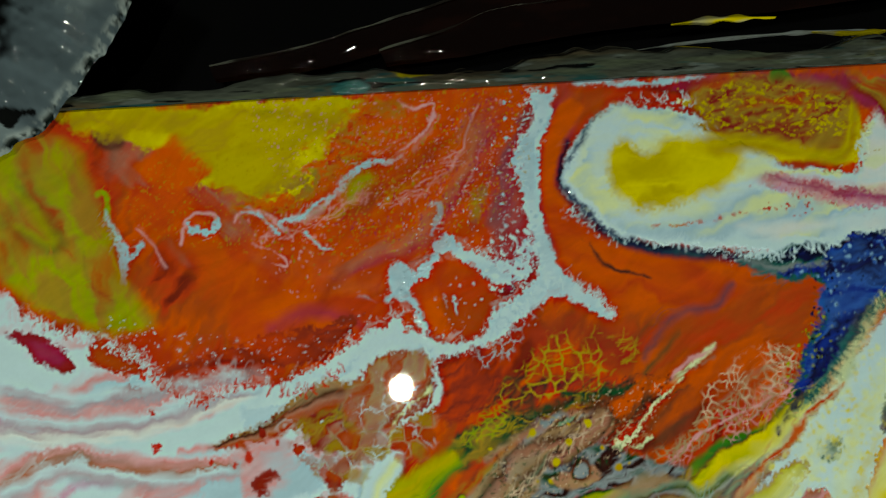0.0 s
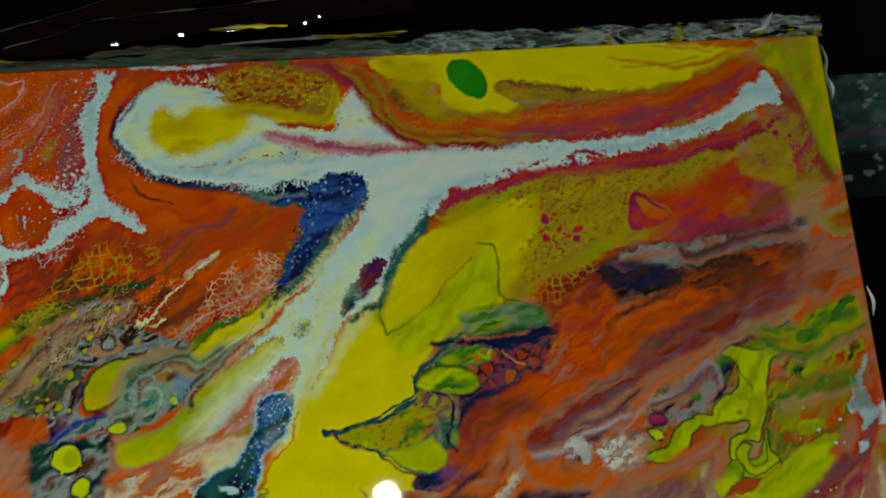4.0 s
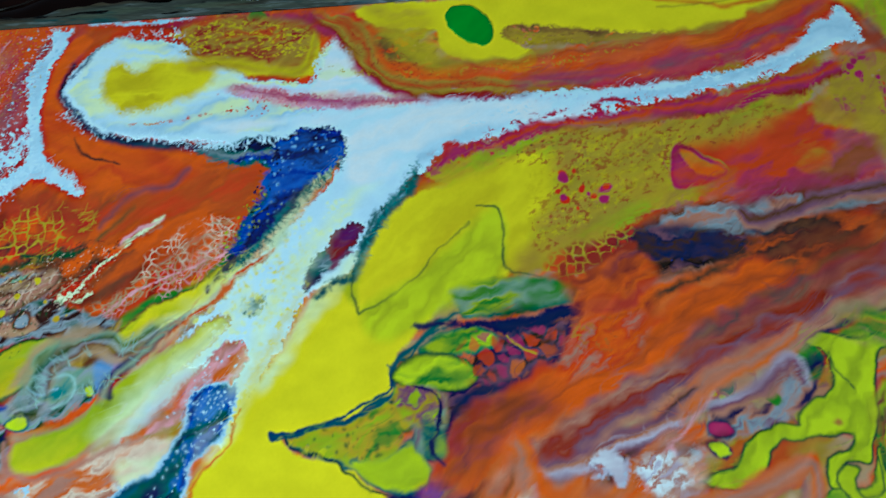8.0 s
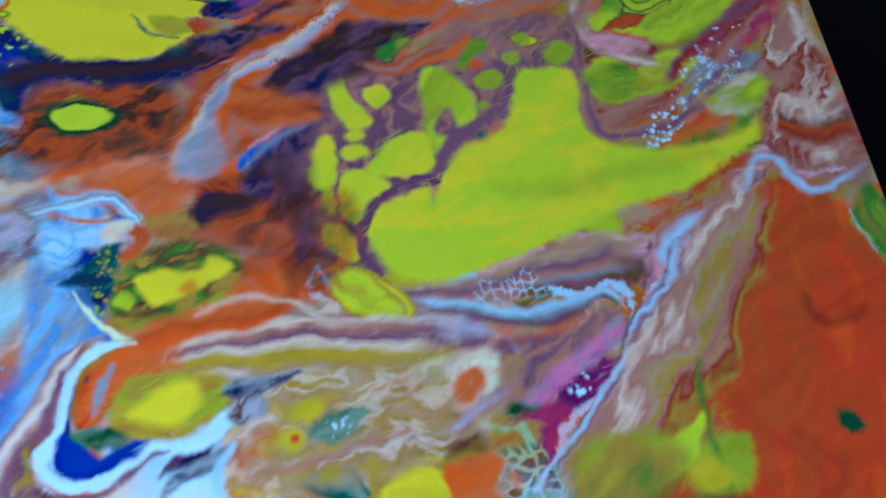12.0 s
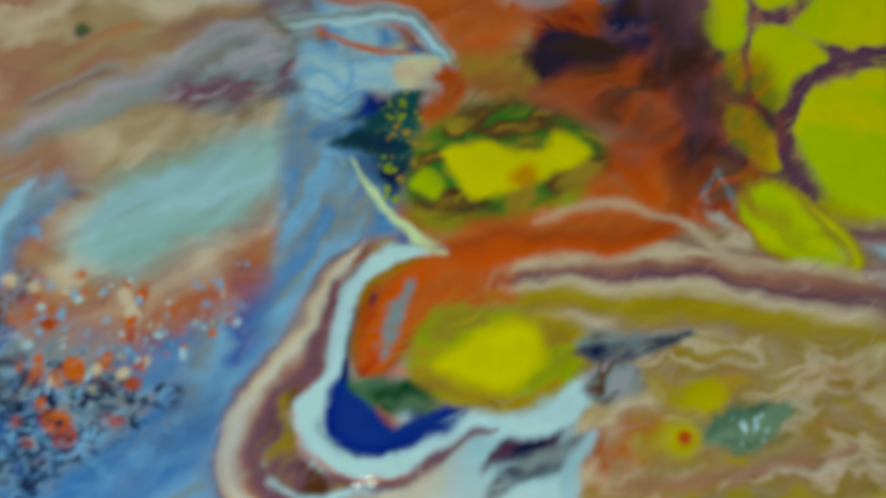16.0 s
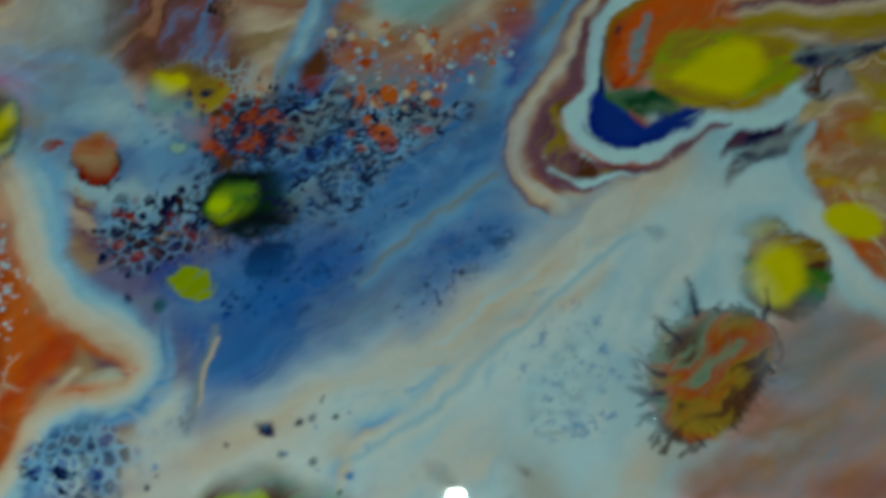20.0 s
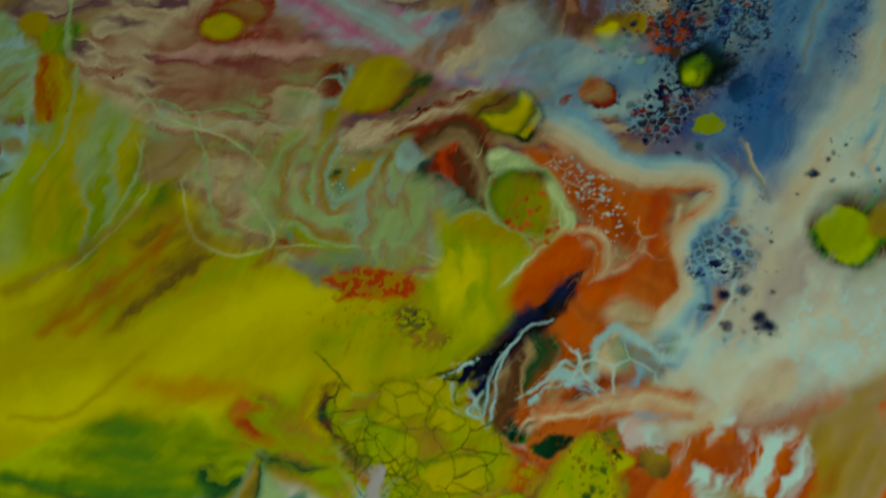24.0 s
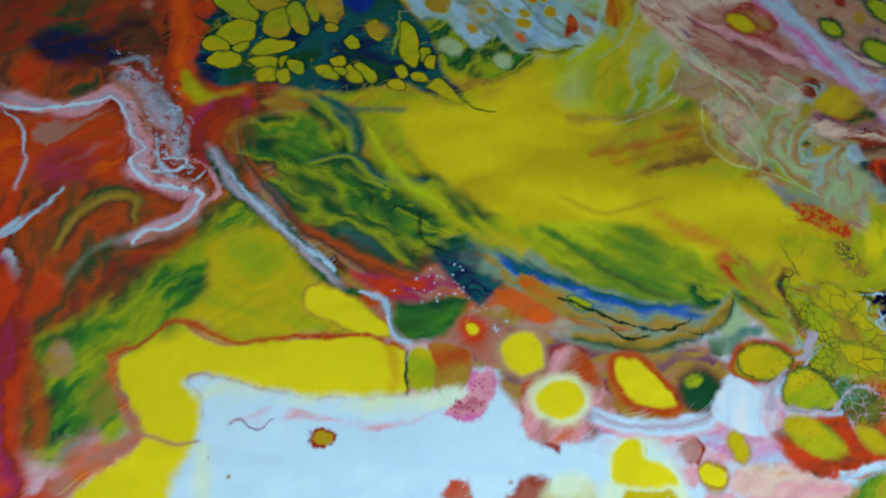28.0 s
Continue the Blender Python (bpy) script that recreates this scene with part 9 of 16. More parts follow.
lace('','B2',[(-40.1,-102),(-26.8,-103.2),(-20.2,-109.9),(-8.9,-110.9),(.1,-103.3),(8.3,-91.2),(22.2,-81.4),(33.2,-76.6),(31.9,-86.7),(18.1,-100.6),(4.6,-109.9),(-8.8,-120.9),(-18.6,-124),(-30.7,-117.1),(-41.6,-114.2)],size=1.6,width=.3,cells=['DB','B','DB','B2'],cover=.6,alpha=.75)
fill('',['B','B2','SB'],[(-44,-114),(-30,-109),(-17,-114),(-9,-113),(2,-114),(8,-110),(.1,-123.6),(-6,-127),(-43,-124),(-45,-120)],soft=3,fringe=1.5,alpha=.6,ang=30)
spots('','DB',[(-42.2,-102.9),(-26.5,-101.1),(-25.5,-107.4),(-34.1,-114.8),(-42.3,-112.1)],70,small=.25,large=.9)
spots('','DB',[(-24.7,-88.4),(-12,-82.9),(7.2,-86.7),(1.6,-105.6),(-7,-111),(-23.6,-107.6)],120,small=.25,large=.8)
spots('',['O2','BR'],[(-43.9,-75.6),(-34.1,-85.4),(-15.7,-81.4),(-3,-76.9),(18.7,-78.8),(14.3,-90.6),(3.6,-95.2),(-4,-82.5),(-19.7,-94.2)],26,small=.6,large=1.7,soft=.5)
spots('','SK',[(-.2,-60.9),(36.6,-66.5),(27.1,-86.2),(9.1,-86.9),(-.8,-76)],60,small=.15,large=.45)
fill('yellow_cell',['DG','OC2','OC'],[(-36.5,-80.7),(-34.1,-77),(-27,-76.5),(-22.2,-78.1),(-22.3,-82),(-28.1,-84.8),(-34,-84.5)],soft=.8,fringe=.5)
blob('yellow_cell','YG', (-32.5,-80.5), 3.95,3.16,6,soft=.7,fringe=.6)
blob('yellow_cell','LY', (-29.9,-90.6), 1.65,1.36,-5,halo='DB',ring=.58)
blob('','O2', (-26.8,-87.8), 2.74,1.76,11,halo='K',ring=.49)
blob('','R2', (-45,-94.2), 4.07,3.49,-5,fringe=1,soft=.5,halo='BR2',ring=.48)
blob('','R2', (-53.4,-90.3), 2.14,1.56,17,fringe=1,soft=.5)
blob('','R2', (-38.5,-103), 1.91,.95,-5,fringe=.8)
blob('','DG', (-30.6,-119.6), 1.30,1.49,-5,fringe=.4)
blob('','DB', (-37.3,-118.8), .84,1.02,-5)
line('','SK',[(-12.1,-60.3),(-12.6,-60.8),(-13.3,-60.9),(-13.8,-60.4),(-13.7,-59.8),(-13,-59.4),(-12.3,-59.7),(-12.2,-60.3)],.41,soft=.3)
spots('','DB',[(12.1,-110.6),(25.2,-103.4),(25.5,-110.7),(17.9,-119.2),(12.5,-126.6),(8.8,-122.4)],60,small=.3,large=.9,alpha=.8)
fill('',['SB','SK','W2'],[(.1,-123.6),(9,-114),(19,-107),(28,-103),(24,-108),(15,-113),(10,-120),(5,-127)],soft=2,fringe=1,alpha=.7,ang=40)
fill('yellow_cell',['YG','Y2'],[(-68.6,-84.6),(-63.6,-84),(-61,-87.5),(-64.4,-92.6),(-69.3,-93.8)],soft=.7,rim=('DG2', 1.4))
fill('',['Y2','YG','Y2'],[(-142,-113),(-95,-117),(-90,-126),(-96,-134),(-105,-137),(-119,-137),(-134,-134),(-139,-130)],soft=2.5,alpha=.85,ang=10,grain=6)
fill('',['DG','OC','BR'],[(-122,-119),(-116,-118),(-114,-124),(-111,-131),(-116,-132),(-120,-128)],soft=1.5,cover=.75,patch=1,fringe=.8)
fill('',['G2','DG','YG'],[(-183,-129),(-172,-129),(-166,-132),(-160,-138),(-151,-146),(-152,-150),(-156,-147),(-164,-138),(-172,-138),(-182,-137)],soft=1.8,ang=-30,grain=3,fringe=.5)
fill('',['OC','YG','O2'],[(-169,-122),(-158,-124),(-154,-131),(-147,-146),(-140,-154),(-146,-155),(-151,-146),(-157,-136),(-164,-131)],soft=2,ang=-60,grain=3)
fill('',['T2','GG','DG'],[(-181.3,-147.5),(-172.4,-147.4),(-165.5,-146.1),(-160.1,-146.1),(-161.7,-149.1),(-167.8,-149.5),(-171.9,-153.5),(-180.6,-153.7)],soft=1.2,fringe=.5,ang=10)
fill('',['OC','O2','BR'],[(-175,-156),(-169,-150),(-158,-151),(-152,-155),(-146,-156),(-149,-162),(-156,-163),(-166,-166),(-174,-163)],soft=1.5,ang=10)
line('','DG',[(-143.1,-117.2),(-141.4,-123.2),(-139.3,-130)],[.19,.38,.47],soft=.4)
fill('navy_vein',['DB','K'],[(-114.7,-144.8),(-110.2,-142.9),(-102.1,-141.3),(-92,-137.5),(-82.8,-134.6),(-75.6,-135.1),(-81.3,-139.3),(-90.5,-143.1),(-99.5,-144.2),(-110.3,-146.1),(-113.8,-146.7)],soft=.7,fringe=.5,label='long black-blue vein of paint')
line('','K',[(-135.6,-134.5),(-126.5,-134.8),(-117.4,-137.5),(-106.6,-139.6)],[.46,.64,.46,.55],soft=.5)
line('white_vein','W2',[(-139.3,-130.9),(-135.6,-133.6),(-128.3,-136),(-122.8,-137.4),(-110.2,-139),(-97.5,-139.4)],[.46,.28,.37,.37,.28,.28],soft=.35,fringe=.4,cover=.8)
line('white_vein','W2',[(-145,-137),(-140,-138.1),(-138,-141.6),(-136.2,-142.7)],[.27,.45,.45,.27],soft=.35)
line('white_vein','W2',[(-115.2,-144.3),(-115.6,-151.8),(-114.3,-154.6),(-110.3,-152.7),(-109.9,-149.7)],[.45,.72,.72,.54,.45],soft=.4,fringe=.3)
line('white_vein','W2',[(-110.3,-149.2),(-104.9,-146.5),(-100.4,-143.7),(-90.5,-142.7),(-85.3,-146.3)],[.36,.53,.44,.44,.36],soft=.35,fringe=.3)
fill('',['YG','Y2','YG'],[(-140.8,-140),(-134.6,-137.8),(-122.8,-137.8),(-119.2,-143.6),(-121,-147),(-128.1,-147.3),(-128.9,-152.5),(-136.7,-154.5),(-140.4,-150.8),(-142.4,-143.5)],soft=1,fringe=.5)
lace('','DG2',[(-144.4,-138.8),(-135.5,-136.8),(-121,-138.9),(-119.2,-146.3),(-128,-153.5),(-133.1,-160),(-136.3,-166.4),(-145,-165.8),(-145.3,-159),(-138.4,-156.1),(-141.4,-147.2)],size=4.5,width=.45,cover=.8)
lace('','DG2',[(-145.3,-159),(-133.1,-159.1),(-131.2,-165.2),(-136.2,-171.4),(-144.1,-165.8)],size=2.6,width=.35,cover=.85)
lace('','O2',[(-133.2,-153.1),(-119.2,-154.2),(-110.5,-163.4),(-112.3,-171.6),(-129.4,-167),(-133.1,-160)],size=5,width=.4,cells=['YG','OC2','YG','OC'],cover=.8)
fill('yellow_cell',['YG','LY'],[(-125.4,-149.3),(-120.9,-149.2),(-117,-151.7),(-120,-153.2),(-124.5,-152)],soft=.5,rim=('DG', .8))
line('','R2',[(-122.8,-139.6),(-119.2,-144.5),(-114.7,-146.6),(-118.3,-148.1)],[.45,.72,1.27,.72],soft=.6)
line('','O2',[(-128.9,-149),(-125.3,-152.4),(-119.2,-154.2),(-114.8,-157.1),(-110.5,-163.4),(-107.1,-167)],[.71,.89,1.25,1.6,1.78,1.25],soft=.9)
fill('',['DG2','DG'],[(-112.1,-156.5),(-108.6,-151.5),(-105,-150),(-104.3,-157.1),(-106.1,-160.4),(-111.3,-160.8)],soft=.7,fringe=.5)
lace('','T',[(-112.1,-156.5),(-108.6,-151.5),(-105,-150),(-104.3,-157.1),(-106.1,-160.4),(-111.3,-160.8)],size=2,width=.3)
fill('',['SA','O2','PE','BR'],[(-108.5,-146.2),(-99.5,-145.1),(-90.5,-144),(-83.2,-141.9),(-71.8,-138.2),(-72.7,-150.8),(-80.3,-152),(-90.8,-150.3),(-96.3,-154.2),(-102.4,-153.8),(-103.5,-159.7),(-107,-160.3)],soft=1.3,ang=20,grain=2.5,fringe=.5)
fill('',['PE','O2','SA'],[(-107,-162),(-96.5,-160.3),(-87.9,-161.8),(-82.9,-166.4),(-89.9,-168.4),(-96.8,-169.5),(-103.7,-169),(-108.8,-165.2)],soft=1.2,ang=15,grain=2.5)
fill('green_cell',['DG2','DG'],[(-108.3,-163.2),(-103.5,-163.1),(-98,-165.6),(-99.4,-167.6),(-105.4,-167.6),(-107.5,-165.7)],soft=.6,rim=('SA', .8))
line('white_vein','W2',[(-101.6,-154.7),(-96.2,-153.4),(-91,-155.1),(-87.3,-151.9),(-86.3,-148.9)],[1.23,.88,.7,.7,.35],soft=.5,fringe=.6)
line('white_vein','SK',[(-91,-155.1),(-88.6,-158.3),(-86.6,-162.3)],[.7,.53,.26],soft=.4)
fill('',['W2','SK'],[(-84.9,-155.1),(-80.4,-153.3),(-72.8,-151.7),(-73.1,-155.2),(-77.1,-157.5),(-74.8,-161.1),(-78.5,-164.2),(-74.1,-167.9),(-74.4,-172.9),(-81.5,-170.7),(-83,-167.2),(-79.2,-162.5),(-82.5,-158.8)],soft=.7,fringe=.6,ang=30)
fill('',['R2','SP','MV'],[(-84.1,-156.9),(-78.7,-154.8),(-75.4,-157.6),(-77.4,-161.8),(-80.9,-161.5)],soft=.8,fringe=.5)
fill('',['R','O2'],[(-90.1,-134),(-86.1,-128.6),(-77.7,-126.4),(-69.7,-124.2),(-70.3,-131.8),(-77.2,-133.1),(-85.7,-137.1)],soft=1.2,fringe=.5)
line('white_vein','W2',[(-149.9,-161.6),(-146.2,-158.9),(-144.9,-157.8),(-141.9,-155.4),(-138.9,-154.4)],[.87,.87,.7,1.4,1.22],soft=.4,fringe=.4)
line('white_vein','W2',[(-163.6,-168.9),(-158.6,-168),(-154.1,-163.4)],[1.21,1.55,.86],soft=.5,fringe=.4)
fill('',['YG','Y2'],[(-158.3,-171.3),(-155.3,-165),(-146.8,-163.1),(-143,-170.9),(-141.1,-175.1),(-158.1,-173.8)],soft=1,rim=('DG', .7))
line('white_vein','W2',[(-136.1,-172.2),(-132.8,-170.4),(-128.5,-170.2),(-125.9,-171.4)],[.34,.6,.51,.34],soft=.35)
line('','W2',[(-132.8,-170.7),(-131.1,-171.8),(-131.2,-174.6)],.43,soft=.35)
fill('',['O2','OC','BR'],[(-134.5,-169.1),(-126,-167.2),(-117.4,-168.7),(-108.8,-169.4),(-102,-169.1),(-105.5,-173.7),(-112.3,-175.6),(-122.5,-174.1),(-127.7,-171.2)],soft=1.2,ang=10,grain=2.5)
fill('yellow_cell',['YG','OC2'],[(-120,-172.6),(-116.6,-171.3),(-114,-173.1),(-115.7,-175.4),(-119.1,-175.1)],soft=.6,rim=('R2', .6))
fill('yellow_cell',['YG','LY','OC2'],[(-108.9,-175.1),(-102,-171.6),(-95.2,-170.4),(-91.9,-173.2),(-88.7,-178.3),(-109,-178.3)],soft=.9,fringe=.5,rim=('O2', .8))
spots('','DG2',[(-96.9,-171.9),(-91.8,-171.5),(-90.4,-177.3),(-97.1,-176.8)],60,small=.15,large=.5)
line('','PE',[(-44.6,-131.1),(-49.8,-136.3),(-52.6,-141.6),(-52.4,-148),(-57,-153),(-64.3,-155.5),(-71.3,-155.3)],[1.46,1.83,1.64,1.64,1.64,1.46,1.1],soft=1.1)
line('','SK',[(-42.1,-140.6),(-48.6,-141.9),(-50.8,-149),(-53.6,-154.1),(-60.1,-157.5),(-68,-158.2),(-72.3,-156.1)],[1.08,1.26,1.44,1.98,1.98,1.62,1.26],soft=1.2,alpha=.9)
line('','DB',[(-72.3,-156.1),(-70.9,-160.6),(-67.6,-163),(-61.2,-160.5),(-53.9,-157.6)],[.44,.79,.53,.61,.44],soft=.7)
blob('','GG', (-65.2,-160.6), 2.78,1.91,5,soft=1,halo='DB',ring=.35)
fill('',['MI','PE'],[(-43.9,-133),(-39,-130.6),(-34.6,-131.9),(-36.1,-136.5),(-41.8,-137.9),(-46.1,-135.7)],soft=1.2,fringe=.5)
fill('',['B2','SB','W2'],[(-50,-145),(-43,-142),(-38,-143),(-35,-149),(-38,-154),(-44,-155),(-50,-151)],soft=2,fringe=1.2)
lace('','W2',[(-49.5,-141.9),(-43.1,-141.5),(-37.2,-144.7),(-35.6,-152),(-39.8,-156.9),(-46.4,-153.8),(-50.3,-149)],size=1.9,width=.35,cells=['B','DB','B2'],cover=.9)
lace('','SK',[(-29.9,-124.6),(-18.9,-125.5),(-20.7,-136.8),(-28.7,-141.7),(-36.1,-142.9),(-32.4,-135.8)],size=1.9,width=.35,cells=['B','DB','B2'],cover=.85)
fill('',['SB','B2'],[(-19,-126),(-.5,-127),(-11,-135),(-20,-142),(-22,-139)],soft=1.5,fringe=1.2,alpha=.8)
spots('','DB',[(-53,-156.8),(-37.8,-155.4),(-41.6,-170.4),(-52.6,-168.8)],14,small=.4,large=1.6,soft=.6)
blob('','DG', (-43.5,-168.9), 1.45,.77,-4,soft=.5)
blob('','GG', (-49.2,-169.7), 2.05,.85,-4,soft=.8)
fill('',['GG','TN'],[(-23,-153),(-17,-148),(-6,-147),(2,-150),(5,-155),(4,-166),(-4,-171),(-14,-172),(-20,-168),(-24,-161)],soft=3,fringe=1,alpha=.8)
fill('',['W2','SK'],[(-26,-172),(-22,-168),(-19,-171),(-15,-172),(-11,-171),(-6,-171),(-12,-176),(-16,-184),(-25,-183)],soft=1.8,fringe=.8)
spots('','GY',[(-17,-172.4),(-12.7,-172.7),(-14.2,-178.3),(-17.3,-178.9)],30,small=.2,large=.6)
fill('',['SA','TN','O2','GY'],[(-13,-181),(-9,-175),(-3,-172),(3,-172),(3,-177),(-2,-180),(-2,-185),(-13,-185)],soft=1.5,fringe=.6,ang=70)
fill('',['O2','SA','BR'],[(-.8,-185),(2.8,-172.2),(8.7,-165.1),(15.5,-162.2),(21.9,-157.4),(30.3,-157.2),(28.1,-165.8),(15.7,-164.8),(10.1,-170.3),(7.6,-177.6),(8.2,-186.5)],soft=1.2,fringe=.6,ang=60)
fill('lemon_pool',['Y','Y2'],[(10.4,-171.1),(13.4,-167.2),(19.8,-166),(28.6,-165.8),(23,-187.6),(9,-186.5),(8.7,-178.5)],soft=.9,rim=('DG', 1.2),label='lemon cell with a branching brown crack')
line('','BR',[(24.5,-176.4),(18.6,-178),(13.8,-180.5),(9.4,-180.9)],[.5,.67,.5,.25],soft=.5)
line('','BR',[(12.4,-182.8),(17.1,-184.4),(23.1,-184)],[.33,.5,.67],soft=.5)
fill('',['O2','SA','R2'],[(-56.7,-179.1),(-50.9,-176.3),(-46.6,-175.8),(-41,-178.7),(-37.2,-181.8),(-56.5,-181.1)],soft=1.2,fringe=.7)
blob('','DG2', (-50.6,-178.4), 1.09,1.18,-4,halo='OC',ring=.34)
line('','PE',[(-70.9,-127),(-66.5,-129.3),(-66,-134),(-69.9,-137.5)],[.92,1.66,1.29,.74],soft=1.2,alpha=.8)
line('','SK',[(35,-104),(25,-112),(14,-124),(.8,-130.5),(-14,-136)],[1.95,3.31,3.31,2.53,1.56],soft=3.5,alpha=.7)
line('','PE',[(45,-104),(33,-115),(22,-125),(8,-133),(-6,-141)],[2.32,3.87,4.26,3.87,2.32],soft=4,alpha=.8)
line('','SK',[(51,-110),(40,-121),(29,-130),(16,-140)],[1.53,2.86,2.86,1.91],soft=3,alpha=.7)
line('','SA',[(56,-111),(47,-121),(35,-129),(29,-133)],[.57,1.14,1.14,.47],soft=2,alpha=.6)
line('','PE',[(60,-111),(50,-124),(38,-136),(25,-145)],[1.51,2.84,3.41,2.27],soft=4,alpha=.7)
fill('',['TN','GY','SA','TN'],[(64,-139),(74,-128),(84,-121),(92,-117),(93,-149),(60,-151)],soft=5,fringe=1,alpha=.65,ang=40,grain=3)

# closer work on the back left: web of white and the brown swirls
fill('',['R','O','R'],[(-100,208),(-42,208),(-47,191),(-50,174),(-57,162),(-73,151),(-91,141),(-130,144),(-130,169),(-117,172),(-101,180),(-83,191),(-94,201)],soft=3,ang=65,grain=4,alpha=.85)
fill('yellow_pool',['Y2','Y'],[(-130.4,207.9),(-114.6,208.6),(-94.3,209),(-93.2,205.4),(-101.1,202.4),(-102.3,197.8),(-105.7,193.3),(-103.4,190.3),(-111.3,186.8),(-115.7,187.1),(-119.1,181.5),(-123.5,181.8),(-130.2,185.7)],soft=.8,fringe=1.2)
fill('',['OC','O','OC'],[(-102,202),(-93,207),(-81,207),(-83,199),(-90,191),(-99,186),(-107,180),(-118,176),(-130,178),(-124,182),(-115,187),(-104,191)],soft=2,fringe=1.6,cover=.8,patch=1.4)
blob('','DG', (-117.7,204.2), 5.19,1.92,-4,soft=.8,alpha=.85)
line('white_vein','W2',[(-116.3,174.5),(-110.2,175.2),(-105.2,179.5),(-101.3,180.9),(-99,184.2),(-93.4,187.7),(-86.7,190)],[.89,1.78,.89,.67,.89,1.33,.44],soft=.35,fringe=.5)
line('white_vein','W2',[(-127.9,177),(-123.5,176.1),(-117.4,170.6)],[.67,.78,1.55],soft=.35,fringe=.4)
line('','PK',[(-83.3,191.8),(-75.3,196),(-71.8,201.6),(-71.2,205.1),(-77.4,203.7),(-81.3,206.4)],[.34,.67,.67,.9,1.12,.45],soft=.35,fringe=.4)
fill('',['OC','YG','OC'],[(-99,180),(-96,185),(-90,186),(-89,183),(-94,179),(-98,177)],soft=1.8,fringe=.8,alpha=.85)
fill('',['BR','R2','YG'],[(-108,176),(-98,177),(-86,184),(-75,190),(-65,195),(-72,188),(-84,179),(-95,173)],soft=2.5,alpha=.5,ang=40,grain=2)
spots('','PK',[(-127.9,176.4),(-101.3,173.5),(-101.4,164.4),(-121.3,162.4)],60,small=.1,large=.35)
line('','W2',[(-109.1,170),(-105.8,165.9),(-102,164.5)],[.44,.89,.55],soft=.35,fringe=.5)
line('','PK',[(-72.3,183),(-65.4,187.7),(-60.6,198.5),(-58.2,204.2)],[.22,.56,.56,.34],soft=.35,fringe=.3)
fill('',['M','MV','R'],[(-62,171),(-57,182),(-51,191),(-45,204),(-42,202),(-48,188),(-50,177),(-53,166),(-60,163)],soft=2,fringe=1,alpha=.75,ang=75)
fill('','OC',[(-62,172),(-62,178),(-58,179),(-60,171)],soft=1.5,fringe=.8,alpha=.8)
fill('white_stream',['W','W2'],[(-42.2,207.9),(-38.8,206.5),(-34.2,208.6),(-38,200.5),(-41.7,191.4),(-43.8,182.3),(-42.6,169.6),(-40.8,160.4),(-36.7,153.4),(-25.1,142.6),(-26.3,140.4),(-33.7,144.8),(-41.2,149.2),(-47,142.9),(-58.1,139.3),(-57.9,143.7),(-51.2,147.6),(-44.4,153.9),(-44.5,162.9),(-46.9,173.3),(-49.3,184.9),(-47.3,192.9),(-42.6,198.5)],soft=.35,fringe=1)
fill('',['W','W2'],[(-74.3,166),(-69.3,167.4),(-66.1,163.2),(-60.7,160.6),(-58.5,158.2),(-50.8,158.8),(-46.5,155.1),(-52.2,151),(-57.6,152.5),(-61.9,157.3),(-68.4,160.5),(-73.8,163.2)],soft=.35,fringe=1.3)
spots('','W',[(-62.8,163),(-44.9,168.6),(-44.3,156.1),(-52.3,147.7),(-61,150.5)],50,small=.2,large=.9,soft=.25)
spots('','M',[(-57.4,158.1),(-46.2,163),(-46.1,151.7),(-53.3,148.9)],25,small=.2,large=.6)
fill('',['W2','W'],[(-87.2,157.9),(-82.7,159.8),(-79.5,156.2),(-73.9,161.5),(-72.3,160.8),(-75.1,155.9),(-80.7,153),(-81.9,148.6),(-86.2,150)],soft=.35,fringe=.8)
line('white_vein','W2',[(-74.6,176.3),(-71.3,176),(-73.1,170.5),(-74.3,167.1)],[1.11,1.56,.67,.33],soft=.35,fringe=.5)
line('white_vein','W2',[(-99.4,147.5),(-96.1,150.7),(-89.5,148.5),(-84,152.1),(-80.8,148.5),(-77.6,141.7)],[.33,.66,1.09,1.31,1.09,.55],soft=.35,fringe=.7)
line('','W2',[(-68.7,148.8),(-67.7,144.3)],[.88,.33],soft=.3)
fill('',['R','O'],[(-130.1,152.3),(-89.3,149.6),(-95.1,140.8),(-104.1,135.8),(-116.5,134.4),(-125.4,128.2),(-129.9,128.5)],soft=1.2,fringe=.6,ang=20)
fill('',['BR','OC','R2','SP'],[(-120.9,123.5),(-109.8,127.2),(-96.3,133),(-82.7,135.5),(-77.2,129.5),(-76.4,117.1),(-87.6,113.4),(-94.4,102.9),(-107.6,108.2),(-116.5,115.4)],soft=1.2,fringe=1,ang=45,grain=2)
fill('white_stream',['W','W2'],[(-129.9,127.4),(-120.9,127.9),(-112,130.7),(-101.9,135.6),(-93.9,140.8),(-88.3,142.7),(-85.9,147.1),(-83.8,141.2),(-77.1,136.2),(-67,136.1),(-60.1,138.5),(-57.7,144),(-48.5,145.7),(-55.6,138.2),(-64.8,133.1),(-75,131.6),(-76.2,128.3),(-74.7,120.3),(-76.8,126.1),(-79.4,131.9),(-83.9,134.4),(-90.6,133.7),(-99.7,128.7),(-107.5,125.9),(-115.4,124.2),(-119.8,118.9),(-129.8,116.3)],soft=.4,fringe=1.1,ang=30)
line('','W2',[(-80.2,149),(-77,140.8),(-74.8,136.1)],[.91,.8,.91],soft=.4,fringe=.4)
fill('',['W2','PK','W2'],[(-129.8,113),(-118.7,112.2),(-109.9,107.2),(-103.2,105.7),(-109.9,98.5),(-120.9,95),(-129.6,92.3)],soft=1,fringe=.9,ang=15)
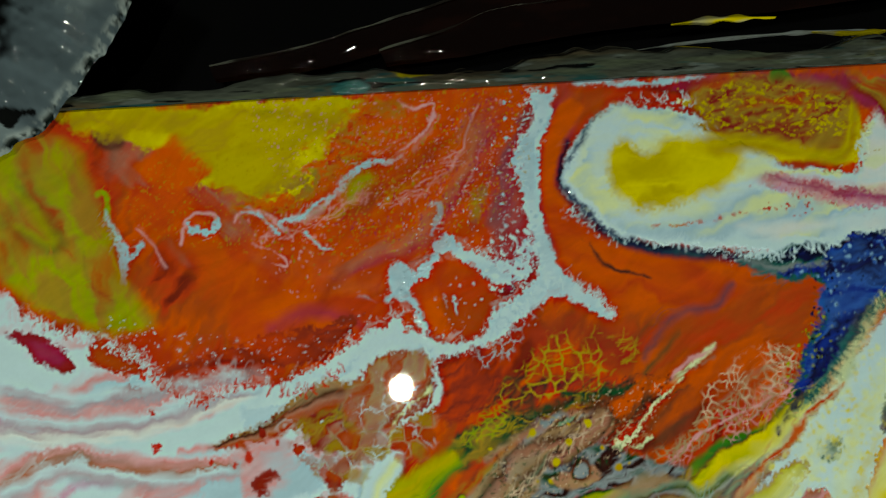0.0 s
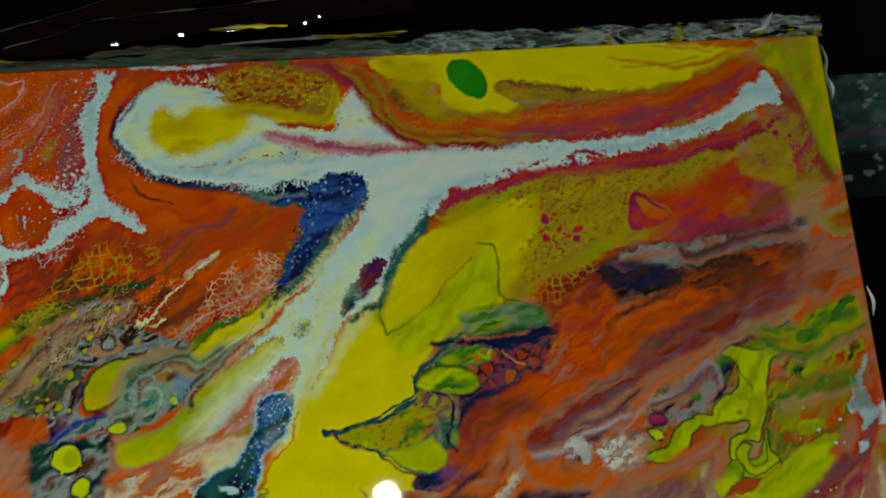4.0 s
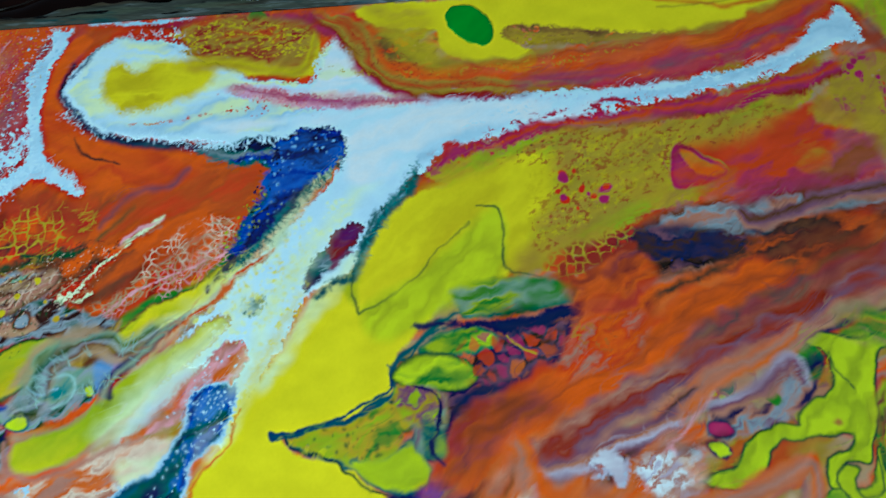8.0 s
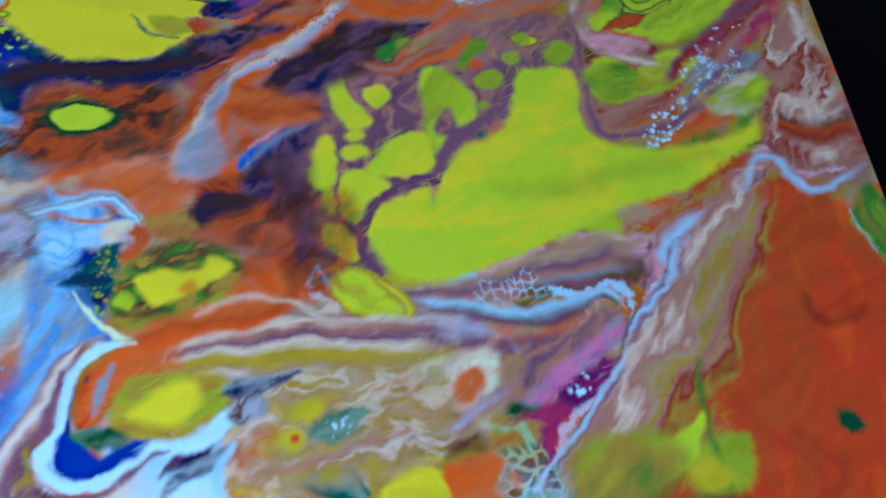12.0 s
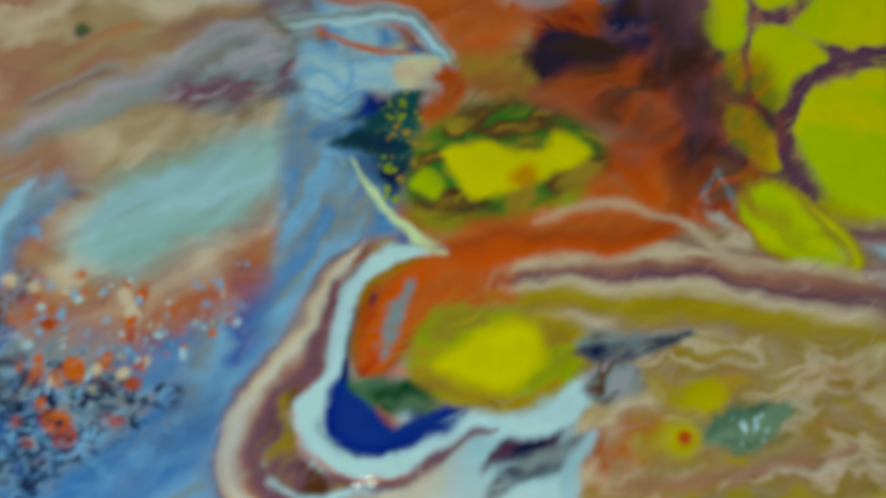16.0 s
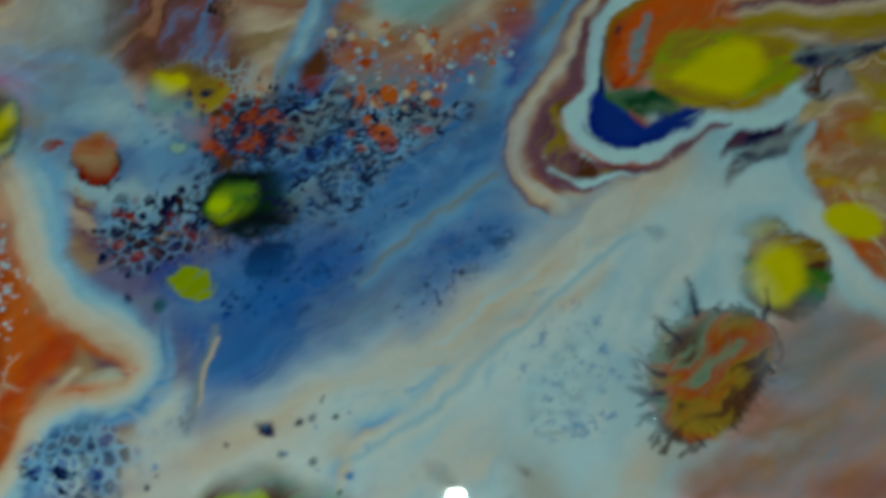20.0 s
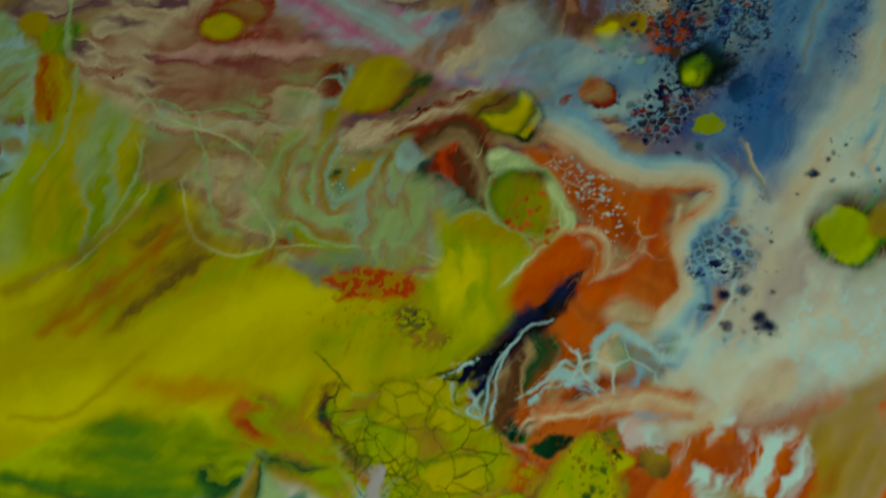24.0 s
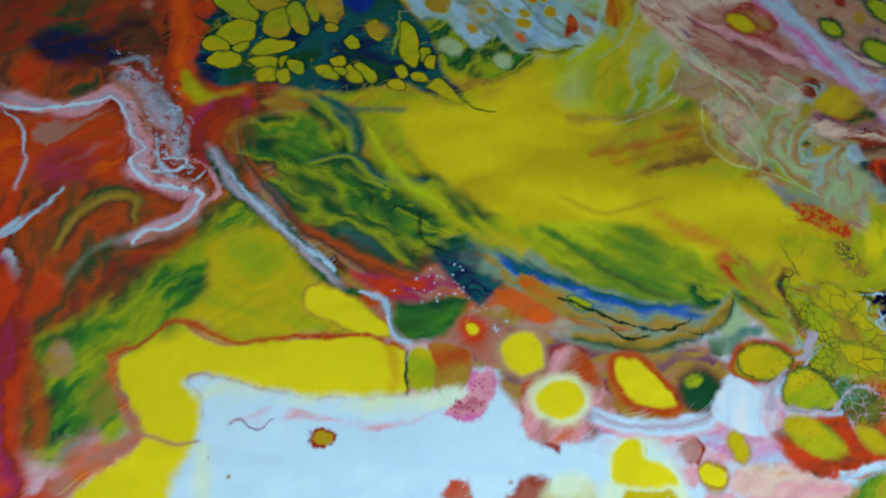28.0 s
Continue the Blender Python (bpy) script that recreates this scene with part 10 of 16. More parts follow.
fill('','R2',[(-127.5,103),(-123.1,105.4),(-120.9,102.5),(-124.2,101.1),(-124.2,97.9),(-126.9,98.1)],soft=.5,fringe=.5)
fill('',['R2','SP'],[(-108.2,100.6),(-103.8,106.3),(-99.9,107.1),(-102.2,101.3),(-105.5,97.2)],soft=.6,fringe=.4)
fill('',['W2','CR'],[(-97.7,105.3),(-91,107.1),(-87.8,102.5),(-91.2,95.1),(-95.7,92.2),(-95.8,83.6),(-99,86),(-99.5,94.6)],soft=.7,fringe=.7,ang=75)
line('white_vein','W2',[(-83,122),(-89.8,119.1),(-93.2,111.6),(-95.5,106.3)],[1.12,1.34,1.12,.89],soft=.4,fringe=.8)
line('','CR',[(-77.4,123.9),(-83,119.8),(-88.7,114.6),(-91.1,104.9)],[.9,.67,.56,.45],soft=.4,fringe=.8)
fill('',['DG','G2'],[(-96.2,90.1),(-95.6,93.2),(-92.3,94.1),(-90.2,90.7),(-93.5,88.3)],soft=1,fringe=.5)
fill('',['OC','O2','BR'],[(-90.3,85.4),(-80.3,89),(-70.3,96.9),(-61.2,102.9),(-54.5,106.8),(-59.1,100.5),(-65.9,93.4),(-72.8,84.2),(-79.6,74.5),(-94.8,75.6)],soft=1.2,fringe=.6,ang=45,grain=2)
fill('',['BR','DG','OC'],[(-73,108),(-61,113),(-47,116),(-38,119),(-29,118),(-43,114),(-56,108),(-66,102),(-72,101)],soft=1.5,fringe=1,ang=25,grain=2)
lace('','OC2',[(-58.4,120.4),(-42.2,135),(-28.7,131.8),(-27,121.6),(-40.6,119.2),(-54.1,117.8)],size=4,width=.4,alpha=1)
lace('','YG',[(-70,107.8),(-63.1,115.1),(-56.4,115.8),(-58.8,109.3)],size=2,width=.4)
line('','DG',[(-40.6,119.7),(-29.4,119),(-18.1,120.4)],[1.34,1.34,.9],soft=.8,fringe=1)
fill('',['GY','TN','BR','GG'],[(-60.2,101.7),(-50,107.6),(-39.7,113.5),(-29.6,113.7),(-27.6,110.5),(-36.7,105.6),(-45.8,100.7),(-50.5,93.4),(-57.3,89.6),(-66.2,85.9),(-65.9,93.4)],soft=.9,fringe=.6,ang=40,grain=1.8)
fill('',['W2','GG'],[(-59.1,101.6),(-52.3,103.9),(-53.7,98),(-58.1,97.2)],soft=.9,fringe=.8,cover=.8,patch=.8)
fill('',['BR2','GY','DG'],[(-70.7,81.9),(-59.5,87.6),(-48.5,89),(-46.5,84.5),(-51.3,72.6),(-68.7,73.8)],soft=1.3,fringe=.5,ang=60,grain=2)
fill('',['GY','GG','OC'],[(-79.3,84.6),(-68.1,93.5),(-60.3,96.3),(-61.7,88.8),(-68.4,83.9),(-70.9,74),(-79.6,74.5)],soft=1.2,fringe=.6,ang=55,grain=2)
blob('yellow_cell','YG', (-73.8,86.4), 2.19,1.75,26,halo='BR',ring=.44)
blob('yellow_cell','YG', (-80,77.4), 2.62,2.09,26,halo='BR',ring=.44)
blob('yellow_cell','YG', (-70.9,92.9), 1.21,.97,26,halo='BR',ring=.44)
blob('yellow_cell','YG', (-54.5,75.5), 1.75,1.40,26,halo='BR',ring=.44)
fill('yellow_cell',['Y2','OC'],[(-96.3,82.6),(-88.1,83.6),(-89.3,76.8),(-92.6,74.4),(-96.9,76.2)],soft=.7,fringe=.4)
fill('',['SP','PE','W2'],[(-129.6,90.2),(-120.9,91.7),(-113.2,86.9),(-111.1,76.7),(-129.5,77.9)],soft=1.3,fringe=.6,ang=70,grain=2.5)
fill('',['SP','O2','PK'],[(-111,95.4),(-100,94.6),(-100.1,83.9),(-96.9,81.5),(-98,75.8),(-110,76.6)],soft=1.2,fringe=.6,ang=80,grain=2)
spots('','R2',[(-122,86.4),(-113.2,84.8),(-114.3,77.4),(-120.8,78.9)],25,small=.2,large=.6)
blob('','O2', (-111,94.8), 1.43,1.32,-4,fringe=.3)
blob('','O2', (-106.1,94), 1.43,1.32,-4,fringe=.3)
blob('','O2', (-115.4,109.8), 1.44,1.33,-4,fringe=.3)
spots('','CR',[(39.4,116),(55.5,130.7),(66.8,130),(50.4,100.8),(38.2,89.6),(22.5,87.4)],260,small=.2,large=.9,soft=.5,alpha=.7)
spots('','Y',[(42,119.2),(51.5,124.2),(52.6,100.7),(46.1,91.2),(36.4,81.1),(36.2,91.9),(28.8,96.8),(13,93.5)],150,small=.2,large=.8,soft=.5,alpha=.6)
fill('',['MV','PU','RD'],[(59,120.3),(65.1,123.8),(68.9,123),(66.7,117.5),(61.7,112.8),(58.3,112.5)],soft=.4,fringe=.7)
fill('',['DB','T','GY'],[(53.2,112.8),(56.4,116),(59.4,112.4),(56.6,107),(53.1,106.2)],soft=.5,fringe=.9)
line('','CR',[(72,139),(56,120),(49,109),(41,96),(37,85),(32,73)],[3.42,5.01,5.69,5.69,4.55,2.73],soft=4,alpha=.75)
line('','CR',[(49,131),(36,114),(24,103),(12,94),(.1,83.5)],[1.81,3.4,4.53,5.66,4.53],soft=4,alpha=.7)
line('','Y',[(50,101),(45,91),(39,81),(34,70)],[1.11,2.23,2.67,2.23],soft=2.5,alpha=.6,fringe=1)
line('','SA',[(41.8,117.5),(31,108.8),(21.3,99.5),(10.6,91.5),(1.2,83.5)],[.67,1.35,1.57,1.35,1.57],soft=.7,fringe=.6)
line('','T',[(85.7,135.6),(76.6,125.9),(70,117.3),(67.3,107.4),(64.4,106.5),(57.5,104.8)],[1.59,2.5,2.5,1.59,1.59,.91],soft=1,fringe=1.3,alpha=.85)
line('','DB',[(51.6,137.8),(42.9,129.3),(35.4,121.9),(28,113.4),(20.5,103.9)],[2.27,3.41,2.96,2.27,1.14],soft=1,fringe=1.6,alpha=.85)
line('','T2',[(45.4,131.4),(37.6,120.6),(28.8,110)],[1.13,1.59,.91],soft=1,fringe=1.6,alpha=.7)
spots('','YG',[(24.5,126),(38,138.8),(34.6,125.3),(26,116.9)],30,small=.15,large=.5)
lace('','PE',[(2.6,119.6),(16.7,127.7),(25.9,129.3),(27.6,122.4),(15.4,110.9),(1.5,104.1)],size=2.4,width=.3,alpha=.9)
spots('','PK',[(-101.3,180.3),(-71.7,206.3),(-46.8,204.7),(-52.3,177.1),(-74.9,164.9),(-105.9,151.3),(-125.6,159.3)],230,small=.1,large=.35,soft=.2,alpha=.8)
spots('','OC',[(-116.8,179.1),(-80.8,202.2),(-65.2,196.5),(-94.8,166.2),(-114.7,156.4)],110,small=.12,large=.45,soft=.3,alpha=.8)
line('','PK',[(-125.7,168.3),(-118,164.4),(-115.8,160.9),(-121.3,162.4)],[.33,.55,.44,.22],soft=.35,fringe=.4)
line('','PK',[(-65.8,174.5),(-61,184.6),(-56.3,193.5)],[.22,.45,.33],soft=.35,fringe=.3)
line('','RD',[(-106,151),(-99,160),(-90,166),(-80,169)],[.88,2.19,2.19,1.1],soft=2.5,alpha=.6)
line('','M',[(-121,144),(-114,147),(-104,147),(-95,142)],[1.53,2.62,2.18,1.09],soft=2.5,alpha=.6)

# the same, over: streams, threads and hairs
fill('',['SP','O2','TN','SP'],[(-102.8,121.6),(-96.1,130.2),(-86,134.6),(-76.8,133.1),(-77.8,124.9),(-86.3,118.8),(-96.3,112.9)],soft=1.2,ang=60,grain=2,fringe=.6)
fill('',['R','R2','R'],[(-74.3,133),(-61.7,134.6),(-56.1,126.7),(-61.4,118.8),(-73.1,113),(-76.3,121.4)],soft=1.5,fringe=1,ang=40,grain=2)
line('','W',[(-77.6,135.7),(-75.8,128.9),(-76,119.8),(-84.7,115.4),(-92.2,111),(-95.1,101.4),(-97.3,90.3),(-95.8,80.7)],[1.6,1.6,2.2,2,2.6,3,3.4,1.5],soft=.5,fringe=.7,cover=.85)
line('white_web','W',[(-127.6,123.2),(-112.7,126.4),(-101.1,128.1),(-94.3,134.3),(-82.6,138.6),(-72.6,134.2),(-61.7,136.8)],[5,3.6,3,4,4,3,2],soft=.5,fringe=1.3)
lace('','W',[(-122.6,124.6),(-101,131.4),(-84.2,142.1),(-85.8,147.3),(-97.6,141.3),(-117.7,129.2)],size=4,width=.4,cover=.7)
lace('','W2',[(-57.2,145.3),(-43.5,151.3),(-54.3,131.6),(-64.4,130.6)],size=3,width=.3,cover=.7,alpha=.8)
lace('','TN',[(-114.4,114.1),(-94.6,114.4),(-78,116.6),(-73.2,111.3),(-84.9,104),(-99.7,98.5),(-114.4,106)],size=6,width=.5,cells=['SP','O2','OC'],cover=.8,alpha=.8)
fill('',['TN','SP','TN'],[(-44.6,102.9),(-37.7,110.6),(-29.2,114.6),(-28.3,109.9),(-34.6,104.7),(-43.9,99.3)],soft=1.2,ang=35,grain=2,rim=['BR',.7])
fill('',['BR','DG','TN','BR'],[(-68.3,81.2),(-59.9,87.8),(-48.4,90.5),(-47.5,85.4),(-53.8,77.9),(-62.9,72.2)],soft=2,ang=40,grain=3,alpha=.9)
fill('yellow_cell',['Y2','YG'],[(-43.2,85.9),(-36.1,90.2),(-23.8,90.5),(-28.3,83.3),(-33.5,76.5),(-40.1,74.1),(-44.6,75.7)],soft=.8,rim=['DG',.8])
stream('',['TN','BR','SP','TN','BR'],[(-75.6,77.8),(-62.2,92.8),(-50.4,103.3),(-35.3,108)],[7,9,8,4],soft=1.5,alpha=.85)
stream('',['TN','GG','DG','GY','BR','TN'],[(-30.4,74.7),(-26.6,85.6),(-13.2,89.5),(-1.9,87.1),(8.5,94.4)],[14,12,10,8,5],soft=1.5,fold=.5,alpha=.85)
stream('',['DB','GG','DB'],[(-7.8,71.6),(-5.7,79.4),(3,86.8),(15.3,97.2)],[5,4,3,2],soft=.8,alpha=.8)
stream('',['YG','Y2','YG','G2'],[(-94.1,89.3),(-85.1,94.3),(-76.7,101),(-70.9,104.7)],[7,11,9,5],soft=1.5)
stream('',['W','CR','W'],[(-96.5,90.3),(-94,98.1),(-88.2,104.2)],[5,6,5],soft=.8,fringe=.5)
hairs('B',[(19.4,152.2),(34.7,151.2),(42.8,147.2),(38.7,138.9),(32.5,125.8),(29.2,116)],150,length=3.2,width=.35)
hairs('T',[(63.3,147.5),(53.9,137.9),(42.6,125.1),(31.4,112.5)],110,length=2.6,width=.3)
hairs('W',[(-32.4,171.3),(-22.5,162.8),(-9,161),(8,159.9),(24.8,156.2)],90,length=2.2,width=.3)
hairs('W',[(-17,201.6),(0.5,203.1),(12.4,197.8),(8.5,191.7),(-7.2,191)],60,length=2.5,width=.3)
hairs('OC2',[(14.4,202.2),(28.1,197.7),(45.3,194.7),(46.6,189.2),(27.7,192.3)],80,length=2,width=.35)
fill('','OC2',[(7.6,204.5),(25.2,205.2),(45.7,199.2),(48.3,189.1),(27.7,192.3),(10.5,195.2)],cover=.4,patch=.9,alpha=.7,ang=20)
hairs('T2',[(88.7,145.8),(80.3,131),(72.1,118.1),(67.6,106.8)],90,length=2.4,width=.3)
hairs('BR',[(62.7,193.5),(73,174.9),(94.9,169.9),(87.9,184.6),(76.6,192.6)],70,length=2,width=.3,alpha=.6)
hairs('TN',[(27.8,129.5),(15.3,120.2),(-2.2,108.2),(-9.3,100.5),(7.7,107.5),(21.6,114.8)],60,length=4,width=.3,lean=35)
stream('',['OC','O2','O','R','M','MV'],[(69.2,184.6),(88.6,177.3),(115.5,176.2),(148.2,178.2),(177.3,181.5),(203.2,187.5),(231.2,201.9)],[7,10,13,14,14,12,10],soft=1.5,fold=.2,alpha=.85)
stream('',['M','R','M','R2'],[(111.6,147.7),(128.8,154.2),(151.1,155.3),(164.1,156.2),(180.9,157.7),(200.2,162.1),(219.3,165.6),(232,172.4)],[4,5,5,6,7,7,6,5],soft=1.2,fringe=1.2,fold=.4)
fill('',['R2','M','R','R'],[(174.6,125.3),(186.3,136.4),(208.2,148.2),(223.3,158.8),(233,143.2),(233.7,125.1),(212.2,125.6),(190.6,122.3)],soft=3,ang=25,grain=4,alpha=.8)
fill('',['OC','OC2','OC'],[(217.4,157.1),(230.7,166.9),(238.2,153.3),(239.1,142.8),(227.4,145.7),(217.6,149.6)],soft=1.5,fringe=1,alpha=.8)
lace('','',[(226.7,169.5),(240.9,163.9),(239.5,151.1),(225.8,154.3)],size=2.6,width=.4,cells=['M','M','OC'],cover=.6)
fill('',['Y','Y2'],[(69.7,109.4),(79.7,124),(90.8,134.2),(107.5,140.1),(127.8,143.8),(131.2,132.3),(123.6,117.2),(114.8,105.6),(106.8,101.5),(94.4,95.1),(79,92.5),(68.7,93.1)],soft=4,ang=40)
fill('',['OC','OC2','OC'],[(133.1,150.7),(154.7,154.4),(180.1,152.5),(208.2,156.7),(195.2,146.1),(171,141.6),(165.7,129.9),(146.6,119.5),(131.5,109.1),(119.2,106.2),(125.5,119),(131.2,132.3)],soft=4,ang=25,alpha=.85)
fill('','R2',[(111.2,141.9),(133.1,150.7),(154.7,154.4),(180.1,152.5),(210.5,158.7),(195.2,146.1),(171,141.6),(163.9,130),(141.4,119.8),(124.6,109.6),(122.4,123.1),(127.3,138.7)],cover=.36,patch=1,alpha=.6,ang=35)
fill('','Y2',[(123.7,138.9),(146.7,149.7),(172.2,148.8),(160.7,132.2),(137.7,118.2),(123.3,113.4)],cover=.35,patch=1.1,alpha=.5,ang=30)
spots('',['M','R'],[(130.7,136.4),(145.3,137.4),(149.6,129),(136.6,124)],14,small=.5,large=1.8)
fill('',['LY','YG','LY'],[(68.7,95.7),(82.7,103),(97.1,115.1),(106.4,123.2),(112.8,125.7),(112.7,104.8),(103,96.3),(90.9,91.7),(78.8,85.5),(72.1,85.9)],soft=2.5,ang=45,alpha=.75)
line('','DG',[(67.4,95.8),(68.7,94.5),(82.6,102.1),(93.5,113.5),(102.7,121.5)],.5,soft=.4,alpha=.6)
line('','DG',[(105.8,127.1),(111.9,125.7),(112.8,114.1),(113.9,105.1),(123.9,101.9)],[.5,.9,.8,.7,.5],soft=.4,alpha=.85)
fill('',['G2','GG','YG','G2'],[(96.3,98.5),(105.1,102),(123.9,101.9),(133.8,98),(127.4,93.9),(113,93),(101,91.1)],soft=2,ang=8,grain=3,alpha=.9)
fill('',['BR2','DB','MV2','BR2'],[(100.2,77.4),(112.5,86.9),(130.9,87.6),(128.1,75.8),(111.1,68.5),(96.1,61.3),(93.1,67.9)],soft=2,ang=20,grain=2)
fill('',['YG','G2','LY'],[(86.2,80.7),(91.5,86.1),(101.6,87.6),(108.9,83.7),(102,79.8)],soft=1.2,ang=10,rim=['T',.8])
fill('',['YG','LY','G2'],[(77.7,74),(84.5,79.2),(95.3,79),(101.7,74.3),(98.5,69.9),(85.9,69.6)],soft=1,ang=10,rim=['DG',.8])
lace('','',[(100.6,84.2),(129.3,87.7),(130.2,80.7),(119.6,73),(103,69)],size=4.5,width=.7,soft=.5,cells=['R','R','M','SA','O2'],cover=.85)
line('','DB',[(84.8,89.1),(95.8,89),(109.2,87.5),(121,88.5),(131.2,90.2),(140.7,92.2),(150.3,95.5)],[.8,1.6,3.4,3.6,3,3.6,2],soft=1,fringe=1)
line('','DB',[(130.9,87.6),(126.7,78.4),(114.6,71.6),(99.6,66.7),(92.7,58.3),(90.8,52.1)],[1.6,2,2.4,3,3,2],soft=1.2,fringe=.6)
line('','OC2',[(112.4,85.2),(116.1,79.9),(119.2,78)],.5,soft=.3)
fill('',['R','O','R2'],[(131.4,100),(150.6,109.7),(158.3,103.7),(154.3,87.9),(137,82.1),(128.4,79.2),(132.8,89.2)],soft=2.5,ang=30,grain=2.5,alpha=.8)
stream('',['R','O','O2','O','O','SA','R2','MV'],[(93.3,38.4),(105.1,52.9),(123.6,63.8),(147.3,73.1),(166.5,82),(186.6,92.9),(208.6,102.3),(231.6,113.7)],[18,22,22,22,22,20,18,16],soft=2,fold=.3)
stream('',['MV','SP','R2','MV','SP','TN'],[(108.7,37.7),(125.4,50.4),(142.3,59.6),(159.3,67.5),(175.5,77.3),(195,85.5),(227.8,99.2)],[12,14,14,14,18,18,14],soft=2,fold=.35)
stream('',['SA','SP','SA','SP'],[(133.1,36.5),(145.6,49.3),(158.1,59.5),(169.2,69.4),(188.1,75.7),(199.8,85.2)],[10,9,8,6,5,3],soft=1.5,fold=.4)
stream('',['MV2','BR2','MV2'],[(135.4,42.3),(144.1,49.4),(154.9,59.7),(165.7,67.1)],[3,4,3,1.5],soft=1.2,alpha=.85)
fill('',['LV','PE','SP','LV'],[(147.3,44.7),(156.3,48),(162.4,43.2),(159.9,37.4),(149.8,35.7)],soft=2,ang=40,grain=2)
fill('',['LV','W2','LV'],[(132.4,43.2),(136.7,46.4),(138.7,50.4),(139.8,46.6),(143.7,47.1),(140.5,40.6),(138.5,42.9)],soft=.8,fringe=.6)
fill('',['PE','SA'],[(105.7,37.8),(107.7,45.2),(116.9,43.2),(119.3,35.7)],soft=2.5,alpha=.9)
fill('',['DB','BR2','DB','MV2'],[(144.1,113),(158.4,116.8),(173.8,115.4),(188.3,110.1),(182.2,104.9),(163.6,105.6),(150.6,109.7)],soft=2,ang=-10,grain=2,alpha=.9)
fill('',['BR','BR2','O2','BR'],[(186.1,107.4),(201.6,116.7),(217.2,117.5),(224.4,112.3),(215.6,103.7),(198.3,101.1)],soft=2.5,ang=15,grain=2.5,alpha=.85)
stream('',['MV','BR','MV','SP'],[(185.1,120.7),(191,115.5),(205.8,120.2),(220.2,123.1),(235,127)],[2,5,5,5,7],soft=1,fold=.4)
spots('','W',[(-127.6,116.7),(-107.7,128.5),(-85.8,147.3),(-56.6,162.5),(-39.3,168.3),(-40.2,147.6),(-57.6,131.8),(-86.1,127.1),(-111.1,115.5)],60,small=.1,large=.4,soft=.25)
spots('','W2',[(-51.7,206.6),(-37.7,207.5),(-42.4,177.3),(-39.9,154.5),(-54.9,164.1),(-52.4,186.8)],90,small=.12,large=.6,soft=.25)
hairs('W',[(-41.2,207.7),(-47.2,186.5),(-43,163.3),(-41.7,152.9),(-30,148.6),(-23.6,141.4)],120,length=2.4,width=.35)
hairs('W',[(-127.6,123.2),(-112.7,126.4),(-101.1,128.1),(-94.3,134.3),(-82.6,138.6),(-72.6,134.2),(-61.7,136.8),(-50.5,143.2),(-42.5,152.9)],200,length=3,width=.35)
hairs('W',[(-71.7,172.2),(-70.1,165.1),(-60.1,161),(-53.5,155.4)],24,length=2.4,width=.35)
fill('',['OC','MV','GG','OC'],[(84.2,70),(91.8,67.9),(91.9,58.3),(86.1,52.4),(82.7,58.8)],soft=1.2,ang=50)
fill('',['R2','M','R'],[(167.1,135.8),(171.5,144.5),(184.8,134.1),(176.2,129.5),(168.2,129.3)],soft=.7)
fill('',['OC','O','OC'],[(172,142),(184.1,134.4),(175.1,133.6)],soft=.6)
fill('',['OC2','R'],[(207.2,134.9),(213.5,139.5),(218.3,137.1),(216.3,132.3),(210,131.7)],soft=1.2,alpha=.8)
fill('',['BR','BR2','O2','BR'],[(26.3,-4.2),(30.5,11.4),(43.5,14.3),(65.9,12.8),(66.5,-7.1),(49.4,-11),(35.4,-11.7)],soft=3,ang=20,grain=3)
stream('',['DB','BR2','DB'],[(19.9,15.8),(34.2,19.5),(50.6,18.5),(68.8,19.9),(87.5,28.1),(104.1,40.6)],[7,7,7,8,9,8],soft=1.5)
blob('yellow_cell','LY',(43.4,3.8),7.4,4,-8,halo='DG',ring=2)
stream('',['BR2','DB','BR'],[(91.9,7.4),(103.1,17.2),(119.3,21.2),(134.9,30.5)],[8,11,10,6],soft=2)
stream('',['SP','O','SP','BR','O2'],[(114.4,46.6),(107,32.1),(93.8,22.7),(84.3,13.5),(75.2,-0.7),(68.1,-14.1)],[9,10,11,13,17,18],soft=2)
stream('',['SP','LV','GY','SP'],[(89,19),(81.2,10),(76.7,1),(73.8,-9.4),(71.7,-16.9)],[1.5,2.5,4,7,8],soft=1.5,alpha=.8)
stream('',['O2','BR','O','SP'],[(85,7.8),(90.2,-0.8),(100.9,2.1),(113.1,-0.5)],[6,8,7,4],soft=2)
fill('',['O','SA','O2'],[(45.3,-12.4),(62.3,-11.1),(71.1,-19.4),(67,-27.3),(54.4,-24.7),(44.4,-19.8)],soft=3,ang=20,alpha=.9)
fill('',['DB','BR2'],[(71.9,-26.9),(78.3,-23.3),(86.8,-25.9),(81.1,-30),(74.1,-30.6)],soft=1.2,fringe=.6)
fill('',['DB','MV2','DB','BR2'],[(84.7,-20.5),(89.9,-12.3),(102.3,-1.1),(105.9,-6.4),(97.9,-18.1),(101.7,-33.3),(103.5,-39.8),(97.7,-44),(95.4,-29.5),(85.4,-25.5)],soft=2,ang=60,grain=2)
line('','GY',[(87,-13.8),(93,-7.6),(103,-2.2)],[.8,1.8,.8],soft=1,alpha=.6)
line('','R2',[(93.9,-20.3),(98.2,-29.8),(100.8,-38),(108.9,-44.9)],[1.5,2,2,1.5],soft=1.2)
fill('',['SA','O2','SP'],[(72.7,-34.1),(83.9,-28.3),(93.9,-31),(95,-40.7),(85.2,-42.9),(75.6,-40.6)],soft=2.5,alpha=.85)
stream('',['W2','GY','W','SK'],[(28.5,-25),(41.8,-22.4),(52.8,-21.6),(60.8,-29.2)],[2,3,3,2],soft=1)
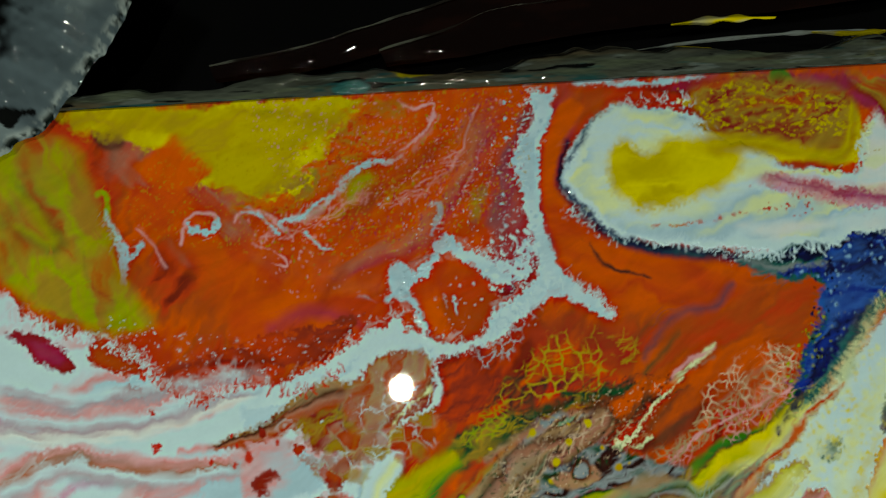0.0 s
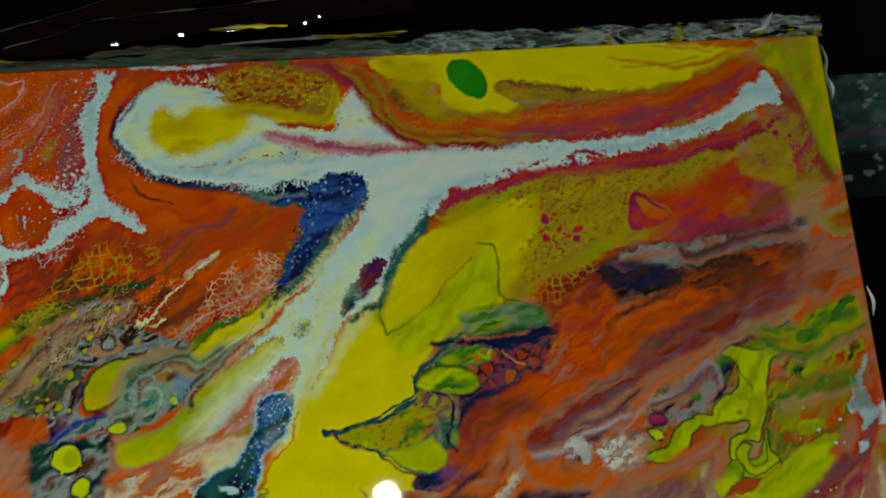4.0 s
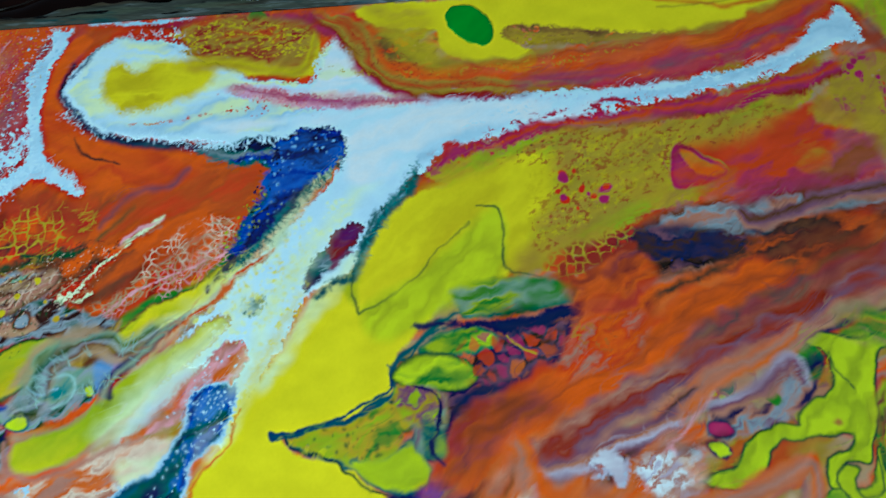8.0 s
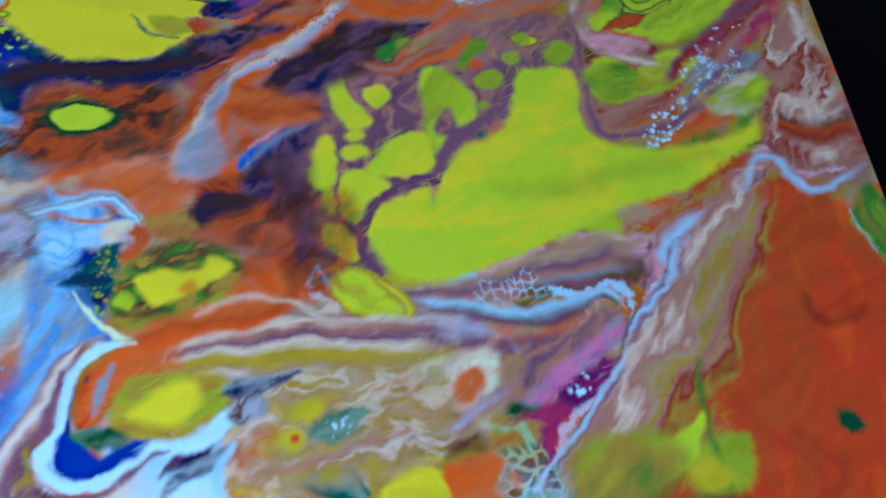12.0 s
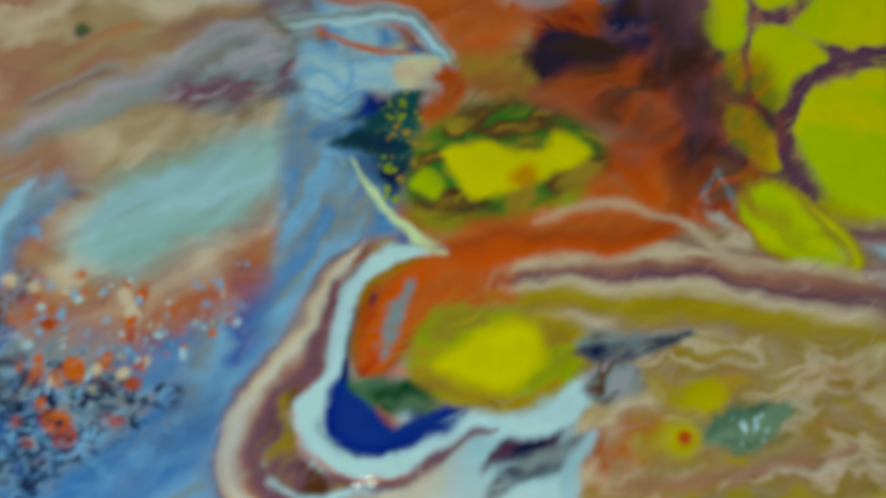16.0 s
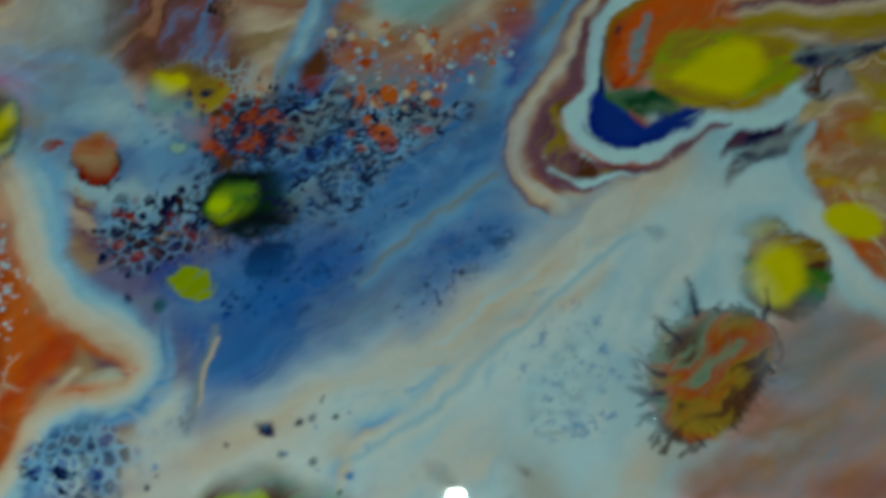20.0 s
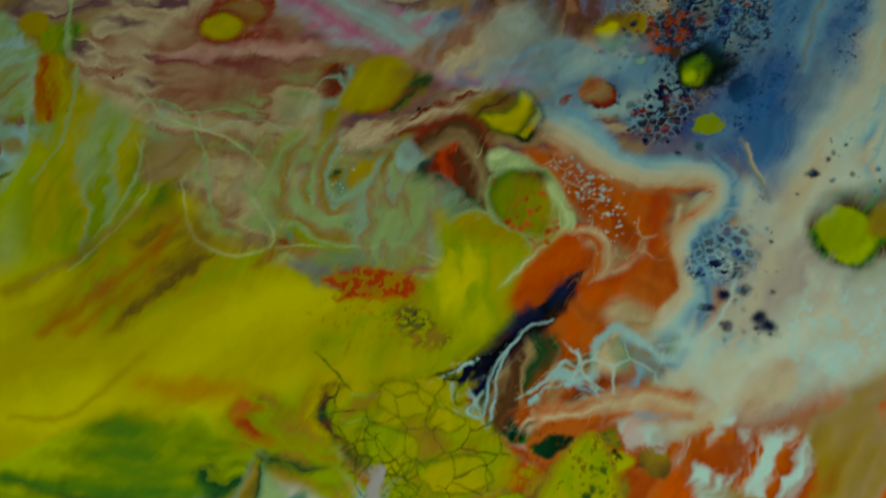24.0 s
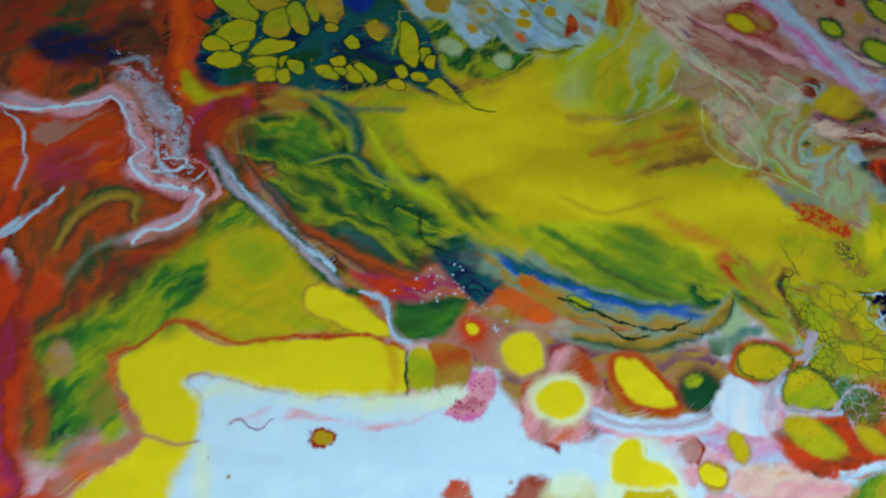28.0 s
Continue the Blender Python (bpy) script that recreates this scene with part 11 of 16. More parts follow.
fill('',['W','PK','W','SP'],[(35.7,-29.8),(47.8,-28.9),(58.2,-33.2),(55.7,-36.7),(45.5,-34.9)],soft=1,ang=-10,fringe=.6)
fill('',['MV','MV2','SP','MV'],[(104.3,-8.1),(112.5,15.6),(128.3,12.7),(151.2,13.3),(182.8,21.5),(178.9,9.5),(159.9,4.9),(153.7,-4.2),(137.8,-17.6),(135.4,-26),(120.1,-47.4),(109,-43.4),(102.5,-30.1)],soft=2,ang=60,grain=2,alpha=.9)
fill('yellow_cell',['LY','Y'],[(102.4,-16.7),(105.1,-7.2),(108.9,-6.6),(109.9,-15.5),(108,-22.2),(104.4,-22.3)],soft=.9,wob=.6,ang=60)
fill('yellow_cell',['LY','Y'],[(108.4,12),(112.5,15.6),(115.1,5.9),(120,-1.9),(118.9,-5.5),(113.6,-4.2),(110.2,2.4)],soft=.9,wob=.6,ang=60)
fill('yellow_cell',['LY','Y'],[(119.1,7.5),(123.2,9.2),(126.4,5.1),(122.6,1.2),(119.6,3.7)],soft=.9,wob=.6,ang=60)
fill('yellow_cell',['LY','Y'],[(112.4,-6.5),(115.9,-4.9),(118,-7.3),(114.9,-8.8)],soft=.9,wob=.6,ang=60)
fill('yellow_cell',['LY','Y'],[(111.7,-10.7),(117.1,-9.9),(119.2,-12.3),(115.2,-15),(111.5,-14.2)],soft=.9,wob=.6,ang=60)
fill('yellow_cell',['LY','Y'],[(118.2,-16.1),(124.8,-9.5),(132.8,-6.5),(136.4,-9.5),(135.3,-19.5),(125.3,-20.5),(118.7,-18.4)],soft=.9,wob=.6,ang=60)
fill('yellow_cell',['LY','Y'],[(110.5,-19),(118,-17.9),(123.7,-21.7),(122.2,-25.9),(117.1,-30.5),(113.2,-33.4),(109.9,-29.1)],soft=.9,wob=.6,ang=60)
fill('yellow_cell',['LY','Y'],[(105,-23.7),(108,-23.1),(109.1,-29),(106.9,-29.5)],soft=.9,wob=.6,ang=60)
fill('yellow_cell',['LY','Y'],[(105.2,-33.9),(109.6,-33.1),(115.2,-40.8),(112.1,-44),(106.3,-40.4)],soft=.9,wob=.6,ang=60)
fill('',['YG','LY','G2'],[(135.5,12.3),(143,13.4),(148.5,5.6),(149.5,-2.1),(145.4,-6.4),(141.5,0.3),(137.5,-6.8),(141.6,-11.6),(136.7,-14.3),(135,-1.1)],soft=1.2,ang=50)
fill('lemon_pool',['LY','LY','Y','LY'],[(117.7,-41.8),(116,-35.3),(119.3,-30.1),(125.5,-26.6),(134.1,-24.2),(134.8,-28.5),(139.2,-19.4),(144.6,-13.1),(156.5,-6.7),(163.2,10.5),(170.9,12),(179.4,10.5),(179.7,-4.1),(182.9,-12.8),(196.7,-16.9),(218.4,-16.2),(233,-6.8),(233.5,-12),(216.5,-23.4),(201.4,-31.2),(184.7,-35),(167.9,-42),(152.1,-47.1),(136.8,-52),(128.3,-51.2),(121.6,-46.3)],soft=1.4,ang=12,grain=6,fringe=.5)
line('','YG',[(152.2,-25.6),(170.4,-27.9),(190.4,-23.3),(214.2,-19.6)],[3,6,7,3],soft=3,alpha=.5)
line('','MV2',[(136.1,-22),(127.4,-22.9),(121.1,-26.6),(116.1,-33.7),(114.8,-41.5),(118,-47.3)],[3,3,2.2,2.4,2.4,3],soft=.7)
line('','MV',[(136.6,-21.3),(139,-14.1),(147.8,-6.1),(155.8,-0.6),(159.8,6.8),(158.6,13.2),(171.4,14.8),(180.4,13.1)],[2,3,3.4,3,2,1.6,1.4,1.4],soft=.8)
blob('yellow_cell','YG',(162.4,16.2),3,2.55,30,soft=.7)
blob('yellow_cell','YG',(176.8,16.7),4.6,3.91,30,soft=.7)
blob('yellow_cell','YG',(154.7,8.7),4,3.4,30,soft=.7)
blob('yellow_cell','YG',(151.4,0.4),1.6,1.36,30,soft=.7)
blob('yellow_cell','YG',(166.7,22.5),2.6,2.21,30,soft=.7)
stream('',['SP','MV','SP'],[(182.3,30),(182.6,11.3),(182.1,-4.3),(185.6,-11.7),(198,-11),(218.6,-2.9)],[3,3,4,4,4,3],soft=1)
fill('',['LY','YG','G2'],[(182.2,9.3),(191.5,13.2),(198.7,8.3),(192.8,-0.8),(185.7,1.2)],soft=1)
fill('',['YG','LY','OC'],[(198.4,9.3),(211.3,16.1),(218,11.6),(206.5,3.4)],soft=1.2)
fill('',['YG','LY','YG'],[(205.7,22.3),(222.4,32.2),(236.3,36),(225.8,24.4),(211.9,18.8)],soft=1.5,ang=30)
stream('',['SP','PE','SP'],[(184.3,34.2),(187.8,20.2),(195.5,15.6),(205.8,11.5)],[4,5,5,3],soft=1)
stream('',['M','R2','MV'],[(243.6,35.6),(229.1,23.1),(216.1,14.4),(207.4,3.8)],[6,6,4,3],soft=1.5,fringe=.6)
fill('',['SP','PE','R2','SP'],[(240.4,18.2),(255.1,30.5),(255.1,-18.8),(236.3,-24),(230.5,-9.5)],soft=3,ang=60,grain=3)
spots('','W',[(218.1,15.3),(226.2,19),(228,9.5),(218.2,2.1),(196.8,-16.5),(194,-14.5)],34,small=.25,large=.8)
fill('',['PE','YG','LY'],[(216.7,-3.7),(229.9,6.8),(237.6,1.8),(227.7,-7.4)],soft=1.5,fringe=.6,ang=35)
stream('',['BR','O2','R2','SP'],[(235.2,-10.8),(245.6,-16.3),(260.1,-14.4)],[6,8,8],soft=2)
fill('',['BR','OC','O2','SP'],[(183.6,-40),(200.6,-34.6),(217.6,-25.3),(217.7,-30.7),(204,-39.9),(190.7,-43)],soft=2,ang=30,grain=2)
stream('',['TN','MV','SP','GY'],[(121,-53.6),(136.4,-55.3),(151.1,-53.2),(166.5,-49.9),(182.1,-47.2)],[5,6,7,8,9],soft=1.5)
stream('',['SP','LV','W2','LV','SP'],[(257.3,-27.4),(241.7,-33.4),(234.8,-28.8),(231.7,-22.7),(224.7,-23.5),(218.6,-33.4),(207.5,-38.9),(196.9,-43),(194,-49)],[3,4,5,4,4,5,5,7,8],soft=1)
stream('',['LV','W2','GY','MV2'],[(127.1,-56),(140.2,-59.5),(152.6,-62.7),(164.3,-61.7),(173.8,-58),(180,-60.7)],[3,5,5,5,3,2],soft=1)
lace('','W',[(143.9,-53.4),(160.3,-50.9),(160.7,-57.1),(144.7,-58)],size=2.4,width=.3,cover=.7)
fill('',['MV','SP','MV','R2'],[(141.4,-71.5),(148.9,-68),(163.3,-67.1),(176.1,-61.5),(179.8,-66.4),(173.7,-73.2),(160.7,-81.8),(149.3,-83.7),(141.6,-79.9)],soft=1.5,ang=40,grain=3)
fill('',['MP','PK','GY','MP'],[(150.1,-83.2),(159.5,-76.8),(170,-69.9),(177.1,-63.9),(179.1,-69.3),(168.6,-77),(154.6,-85)],soft=1.2,ang=40,alpha=.75)
fill('',['M','PU','M'],[(158.5,-82.3),(170,-77.1),(176.9,-74.9),(169.8,-81.6),(161.9,-86.3)],soft=1,fringe=.6)
spots('','W',[(161.6,-80.5),(166.9,-78.2),(166.8,-82.4),(163,-84.1)],10,small=.3,large=.9)
stream('',['SP','LV','MV','LV','W2','MV'],[(198.1,-47.7),(193.6,-56.9),(182.3,-66.6),(177.3,-76.4),(166.3,-88.5),(157.9,-96.8),(151.3,-104.3)],[7,5,4.5,4,4,4,5],soft=.8)
stream('',['O2','OC','R2','SP','OC','TN','SP','PE','SP'],[(224.2,-31.2),(210.7,-50.4),(195.7,-72.3),(182.2,-89.4),(169.2,-107.5)],[16,20,24,25,24],soft=2,fold=.3)
stream('',['SP','LV','MV','SP','OC','OC2','TN','PE'],[(71.9,-66.6),(91.6,-65.7),(110.3,-66.5),(129.3,-68.3),(145.6,-71.2)],[9,12,15,17,15],soft=1.5,fold=.22)
fill('',['PE','CR','PE','TN'],[(126.8,-73),(134.6,-70.2),(144.5,-69.3),(145.7,-75.5),(141.8,-80.6),(133.7,-77.8)],soft=1.5,ang=20)
blob('','SA',(137.7,-78.9),5.2,3.6,40,soft=.8,halo='PE',ring=1.2)
fill('',['TN','OC','SP','PE','OC'],[(81,-75.3),(100.5,-74.8),(122.9,-78.1),(131.5,-85.6),(121.6,-91.1),(101.1,-90.3),(86,-90)],soft=2.5,ang=15,grain=2.5,alpha=.75)
blob('','Y',(99.6,-81.8),2.6,2,0,soft=.7)
blob('','Y2',(94.5,-87.1),2.6,2.2,0,halo='O2',ring=1)
fill('',['DG','T','GG','DG'],[(100.6,-87.4),(106.7,-82.5),(117.4,-80),(112.3,-86.3),(106.3,-89.3)],soft=1,fringe=.6)
stream('',['SP','LV','SP','TN'],[(87.2,-93.8),(103.6,-92.1),(119,-91.1),(132.4,-89),(146.8,-81.8)],[4,4,5,5,4],soft=1)
fill('',['OC','OC2','SA'],[(110.6,-101.2),(118.7,-94.6),(130.4,-94.6),(141,-94.4),(140.5,-106.8),(112.8,-105)],soft=2)
fill('yellow_cell','Y',[(115.7,-99.9),(121.2,-95.9),(129.4,-97.3),(130.5,-104.6),(116.6,-104.3)],soft=1,fringe=.5)
stream('',['T','GG','DG'],[(97.1,-96.1),(107.1,-96.5),(111.7,-102.5)],[3,5,4],soft=.8)
fill('',['OC','YG','OC'],[(53.1,-51.2),(59.2,-39.5),(71.4,-38.4),(81.1,-45.3),(80,-54.4),(65.8,-56.3),(56,-56.8)],soft=2,ang=15)
fill('yellow_cell',['Y','LY'],[(59.6,-48.5),(67.5,-44.4),(79.4,-42.1),(79.4,-47),(70.6,-50.6),(65.1,-53.9),(59.7,-52)],soft=1,fringe=.4)
fill('',['OC','YG','OC2','OC'],[(56.7,-81.3),(57.1,-71.9),(66.8,-68.3),(81,-71),(80.8,-79.2),(74.7,-84),(62.4,-84.3)],soft=1.5,ang=20)
fill('yellow_cell','Y',[(60.4,-80.7),(62,-76.1),(67,-72.6),(72.1,-73.1),(74.9,-77.3),(72.5,-82.5),(64.8,-83)],soft=.8)
line('','G2',[(195.7,-78.1),(193.6,-89.2),(194.3,-100),(194.9,-107.7)],[1.5,2,2.5,3],soft=1,alpha=.8)
fill('yellow_cell','LY',[(176.2,-105.1),(179.4,-98.4),(188.8,-94.1),(193.4,-90.5),(191.3,-98.3),(183.5,-104.2)],soft=.8)
fill('',['WH','W','WP','WH'],[(41.1,-116.4),(60.8,-100.4),(68.9,-107.7),(55.7,-124.6),(49.5,-140.9),(59.1,-157.8),(33.3,-155.2),(12.3,-156.9),(4.7,-162.8),(2.1,-150.5),(13.2,-140.2),(29.2,-127.4)],soft=6,ang=60,grain=8,alpha=.7)
fill('',['WH','LV','WP','WH'],[(-33.9,-143.5),(-19,-141.7),(2.6,-135.7),(6.3,-150.6),(1.5,-164.7),(-19.1,-169.2),(-47.9,-168.7),(-48.4,-155.7)],soft=6,ang=20,grain=8,alpha=.7)
fill('',['B2','SB','B2'],[(-27.7,-114.9),(-16.5,-108.2),(-1.8,-104.9),(15.5,-98.1),(27.7,-86.1),(32.3,-102.1),(29.4,-110.3),(16.3,-122.7),(-1.5,-129),(-12.5,-135.4),(-21.1,-139.5),(-24.3,-132.9),(-29.9,-121.7)],soft=5,ang=35,grain=5,alpha=.8)
fill('',['SB','SK','B2'],[(3.8,-106.2),(15.4,-99.3),(30.4,-97.3),(31.2,-100.9),(19.6,-105.4),(10.3,-111.1)],soft=3,alpha=.6)
stream('',['WH','WP','PE','WP','WH','SK'],[(54.2,-97.8),(41.7,-110.6),(28.6,-120.7),(15.9,-130.5),(2.6,-135.7),(-12.5,-140.7),(-25.4,-145.8)],[10,14,16,14,12,12,10],soft=4,alpha=.85)
stream('',['WP','PE','WP','WH'],[(43.3,-116.4),(34.1,-120.8),(24.8,-127.3),(20.2,-130.6)],[3,5,4,2],soft=2,alpha=.7)
stream('',['SK','W','SK','W2'],[(22.3,-131.7),(11.2,-136.9),(5.6,-143.2),(3.1,-150.5)],[3,5,6,4],soft=2,alpha=.8)
fill('','DB',[(-41.3,-105.3),(-25.5,-109.1),(-12.1,-110.6),(4,-100.3),(16.1,-87.1),(26,-77.2),(4.9,-76.7),(-11.6,-83.9),(-24.4,-93.6),(-41.4,-101.7)],cover=.32,patch=1.4,soft=3,ang=40)
fill('','DB',[(15.7,-114.7),(23.9,-109),(29.7,-105.6),(28.3,-110.3),(18.8,-118.2),(14.3,-119.2)],cover=.35,patch=1.2,soft=2)
fill('','DB',[(-16.6,-111.7),(-13.1,-108),(-8.1,-109.5),(-9.7,-113.7),(-14.9,-114.2)],soft=.8,fringe=1)
spots('',['DB','B'],[(-18.8,-115.1),(-7.6,-113),(3.6,-109.8),(1.1,-117.8),(-12.3,-123.2),(-18.9,-121.9)],60,small=.2,large=.7)
spots('',['DB','BR2'],[(-42.5,-102.8),(-27.8,-98.4),(-25.5,-108),(-34.5,-111.3),(-42.4,-108.8)],50,small=.25,large=.9)
spots('',['O2','SA'],[(0.1,-80.4),(16.7,-75.7),(23.3,-82.2),(13.5,-92),(0.8,-94.1)],22,small=.4,large=1.7)
spots('',['R2','O2'],[(-36.1,-82.1),(-11.5,-76.3),(-7.2,-91.5),(-19.8,-93.7),(-34.9,-87.2)],30,small=.3,large=1.6)
spots('',['W','SK'],[(-12.7,-76.3),(28.4,-77.2),(25.3,-88.5),(-1.4,-92.9)],60,small=.12,large=.35)
fill('green_drop',['DG2','K','DG2'],[(-25.5,-101.1),(-21,-96.1),(-14.1,-94.8),(-5.9,-96.9),(-5.3,-101.3),(-9.7,-105.5),(-17.6,-107.2),(-23.3,-105.3)],soft=.8)
fill('',['G2','YG'],[(-24.4,-101.8),(-19.9,-98.1),(-15.1,-97.4),(-16.5,-102.2),(-21,-104.7)],soft=1)
blob('','LY',(-21.6,-101.3),2,1.6,20,soft=.8)
fill('','YG',[(-31.1,-115.4),(-26.6,-112.6),(-22.7,-113.6),(-21.5,-117.3),(-25.5,-119.1),(-28.6,-117.4)],soft=.6,fringe=.8)
fill('',['BR','TN','O2'],[(-49.7,-93),(-48.1,-88.7),(-44.1,-87.2),(-41.1,-90.7),(-42.2,-94.4),(-46.2,-95.3)],soft=1,fringe=.7)
fill('',['O','SA','O2'],[(-71.3,-97.4),(-64.3,-100),(-59.3,-108.4),(-54.3,-118.9),(-44.6,-127.2),(-51.4,-134.5),(-52.6,-143.1),(-58.1,-151.6),(-66.8,-148.1),(-72.3,-144.8),(-87.1,-146.6),(-91.8,-142.3),(-78.3,-137.2),(-62.1,-137.6),(-65,-125.4),(-67.9,-114)],soft=2,ang=100,grain=3)
stream('',['SK','W2','WP','PE','SA'],[(-61.3,-91.5),(-56.3,-100.1),(-52.4,-112),(-45.4,-120.2),(-35.9,-125.8),(-31.4,-129.5),(-34.1,-134.9),(-42.7,-137.1),(-49.1,-138.9),(-51.7,-147.3),(-56,-151.6),(-63.2,-154.1),(-70.1,-153.4)],[12,12,11,10,8,6,7,8,8,8,8,8,6],soft=1.5,fold=.2)
stream('',['SK','SB','W2'],[(-29.9,-121.7),(-28.7,-130.6),(-34,-138.1),(-46.9,-140),(-50.7,-151.5),(-57.7,-158.5),(-66.8,-162.6),(-71.2,-159.3)],[2,3,4,3,3,3,4,2],soft=1.2,alpha=.8)
stream('',['O','PE','SA','O'],[(-89.1,-126.1),(-79.3,-124.3),(-70.6,-123.8),(-66.4,-128.2),(-69.8,-134.2),(-75.6,-137.1),(-62,-138.9),(-56.8,-134.4)],[4,5,5,5,6,4,4,3],soft=1.2)
line('','R',[(-77.3,-136.2),(-66.3,-139),(-57.8,-136.6),(-51.6,-130.2),(-47.3,-126.9)],[1.6,2,2,3,3],soft=1.4,alpha=.8)
fill('',['K','BR2','K'],[(-96.6,-137.1),(-88.2,-135.4),(-80.7,-133.7),(-74.5,-132.4),(-78.4,-135.9),(-83.5,-139.5),(-92,-140.4)],soft=1,fringe=.6)
fill('',['PE','TN','PE'],[(-76,-145.3),(-70.3,-143.3),(-66.2,-148.1),(-66.9,-153.1),(-71.8,-151.9)],soft=2.5)
lace('','PE',[(-71.9,-104.6),(-59.4,-104.9),(-54,-124.6),(-51.3,-137.8),(-61.4,-149.2),(-67,-127.6)],size=7,width=.4,alpha=.5,cover=.5)
spots('',['PE','W2'],[(-69.6,-104.6),(-60.5,-106),(-56.5,-118.9),(-63.1,-119.9)],40,small=.15,large=.5)
line('','W2',[(-94,-151.7),(-86.1,-156.2),(-82.4,-150.9),(-75.1,-149.6),(-72.1,-153.4),(-70.7,-159.8),(-66.3,-162.6)],[2,2,2,2.4,2.4,2,1.5],soft=.8,fringe=.4)
fill('',['PE','GG','R2'],[(-85.2,-154.9),(-81.3,-151.4),(-75.4,-152.6),(-75,-158.2),(-79.6,-159.1)],soft=1.5,ang=50)
fill('',['SB','DB','SB'],[(-50.1,-141),(-40.4,-139.6),(-35.4,-149.8),(-43.2,-153.2),(-50.8,-150)],cover=.5,patch=1.3,soft=2)
blob('','DB',(-53.2,-155.1),1.82,1.12,-25,soft=.6,fringe=.5,alpha=.9)
blob('','DB',(-47.9,-155.2),2.08,1.28,-25,soft=.6,fringe=.5,alpha=.9)
blob('','DB',(-42.7,-153.2),1.95,1.2,-25,soft=.6,fringe=.5,alpha=.9)
blob('','DB',(-43.1,-157),2.08,1.28,-25,soft=.6,fringe=.5,alpha=.9)
blob('','DB',(-43.7,-164.3),2.34,1.44,-25,soft=.6,fringe=.5,alpha=.9)
blob('','DB',(-43.3,-167),1.95,1.2,-25,soft=.6,fringe=.5,alpha=.9)
blob('','DB',(17.6,-146.6),2.47,1.52,-25,soft=.6,fringe=.5,alpha=.9)
blob('','DB',(19.9,-148.3),1.3,.8,-25,soft=.6,fringe=.5,alpha=.9)
blob('','DB',(32,-145.7),1.04,.64,-25,soft=.6,fringe=.5,alpha=.9)
blob('','DB',(0.7,-134.8),1.04,.64,-25,soft=.6,fringe=.5,alpha=.9)
blob('','DB',(34.2,-132),1.04,.64,-25,soft=.6,fringe=.5,alpha=.9)
blob('','DB',(8.2,-133.2),.78,.48,-25,soft=.6,fringe=.5,alpha=.9)
blob('','DB',(54.4,-106.8),1.82,1.12,-25,soft=.6,fringe=.5,alpha=.9)
fill('',['SB','GY','W2'],[(33.5,-127.5),(41.4,-125.2),(41.8,-134.3),(37.8,-140.7),(32.5,-139.5)],cover=.55,patch=1.6,soft=2)
fill('',['GY','TN'],[(26,-140.5),(34.4,-142.8),(40.3,-153.3),(36.1,-158.9),(32.3,-155.2)],soft=4,alpha=.5)
fill('',['SA','PE','SA','TN'],[(12,-162.1),(24.8,-157.6),(44,-152.9),(56,-157.7),(61.8,-161.4),(74.4,-160.1),(72.6,-171.9),(4.4,-170.6)],soft=2,ang=15,fringe=.6)
fill('',['TN','SP','GY'],[(60.6,-150.6),(68.4,-143.4),(79.5,-140.5),(76.5,-160.1),(63.1,-159.4)],soft=3,alpha=.9)
spots('',['BR2','MV2'],[(37.2,-158.9),(45.9,-154.5),(53.2,-159.2),(49.3,-161.8),(42.2,-160.5)],16,small=.4,large=1.5)
blob('','Y',(67,-155.4),1.3,2,0,soft=.5)
fill('',['OC','YG','OC'],[(11.2,-167.8),(20.3,-162.3),(32.7,-162.1),(40,-166.4),(41.1,-171.3),(10,-171.2)],soft=2)
fill('','Y',[(12.5,-170.8),(20,-166),(30.3,-166),(37,-171.7)],soft=1.5)
blob('','O2',(49.5,-168.8),8,5,10,soft=1.5,halo='MV',ring=1)
fill('',['DG','BR','G2','DG'],[(-22.4,-159.2),(-20.1,-150.1),(-11.6,-145.5),(-2.1,-148.1),(5.6,-153.7),(1.7,-160.9),(-8.8,-166),(-17.3,-165.3)],soft=1.8,ang=30,grain=2)
fill('yellow_cell',['LY','YG'],[(-20.1,-158.5),(-18.2,-152.2),(-11.6,-150.2),(-7.3,-154.4),(-7.5,-160.5),(-12.9,-164.6),(-18.1,-163.5)],soft=1)
fill('',['YG','OC'],[(-8.6,-157.7),(-3.3,-154.5),(3.2,-154.6),(-0.4,-159.7),(-6.7,-161.7)],soft=1.5)
fill('',['OC','BR','OC'],[(-79,-86.2),(-77.3,-77.3),(-67.9,-77.6),(-61.9,-80.9),(-60.2,-85.3),(-66,-90.4),(-72.8,-91.5)],soft=2,fringe=.5)
fill('yellow_cell',['Y2','Y'],[(-76,-82.2),(-70.4,-84.8),(-65.2,-84.6),(-62.3,-81.8),(-60.7,-85.1),(-65.8,-89.9),(-71.7,-90.8)],soft=1.6,rim=['DG',.9])
stream('',['R2','BR','TN'],[(-95.7,-82),(-86.4,-80.9),(-80.4,-83.6),(-81.1,-96),(-85.5,-104.3)],[7,9,8,7,4],soft=1.5)
fill('',['LG','CR','LG'],[(-81,-97.2),(-77.3,-93),(-71.2,-98.6),(-67.7,-108.2),(-69.1,-121.4),(-75.1,-121.9),(-71,-114),(-71.7,-104.6)],soft=1.2)
fill('',['YG','OC','O2','YG'],[(-85.2,-107.8),(-78.9,-102),(-71.4,-103.4),(-71,-114),(-76.4,-119),(-83.5,-114.8)],soft=1.5,ang=60,grain=2)
blob('','G2',(-80.4,-105),4,2.6,30,soft=1,alpha=.8)
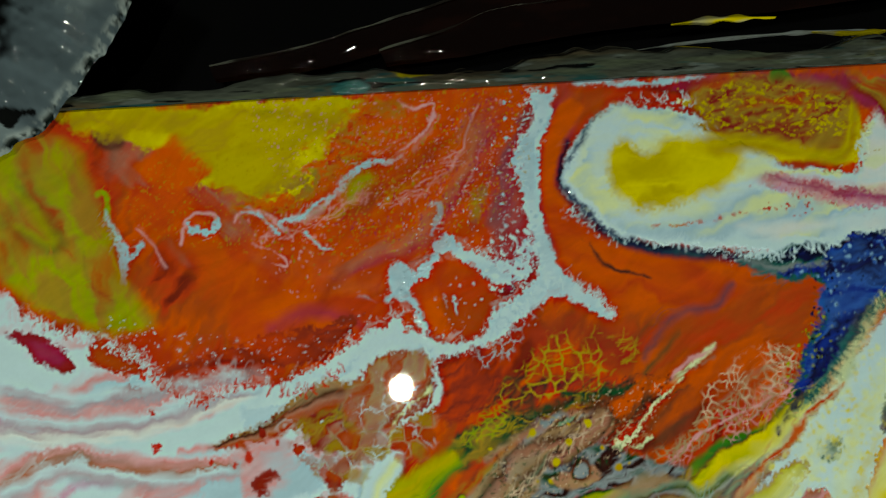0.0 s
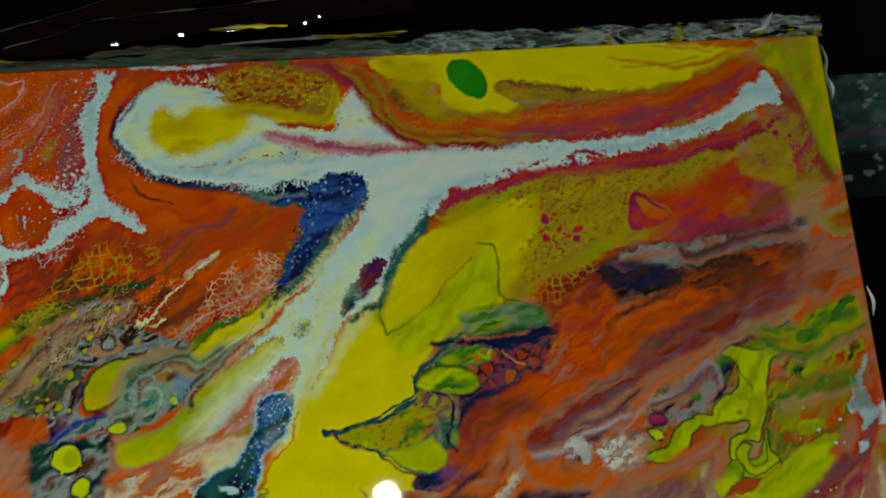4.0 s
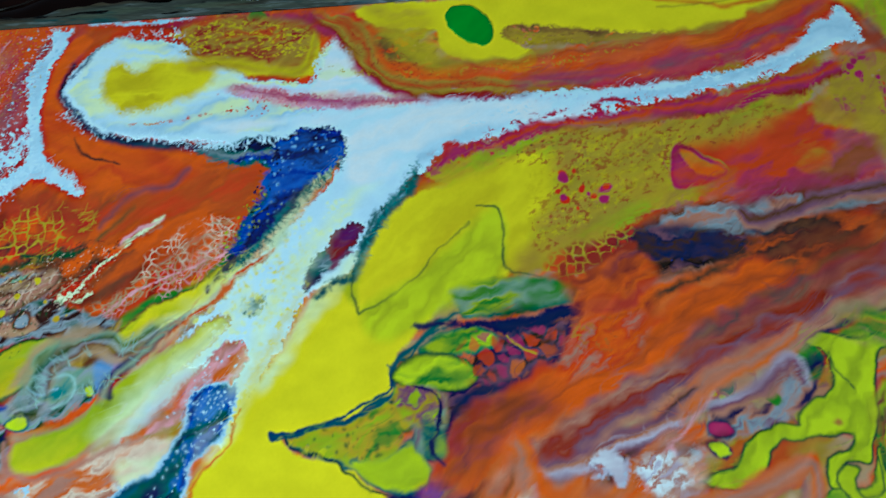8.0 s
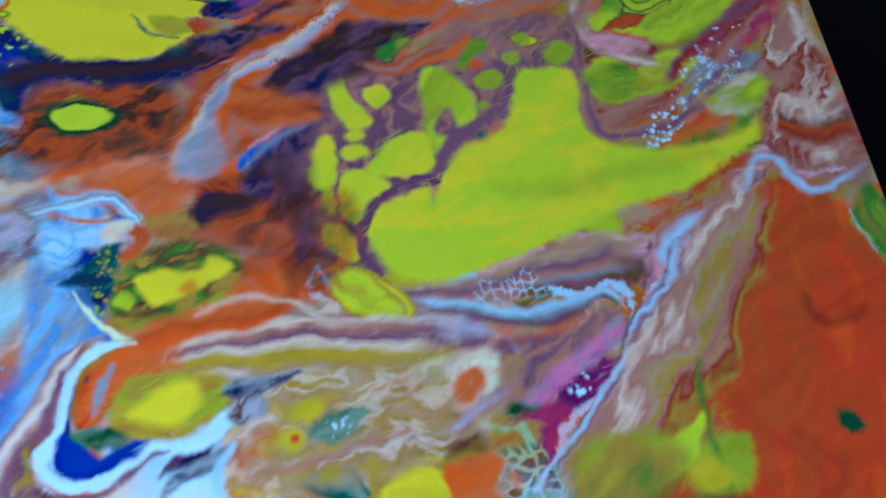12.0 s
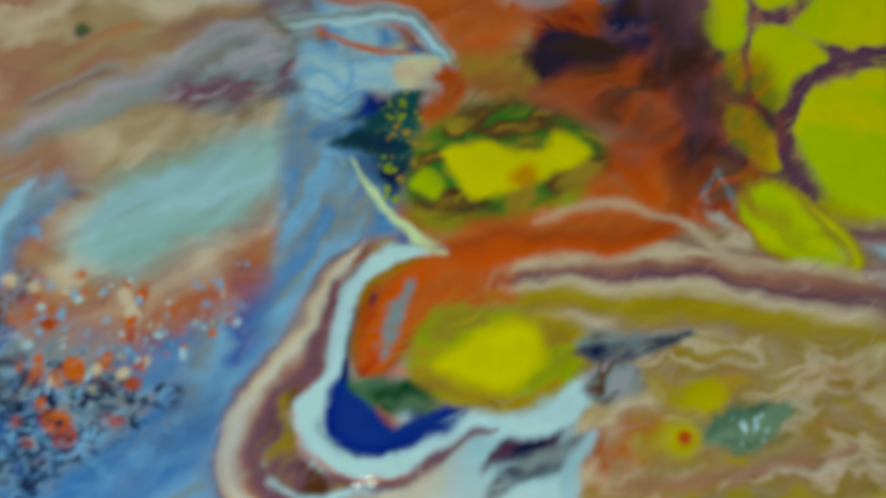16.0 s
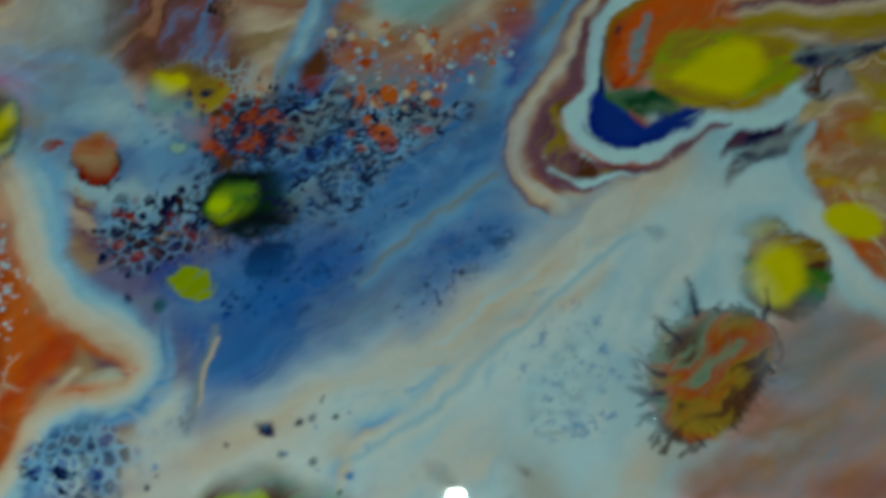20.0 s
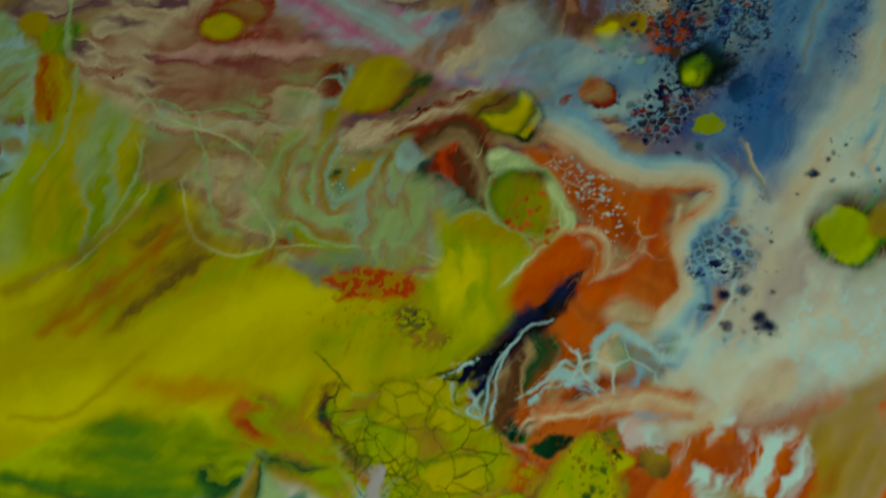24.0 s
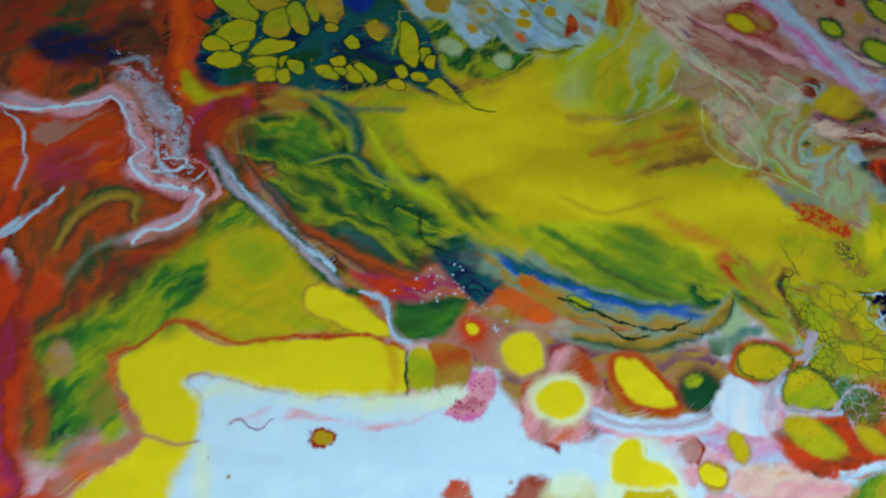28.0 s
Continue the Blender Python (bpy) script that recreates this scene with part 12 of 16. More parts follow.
fill('',['O','R','O2'],[(-88.3,-133.8),(-81.6,-124),(-73.9,-123),(-72.6,-126.4),(-81.9,-132.8)],soft=1.5,fringe=.5)
fill('',['O','R','O2','R','SP'],[(-401.5,-52.4),(-390.1,-49.7),(-369.7,-49.5),(-360.9,-58.6),(-359.1,-71.4),(-365.8,-79.2),(-379.2,-72.3),(-391.9,-77.5),(-399.8,-77)],soft=3,ang=20)
fill('',['R2','M','R2'],[(-389.1,-69.7),(-379.5,-63),(-371.8,-68.6),(-374.1,-76.6),(-385.5,-77.9)],soft=3,alpha=.7)
fill('',['BR2','DB','BR2','BR'],[(-393.2,-21.5),(-384.6,-16.9),(-372,-19.6),(-357.4,-12.5),(-349.1,-24.9),(-359.2,-32.2),(-373.5,-31.8),(-387.5,-31.4)],soft=3,ang=20)
stream('',['R','O','R'],[(-345.9,0.1),(-342.1,-20.1),(-344.3,-34.5),(-341.4,-50.7)],[8,9,9,8],soft=2)
stream('',['SP','PK','LV','PK','R2'],[(-403.8,-42.7),(-390.2,-47.6),(-378.3,-49.1),(-366.3,-44.1),(-359.2,-52.2),(-356.6,-65.3),(-359.1,-73.5),(-350.6,-80.2),(-341.3,-83.2),(-344,-91.6),(-355.8,-96),(-363.1,-99.3)],[9,8,8,8,9,9,8,8,8,7,6,4],soft=1.5,fold=.5)
stream('',['LV','GY','LV','SP'],[(-365.5,-38.5),(-357.4,-41),(-352.1,-50.3),(-346.9,-59.3),(-345.3,-71.2)],[6,8,9,8,5],soft=1.5,fold=.4)
line('','W',[(-401.9,-46),(-393.5,-48.1),(-383.4,-48.9),(-373.2,-47.2),(-367.1,-45.6),(-362.3,-52),(-360,-60.8),(-356,-65.7),(-360.8,-68.8),(-359.8,-73.9),(-352.7,-79.2),(-341.8,-82),(-339.4,-85.4),(-344,-91.8),(-350.8,-95.1),(-356.6,-95.6),(-359.9,-99.1)],[1.2,.9,.8,1.1,.9,.8],soft=.4,fringe=.4)
line('','W',[(-358.3,-71.5),(-350.6,-74.6),(-344.3,-73.3),(-343.6,-70.2),(-350.5,-69.8)],[.6,1.1,.7,.5],soft=.5)
line('','W2',[(-397.8,-95.2),(-391.2,-90.1),(-386.4,-86),(-380.6,-79.2)],[.7,1.3,.8,.5],soft=.4,fringe=.3)
line('','W2',[(-398.4,-49.4),(-393.1,-55.4),(-391.6,-67.5),(-394.2,-78.3)],.7,soft=.4)
line('','GY',[(-367.3,-32),(-357.4,-30.8),(-353.5,-37)],[1,2.2,1.4],soft=.7)
fill('',['Y2','YG'],[(-342.5,-35.7),(-335.7,-45.3),(-324.1,-44.1),(-330.4,-50),(-338.6,-49.7),(-343.7,-42.7)],soft=1.8)
fill('',['R','R2','M','R'],[(-342.3,-51.8),(-326.5,-45.6),(-319.9,-49.3),(-322.8,-54.9),(-328.7,-62.4),(-331,-75.2),(-338.4,-73.1),(-341.2,-60.7)],soft=2,ang=60)
stream('',['O2','OC','TN'],[(-323.3,-57.1),(-313.7,-51.9),(-304.2,-52.3)],[2,4,2],soft=1)
stream('',['DG','OC','BR','O2'],[(-381.3,-101.1),(-376.9,-91.2),(-369,-83),(-360.4,-83.9),(-360.4,-93.4)],[5,7,7,6,3],soft=1.5)
fill('',['DG','G2','YG','DG'],[(-386.2,-127),(-372.9,-121.6),(-357.4,-108.7),(-340.8,-98.7),(-331.8,-85.5),(-324.8,-86),(-320.1,-96.4),(-332.4,-99.4),(-336.2,-110.5),(-341.5,-124.6),(-357.4,-131.7),(-365,-134.6),(-366,-148.9),(-373.4,-157.3),(-381.6,-163.7),(-386.4,-152.6),(-385.6,-140.2)],soft=4,ang=40,grain=4)
fill('',['YG','G2','OC'],[(-372.3,-144.9),(-365.8,-135.9),(-362.7,-146.1),(-360.7,-155.8),(-367.6,-158)],soft=3,ang=50)
fill('',['TN','OC','BR'],[(-384.3,-137.1),(-380.3,-127.7),(-375.6,-131.5),(-376.9,-138.8)],soft=1.5)
stream('',['BR','O2','BR'],[(-386.6,-133.6),(-383.8,-146.7),(-383.2,-159.1)],[5,6,5],soft=2,alpha=.8)
fill('',['R','M','R2','R'],[(-399.8,-99.6),(-389.9,-113),(-387,-127),(-388.5,-152.4),(-385.6,-166.1),(-386.6,-173.2),(-394.7,-172)],soft=2.5,ang=80)
fill('',['SA','R','O2'],[(-389.5,-119.9),(-385.7,-106.2),(-379.5,-108.6),(-380.7,-117.3)],soft=2)
fill('',['YG','Y2','YG'],[(-337.5,-100.9),(-320.1,-96.4),(-313.4,-100.9),(-306,-117),(-293.2,-129.4),(-285.3,-136),(-307.4,-133.8),(-330.6,-133.8),(-336.9,-129.5),(-344.7,-123.4),(-338,-115.9)],soft=2.5,ang=-35,grain=5)
fill('','Y',[(-308.7,-119),(-300.9,-119.3),(-289.6,-127.9),(-284.9,-136.1),(-293.8,-134.4),(-301.9,-129.6),(-308.5,-126.1)],soft=.8,rim=['OC',.8])
line('','O2',[(-365.1,-134),(-355.9,-130.2),(-349.5,-125.6),(-342.4,-127),(-333.8,-133.8),(-322.4,-133.1),(-307.5,-134.3),(-293.9,-135.1),(-282.3,-139.9)],[1.4,1,1.6,1.6,1.2,1.6,1.8,1.4,1],soft=.7)
line('',['SA','SP','R'],[(-364.3,-134.4),(-364,-142.7),(-360.1,-152.7),(-358.9,-157.9),(-364,-161.5),(-374.5,-167.6),(-383.9,-173.5)],[2,2.4,3,3.4,5,6,7],soft=1.4,fringe=.6)
stream('',['DG','YG','G2','YG','DG'],[(-323.6,-62.7),(-309.1,-66.7),(-295.5,-81.6),(-277.9,-92.3),(-260.7,-105)],[20,24,24,18,10],soft=3,fold=.7)
stream('',['DG','T','YG','DG'],[(-302,-48.9),(-291.1,-60.9),(-291.3,-77.6),(-279,-85.9)],[10,10,8,4],soft=2,fold=.6)
stream('',['DG','O2','BR','SP'],[(-327.1,-60.3),(-322.5,-75.7),(-311,-92.6),(-297.9,-106.1),(-284.5,-115),(-268.7,-120.3)],[3,4,5,6,7,6],soft=1.5)
stream('',['DG','GY','LV','DG'],[(-336.4,-65.3),(-331.5,-77.2),(-323.2,-88.5),(-313.3,-99.3),(-305.3,-109.8),(-298.2,-118.6)],[5,6,5,5,4,4],soft=1)
line('','W2',[(-331.4,-75.2),(-321.5,-89.7),(-311.7,-101),(-303.2,-109.9),(-300.1,-114.1)],[.6,1,.8,1.6,1],soft=.5,fringe=.3)
line('','W2',[(-293.2,-121),(-285.7,-124.9),(-284.2,-135.8),(-280.1,-139.1)],[1,1.6,1.2,1],soft=.5,fringe=.3)
fill('',['R','SP','M','R'],[(-295.1,-114.1),(-277.6,-118),(-261.9,-112),(-258.9,-119.2),(-267.9,-126.6),(-278.9,-127.4),(-290.5,-120.7)],soft=1.5,ang=-15)
spots('','W',[(-283.2,-119),(-258.6,-115.3),(-254.2,-133.2),(-272.2,-131.4)],22,small=.15,large=.5)
fill('',['G2','DG','YG'],[(-282.3,-126.7),(-271.4,-125.9),(-258.7,-127),(-267.7,-137.4),(-276.9,-139.2),(-282.6,-135.9)],soft=1.5)
fill('',['T','DB','T'],[(-267.9,-108.5),(-252.5,-104),(-242.8,-112.6),(-227.6,-120),(-234.1,-127.4),(-244.7,-122.5),(-255.4,-129.3),(-263.1,-119.9)],soft=1.4,ang=-20,grain=2)
stream('',['GG','T','B2','GG','OC'],[(-245.8,-118.4),(-226.9,-130),(-212.2,-134.4),(-193.3,-139.2),(-178,-143.1)],[9,11,11,9,5],soft=1.5,fold=.4)
fill('orange_cell',['O','SA'],[(-249.3,-125),(-239.8,-126.9),(-232.3,-135.3),(-236,-138.2),(-244.7,-132.6)],soft=1)
stream('',['O2','OC','O2'],[(-228.2,-135.8),(-217.7,-140.6),(-206.6,-143.7)],[3,4,2],soft=1)
stream('',['GG','OC','DG','GG'],[(-229.5,-141.4),(-211.2,-146.1),(-191.3,-146.2),(-175.5,-141.9),(-166.5,-133.7)],[6,8,8,6,4],soft=1.5,fold=.4)
line('','DG2',[(-239,-123),(-229.7,-134.1),(-217.3,-139.1),(-207.2,-145.9),(-194.5,-143.4),(-182.2,-146.6)],[.8,1,.8,.7,.7,.6],soft=.4,fringe=.3)
stream('',['W','LV','W','PK'],[(-228.1,-167.8),(-209.3,-174.8),(-189.7,-173.7),(-176.8,-164.8),(-163.3,-167.3)],[5,6,8,9,6],soft=1.2)
fill('',['WH','PK','LV','PK'],[(-182,-165.2),(-167.3,-166.9),(-165.1,-180.8),(-177.9,-185.7),(-185.7,-182.6)],soft=3,alpha=.6,ang=60)
blob('yellow_cell','Y',(-244.6,-146.3),6.6,7,0,soft=.9,halo='TN',ring=1.6)
blob('yellow_cell','Y',(-235.6,-162.2),8,6.5,0,soft=.9,halo='CR',ring=1.8)
blob('','Y',(-259.1,-137),2.2,2,0,soft=.6,halo='R',ring=2.6)
fill('yellow_cell','Y',[(-214.8,-152.3),(-207.2,-153.1),(-198.5,-165.5),(-201.4,-168.7),(-210.6,-165.8),(-215.3,-158.1)],soft=.9,rim=['O2',2.4])
blob('','DG',(-188.7,-164.4),7,6,20,soft=1.4,halo='BR',ring=1.4)
blob('','YG',(-190.1,-160.9),3,2,20,soft=.8)
fill('',['OC','YG','OC'],[(-174.4,-157.6),(-166.7,-153.2),(-155,-155.8),(-155.6,-160.6),(-166.1,-163.6),(-172.8,-162.1)],soft=1.4,rim=['O2',1.6])
blob('yellow_cell','Y2',(-181.3,-183.2),2.8,5,0,soft=.6,halo='OC',ring=.8)
fill('',['LG','PE','SP','LG'],[(-162.4,-31.9),(-134.7,-38.1),(-104.4,-39),(-116.9,-65.5),(-137.9,-83.2),(-152.3,-76.8),(-155.2,-56)],soft=3,alpha=.7,ang=-40,grain=4)
stream('',['LV','W2','LV','MP'],[(-117.1,-0.9),(-96.4,-24.9),(-82.8,-50.8),(-66,-73.1)],[8,10,11,10],soft=2)
fill('',['SP','R2','PK'],[(-144.2,-12.5),(-115.9,-12.9),(-101.8,-39.1),(-116.6,-44.2),(-147,-37.8)],soft=3,alpha=.7,ang=-30)
blob('','Y2',(-125.7,-18.6),6,4,-30,soft=1,halo='R2',ring=1.6)
fill('',['OC','Y2'],[(-107.5,-60.6),(-93.2,-50.4),(-83.6,-59),(-94.5,-66.5)],soft=1.5)
line('','CR',[(-161.6,-37.4),(-162,-51.9),(-177.5,-60.2),(-192.2,-64.5)],[.4,.7,.4],soft=.5,alpha=.55)
line('','CR',[(-153.9,-23.8),(-150.9,-38.2),(-139.2,-51.4),(-133.1,-66)],[.4,.7,.4],soft=.5,alpha=.55)
line('','CR',[(-155.2,-56),(-157.8,-73.5),(-150,-84.2),(-139.7,-84.8),(-140,-72)],[.4,.7,.4],soft=.5,alpha=.55)
line('','CR',[(-140.3,-86.7),(-125.5,-94.8),(-111.8,-102.8),(-103.8,-112.8)],[.4,.7,.4],soft=.5,alpha=.55)
line('','O2',[(-205.1,-76.3),(-188.3,-74.8),(-169.1,-71),(-159.4,-66)],[2,3,3,2],soft=2,alpha=.6)
line('','OC',[(-209.3,-61.7),(-189.1,-61.2),(-169.8,-57.5)],[3,4,3],soft=2.5,alpha=.8)
fill('',['TN','PE','SP','TN'],[(-24.4,-31),(1.4,-29.7),(34.7,-28),(35.1,-39.2),(18.8,-43.5),(3.5,-51.1),(-3.6,-58.1),(-8.5,-68),(-17.2,-79)],soft=4,ang=25,grain=6)
stream('',['SP','GY','MV','GY','SP'],[(-5.4,-41.9),(6,-35.5),(18.3,-35.4),(28.3,-36),(39.9,-31.5)],[3,5,7,7,4],soft=2)
fill('',['PE','TN','SP','PE'],[(2.5,-68.4),(3.3,-57.9),(12.5,-45.5),(23.6,-41.5),(34.2,-38.3),(35.5,-53.3),(29.4,-61.9),(23.5,-68.6),(13.1,-73.3),(5.6,-73.1)],soft=3,ang=30,grain=4)
fill('',['MI','W2','MI'],[(4.5,-61.9),(7.3,-54.5),(15.1,-48.5),(27,-44.2),(34.3,-42.8),(35.4,-49.8),(30.8,-56),(21.6,-62.4),(14.9,-66.6),(7.2,-66.3)],soft=3.5,ang=30,grain=5,fringe=.8)
fill('',['SB','GY','SK','B2','SB'],[(-8.6,-78.8),(5.9,-76.1),(20.9,-75.8),(35.1,-65.9),(37.6,-73),(28.9,-84),(18.3,-92.9),(8.4,-102.1),(-8.3,-102.3)],soft=4,ang=35,grain=4,alpha=.85)
fill('','DB',[(-16.1,-81.9),(-1.2,-78.6),(15.3,-81.2),(14.5,-90.1),(1.4,-102.2),(-13.1,-102.3)],cover=.4,patch=.9,soft=2)
fill('','SK',[(-3.7,-89),(15.5,-84.2),(28.6,-77.9),(22,-92.9),(8.3,-101.4)],cover=.35,patch=1.5,soft=3,alpha=.6)
stream('',['SK','GY','SB'],[(-12.1,-79.6),(-8.1,-71.1),(-5.1,-64.7),(-2.4,-58.1),(4.3,-51.5)],[5,5,4,4,2],soft=1.5)
fill('',['R2','BR'],[(-8.5,-75),(-5.1,-71.2),(-3.7,-75.6),(-6.3,-79.6)],soft=1.2,fringe=.5)
spots('',['SA','PE','O2','SA'],[(-2.5,-67.8),(25,-67.8),(29.8,-71.6),(19.7,-81.1),(3.9,-85.2),(-1.4,-77.1)],80,small=.25,large=1.3,soft=.4)
spots('',['SK','W'],[(1.4,-69.3),(31.2,-66.8),(30,-74.8),(14,-84.3),(2.7,-81.5)],50,small=.2,large=.7,soft=.4)
spots('',['O2','SA'],[(0.7,-83.1),(13.6,-79),(15.1,-87.9),(4,-93.8)],9,small=.8,large=2,soft=.4)
fill('',['SK','SB','GY','SK'],[(34.8,-31.8),(48.4,-30.2),(41.8,-41.6),(40.2,-46.1),(46.8,-49.4),(52.1,-57),(46.9,-59.9),(40.6,-66.5),(36.1,-74.6),(34.8,-56.7)],soft=2,ang=60,grain=3)
stream('',['MV','SP','WP','PE','MV','SK'],[(47.7,-60.1),(42.6,-66.4),(40,-75.3),(35.5,-81.2),(31.6,-87.6),(32.3,-95.6),(39.1,-101.1)],[2,5,5,6,7,7,6],soft=2.2,fold=.2)
line('','MV',[(43.7,-66.4),(41.9,-74.5),(41,-79.5),(37.5,-82.6),(35.4,-87.5),(34.2,-91.6),(37.1,-95.8),(43.4,-98.4)],[1,2,2.4,2.4,2.2,1.8,1.4,1],soft=1)
line('','W',[(36.7,-94.8),(42.7,-97.2),(47.1,-96.2),(53,-95.3)],[.6,1.8,1.2,.5],soft=.6)
line('','SA',[(39.6,-85.2),(40.9,-89.8),(46.3,-93.9),(51.5,-94.6),(56.1,-93.1)],[.8,1.4,1,.8,.5],soft=.6)
fill('',['O','SA','O','R'],[(47.6,-77.8),(49.3,-71.1),(55.7,-64.4),(74.5,-62.2),(73,-67.2),(59.6,-69.4),(54.9,-75.7),(51.6,-79.7)],soft=1.3,ang=50,grain=2)
line('','GY',[(55.3,-66.9),(53.2,-72.6),(51.6,-77.3)],[1.2,2.2,1],soft=.8,fringe=.5)
fill('',['GG','DG','GG'],[(47.8,-80.5),(54.7,-80.2),(60.1,-82.7),(54.7,-85.1),(50.1,-83.7)],soft=1,fringe=.6)
fill('blue_pool','B',[(43.9,-79.8),(46.6,-81.3),(48.7,-83.6),(53.1,-87.2),(59.3,-84.7),(64.3,-83.8),(59.2,-88),(53.1,-91.1),(47.8,-91.1),(43.6,-86.7)],soft=.7)
line('white_hairpin','W',[(59.8,-60.3),(57.4,-59.8),(50.9,-61.7),(46.9,-66.3),(45,-72.8),(44.3,-79.1),(41.7,-83.7),(41,-87.4),(44.1,-91.1),(49.3,-93.3),(56.1,-91.5),(63.9,-86.3),(69.3,-85.6),(75.6,-84.5),(83.1,-79.7)],[.7,1,1.4,1.5,1.5,1.5,1.7,1.9,1.7,1.5,1.4,1.6,3,6,3],soft=1,fringe=.3)
fill('',['BR','OC','MV','BR'],[(36.4,-84.6),(39.7,-81.6),(39.1,-87.5),(43.3,-93.2),(49.3,-95.3),(41.2,-96.3),(35.9,-93)],soft=1,ang=50,grain=2)
line('','MV',[(44.1,-93.6),(51.5,-95.3),(59.1,-91.2),(64.6,-87.4),(68.5,-86.2)],[.8,1.2,1.4,1.2,.5],soft=.6)
line('','CR',[(44.7,-46.8),(48.5,-52),(53.4,-57.1),(57.4,-59.5),(60,-60.6)],[.6,.9,1.2,1.6,1],soft=.5)
fill('',['OC','YG','OC2','OC'],[(56.1,-80.5),(58,-72.5),(66,-69),(75.6,-71),(82,-75),(79.1,-80),(71.7,-84),(62.4,-83.4)],soft=1,ang=20,grain=2)
fill('yellow_cell','Y',[(59.7,-78.1),(64.3,-73.9),(70,-71),(73.9,-72),(75.4,-76.8),(71.1,-80.9),(64.1,-80.3)],soft=1.6,wob=.6)
stream('',['O','SA','O2','O'],[(59.8,-60.3),(72.2,-57.6),(84.8,-56),(95.5,-51.1),(94.4,-43.9)],[6,9,9,8,6],soft=1.5,fold=.4)
line('','PE',[(74,-54.9),(85.2,-51.6),(95.3,-53),(104.1,-58.2)],[.6,1.4,1.2,1],soft=.8,alpha=.8)
fill('',['BR','O2','BR2','BR'],[(83.5,-26.5),(113.5,-24.9),(110.1,-51.4),(99,-50),(92.8,-42.1),(85.3,-38.8)],soft=3,alpha=.7,ang=40,grain=3)
fill('',['OC','G2','BR','OC'],[(53,-49.6),(58.6,-39.9),(69,-35.6),(81.9,-37.8),(84.9,-46.1),(76.7,-51.9),(66.5,-54.9),(56.7,-54.4)],soft=1.8,ang=15,grain=2)
fill('',['LY','YG'],[(54.2,-50.4),(56.4,-46.4),(60.1,-49.1),(58.8,-51.7)],soft=.9)
fill('yellow_cell','Y',[(59.3,-43.5),(65.3,-42.4),(73.7,-44),(77.4,-40),(82.5,-43.5),(77,-47.5),(70.1,-50.4),(65,-51.5),(60.9,-47.2)],soft=1,fringe=.3)
blob('','O',(72.3,-47.7),2.2,1.8,0,soft=.9,alpha=.6)
fill('',['T','DB','T'],[(40.8,-44.3),(47.6,-39.5),(51.8,-33.8),(56.3,-34.5),(54.3,-42.9),(52.2,-51.4),(49.4,-49.5),(47.6,-46)],soft=1,fringe=.4)
spots('',['YG','OC'],[(50.6,-34.8),(55.7,-34.5),(54.2,-50.9),(49.4,-51)],28,small=.2,large=.7)
line('','GY',[(81.5,-73.9),(90,-73.2),(98.3,-72.4)],[2,3.4,1],soft=.9,fringe=.6)
fill('',['LV','GY','BR','SP'],[(82.2,-80.2),(84.5,-76.2),(90.6,-76.6),(89.6,-80.5),(84.6,-82.2)],soft=1,ang=40)
fill('',['GY','DB','GY'],[(67.1,-97.6),(70.6,-91.4),(77,-88.1),(82.5,-86.7),(79.2,-92),(72.7,-94.4)],soft=.9)
fill('','W',[(66.3,-102.2),(72.7,-95.1),(79.6,-94.8),(80.8,-102.1)],soft=1)
line('','W2',[(82.5,-86.7),(79.1,-92.7),(79.8,-97.1),(83.7,-102)],[1.4,2,2,2],soft=.8)
fill('',['OC','TN','SA','OC2'],[(83.1,-88.9),(90.7,-83.5),(106.9,-76),(103.7,-101.8),(83.7,-102)],soft=2,alpha=.6,ang=20,grain=2)
blob('yellow_cell','Y2',(98.9,-81.9),4.4,3.6,0,soft=1,fringe=.4)
blob('','O',(95.3,-87),1,1,0,soft=.5,halo='Y2',ring=2)
fill('',['DG','BR','OC','DG'],[(-210.7,34.1),(-193.1,17),(-206.8,6.1),(-218.4,16.3)],soft=2,ang=70)
line('','DG2',[(-222.6,14.5),(-213.8,4.9),(-201.2,-2)],[1.6,2,.8],soft=.8)
fill('',['LG','YG','LG','OC'],[(-196.6,3.1),(-180.6,2.4),(-185.3,-12.5),(-191.9,-13.3),(-197.2,-3.5)],soft=2.5,alpha=.8)
fill('',['OC','Y2','O2'],[(-176.9,1.2),(-167.8,-7.7),(-177.9,-19.6),(-184.1,-16.5)],soft=1.2,ang=80)
fill('',['YG','LG','Y2','YG'],[(-171.7,-13.6),(-158.4,-33.6),(-168.5,-51.5),(-186.2,-59.1),(-200.4,-54.6),(-200.7,-39.1),(-184.2,-27.6)],soft=4,ang=60,grain=6,alpha=.85)
fill('',['SP','TN','OC'],[(-159.9,-42.6),(-148.1,-46.2),(-145.5,-53.4),(-153.3,-55.1),(-163.8,-53.2),(-164.5,-48.5)],soft=1.8,alpha=.8)
line('','LG',[(-178.9,1.9),(-185.3,-12.5),(-187.8,-21.8),(-194.6,-28.1),(-205.2,-35)],[1,.9,1.4,.9],soft=.5,alpha=.75,fringe=.2)
line('','LG',[(-168.3,-8.4),(-174.7,-20.3),(-182.3,-29.4),(-192.8,-34.3)],[1.6,1.2,1,.5],soft=.5,alpha=.75,fringe=.2)
line('','LG',[(-155,-21.3),(-155.3,-27),(-147.2,-34.9),(-145.9,-38.9),(-136.9,-42.4),(-126.2,-49.3)],[.5,.8,.6,.5],soft=.5,alpha=.75,fringe=.2)
line('','LG',[(-160,-40.2),(-164.5,-48.5),(-172.8,-54.5),(-182.7,-59.1)],[.7,1,.8,.4],soft=.5,alpha=.75,fringe=.2)
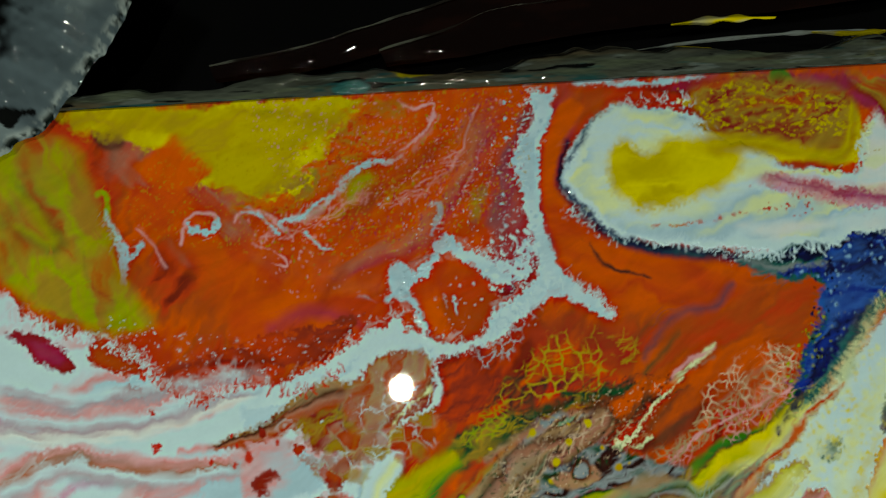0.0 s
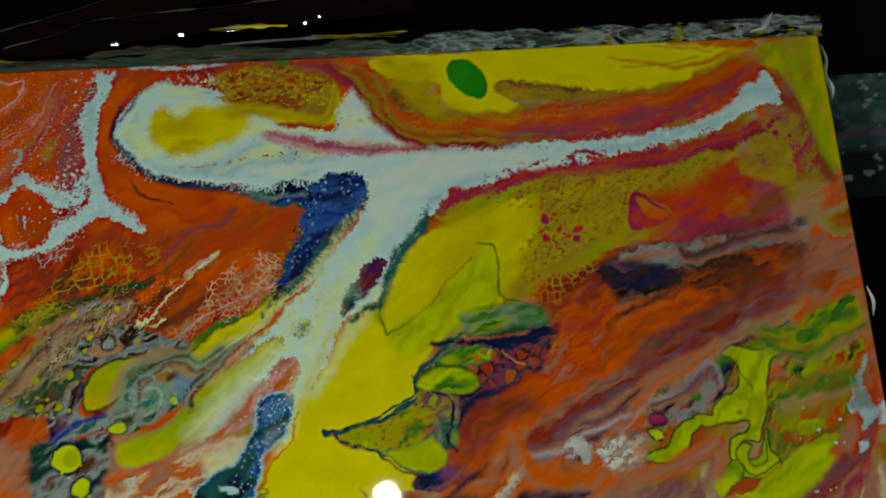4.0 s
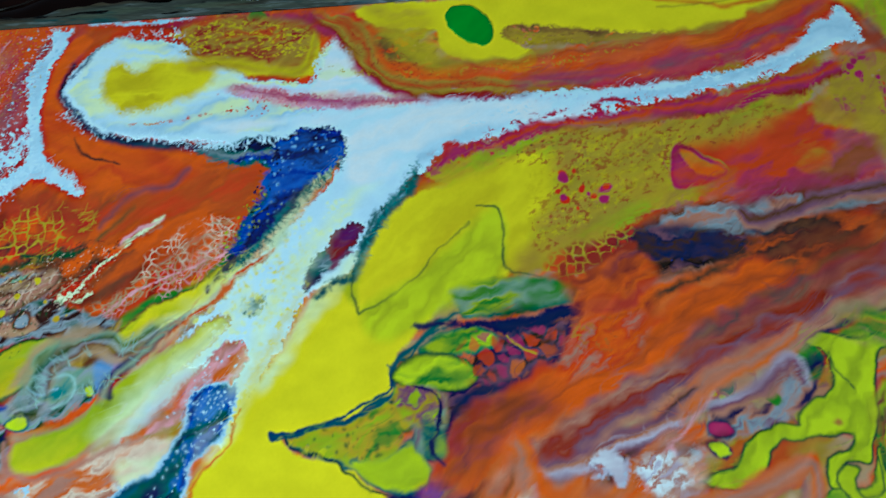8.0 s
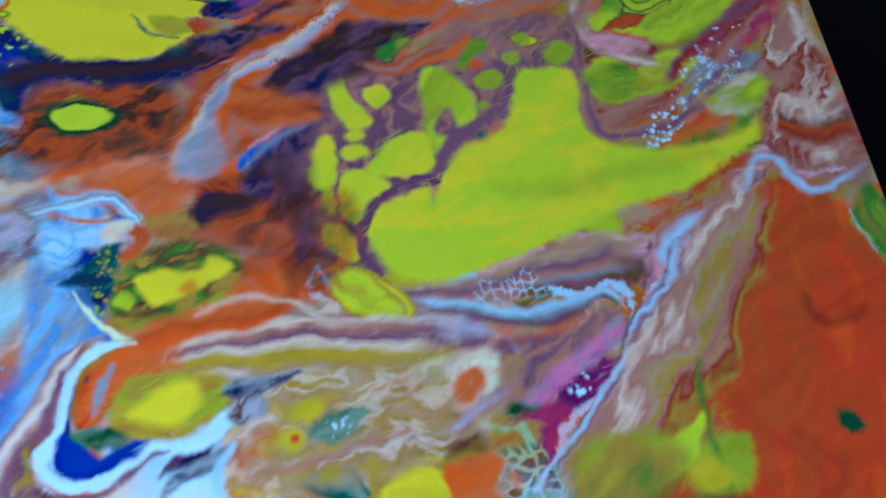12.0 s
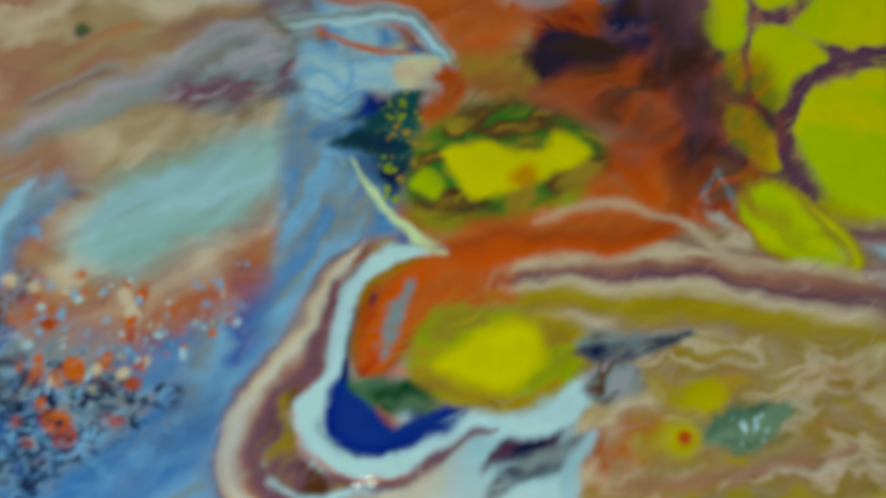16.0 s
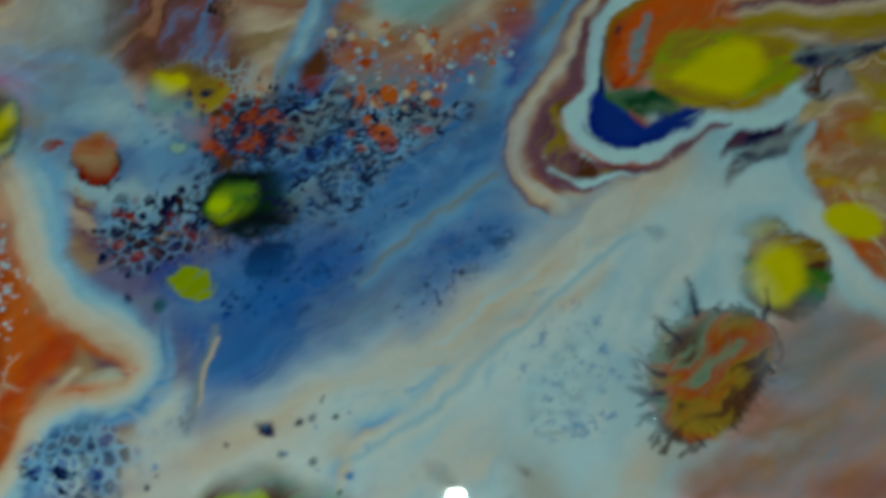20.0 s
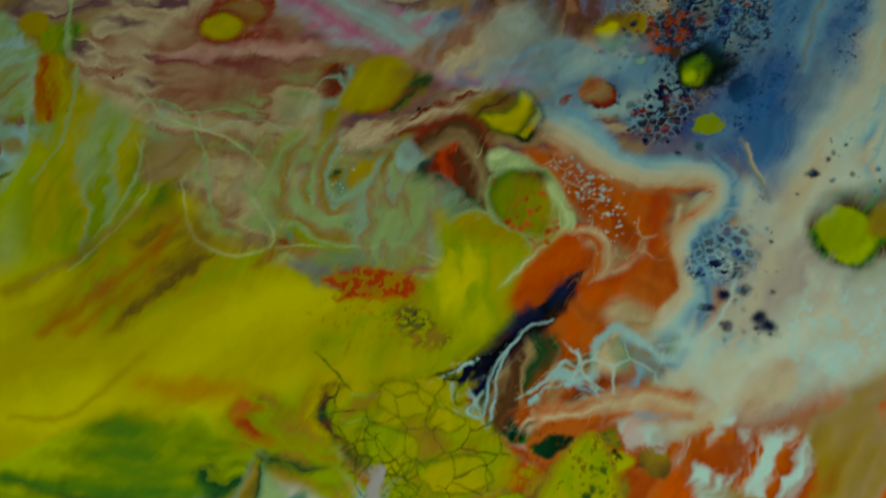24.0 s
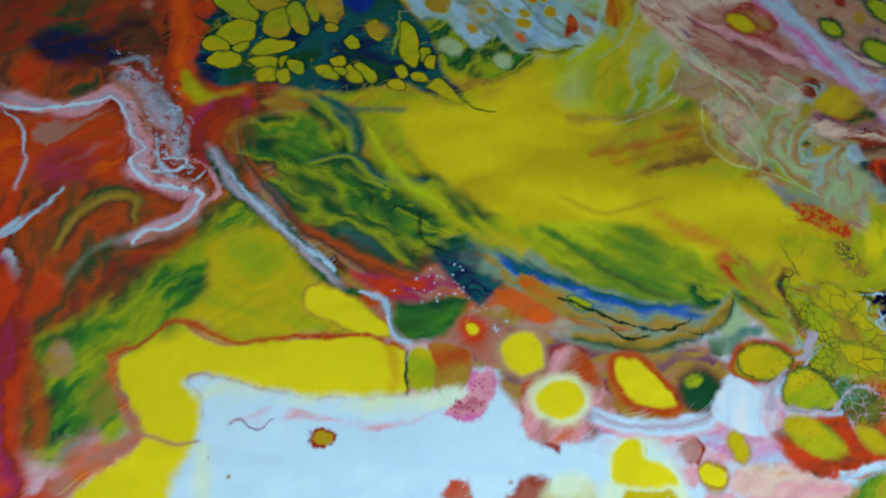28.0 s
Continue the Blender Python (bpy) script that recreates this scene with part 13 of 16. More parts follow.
line('','LG',[(-146.2,-38.7),(-145.6,-50.5),(-149.5,-62.7),(-151.6,-72.9)],[.6,1,1.4,.5],soft=.5,alpha=.75,fringe=.2)
line('','LG',[(-123.4,-55.6),(-134.8,-60.9),(-140.8,-73.2),(-136.6,-82.7)],[.6,.7,.9,.6],soft=.5,alpha=.75,fringe=.2)
stream('',['LG','TN','OC','LG','YG'],[(-117.8,-61),(-128.7,-66.6),(-132.9,-78.4),(-127.4,-90.2),(-116.6,-98.2)],[6,8,8,8,4],soft=2,fold=.6,alpha=.85)
stream('',['LG','MI','OC','TN','LG'],[(-111.2,-67.4),(-121,-75.2),(-123.1,-85.5),(-111.3,-86.7),(-101.4,-79.2)],[4,6,7,7,5],soft=1.5,fold=.5,alpha=.9)
fill('',['LG','TN','MI','LG'],[(-108,-82),(-94,-93.2),(-99.4,-103.6),(-107.1,-109.3),(-119.8,-101.6),(-119.9,-90.7)],soft=3,alpha=.8,ang=60,grain=3)
fill('',['Y2','YG','Y'],[(-97.7,-99.7),(-94.4,-110.5),(-81.5,-122.7),(-89.9,-126.5),(-103.8,-134.3),(-110.9,-121.5),(-104,-110.1)],soft=2.5,ang=60,grain=4)
fill('',['O2','R','O2'],[(-133,-101),(-122.5,-104.6),(-113.9,-112.7),(-114.5,-117.5),(-124.2,-110.7),(-132.2,-104.5)],soft=1.4,fringe=.8)
fill('',['GY','MV'],[(-138.6,-91.8),(-130.4,-98.1),(-133,-99.9),(-139.1,-94.6)],soft=1.2,fringe=.5,alpha=.8)
fill('',['OC','BR','G2','O2'],[(-81.7,-99.4),(-68.9,-105),(-73,-115.6),(-79.8,-118.3),(-86,-108)],soft=1.2,rim=['LG',1],ang=40)
stream('',['LG','CR','LG'],[(-69.6,-107.7),(-71.5,-119.7),(-79.7,-122.3),(-94.8,-126.1)],[3,3,2,.8],soft=1)
fill('',['R','O','R'],[(-90.6,-126.9),(-79.9,-122.1),(-71.4,-121.6),(-70.5,-128.9),(-81.6,-131.6),(-93.4,-133.7)],soft=2)
fill('navy_streak',['DB','K','DB'],[(-114,-142.3),(-106.4,-138.9),(-91.9,-136.1),(-75.4,-131.8),(-82.4,-136.7),(-98,-140.6),(-108.5,-143.4)],soft=.9,fringe=.5)
fill('',['BR','DG','TN','BR'],[(-115.1,-151.6),(-103.2,-143.9),(-91.2,-141.2),(-89,-147),(-102.3,-152.6),(-112.1,-158.1)],soft=2,ang=60)
line('','W2',[(-114.1,-143.8),(-114.6,-149.6),(-114.4,-154.7),(-105.6,-143.6),(-93.8,-138.9),(-87.9,-139.8)],[.5,.7,.6,.5,.5],soft=.4)
lace('','W',[(-90.2,-145.9),(-82.1,-151.3),(-69.5,-156),(-71.1,-165.5),(-82.2,-166.1),(-91,-156.1)],size=8,width=.5,cover=.9)
fill('',['Y2','YG','OC'],[(-142.1,-130.1),(-128.8,-132.3),(-118.6,-139.6),(-112.6,-162.4),(-120.5,-168.3),(-132.2,-168.9),(-144,-162),(-143.4,-151.7),(-146.8,-137.4)],soft=2,ang=20,grain=3,alpha=.85)
fill('yellow_cell',['Y2','YG'],[(-131.1,-132.6),(-124.3,-137.6),(-123.5,-143.1),(-130.9,-142.5),(-134.8,-137)],soft=.8,rim=['DG',.25],fringe=.5)
fill('yellow_cell',['Y2','YG'],[(-122.8,-144),(-118.3,-150),(-123.3,-150.3),(-126.1,-146.4)],soft=.8,rim=['DG',.25],fringe=.5)
fill('yellow_cell',['Y2','YG'],[(-138,-140),(-130.8,-148.3),(-134.2,-154.2),(-141.4,-151.6),(-143.4,-144.2)],soft=.8,rim=['DG',.25],fringe=.5)
fill('yellow_cell',['Y2','YG'],[(-132.5,-154.3),(-119.6,-158.4),(-119.3,-165.7),(-129.3,-164.5),(-134.2,-158)],soft=.8,rim=['DG',.25],fringe=.5)
fill('yellow_cell',['Y2','YG'],[(-120,-169.7),(-114.6,-171.7),(-116.6,-175.4),(-121.6,-173.1)],soft=.8,rim=['DG',.25],fringe=.5)
lace('','DG2',[(-141.1,-129.1),(-119.6,-140.7),(-112.6,-162.4),(-131.2,-169.7),(-145.9,-164),(-149.6,-142.4)],size=7,width=.3,alpha=.7,cover=.8)
lace('','DG2',[(-145,-133.3),(-135.8,-139.7),(-133.3,-160.6),(-141.9,-167.5),(-148,-158.5),(-147.7,-140.4)],size=3.2,width=.3,alpha=.6,cover=.7)
fill('',['Y2','YG','Y2'],[(-115,-177.2),(-99.6,-168.4),(-92.7,-170.9),(-96,-182.9),(-105,-187.8),(-112.7,-184.6)],soft=1.3,rim=['OC',1],ang=60)
spots('','DG',[(-98.9,-172.8),(-93.1,-179.9),(-102.1,-188.2),(-105.9,-181.3)],26,small=.3,large=.9,alpha=.7)
fill('yellow_cell',['Y2','YG'],[(-169,-153.1),(-161.1,-152.8),(-152.9,-158.2),(-159.4,-163.2),(-167,-163.6),(-172.3,-158.1)],soft=1,rim=['DG',.8],fringe=.6)
fill('yellow_cell',['Y2','YG'],[(-154.9,-163.5),(-148,-162.4),(-140.6,-172.2),(-145.4,-175.3),(-156.9,-174),(-161.1,-170.4)],soft=1,rim=['DG',.8],fringe=.6)
fill('',['YG','Y2'],[(-162.8,-177.4),(-156,-176.4),(-146.8,-185.8),(-145.4,-190.3),(-156.2,-188.1),(-163.2,-182.1)],soft=1.4)
fill('','Y2',[(-138.9,-182.6),(-131.7,-185.2),(-129.8,-190.5),(-136.2,-189.3)],soft=1.2,rim=['OC',1])
fill('',['WH','W','PK','LV'],[(-176.8,-162),(-167.2,-169.2),(-163.3,-175),(-165.8,-179.5),(-176.2,-180.7),(-187.1,-171.4)],soft=1,ang=80)
line('','LV',[(-142.2,-150.5),(-147.5,-157.2),(-150.7,-158.3)],[2.6,3,1.2],soft=.6,fringe=.4)
line('','LV',[(-156.2,-161.4),(-163.2,-166.8),(-165.8,-172)],[.6,2.4,4],soft=.6,fringe=.3)
line('','LV',[(-161.9,-173.1),(-154.6,-174.9),(-144.7,-175.9),(-137.5,-171.3),(-131.4,-169.9),(-125.8,-172.7)],[1.4,1.2,1,1.4,.8,.5],soft=.4,fringe=.4)
line('','W',[(-148.9,-195.6),(-138.4,-195),(-128.1,-195.5),(-118.9,-200.5),(-106.2,-207.3)],[1.5,2.4,1.6,1.2,2],soft=.6,fringe=.5)
fill('',['OC','YG','G2','OC'],[(-148.1,-202.8),(-139.8,-196.7),(-128,-198.9),(-119.5,-207.9),(-129.4,-213.8),(-137.6,-214.8)],soft=2,ang=40)
line('','O2',[(-196.5,-81),(-186,-78.6),(-174.7,-76.6),(-167.9,-71.8)],[3,2,2,1.5],soft=2.5,alpha=.6)
line('','OC',[(-168.3,-58.8),(-159.7,-65.3),(-157.6,-74.9),(-148.5,-81.6)],[3,4,3,2],soft=2.5,alpha=.7)
line('','OC2',[(-219.7,-92.7),(-206.9,-100.2),(-194.4,-98.7),(-182.5,-95.6)],[.8,1.2,2,1],soft=1.5,alpha=.8)
line('','G2',[(-229.9,-103.7),(-214.4,-114.3),(-199,-124.8),(-182.3,-135.4)],[2,3,3,2],soft=1.8,alpha=.8)
line('','SA',[(-186,-102.3),(-174.3,-110.9),(-163.8,-116.3)],[4,6,3],soft=3,alpha=.5)
stream('',['GG','T','B2','GG','OC','GG'],[(-253,-110.4),(-239,-118),(-225.8,-128.7),(-212.5,-134.5),(-198.5,-139.5),(-183,-140.5)],[12,14,14,12,11,9],soft=1.5,fold=.5)
fill('',['O','OC','O'],[(-240.4,-119.8),(-231.2,-124.2),(-228.1,-129.9),(-232.6,-132.9),(-240.2,-126.5)],soft=.9)
fill('',['YG','OC'],[(-225.1,-129.7),(-218.2,-133.1),(-221.6,-134.7),(-226.1,-131.9)],soft=.8,rim=['T',.6])
line('','DG2',[(-229.3,-129.7),(-218.3,-135.1),(-204.2,-141.9),(-193.5,-144.2),(-184.4,-141.1)],[.8,1,.8,.7,.5],soft=.4,fringe=.3)
fill('',['DG','G2','DG'],[(-285.8,-79.9),(-274.2,-81.6),(-265.4,-87.4),(-258.5,-96.9),(-258.7,-110.8),(-289.9,-86.2)],soft=4,cover=.6,patch=4)
fill('',['DG','G2','DG'],[(-140.9,-168.3),(-133.7,-167.5),(-125.3,-173.1),(-123.3,-178.4),(-131.9,-183.2),(-141.5,-178.3)],soft=1.5,alpha=.8,ang=20)
line('','LV',[(-145.4,-175.8),(-137.5,-171.3),(-131.4,-169.9),(-125.8,-172.7)],[1,1.4,.8,.5],soft=.4,fringe=.5)
lace('','LV',[(-138.9,-170.1),(-129.2,-173.3),(-135.7,-181.6),(-143.4,-178.4)],size=4,width=.3,cover=.8)
stream('',['WH','WP','PE','WP','WH'],[(40,-109.2),(29.3,-119),(17.8,-125.7),(5.6,-133.3),(-10.3,-139),(-24.2,-143.8)],[8,14,18,20,18,14],soft=4,alpha=.75,fold=.4)
fill('',['WH','W','WH','WP'],[(-2.9,-134.3),(15.9,-126.7),(29.3,-120.9),(39.1,-107.2),(50.8,-103.2),(57,-95),(71.3,-98.1),(58.3,-107.2),(48.2,-120.8),(46.8,-133.9),(29.1,-143.1),(10.8,-149.5),(-4,-150.6)],soft=5,ang=35,grain=7,alpha=.6)
fill('',['W','WH','SK','W'],[(46.6,-112.1),(50.6,-107.2),(53.6,-124.5),(63.8,-139.1),(50.5,-133.8),(47.1,-124.6)],soft=4,alpha=.6)
hairs('PE',[(43.8,-109.2),(29.3,-120.9),(17.9,-128.6)],30,length=9,width=.4,lean=40,alpha=.4)
hairs('SK',[(42.7,-113.1),(29.2,-124.7),(16,-132.3)],26,length=9,width=.4,lean=40,alpha=.4)
fill('',['Y2','OC2','Y2'],[(-178.6,208.2),(-162.6,209.4),(-127.4,207.6),(-95.1,205.7),(-100.4,198.5),(-108.7,194.6),(-119.1,180.5),(-131.8,183),(-140.9,193.3),(-148.6,202),(-166.1,201.4)],soft=2.5,fringe=2,ang=20,alpha=.9)
fill('','O',[(-148.6,202),(-140.9,193.3),(-131.8,183),(-120.7,180.6),(-108.7,194.6),(-98.7,199.3),(-92.9,187.4),(-116.4,172.5),(-143.1,180.8),(-153.7,194.4)],cover=.35,patch=3,soft=3,alpha=.8)
fill('',['OC','YG','OC','O2'],[(-196.2,197.9),(-185.1,202.9),(-174.1,198.6),(-169.8,187.3),(-164,172.4),(-159.8,159.3),(-154,147.5),(-168.2,145.6),(-180.5,150.9),(-189.6,157.9),(-197.1,166.6)],soft=3,ang=110,grain=4,alpha=.85)
stream('',['G2','YG','OC'],[(-191.8,188.7),(-185.8,178.7),(-181.3,172),(-192.1,177.5)],[4,7,6,3],soft=2.5,alpha=.7)
stream('',['R','O','SP','M','R'],[(-101.1,158.6),(-86.2,165.7),(-77,170),(-67.2,182.4),(-57.6,201.8)],[9,12,12,14,16],soft=4,alpha=.55)
fill('',['R','R2','R'],[(-149.9,134.1),(-130.8,139.5),(-108.4,143.4),(-95.5,145.4),(-102.4,136.3),(-121.7,132.1),(-137.7,126.2),(-148.6,128.2)],soft=.7,fringe=2.6)
fill('',['R2','M'],[(-193,147.4),(-183.8,145.2),(-177,138.4),(-179.4,136.2),(-188.5,140.8)],soft=.8,fringe=1.4)
fill('','O2',[(-170.6,143.9),(-159,141.5),(-157.4,133.9),(-168.6,135.5)],soft=.7,fringe=1.4)
stream('',['W','LV','PK','W','LV','WH','W'],[(-199,126.8),(-173.7,121.8),(-150.3,123.7),(-126.6,128.2)],[18,17,14,8],soft=2,fold=.2,alpha=.9)
stream('',['W','PK','SP','W','LV'],[(-199.5,105.3),(-178.7,111.8),(-158.8,107.2),(-130.9,106.7)],[12,9,9,7],soft=2,fold=.25,alpha=.9)
stream('',['TN','BR','SP','O2'],[(-139.2,111.5),(-125.7,115.6),(-109.5,123.3),(-101.5,125.1)],[2,4,7,6],soft=.9,fringe=.9)
hairs('W',[(-196.6,155.5),(-177.5,146),(-160.6,140.1),(-145.5,126.4),(-129.8,128.4),(-115.7,126.2),(-102.6,133.1),(-94.4,137.3)],190,length=3.4,width=.4)
hairs('R',[(-157.6,137),(-144,125.9),(-128.2,128.6),(-112.5,125.9),(-99.5,132.9)],70,length=3,width=.5)
spots('',['R','R2'],[(-150.2,127.1),(-122.1,125),(-110,114.8),(-132.5,105.5),(-158.6,112.2)],14,small=.4,large=1.8)
stream('',['R2','BR','R2','RD','MV','R2'],[(158.6,73.2),(178.1,82.7),(199.6,91.8),(230.9,104.5)],[6,12,15,15],soft=3,alpha=.7,fold=.4)
fill('',['LV','SP','PK','LV','PE'],[(63.5,-141.6),(74.3,-121.2),(87.8,-120.4),(99.9,-127.9),(118.3,-135.7),(110.9,-147.1),(92.1,-155.5),(59.1,-157.3),(56.2,-150.8)],soft=4,ang=20,grain=7)
fill('',['SP','SA','TN','PE','SP'],[(81.3,-99.7),(96.5,-99.6),(108,-104.9),(109.9,-117.8),(123.1,-127.1),(120,-132),(106.3,-126.8),(97.9,-120.5),(88.2,-111.5)],soft=1.4,ang=-45,grain=2.5)
stream('',['W','WH','W'],[(78.8,-99.8),(83.5,-109.9),(91.6,-120.1),(102.5,-126.8),(122.5,-132.1),(133.7,-137)],[6,6,5,5,6,8],soft=1.2,fringe=.5)
stream('',['GG','T','DG'],[(97.7,-97.3),(107.1,-99.5),(111.6,-106),(110.2,-113.2)],[3,5,4,2],soft=.8)
fill('',['O','SA','O2'],[(130.3,-96.5),(142,-94.7),(146.8,-103.1),(138.7,-108.9),(129,-107.5)],soft=1.2,fringe=.5)
fill('yellow_cell',['Y','Y2'],[(116,-102.2),(120.7,-98.4),(128.9,-99),(129.7,-105.9),(120.9,-110.2),(124.9,-112.6),(121.1,-123.2),(111.3,-120.6),(110.5,-115.2),(114.1,-111.3)],soft=.9)
blob('yellow_cell','Y',(87.5,-104.3),5,3.2,-10,soft=.9)
blob('','O2',(95.6,-104.7),2.4,2.2,0,soft=.8)
lace('','MI',[(143.8,-97.5),(156.1,-98.8),(154.7,-107.5),(142.2,-108.9)],size=3,width=.4,cells=['DG','GG'])
stream('',['DG','YG','G2','DG'],[(130.1,-112),(144.1,-110.2),(152.9,-117),(155.2,-128.9),(167.2,-139.3),(175.8,-152),(185.5,-164.1)],[4,6,8,9,10,11,12],soft=1.2)
fill('',['YG','OC','G2'],[(159.4,-96.2),(176,-93.1),(187.3,-98.8),(175.7,-110.3),(159.2,-113)],soft=3,ang=40)
fill('',['DG','G2','DG2','DG'],[(155.3,-110.7),(169.3,-113),(198.3,-110),(194.3,-126.8),(173.9,-126.5),(160.7,-121.1)],soft=3,ang=-10)
blob('yellow_cell','Y2',(191.9,-104.6),5.5,4,0,soft=1.2,fringe=.5)
blob('yellow_cell','Y2',(186.4,-115.8),5.5,4,0,soft=1.2,fringe=.5)
fill('',['OC','O2','OC'],[(165.1,-127.7),(180.6,-129),(193.1,-131.9),(188.6,-151.2),(177.3,-144.6),(167.9,-135.5)],soft=1.4,rim=['YG',1.4],ang=-30)
fill('yellow_cell',['Y','LY'],[(107.2,-51),(111.2,-45.6),(119.6,-50),(126.4,-57.9),(121.5,-60.4),(111.8,-56.1)],soft=.8,rim=['OC',.8])
fill('',['OC','G2','BR','OC'],[(68.1,-112.7),(71.1,-106.3),(78.6,-105.8),(83,-111.2),(80.7,-119),(74.3,-120.8),(69.3,-117.7)],soft=.6,fringe=.7)
fill('yellow_cell','Y',[(69.8,-113.1),(73.3,-108),(77.6,-109.3),(78.4,-115),(74.4,-118.5),(71,-117.5)],soft=1.6)
fill('',['BR','OC','O2','GG','BR'],[(52,-131.8),(55.3,-123.4),(63.5,-119.9),(71.9,-122.4),(73.2,-127.5),(68.1,-135.7),(60.1,-141.2),(54.4,-138.7)],soft=.8,ang=40,grain=2)
hairs('BR2',[(59,-119.3),(54.4,-124.6),(51.5,-129.3),(50.9,-135),(54.4,-140.6),(58.9,-141.5)],26,length=4,width=.6)
hairs('BR2',[(73,-124.9),(71.7,-130.8),(65.8,-138.3)],20,length=2,width=.4)
fill('',['YG','Y2'],[(124.8,-123.3),(130.3,-121.8),(132.4,-128.5),(127.9,-130.9)],soft=.9,rim=['TN',.8])
fill('',['DG','GY','DG2'],[(143.9,-131.2),(148.9,-133.6),(155.7,-143.7),(153.3,-148.2),(148.3,-146.2),(144.4,-138.7)],soft=.8)
fill('',['LV','SP','PE','LV'],[(-83.7,-55),(-50.2,-57.4),(-50.9,-69.6),(-62.6,-73.9),(-75.3,-68.2)],soft=3.5,ang=20,grain=5)
fill('',['WH','W','WP','WH'],[(-62.2,-154.2),(-51.6,-167.1),(-30.7,-168.3),(-6.4,-170.9),(3.8,-176.2),(-2.6,-186.2),(-58.7,-183.1),(-65.3,-168.7)],soft=4,alpha=.75,ang=20,grain=6)
stream('',['SA','PE','SA'],[(-102.6,-159.5),(-90.1,-163.7),(-80.1,-166.7),(-68,-174.5)],[3,5,7,6],soft=1.5,fringe=.5)
blob('','DB',(-43.9,-163.6),1.68,1.12,-20,soft=.6,fringe=.5)
blob('','DB',(-43.5,-166.6),1.8,1.2,-20,soft=.6,fringe=.5)
blob('','DB',(-48.3,-154.4),1.44,.96,-20,soft=.6,fringe=.5)
blob('','DB',(-11.1,-139.9),1.2,.8,-20,soft=.6,fringe=.5)
lace('','SK',[(-22.7,-87.3),(-7.6,-77.4),(7.3,-81.6),(5.3,-101.2),(-4.7,-104.9),(-5.8,-96.7),(-15.1,-94.3)],size=2.2,width=.2,cells=['DB','DB','B'],cover=.6,alpha=.55)
lace('','SK',[(-41.7,-99.6),(-26.1,-101.3),(-25.4,-107.9),(-34.7,-113.8),(-42.6,-108.6)],size=2.4,width=.25,cells=['DB','BR2','R2'],cover=.6,alpha=.6)
lace('','SK',[(-50,-142.1),(-37,-140.3),(-33.8,-148.2),(-42.2,-157.8),(-50.7,-153.6)],size=2.4,width=.5,cells=['DB','B'],cover=.7)
hairs('W2',[(3.8,-134.8),(28.8,-125.5),(51.6,-104.3)],26,length=10,width=.4,lean=40,alpha=.45)
spots('','W',[(-66.6,-103.8),(-57.3,-108.8),(-53.1,-130),(-63.7,-130.6)],60,small=.12,large=.35)
line('','W2',[(-111.8,-146.1),(-116.9,-148.4),(-114.2,-151.1),(-108,-143.8),(-96.4,-139.3)],[.4,.7,.5,.4],soft=.35)
line('','W2',[(-104,-152.3),(-96.4,-152.1),(-90,-150),(-86.9,-156.5),(-85.6,-160.2)],[.5,.9,.7,.5],soft=.4,fringe=.3)
stream('',['B2','LV','W2','LV','MV'],[(-342.5,48.4),(-321.9,35.3),(-309.4,17.6),(-300.5,-0.1)],[14,14,10,4],soft=1.5)
fill('',['O','O2','R2'],[(-348,29),(-330.7,23.8),(-313.8,5.7),(-328.5,5.6),(-340.6,9.1),(-352.5,17.5)],soft=1.5,ang=10)
line('','B',[(-352.2,15.9),(-334,6.4),(-322.1,0.3)],[1.4,1.2,.6],soft=.7)
fill('',['DB','B','DB'],[(-289.5,21),(-275.1,12.2),(-274.7,-5.7),(-282.6,-11.1),(-289.8,3.1)],soft=2)
blob('yellow_cell','OC2',(-292.3,-8.3),6,3.6,-60,soft=.9,halo='OC',ring=.8)
blob('yellow_cell','OC2',(-301.6,17.1),4.5,3,-50,soft=.9,halo='OC',ring=.8)
blob('yellow_cell','OC2',(-293.7,21),3.4,2.6,-30,soft=.9,halo='OC',ring=.8)
blob('yellow_cell','OC2',(-275.5,-19.3),3.6,2.6,-30,soft=.9,halo='OC',ring=.8)
stream('',['DG','YG','Y2','YG'],[(-277.2,-72.9),(-264,-87.8),(-249.4,-103),(-235.2,-112.3)],[8,12,12,6],soft=3,fold=.8,alpha=.9)
stream('',['DG','G2','YG','DG'],[(-328,-64.6),(-309.3,-72),(-293.8,-85.6),(-277.2,-103.8),(-264.2,-107.8)],[10,14,14,12,6],soft=3,fold=.8,alpha=.8)
line('','DG2',[(-269.9,-94.5),(-270.3,-105.1),(-260.4,-111.2)],[.6,.9,.6],soft=.5)
line('','DG2',[(-247.3,-52.4),(-244,-55.6),(-237.2,-56.5)],[.5,.9,.4],soft=.4)
fill('',['W','WH','W'],[(15.2,164.7),(42.6,164.2),(61.7,165.9),(85.8,165.5),(142.8,164.9),(141.8,157.9),(110.5,156.2),(91,150.9),(74.3,138.2),(64.1,138.9),(63.2,155.3),(45.8,161.7),(25.1,160.1)],soft=2,ang=20,grain=6)
fill('',['W','WH','CR'],[(53.4,178.9),(60.8,195.8),(65.8,189.4),(74.9,176.6),(88,170),(60.4,170.1),(52.1,173.6)],soft=1.4,fringe=.6)
stream('',['PK','M','PK'],[(15.5,180),(34.9,174.8),(53.5,170.5),(77.5,168.2),(94.6,167.1)],[2,4,6,4,1],soft=2,alpha=.7,fringe=.8)
fill('',['CR','W','CR'],[(-26.1,194),(-17.1,200.7),(-3.4,196.1),(10.1,189.8),(26.8,181.5),(14.1,173.5),(1.7,167.3),(-15.5,166.7),(-25.4,174.4)],soft=2.5)
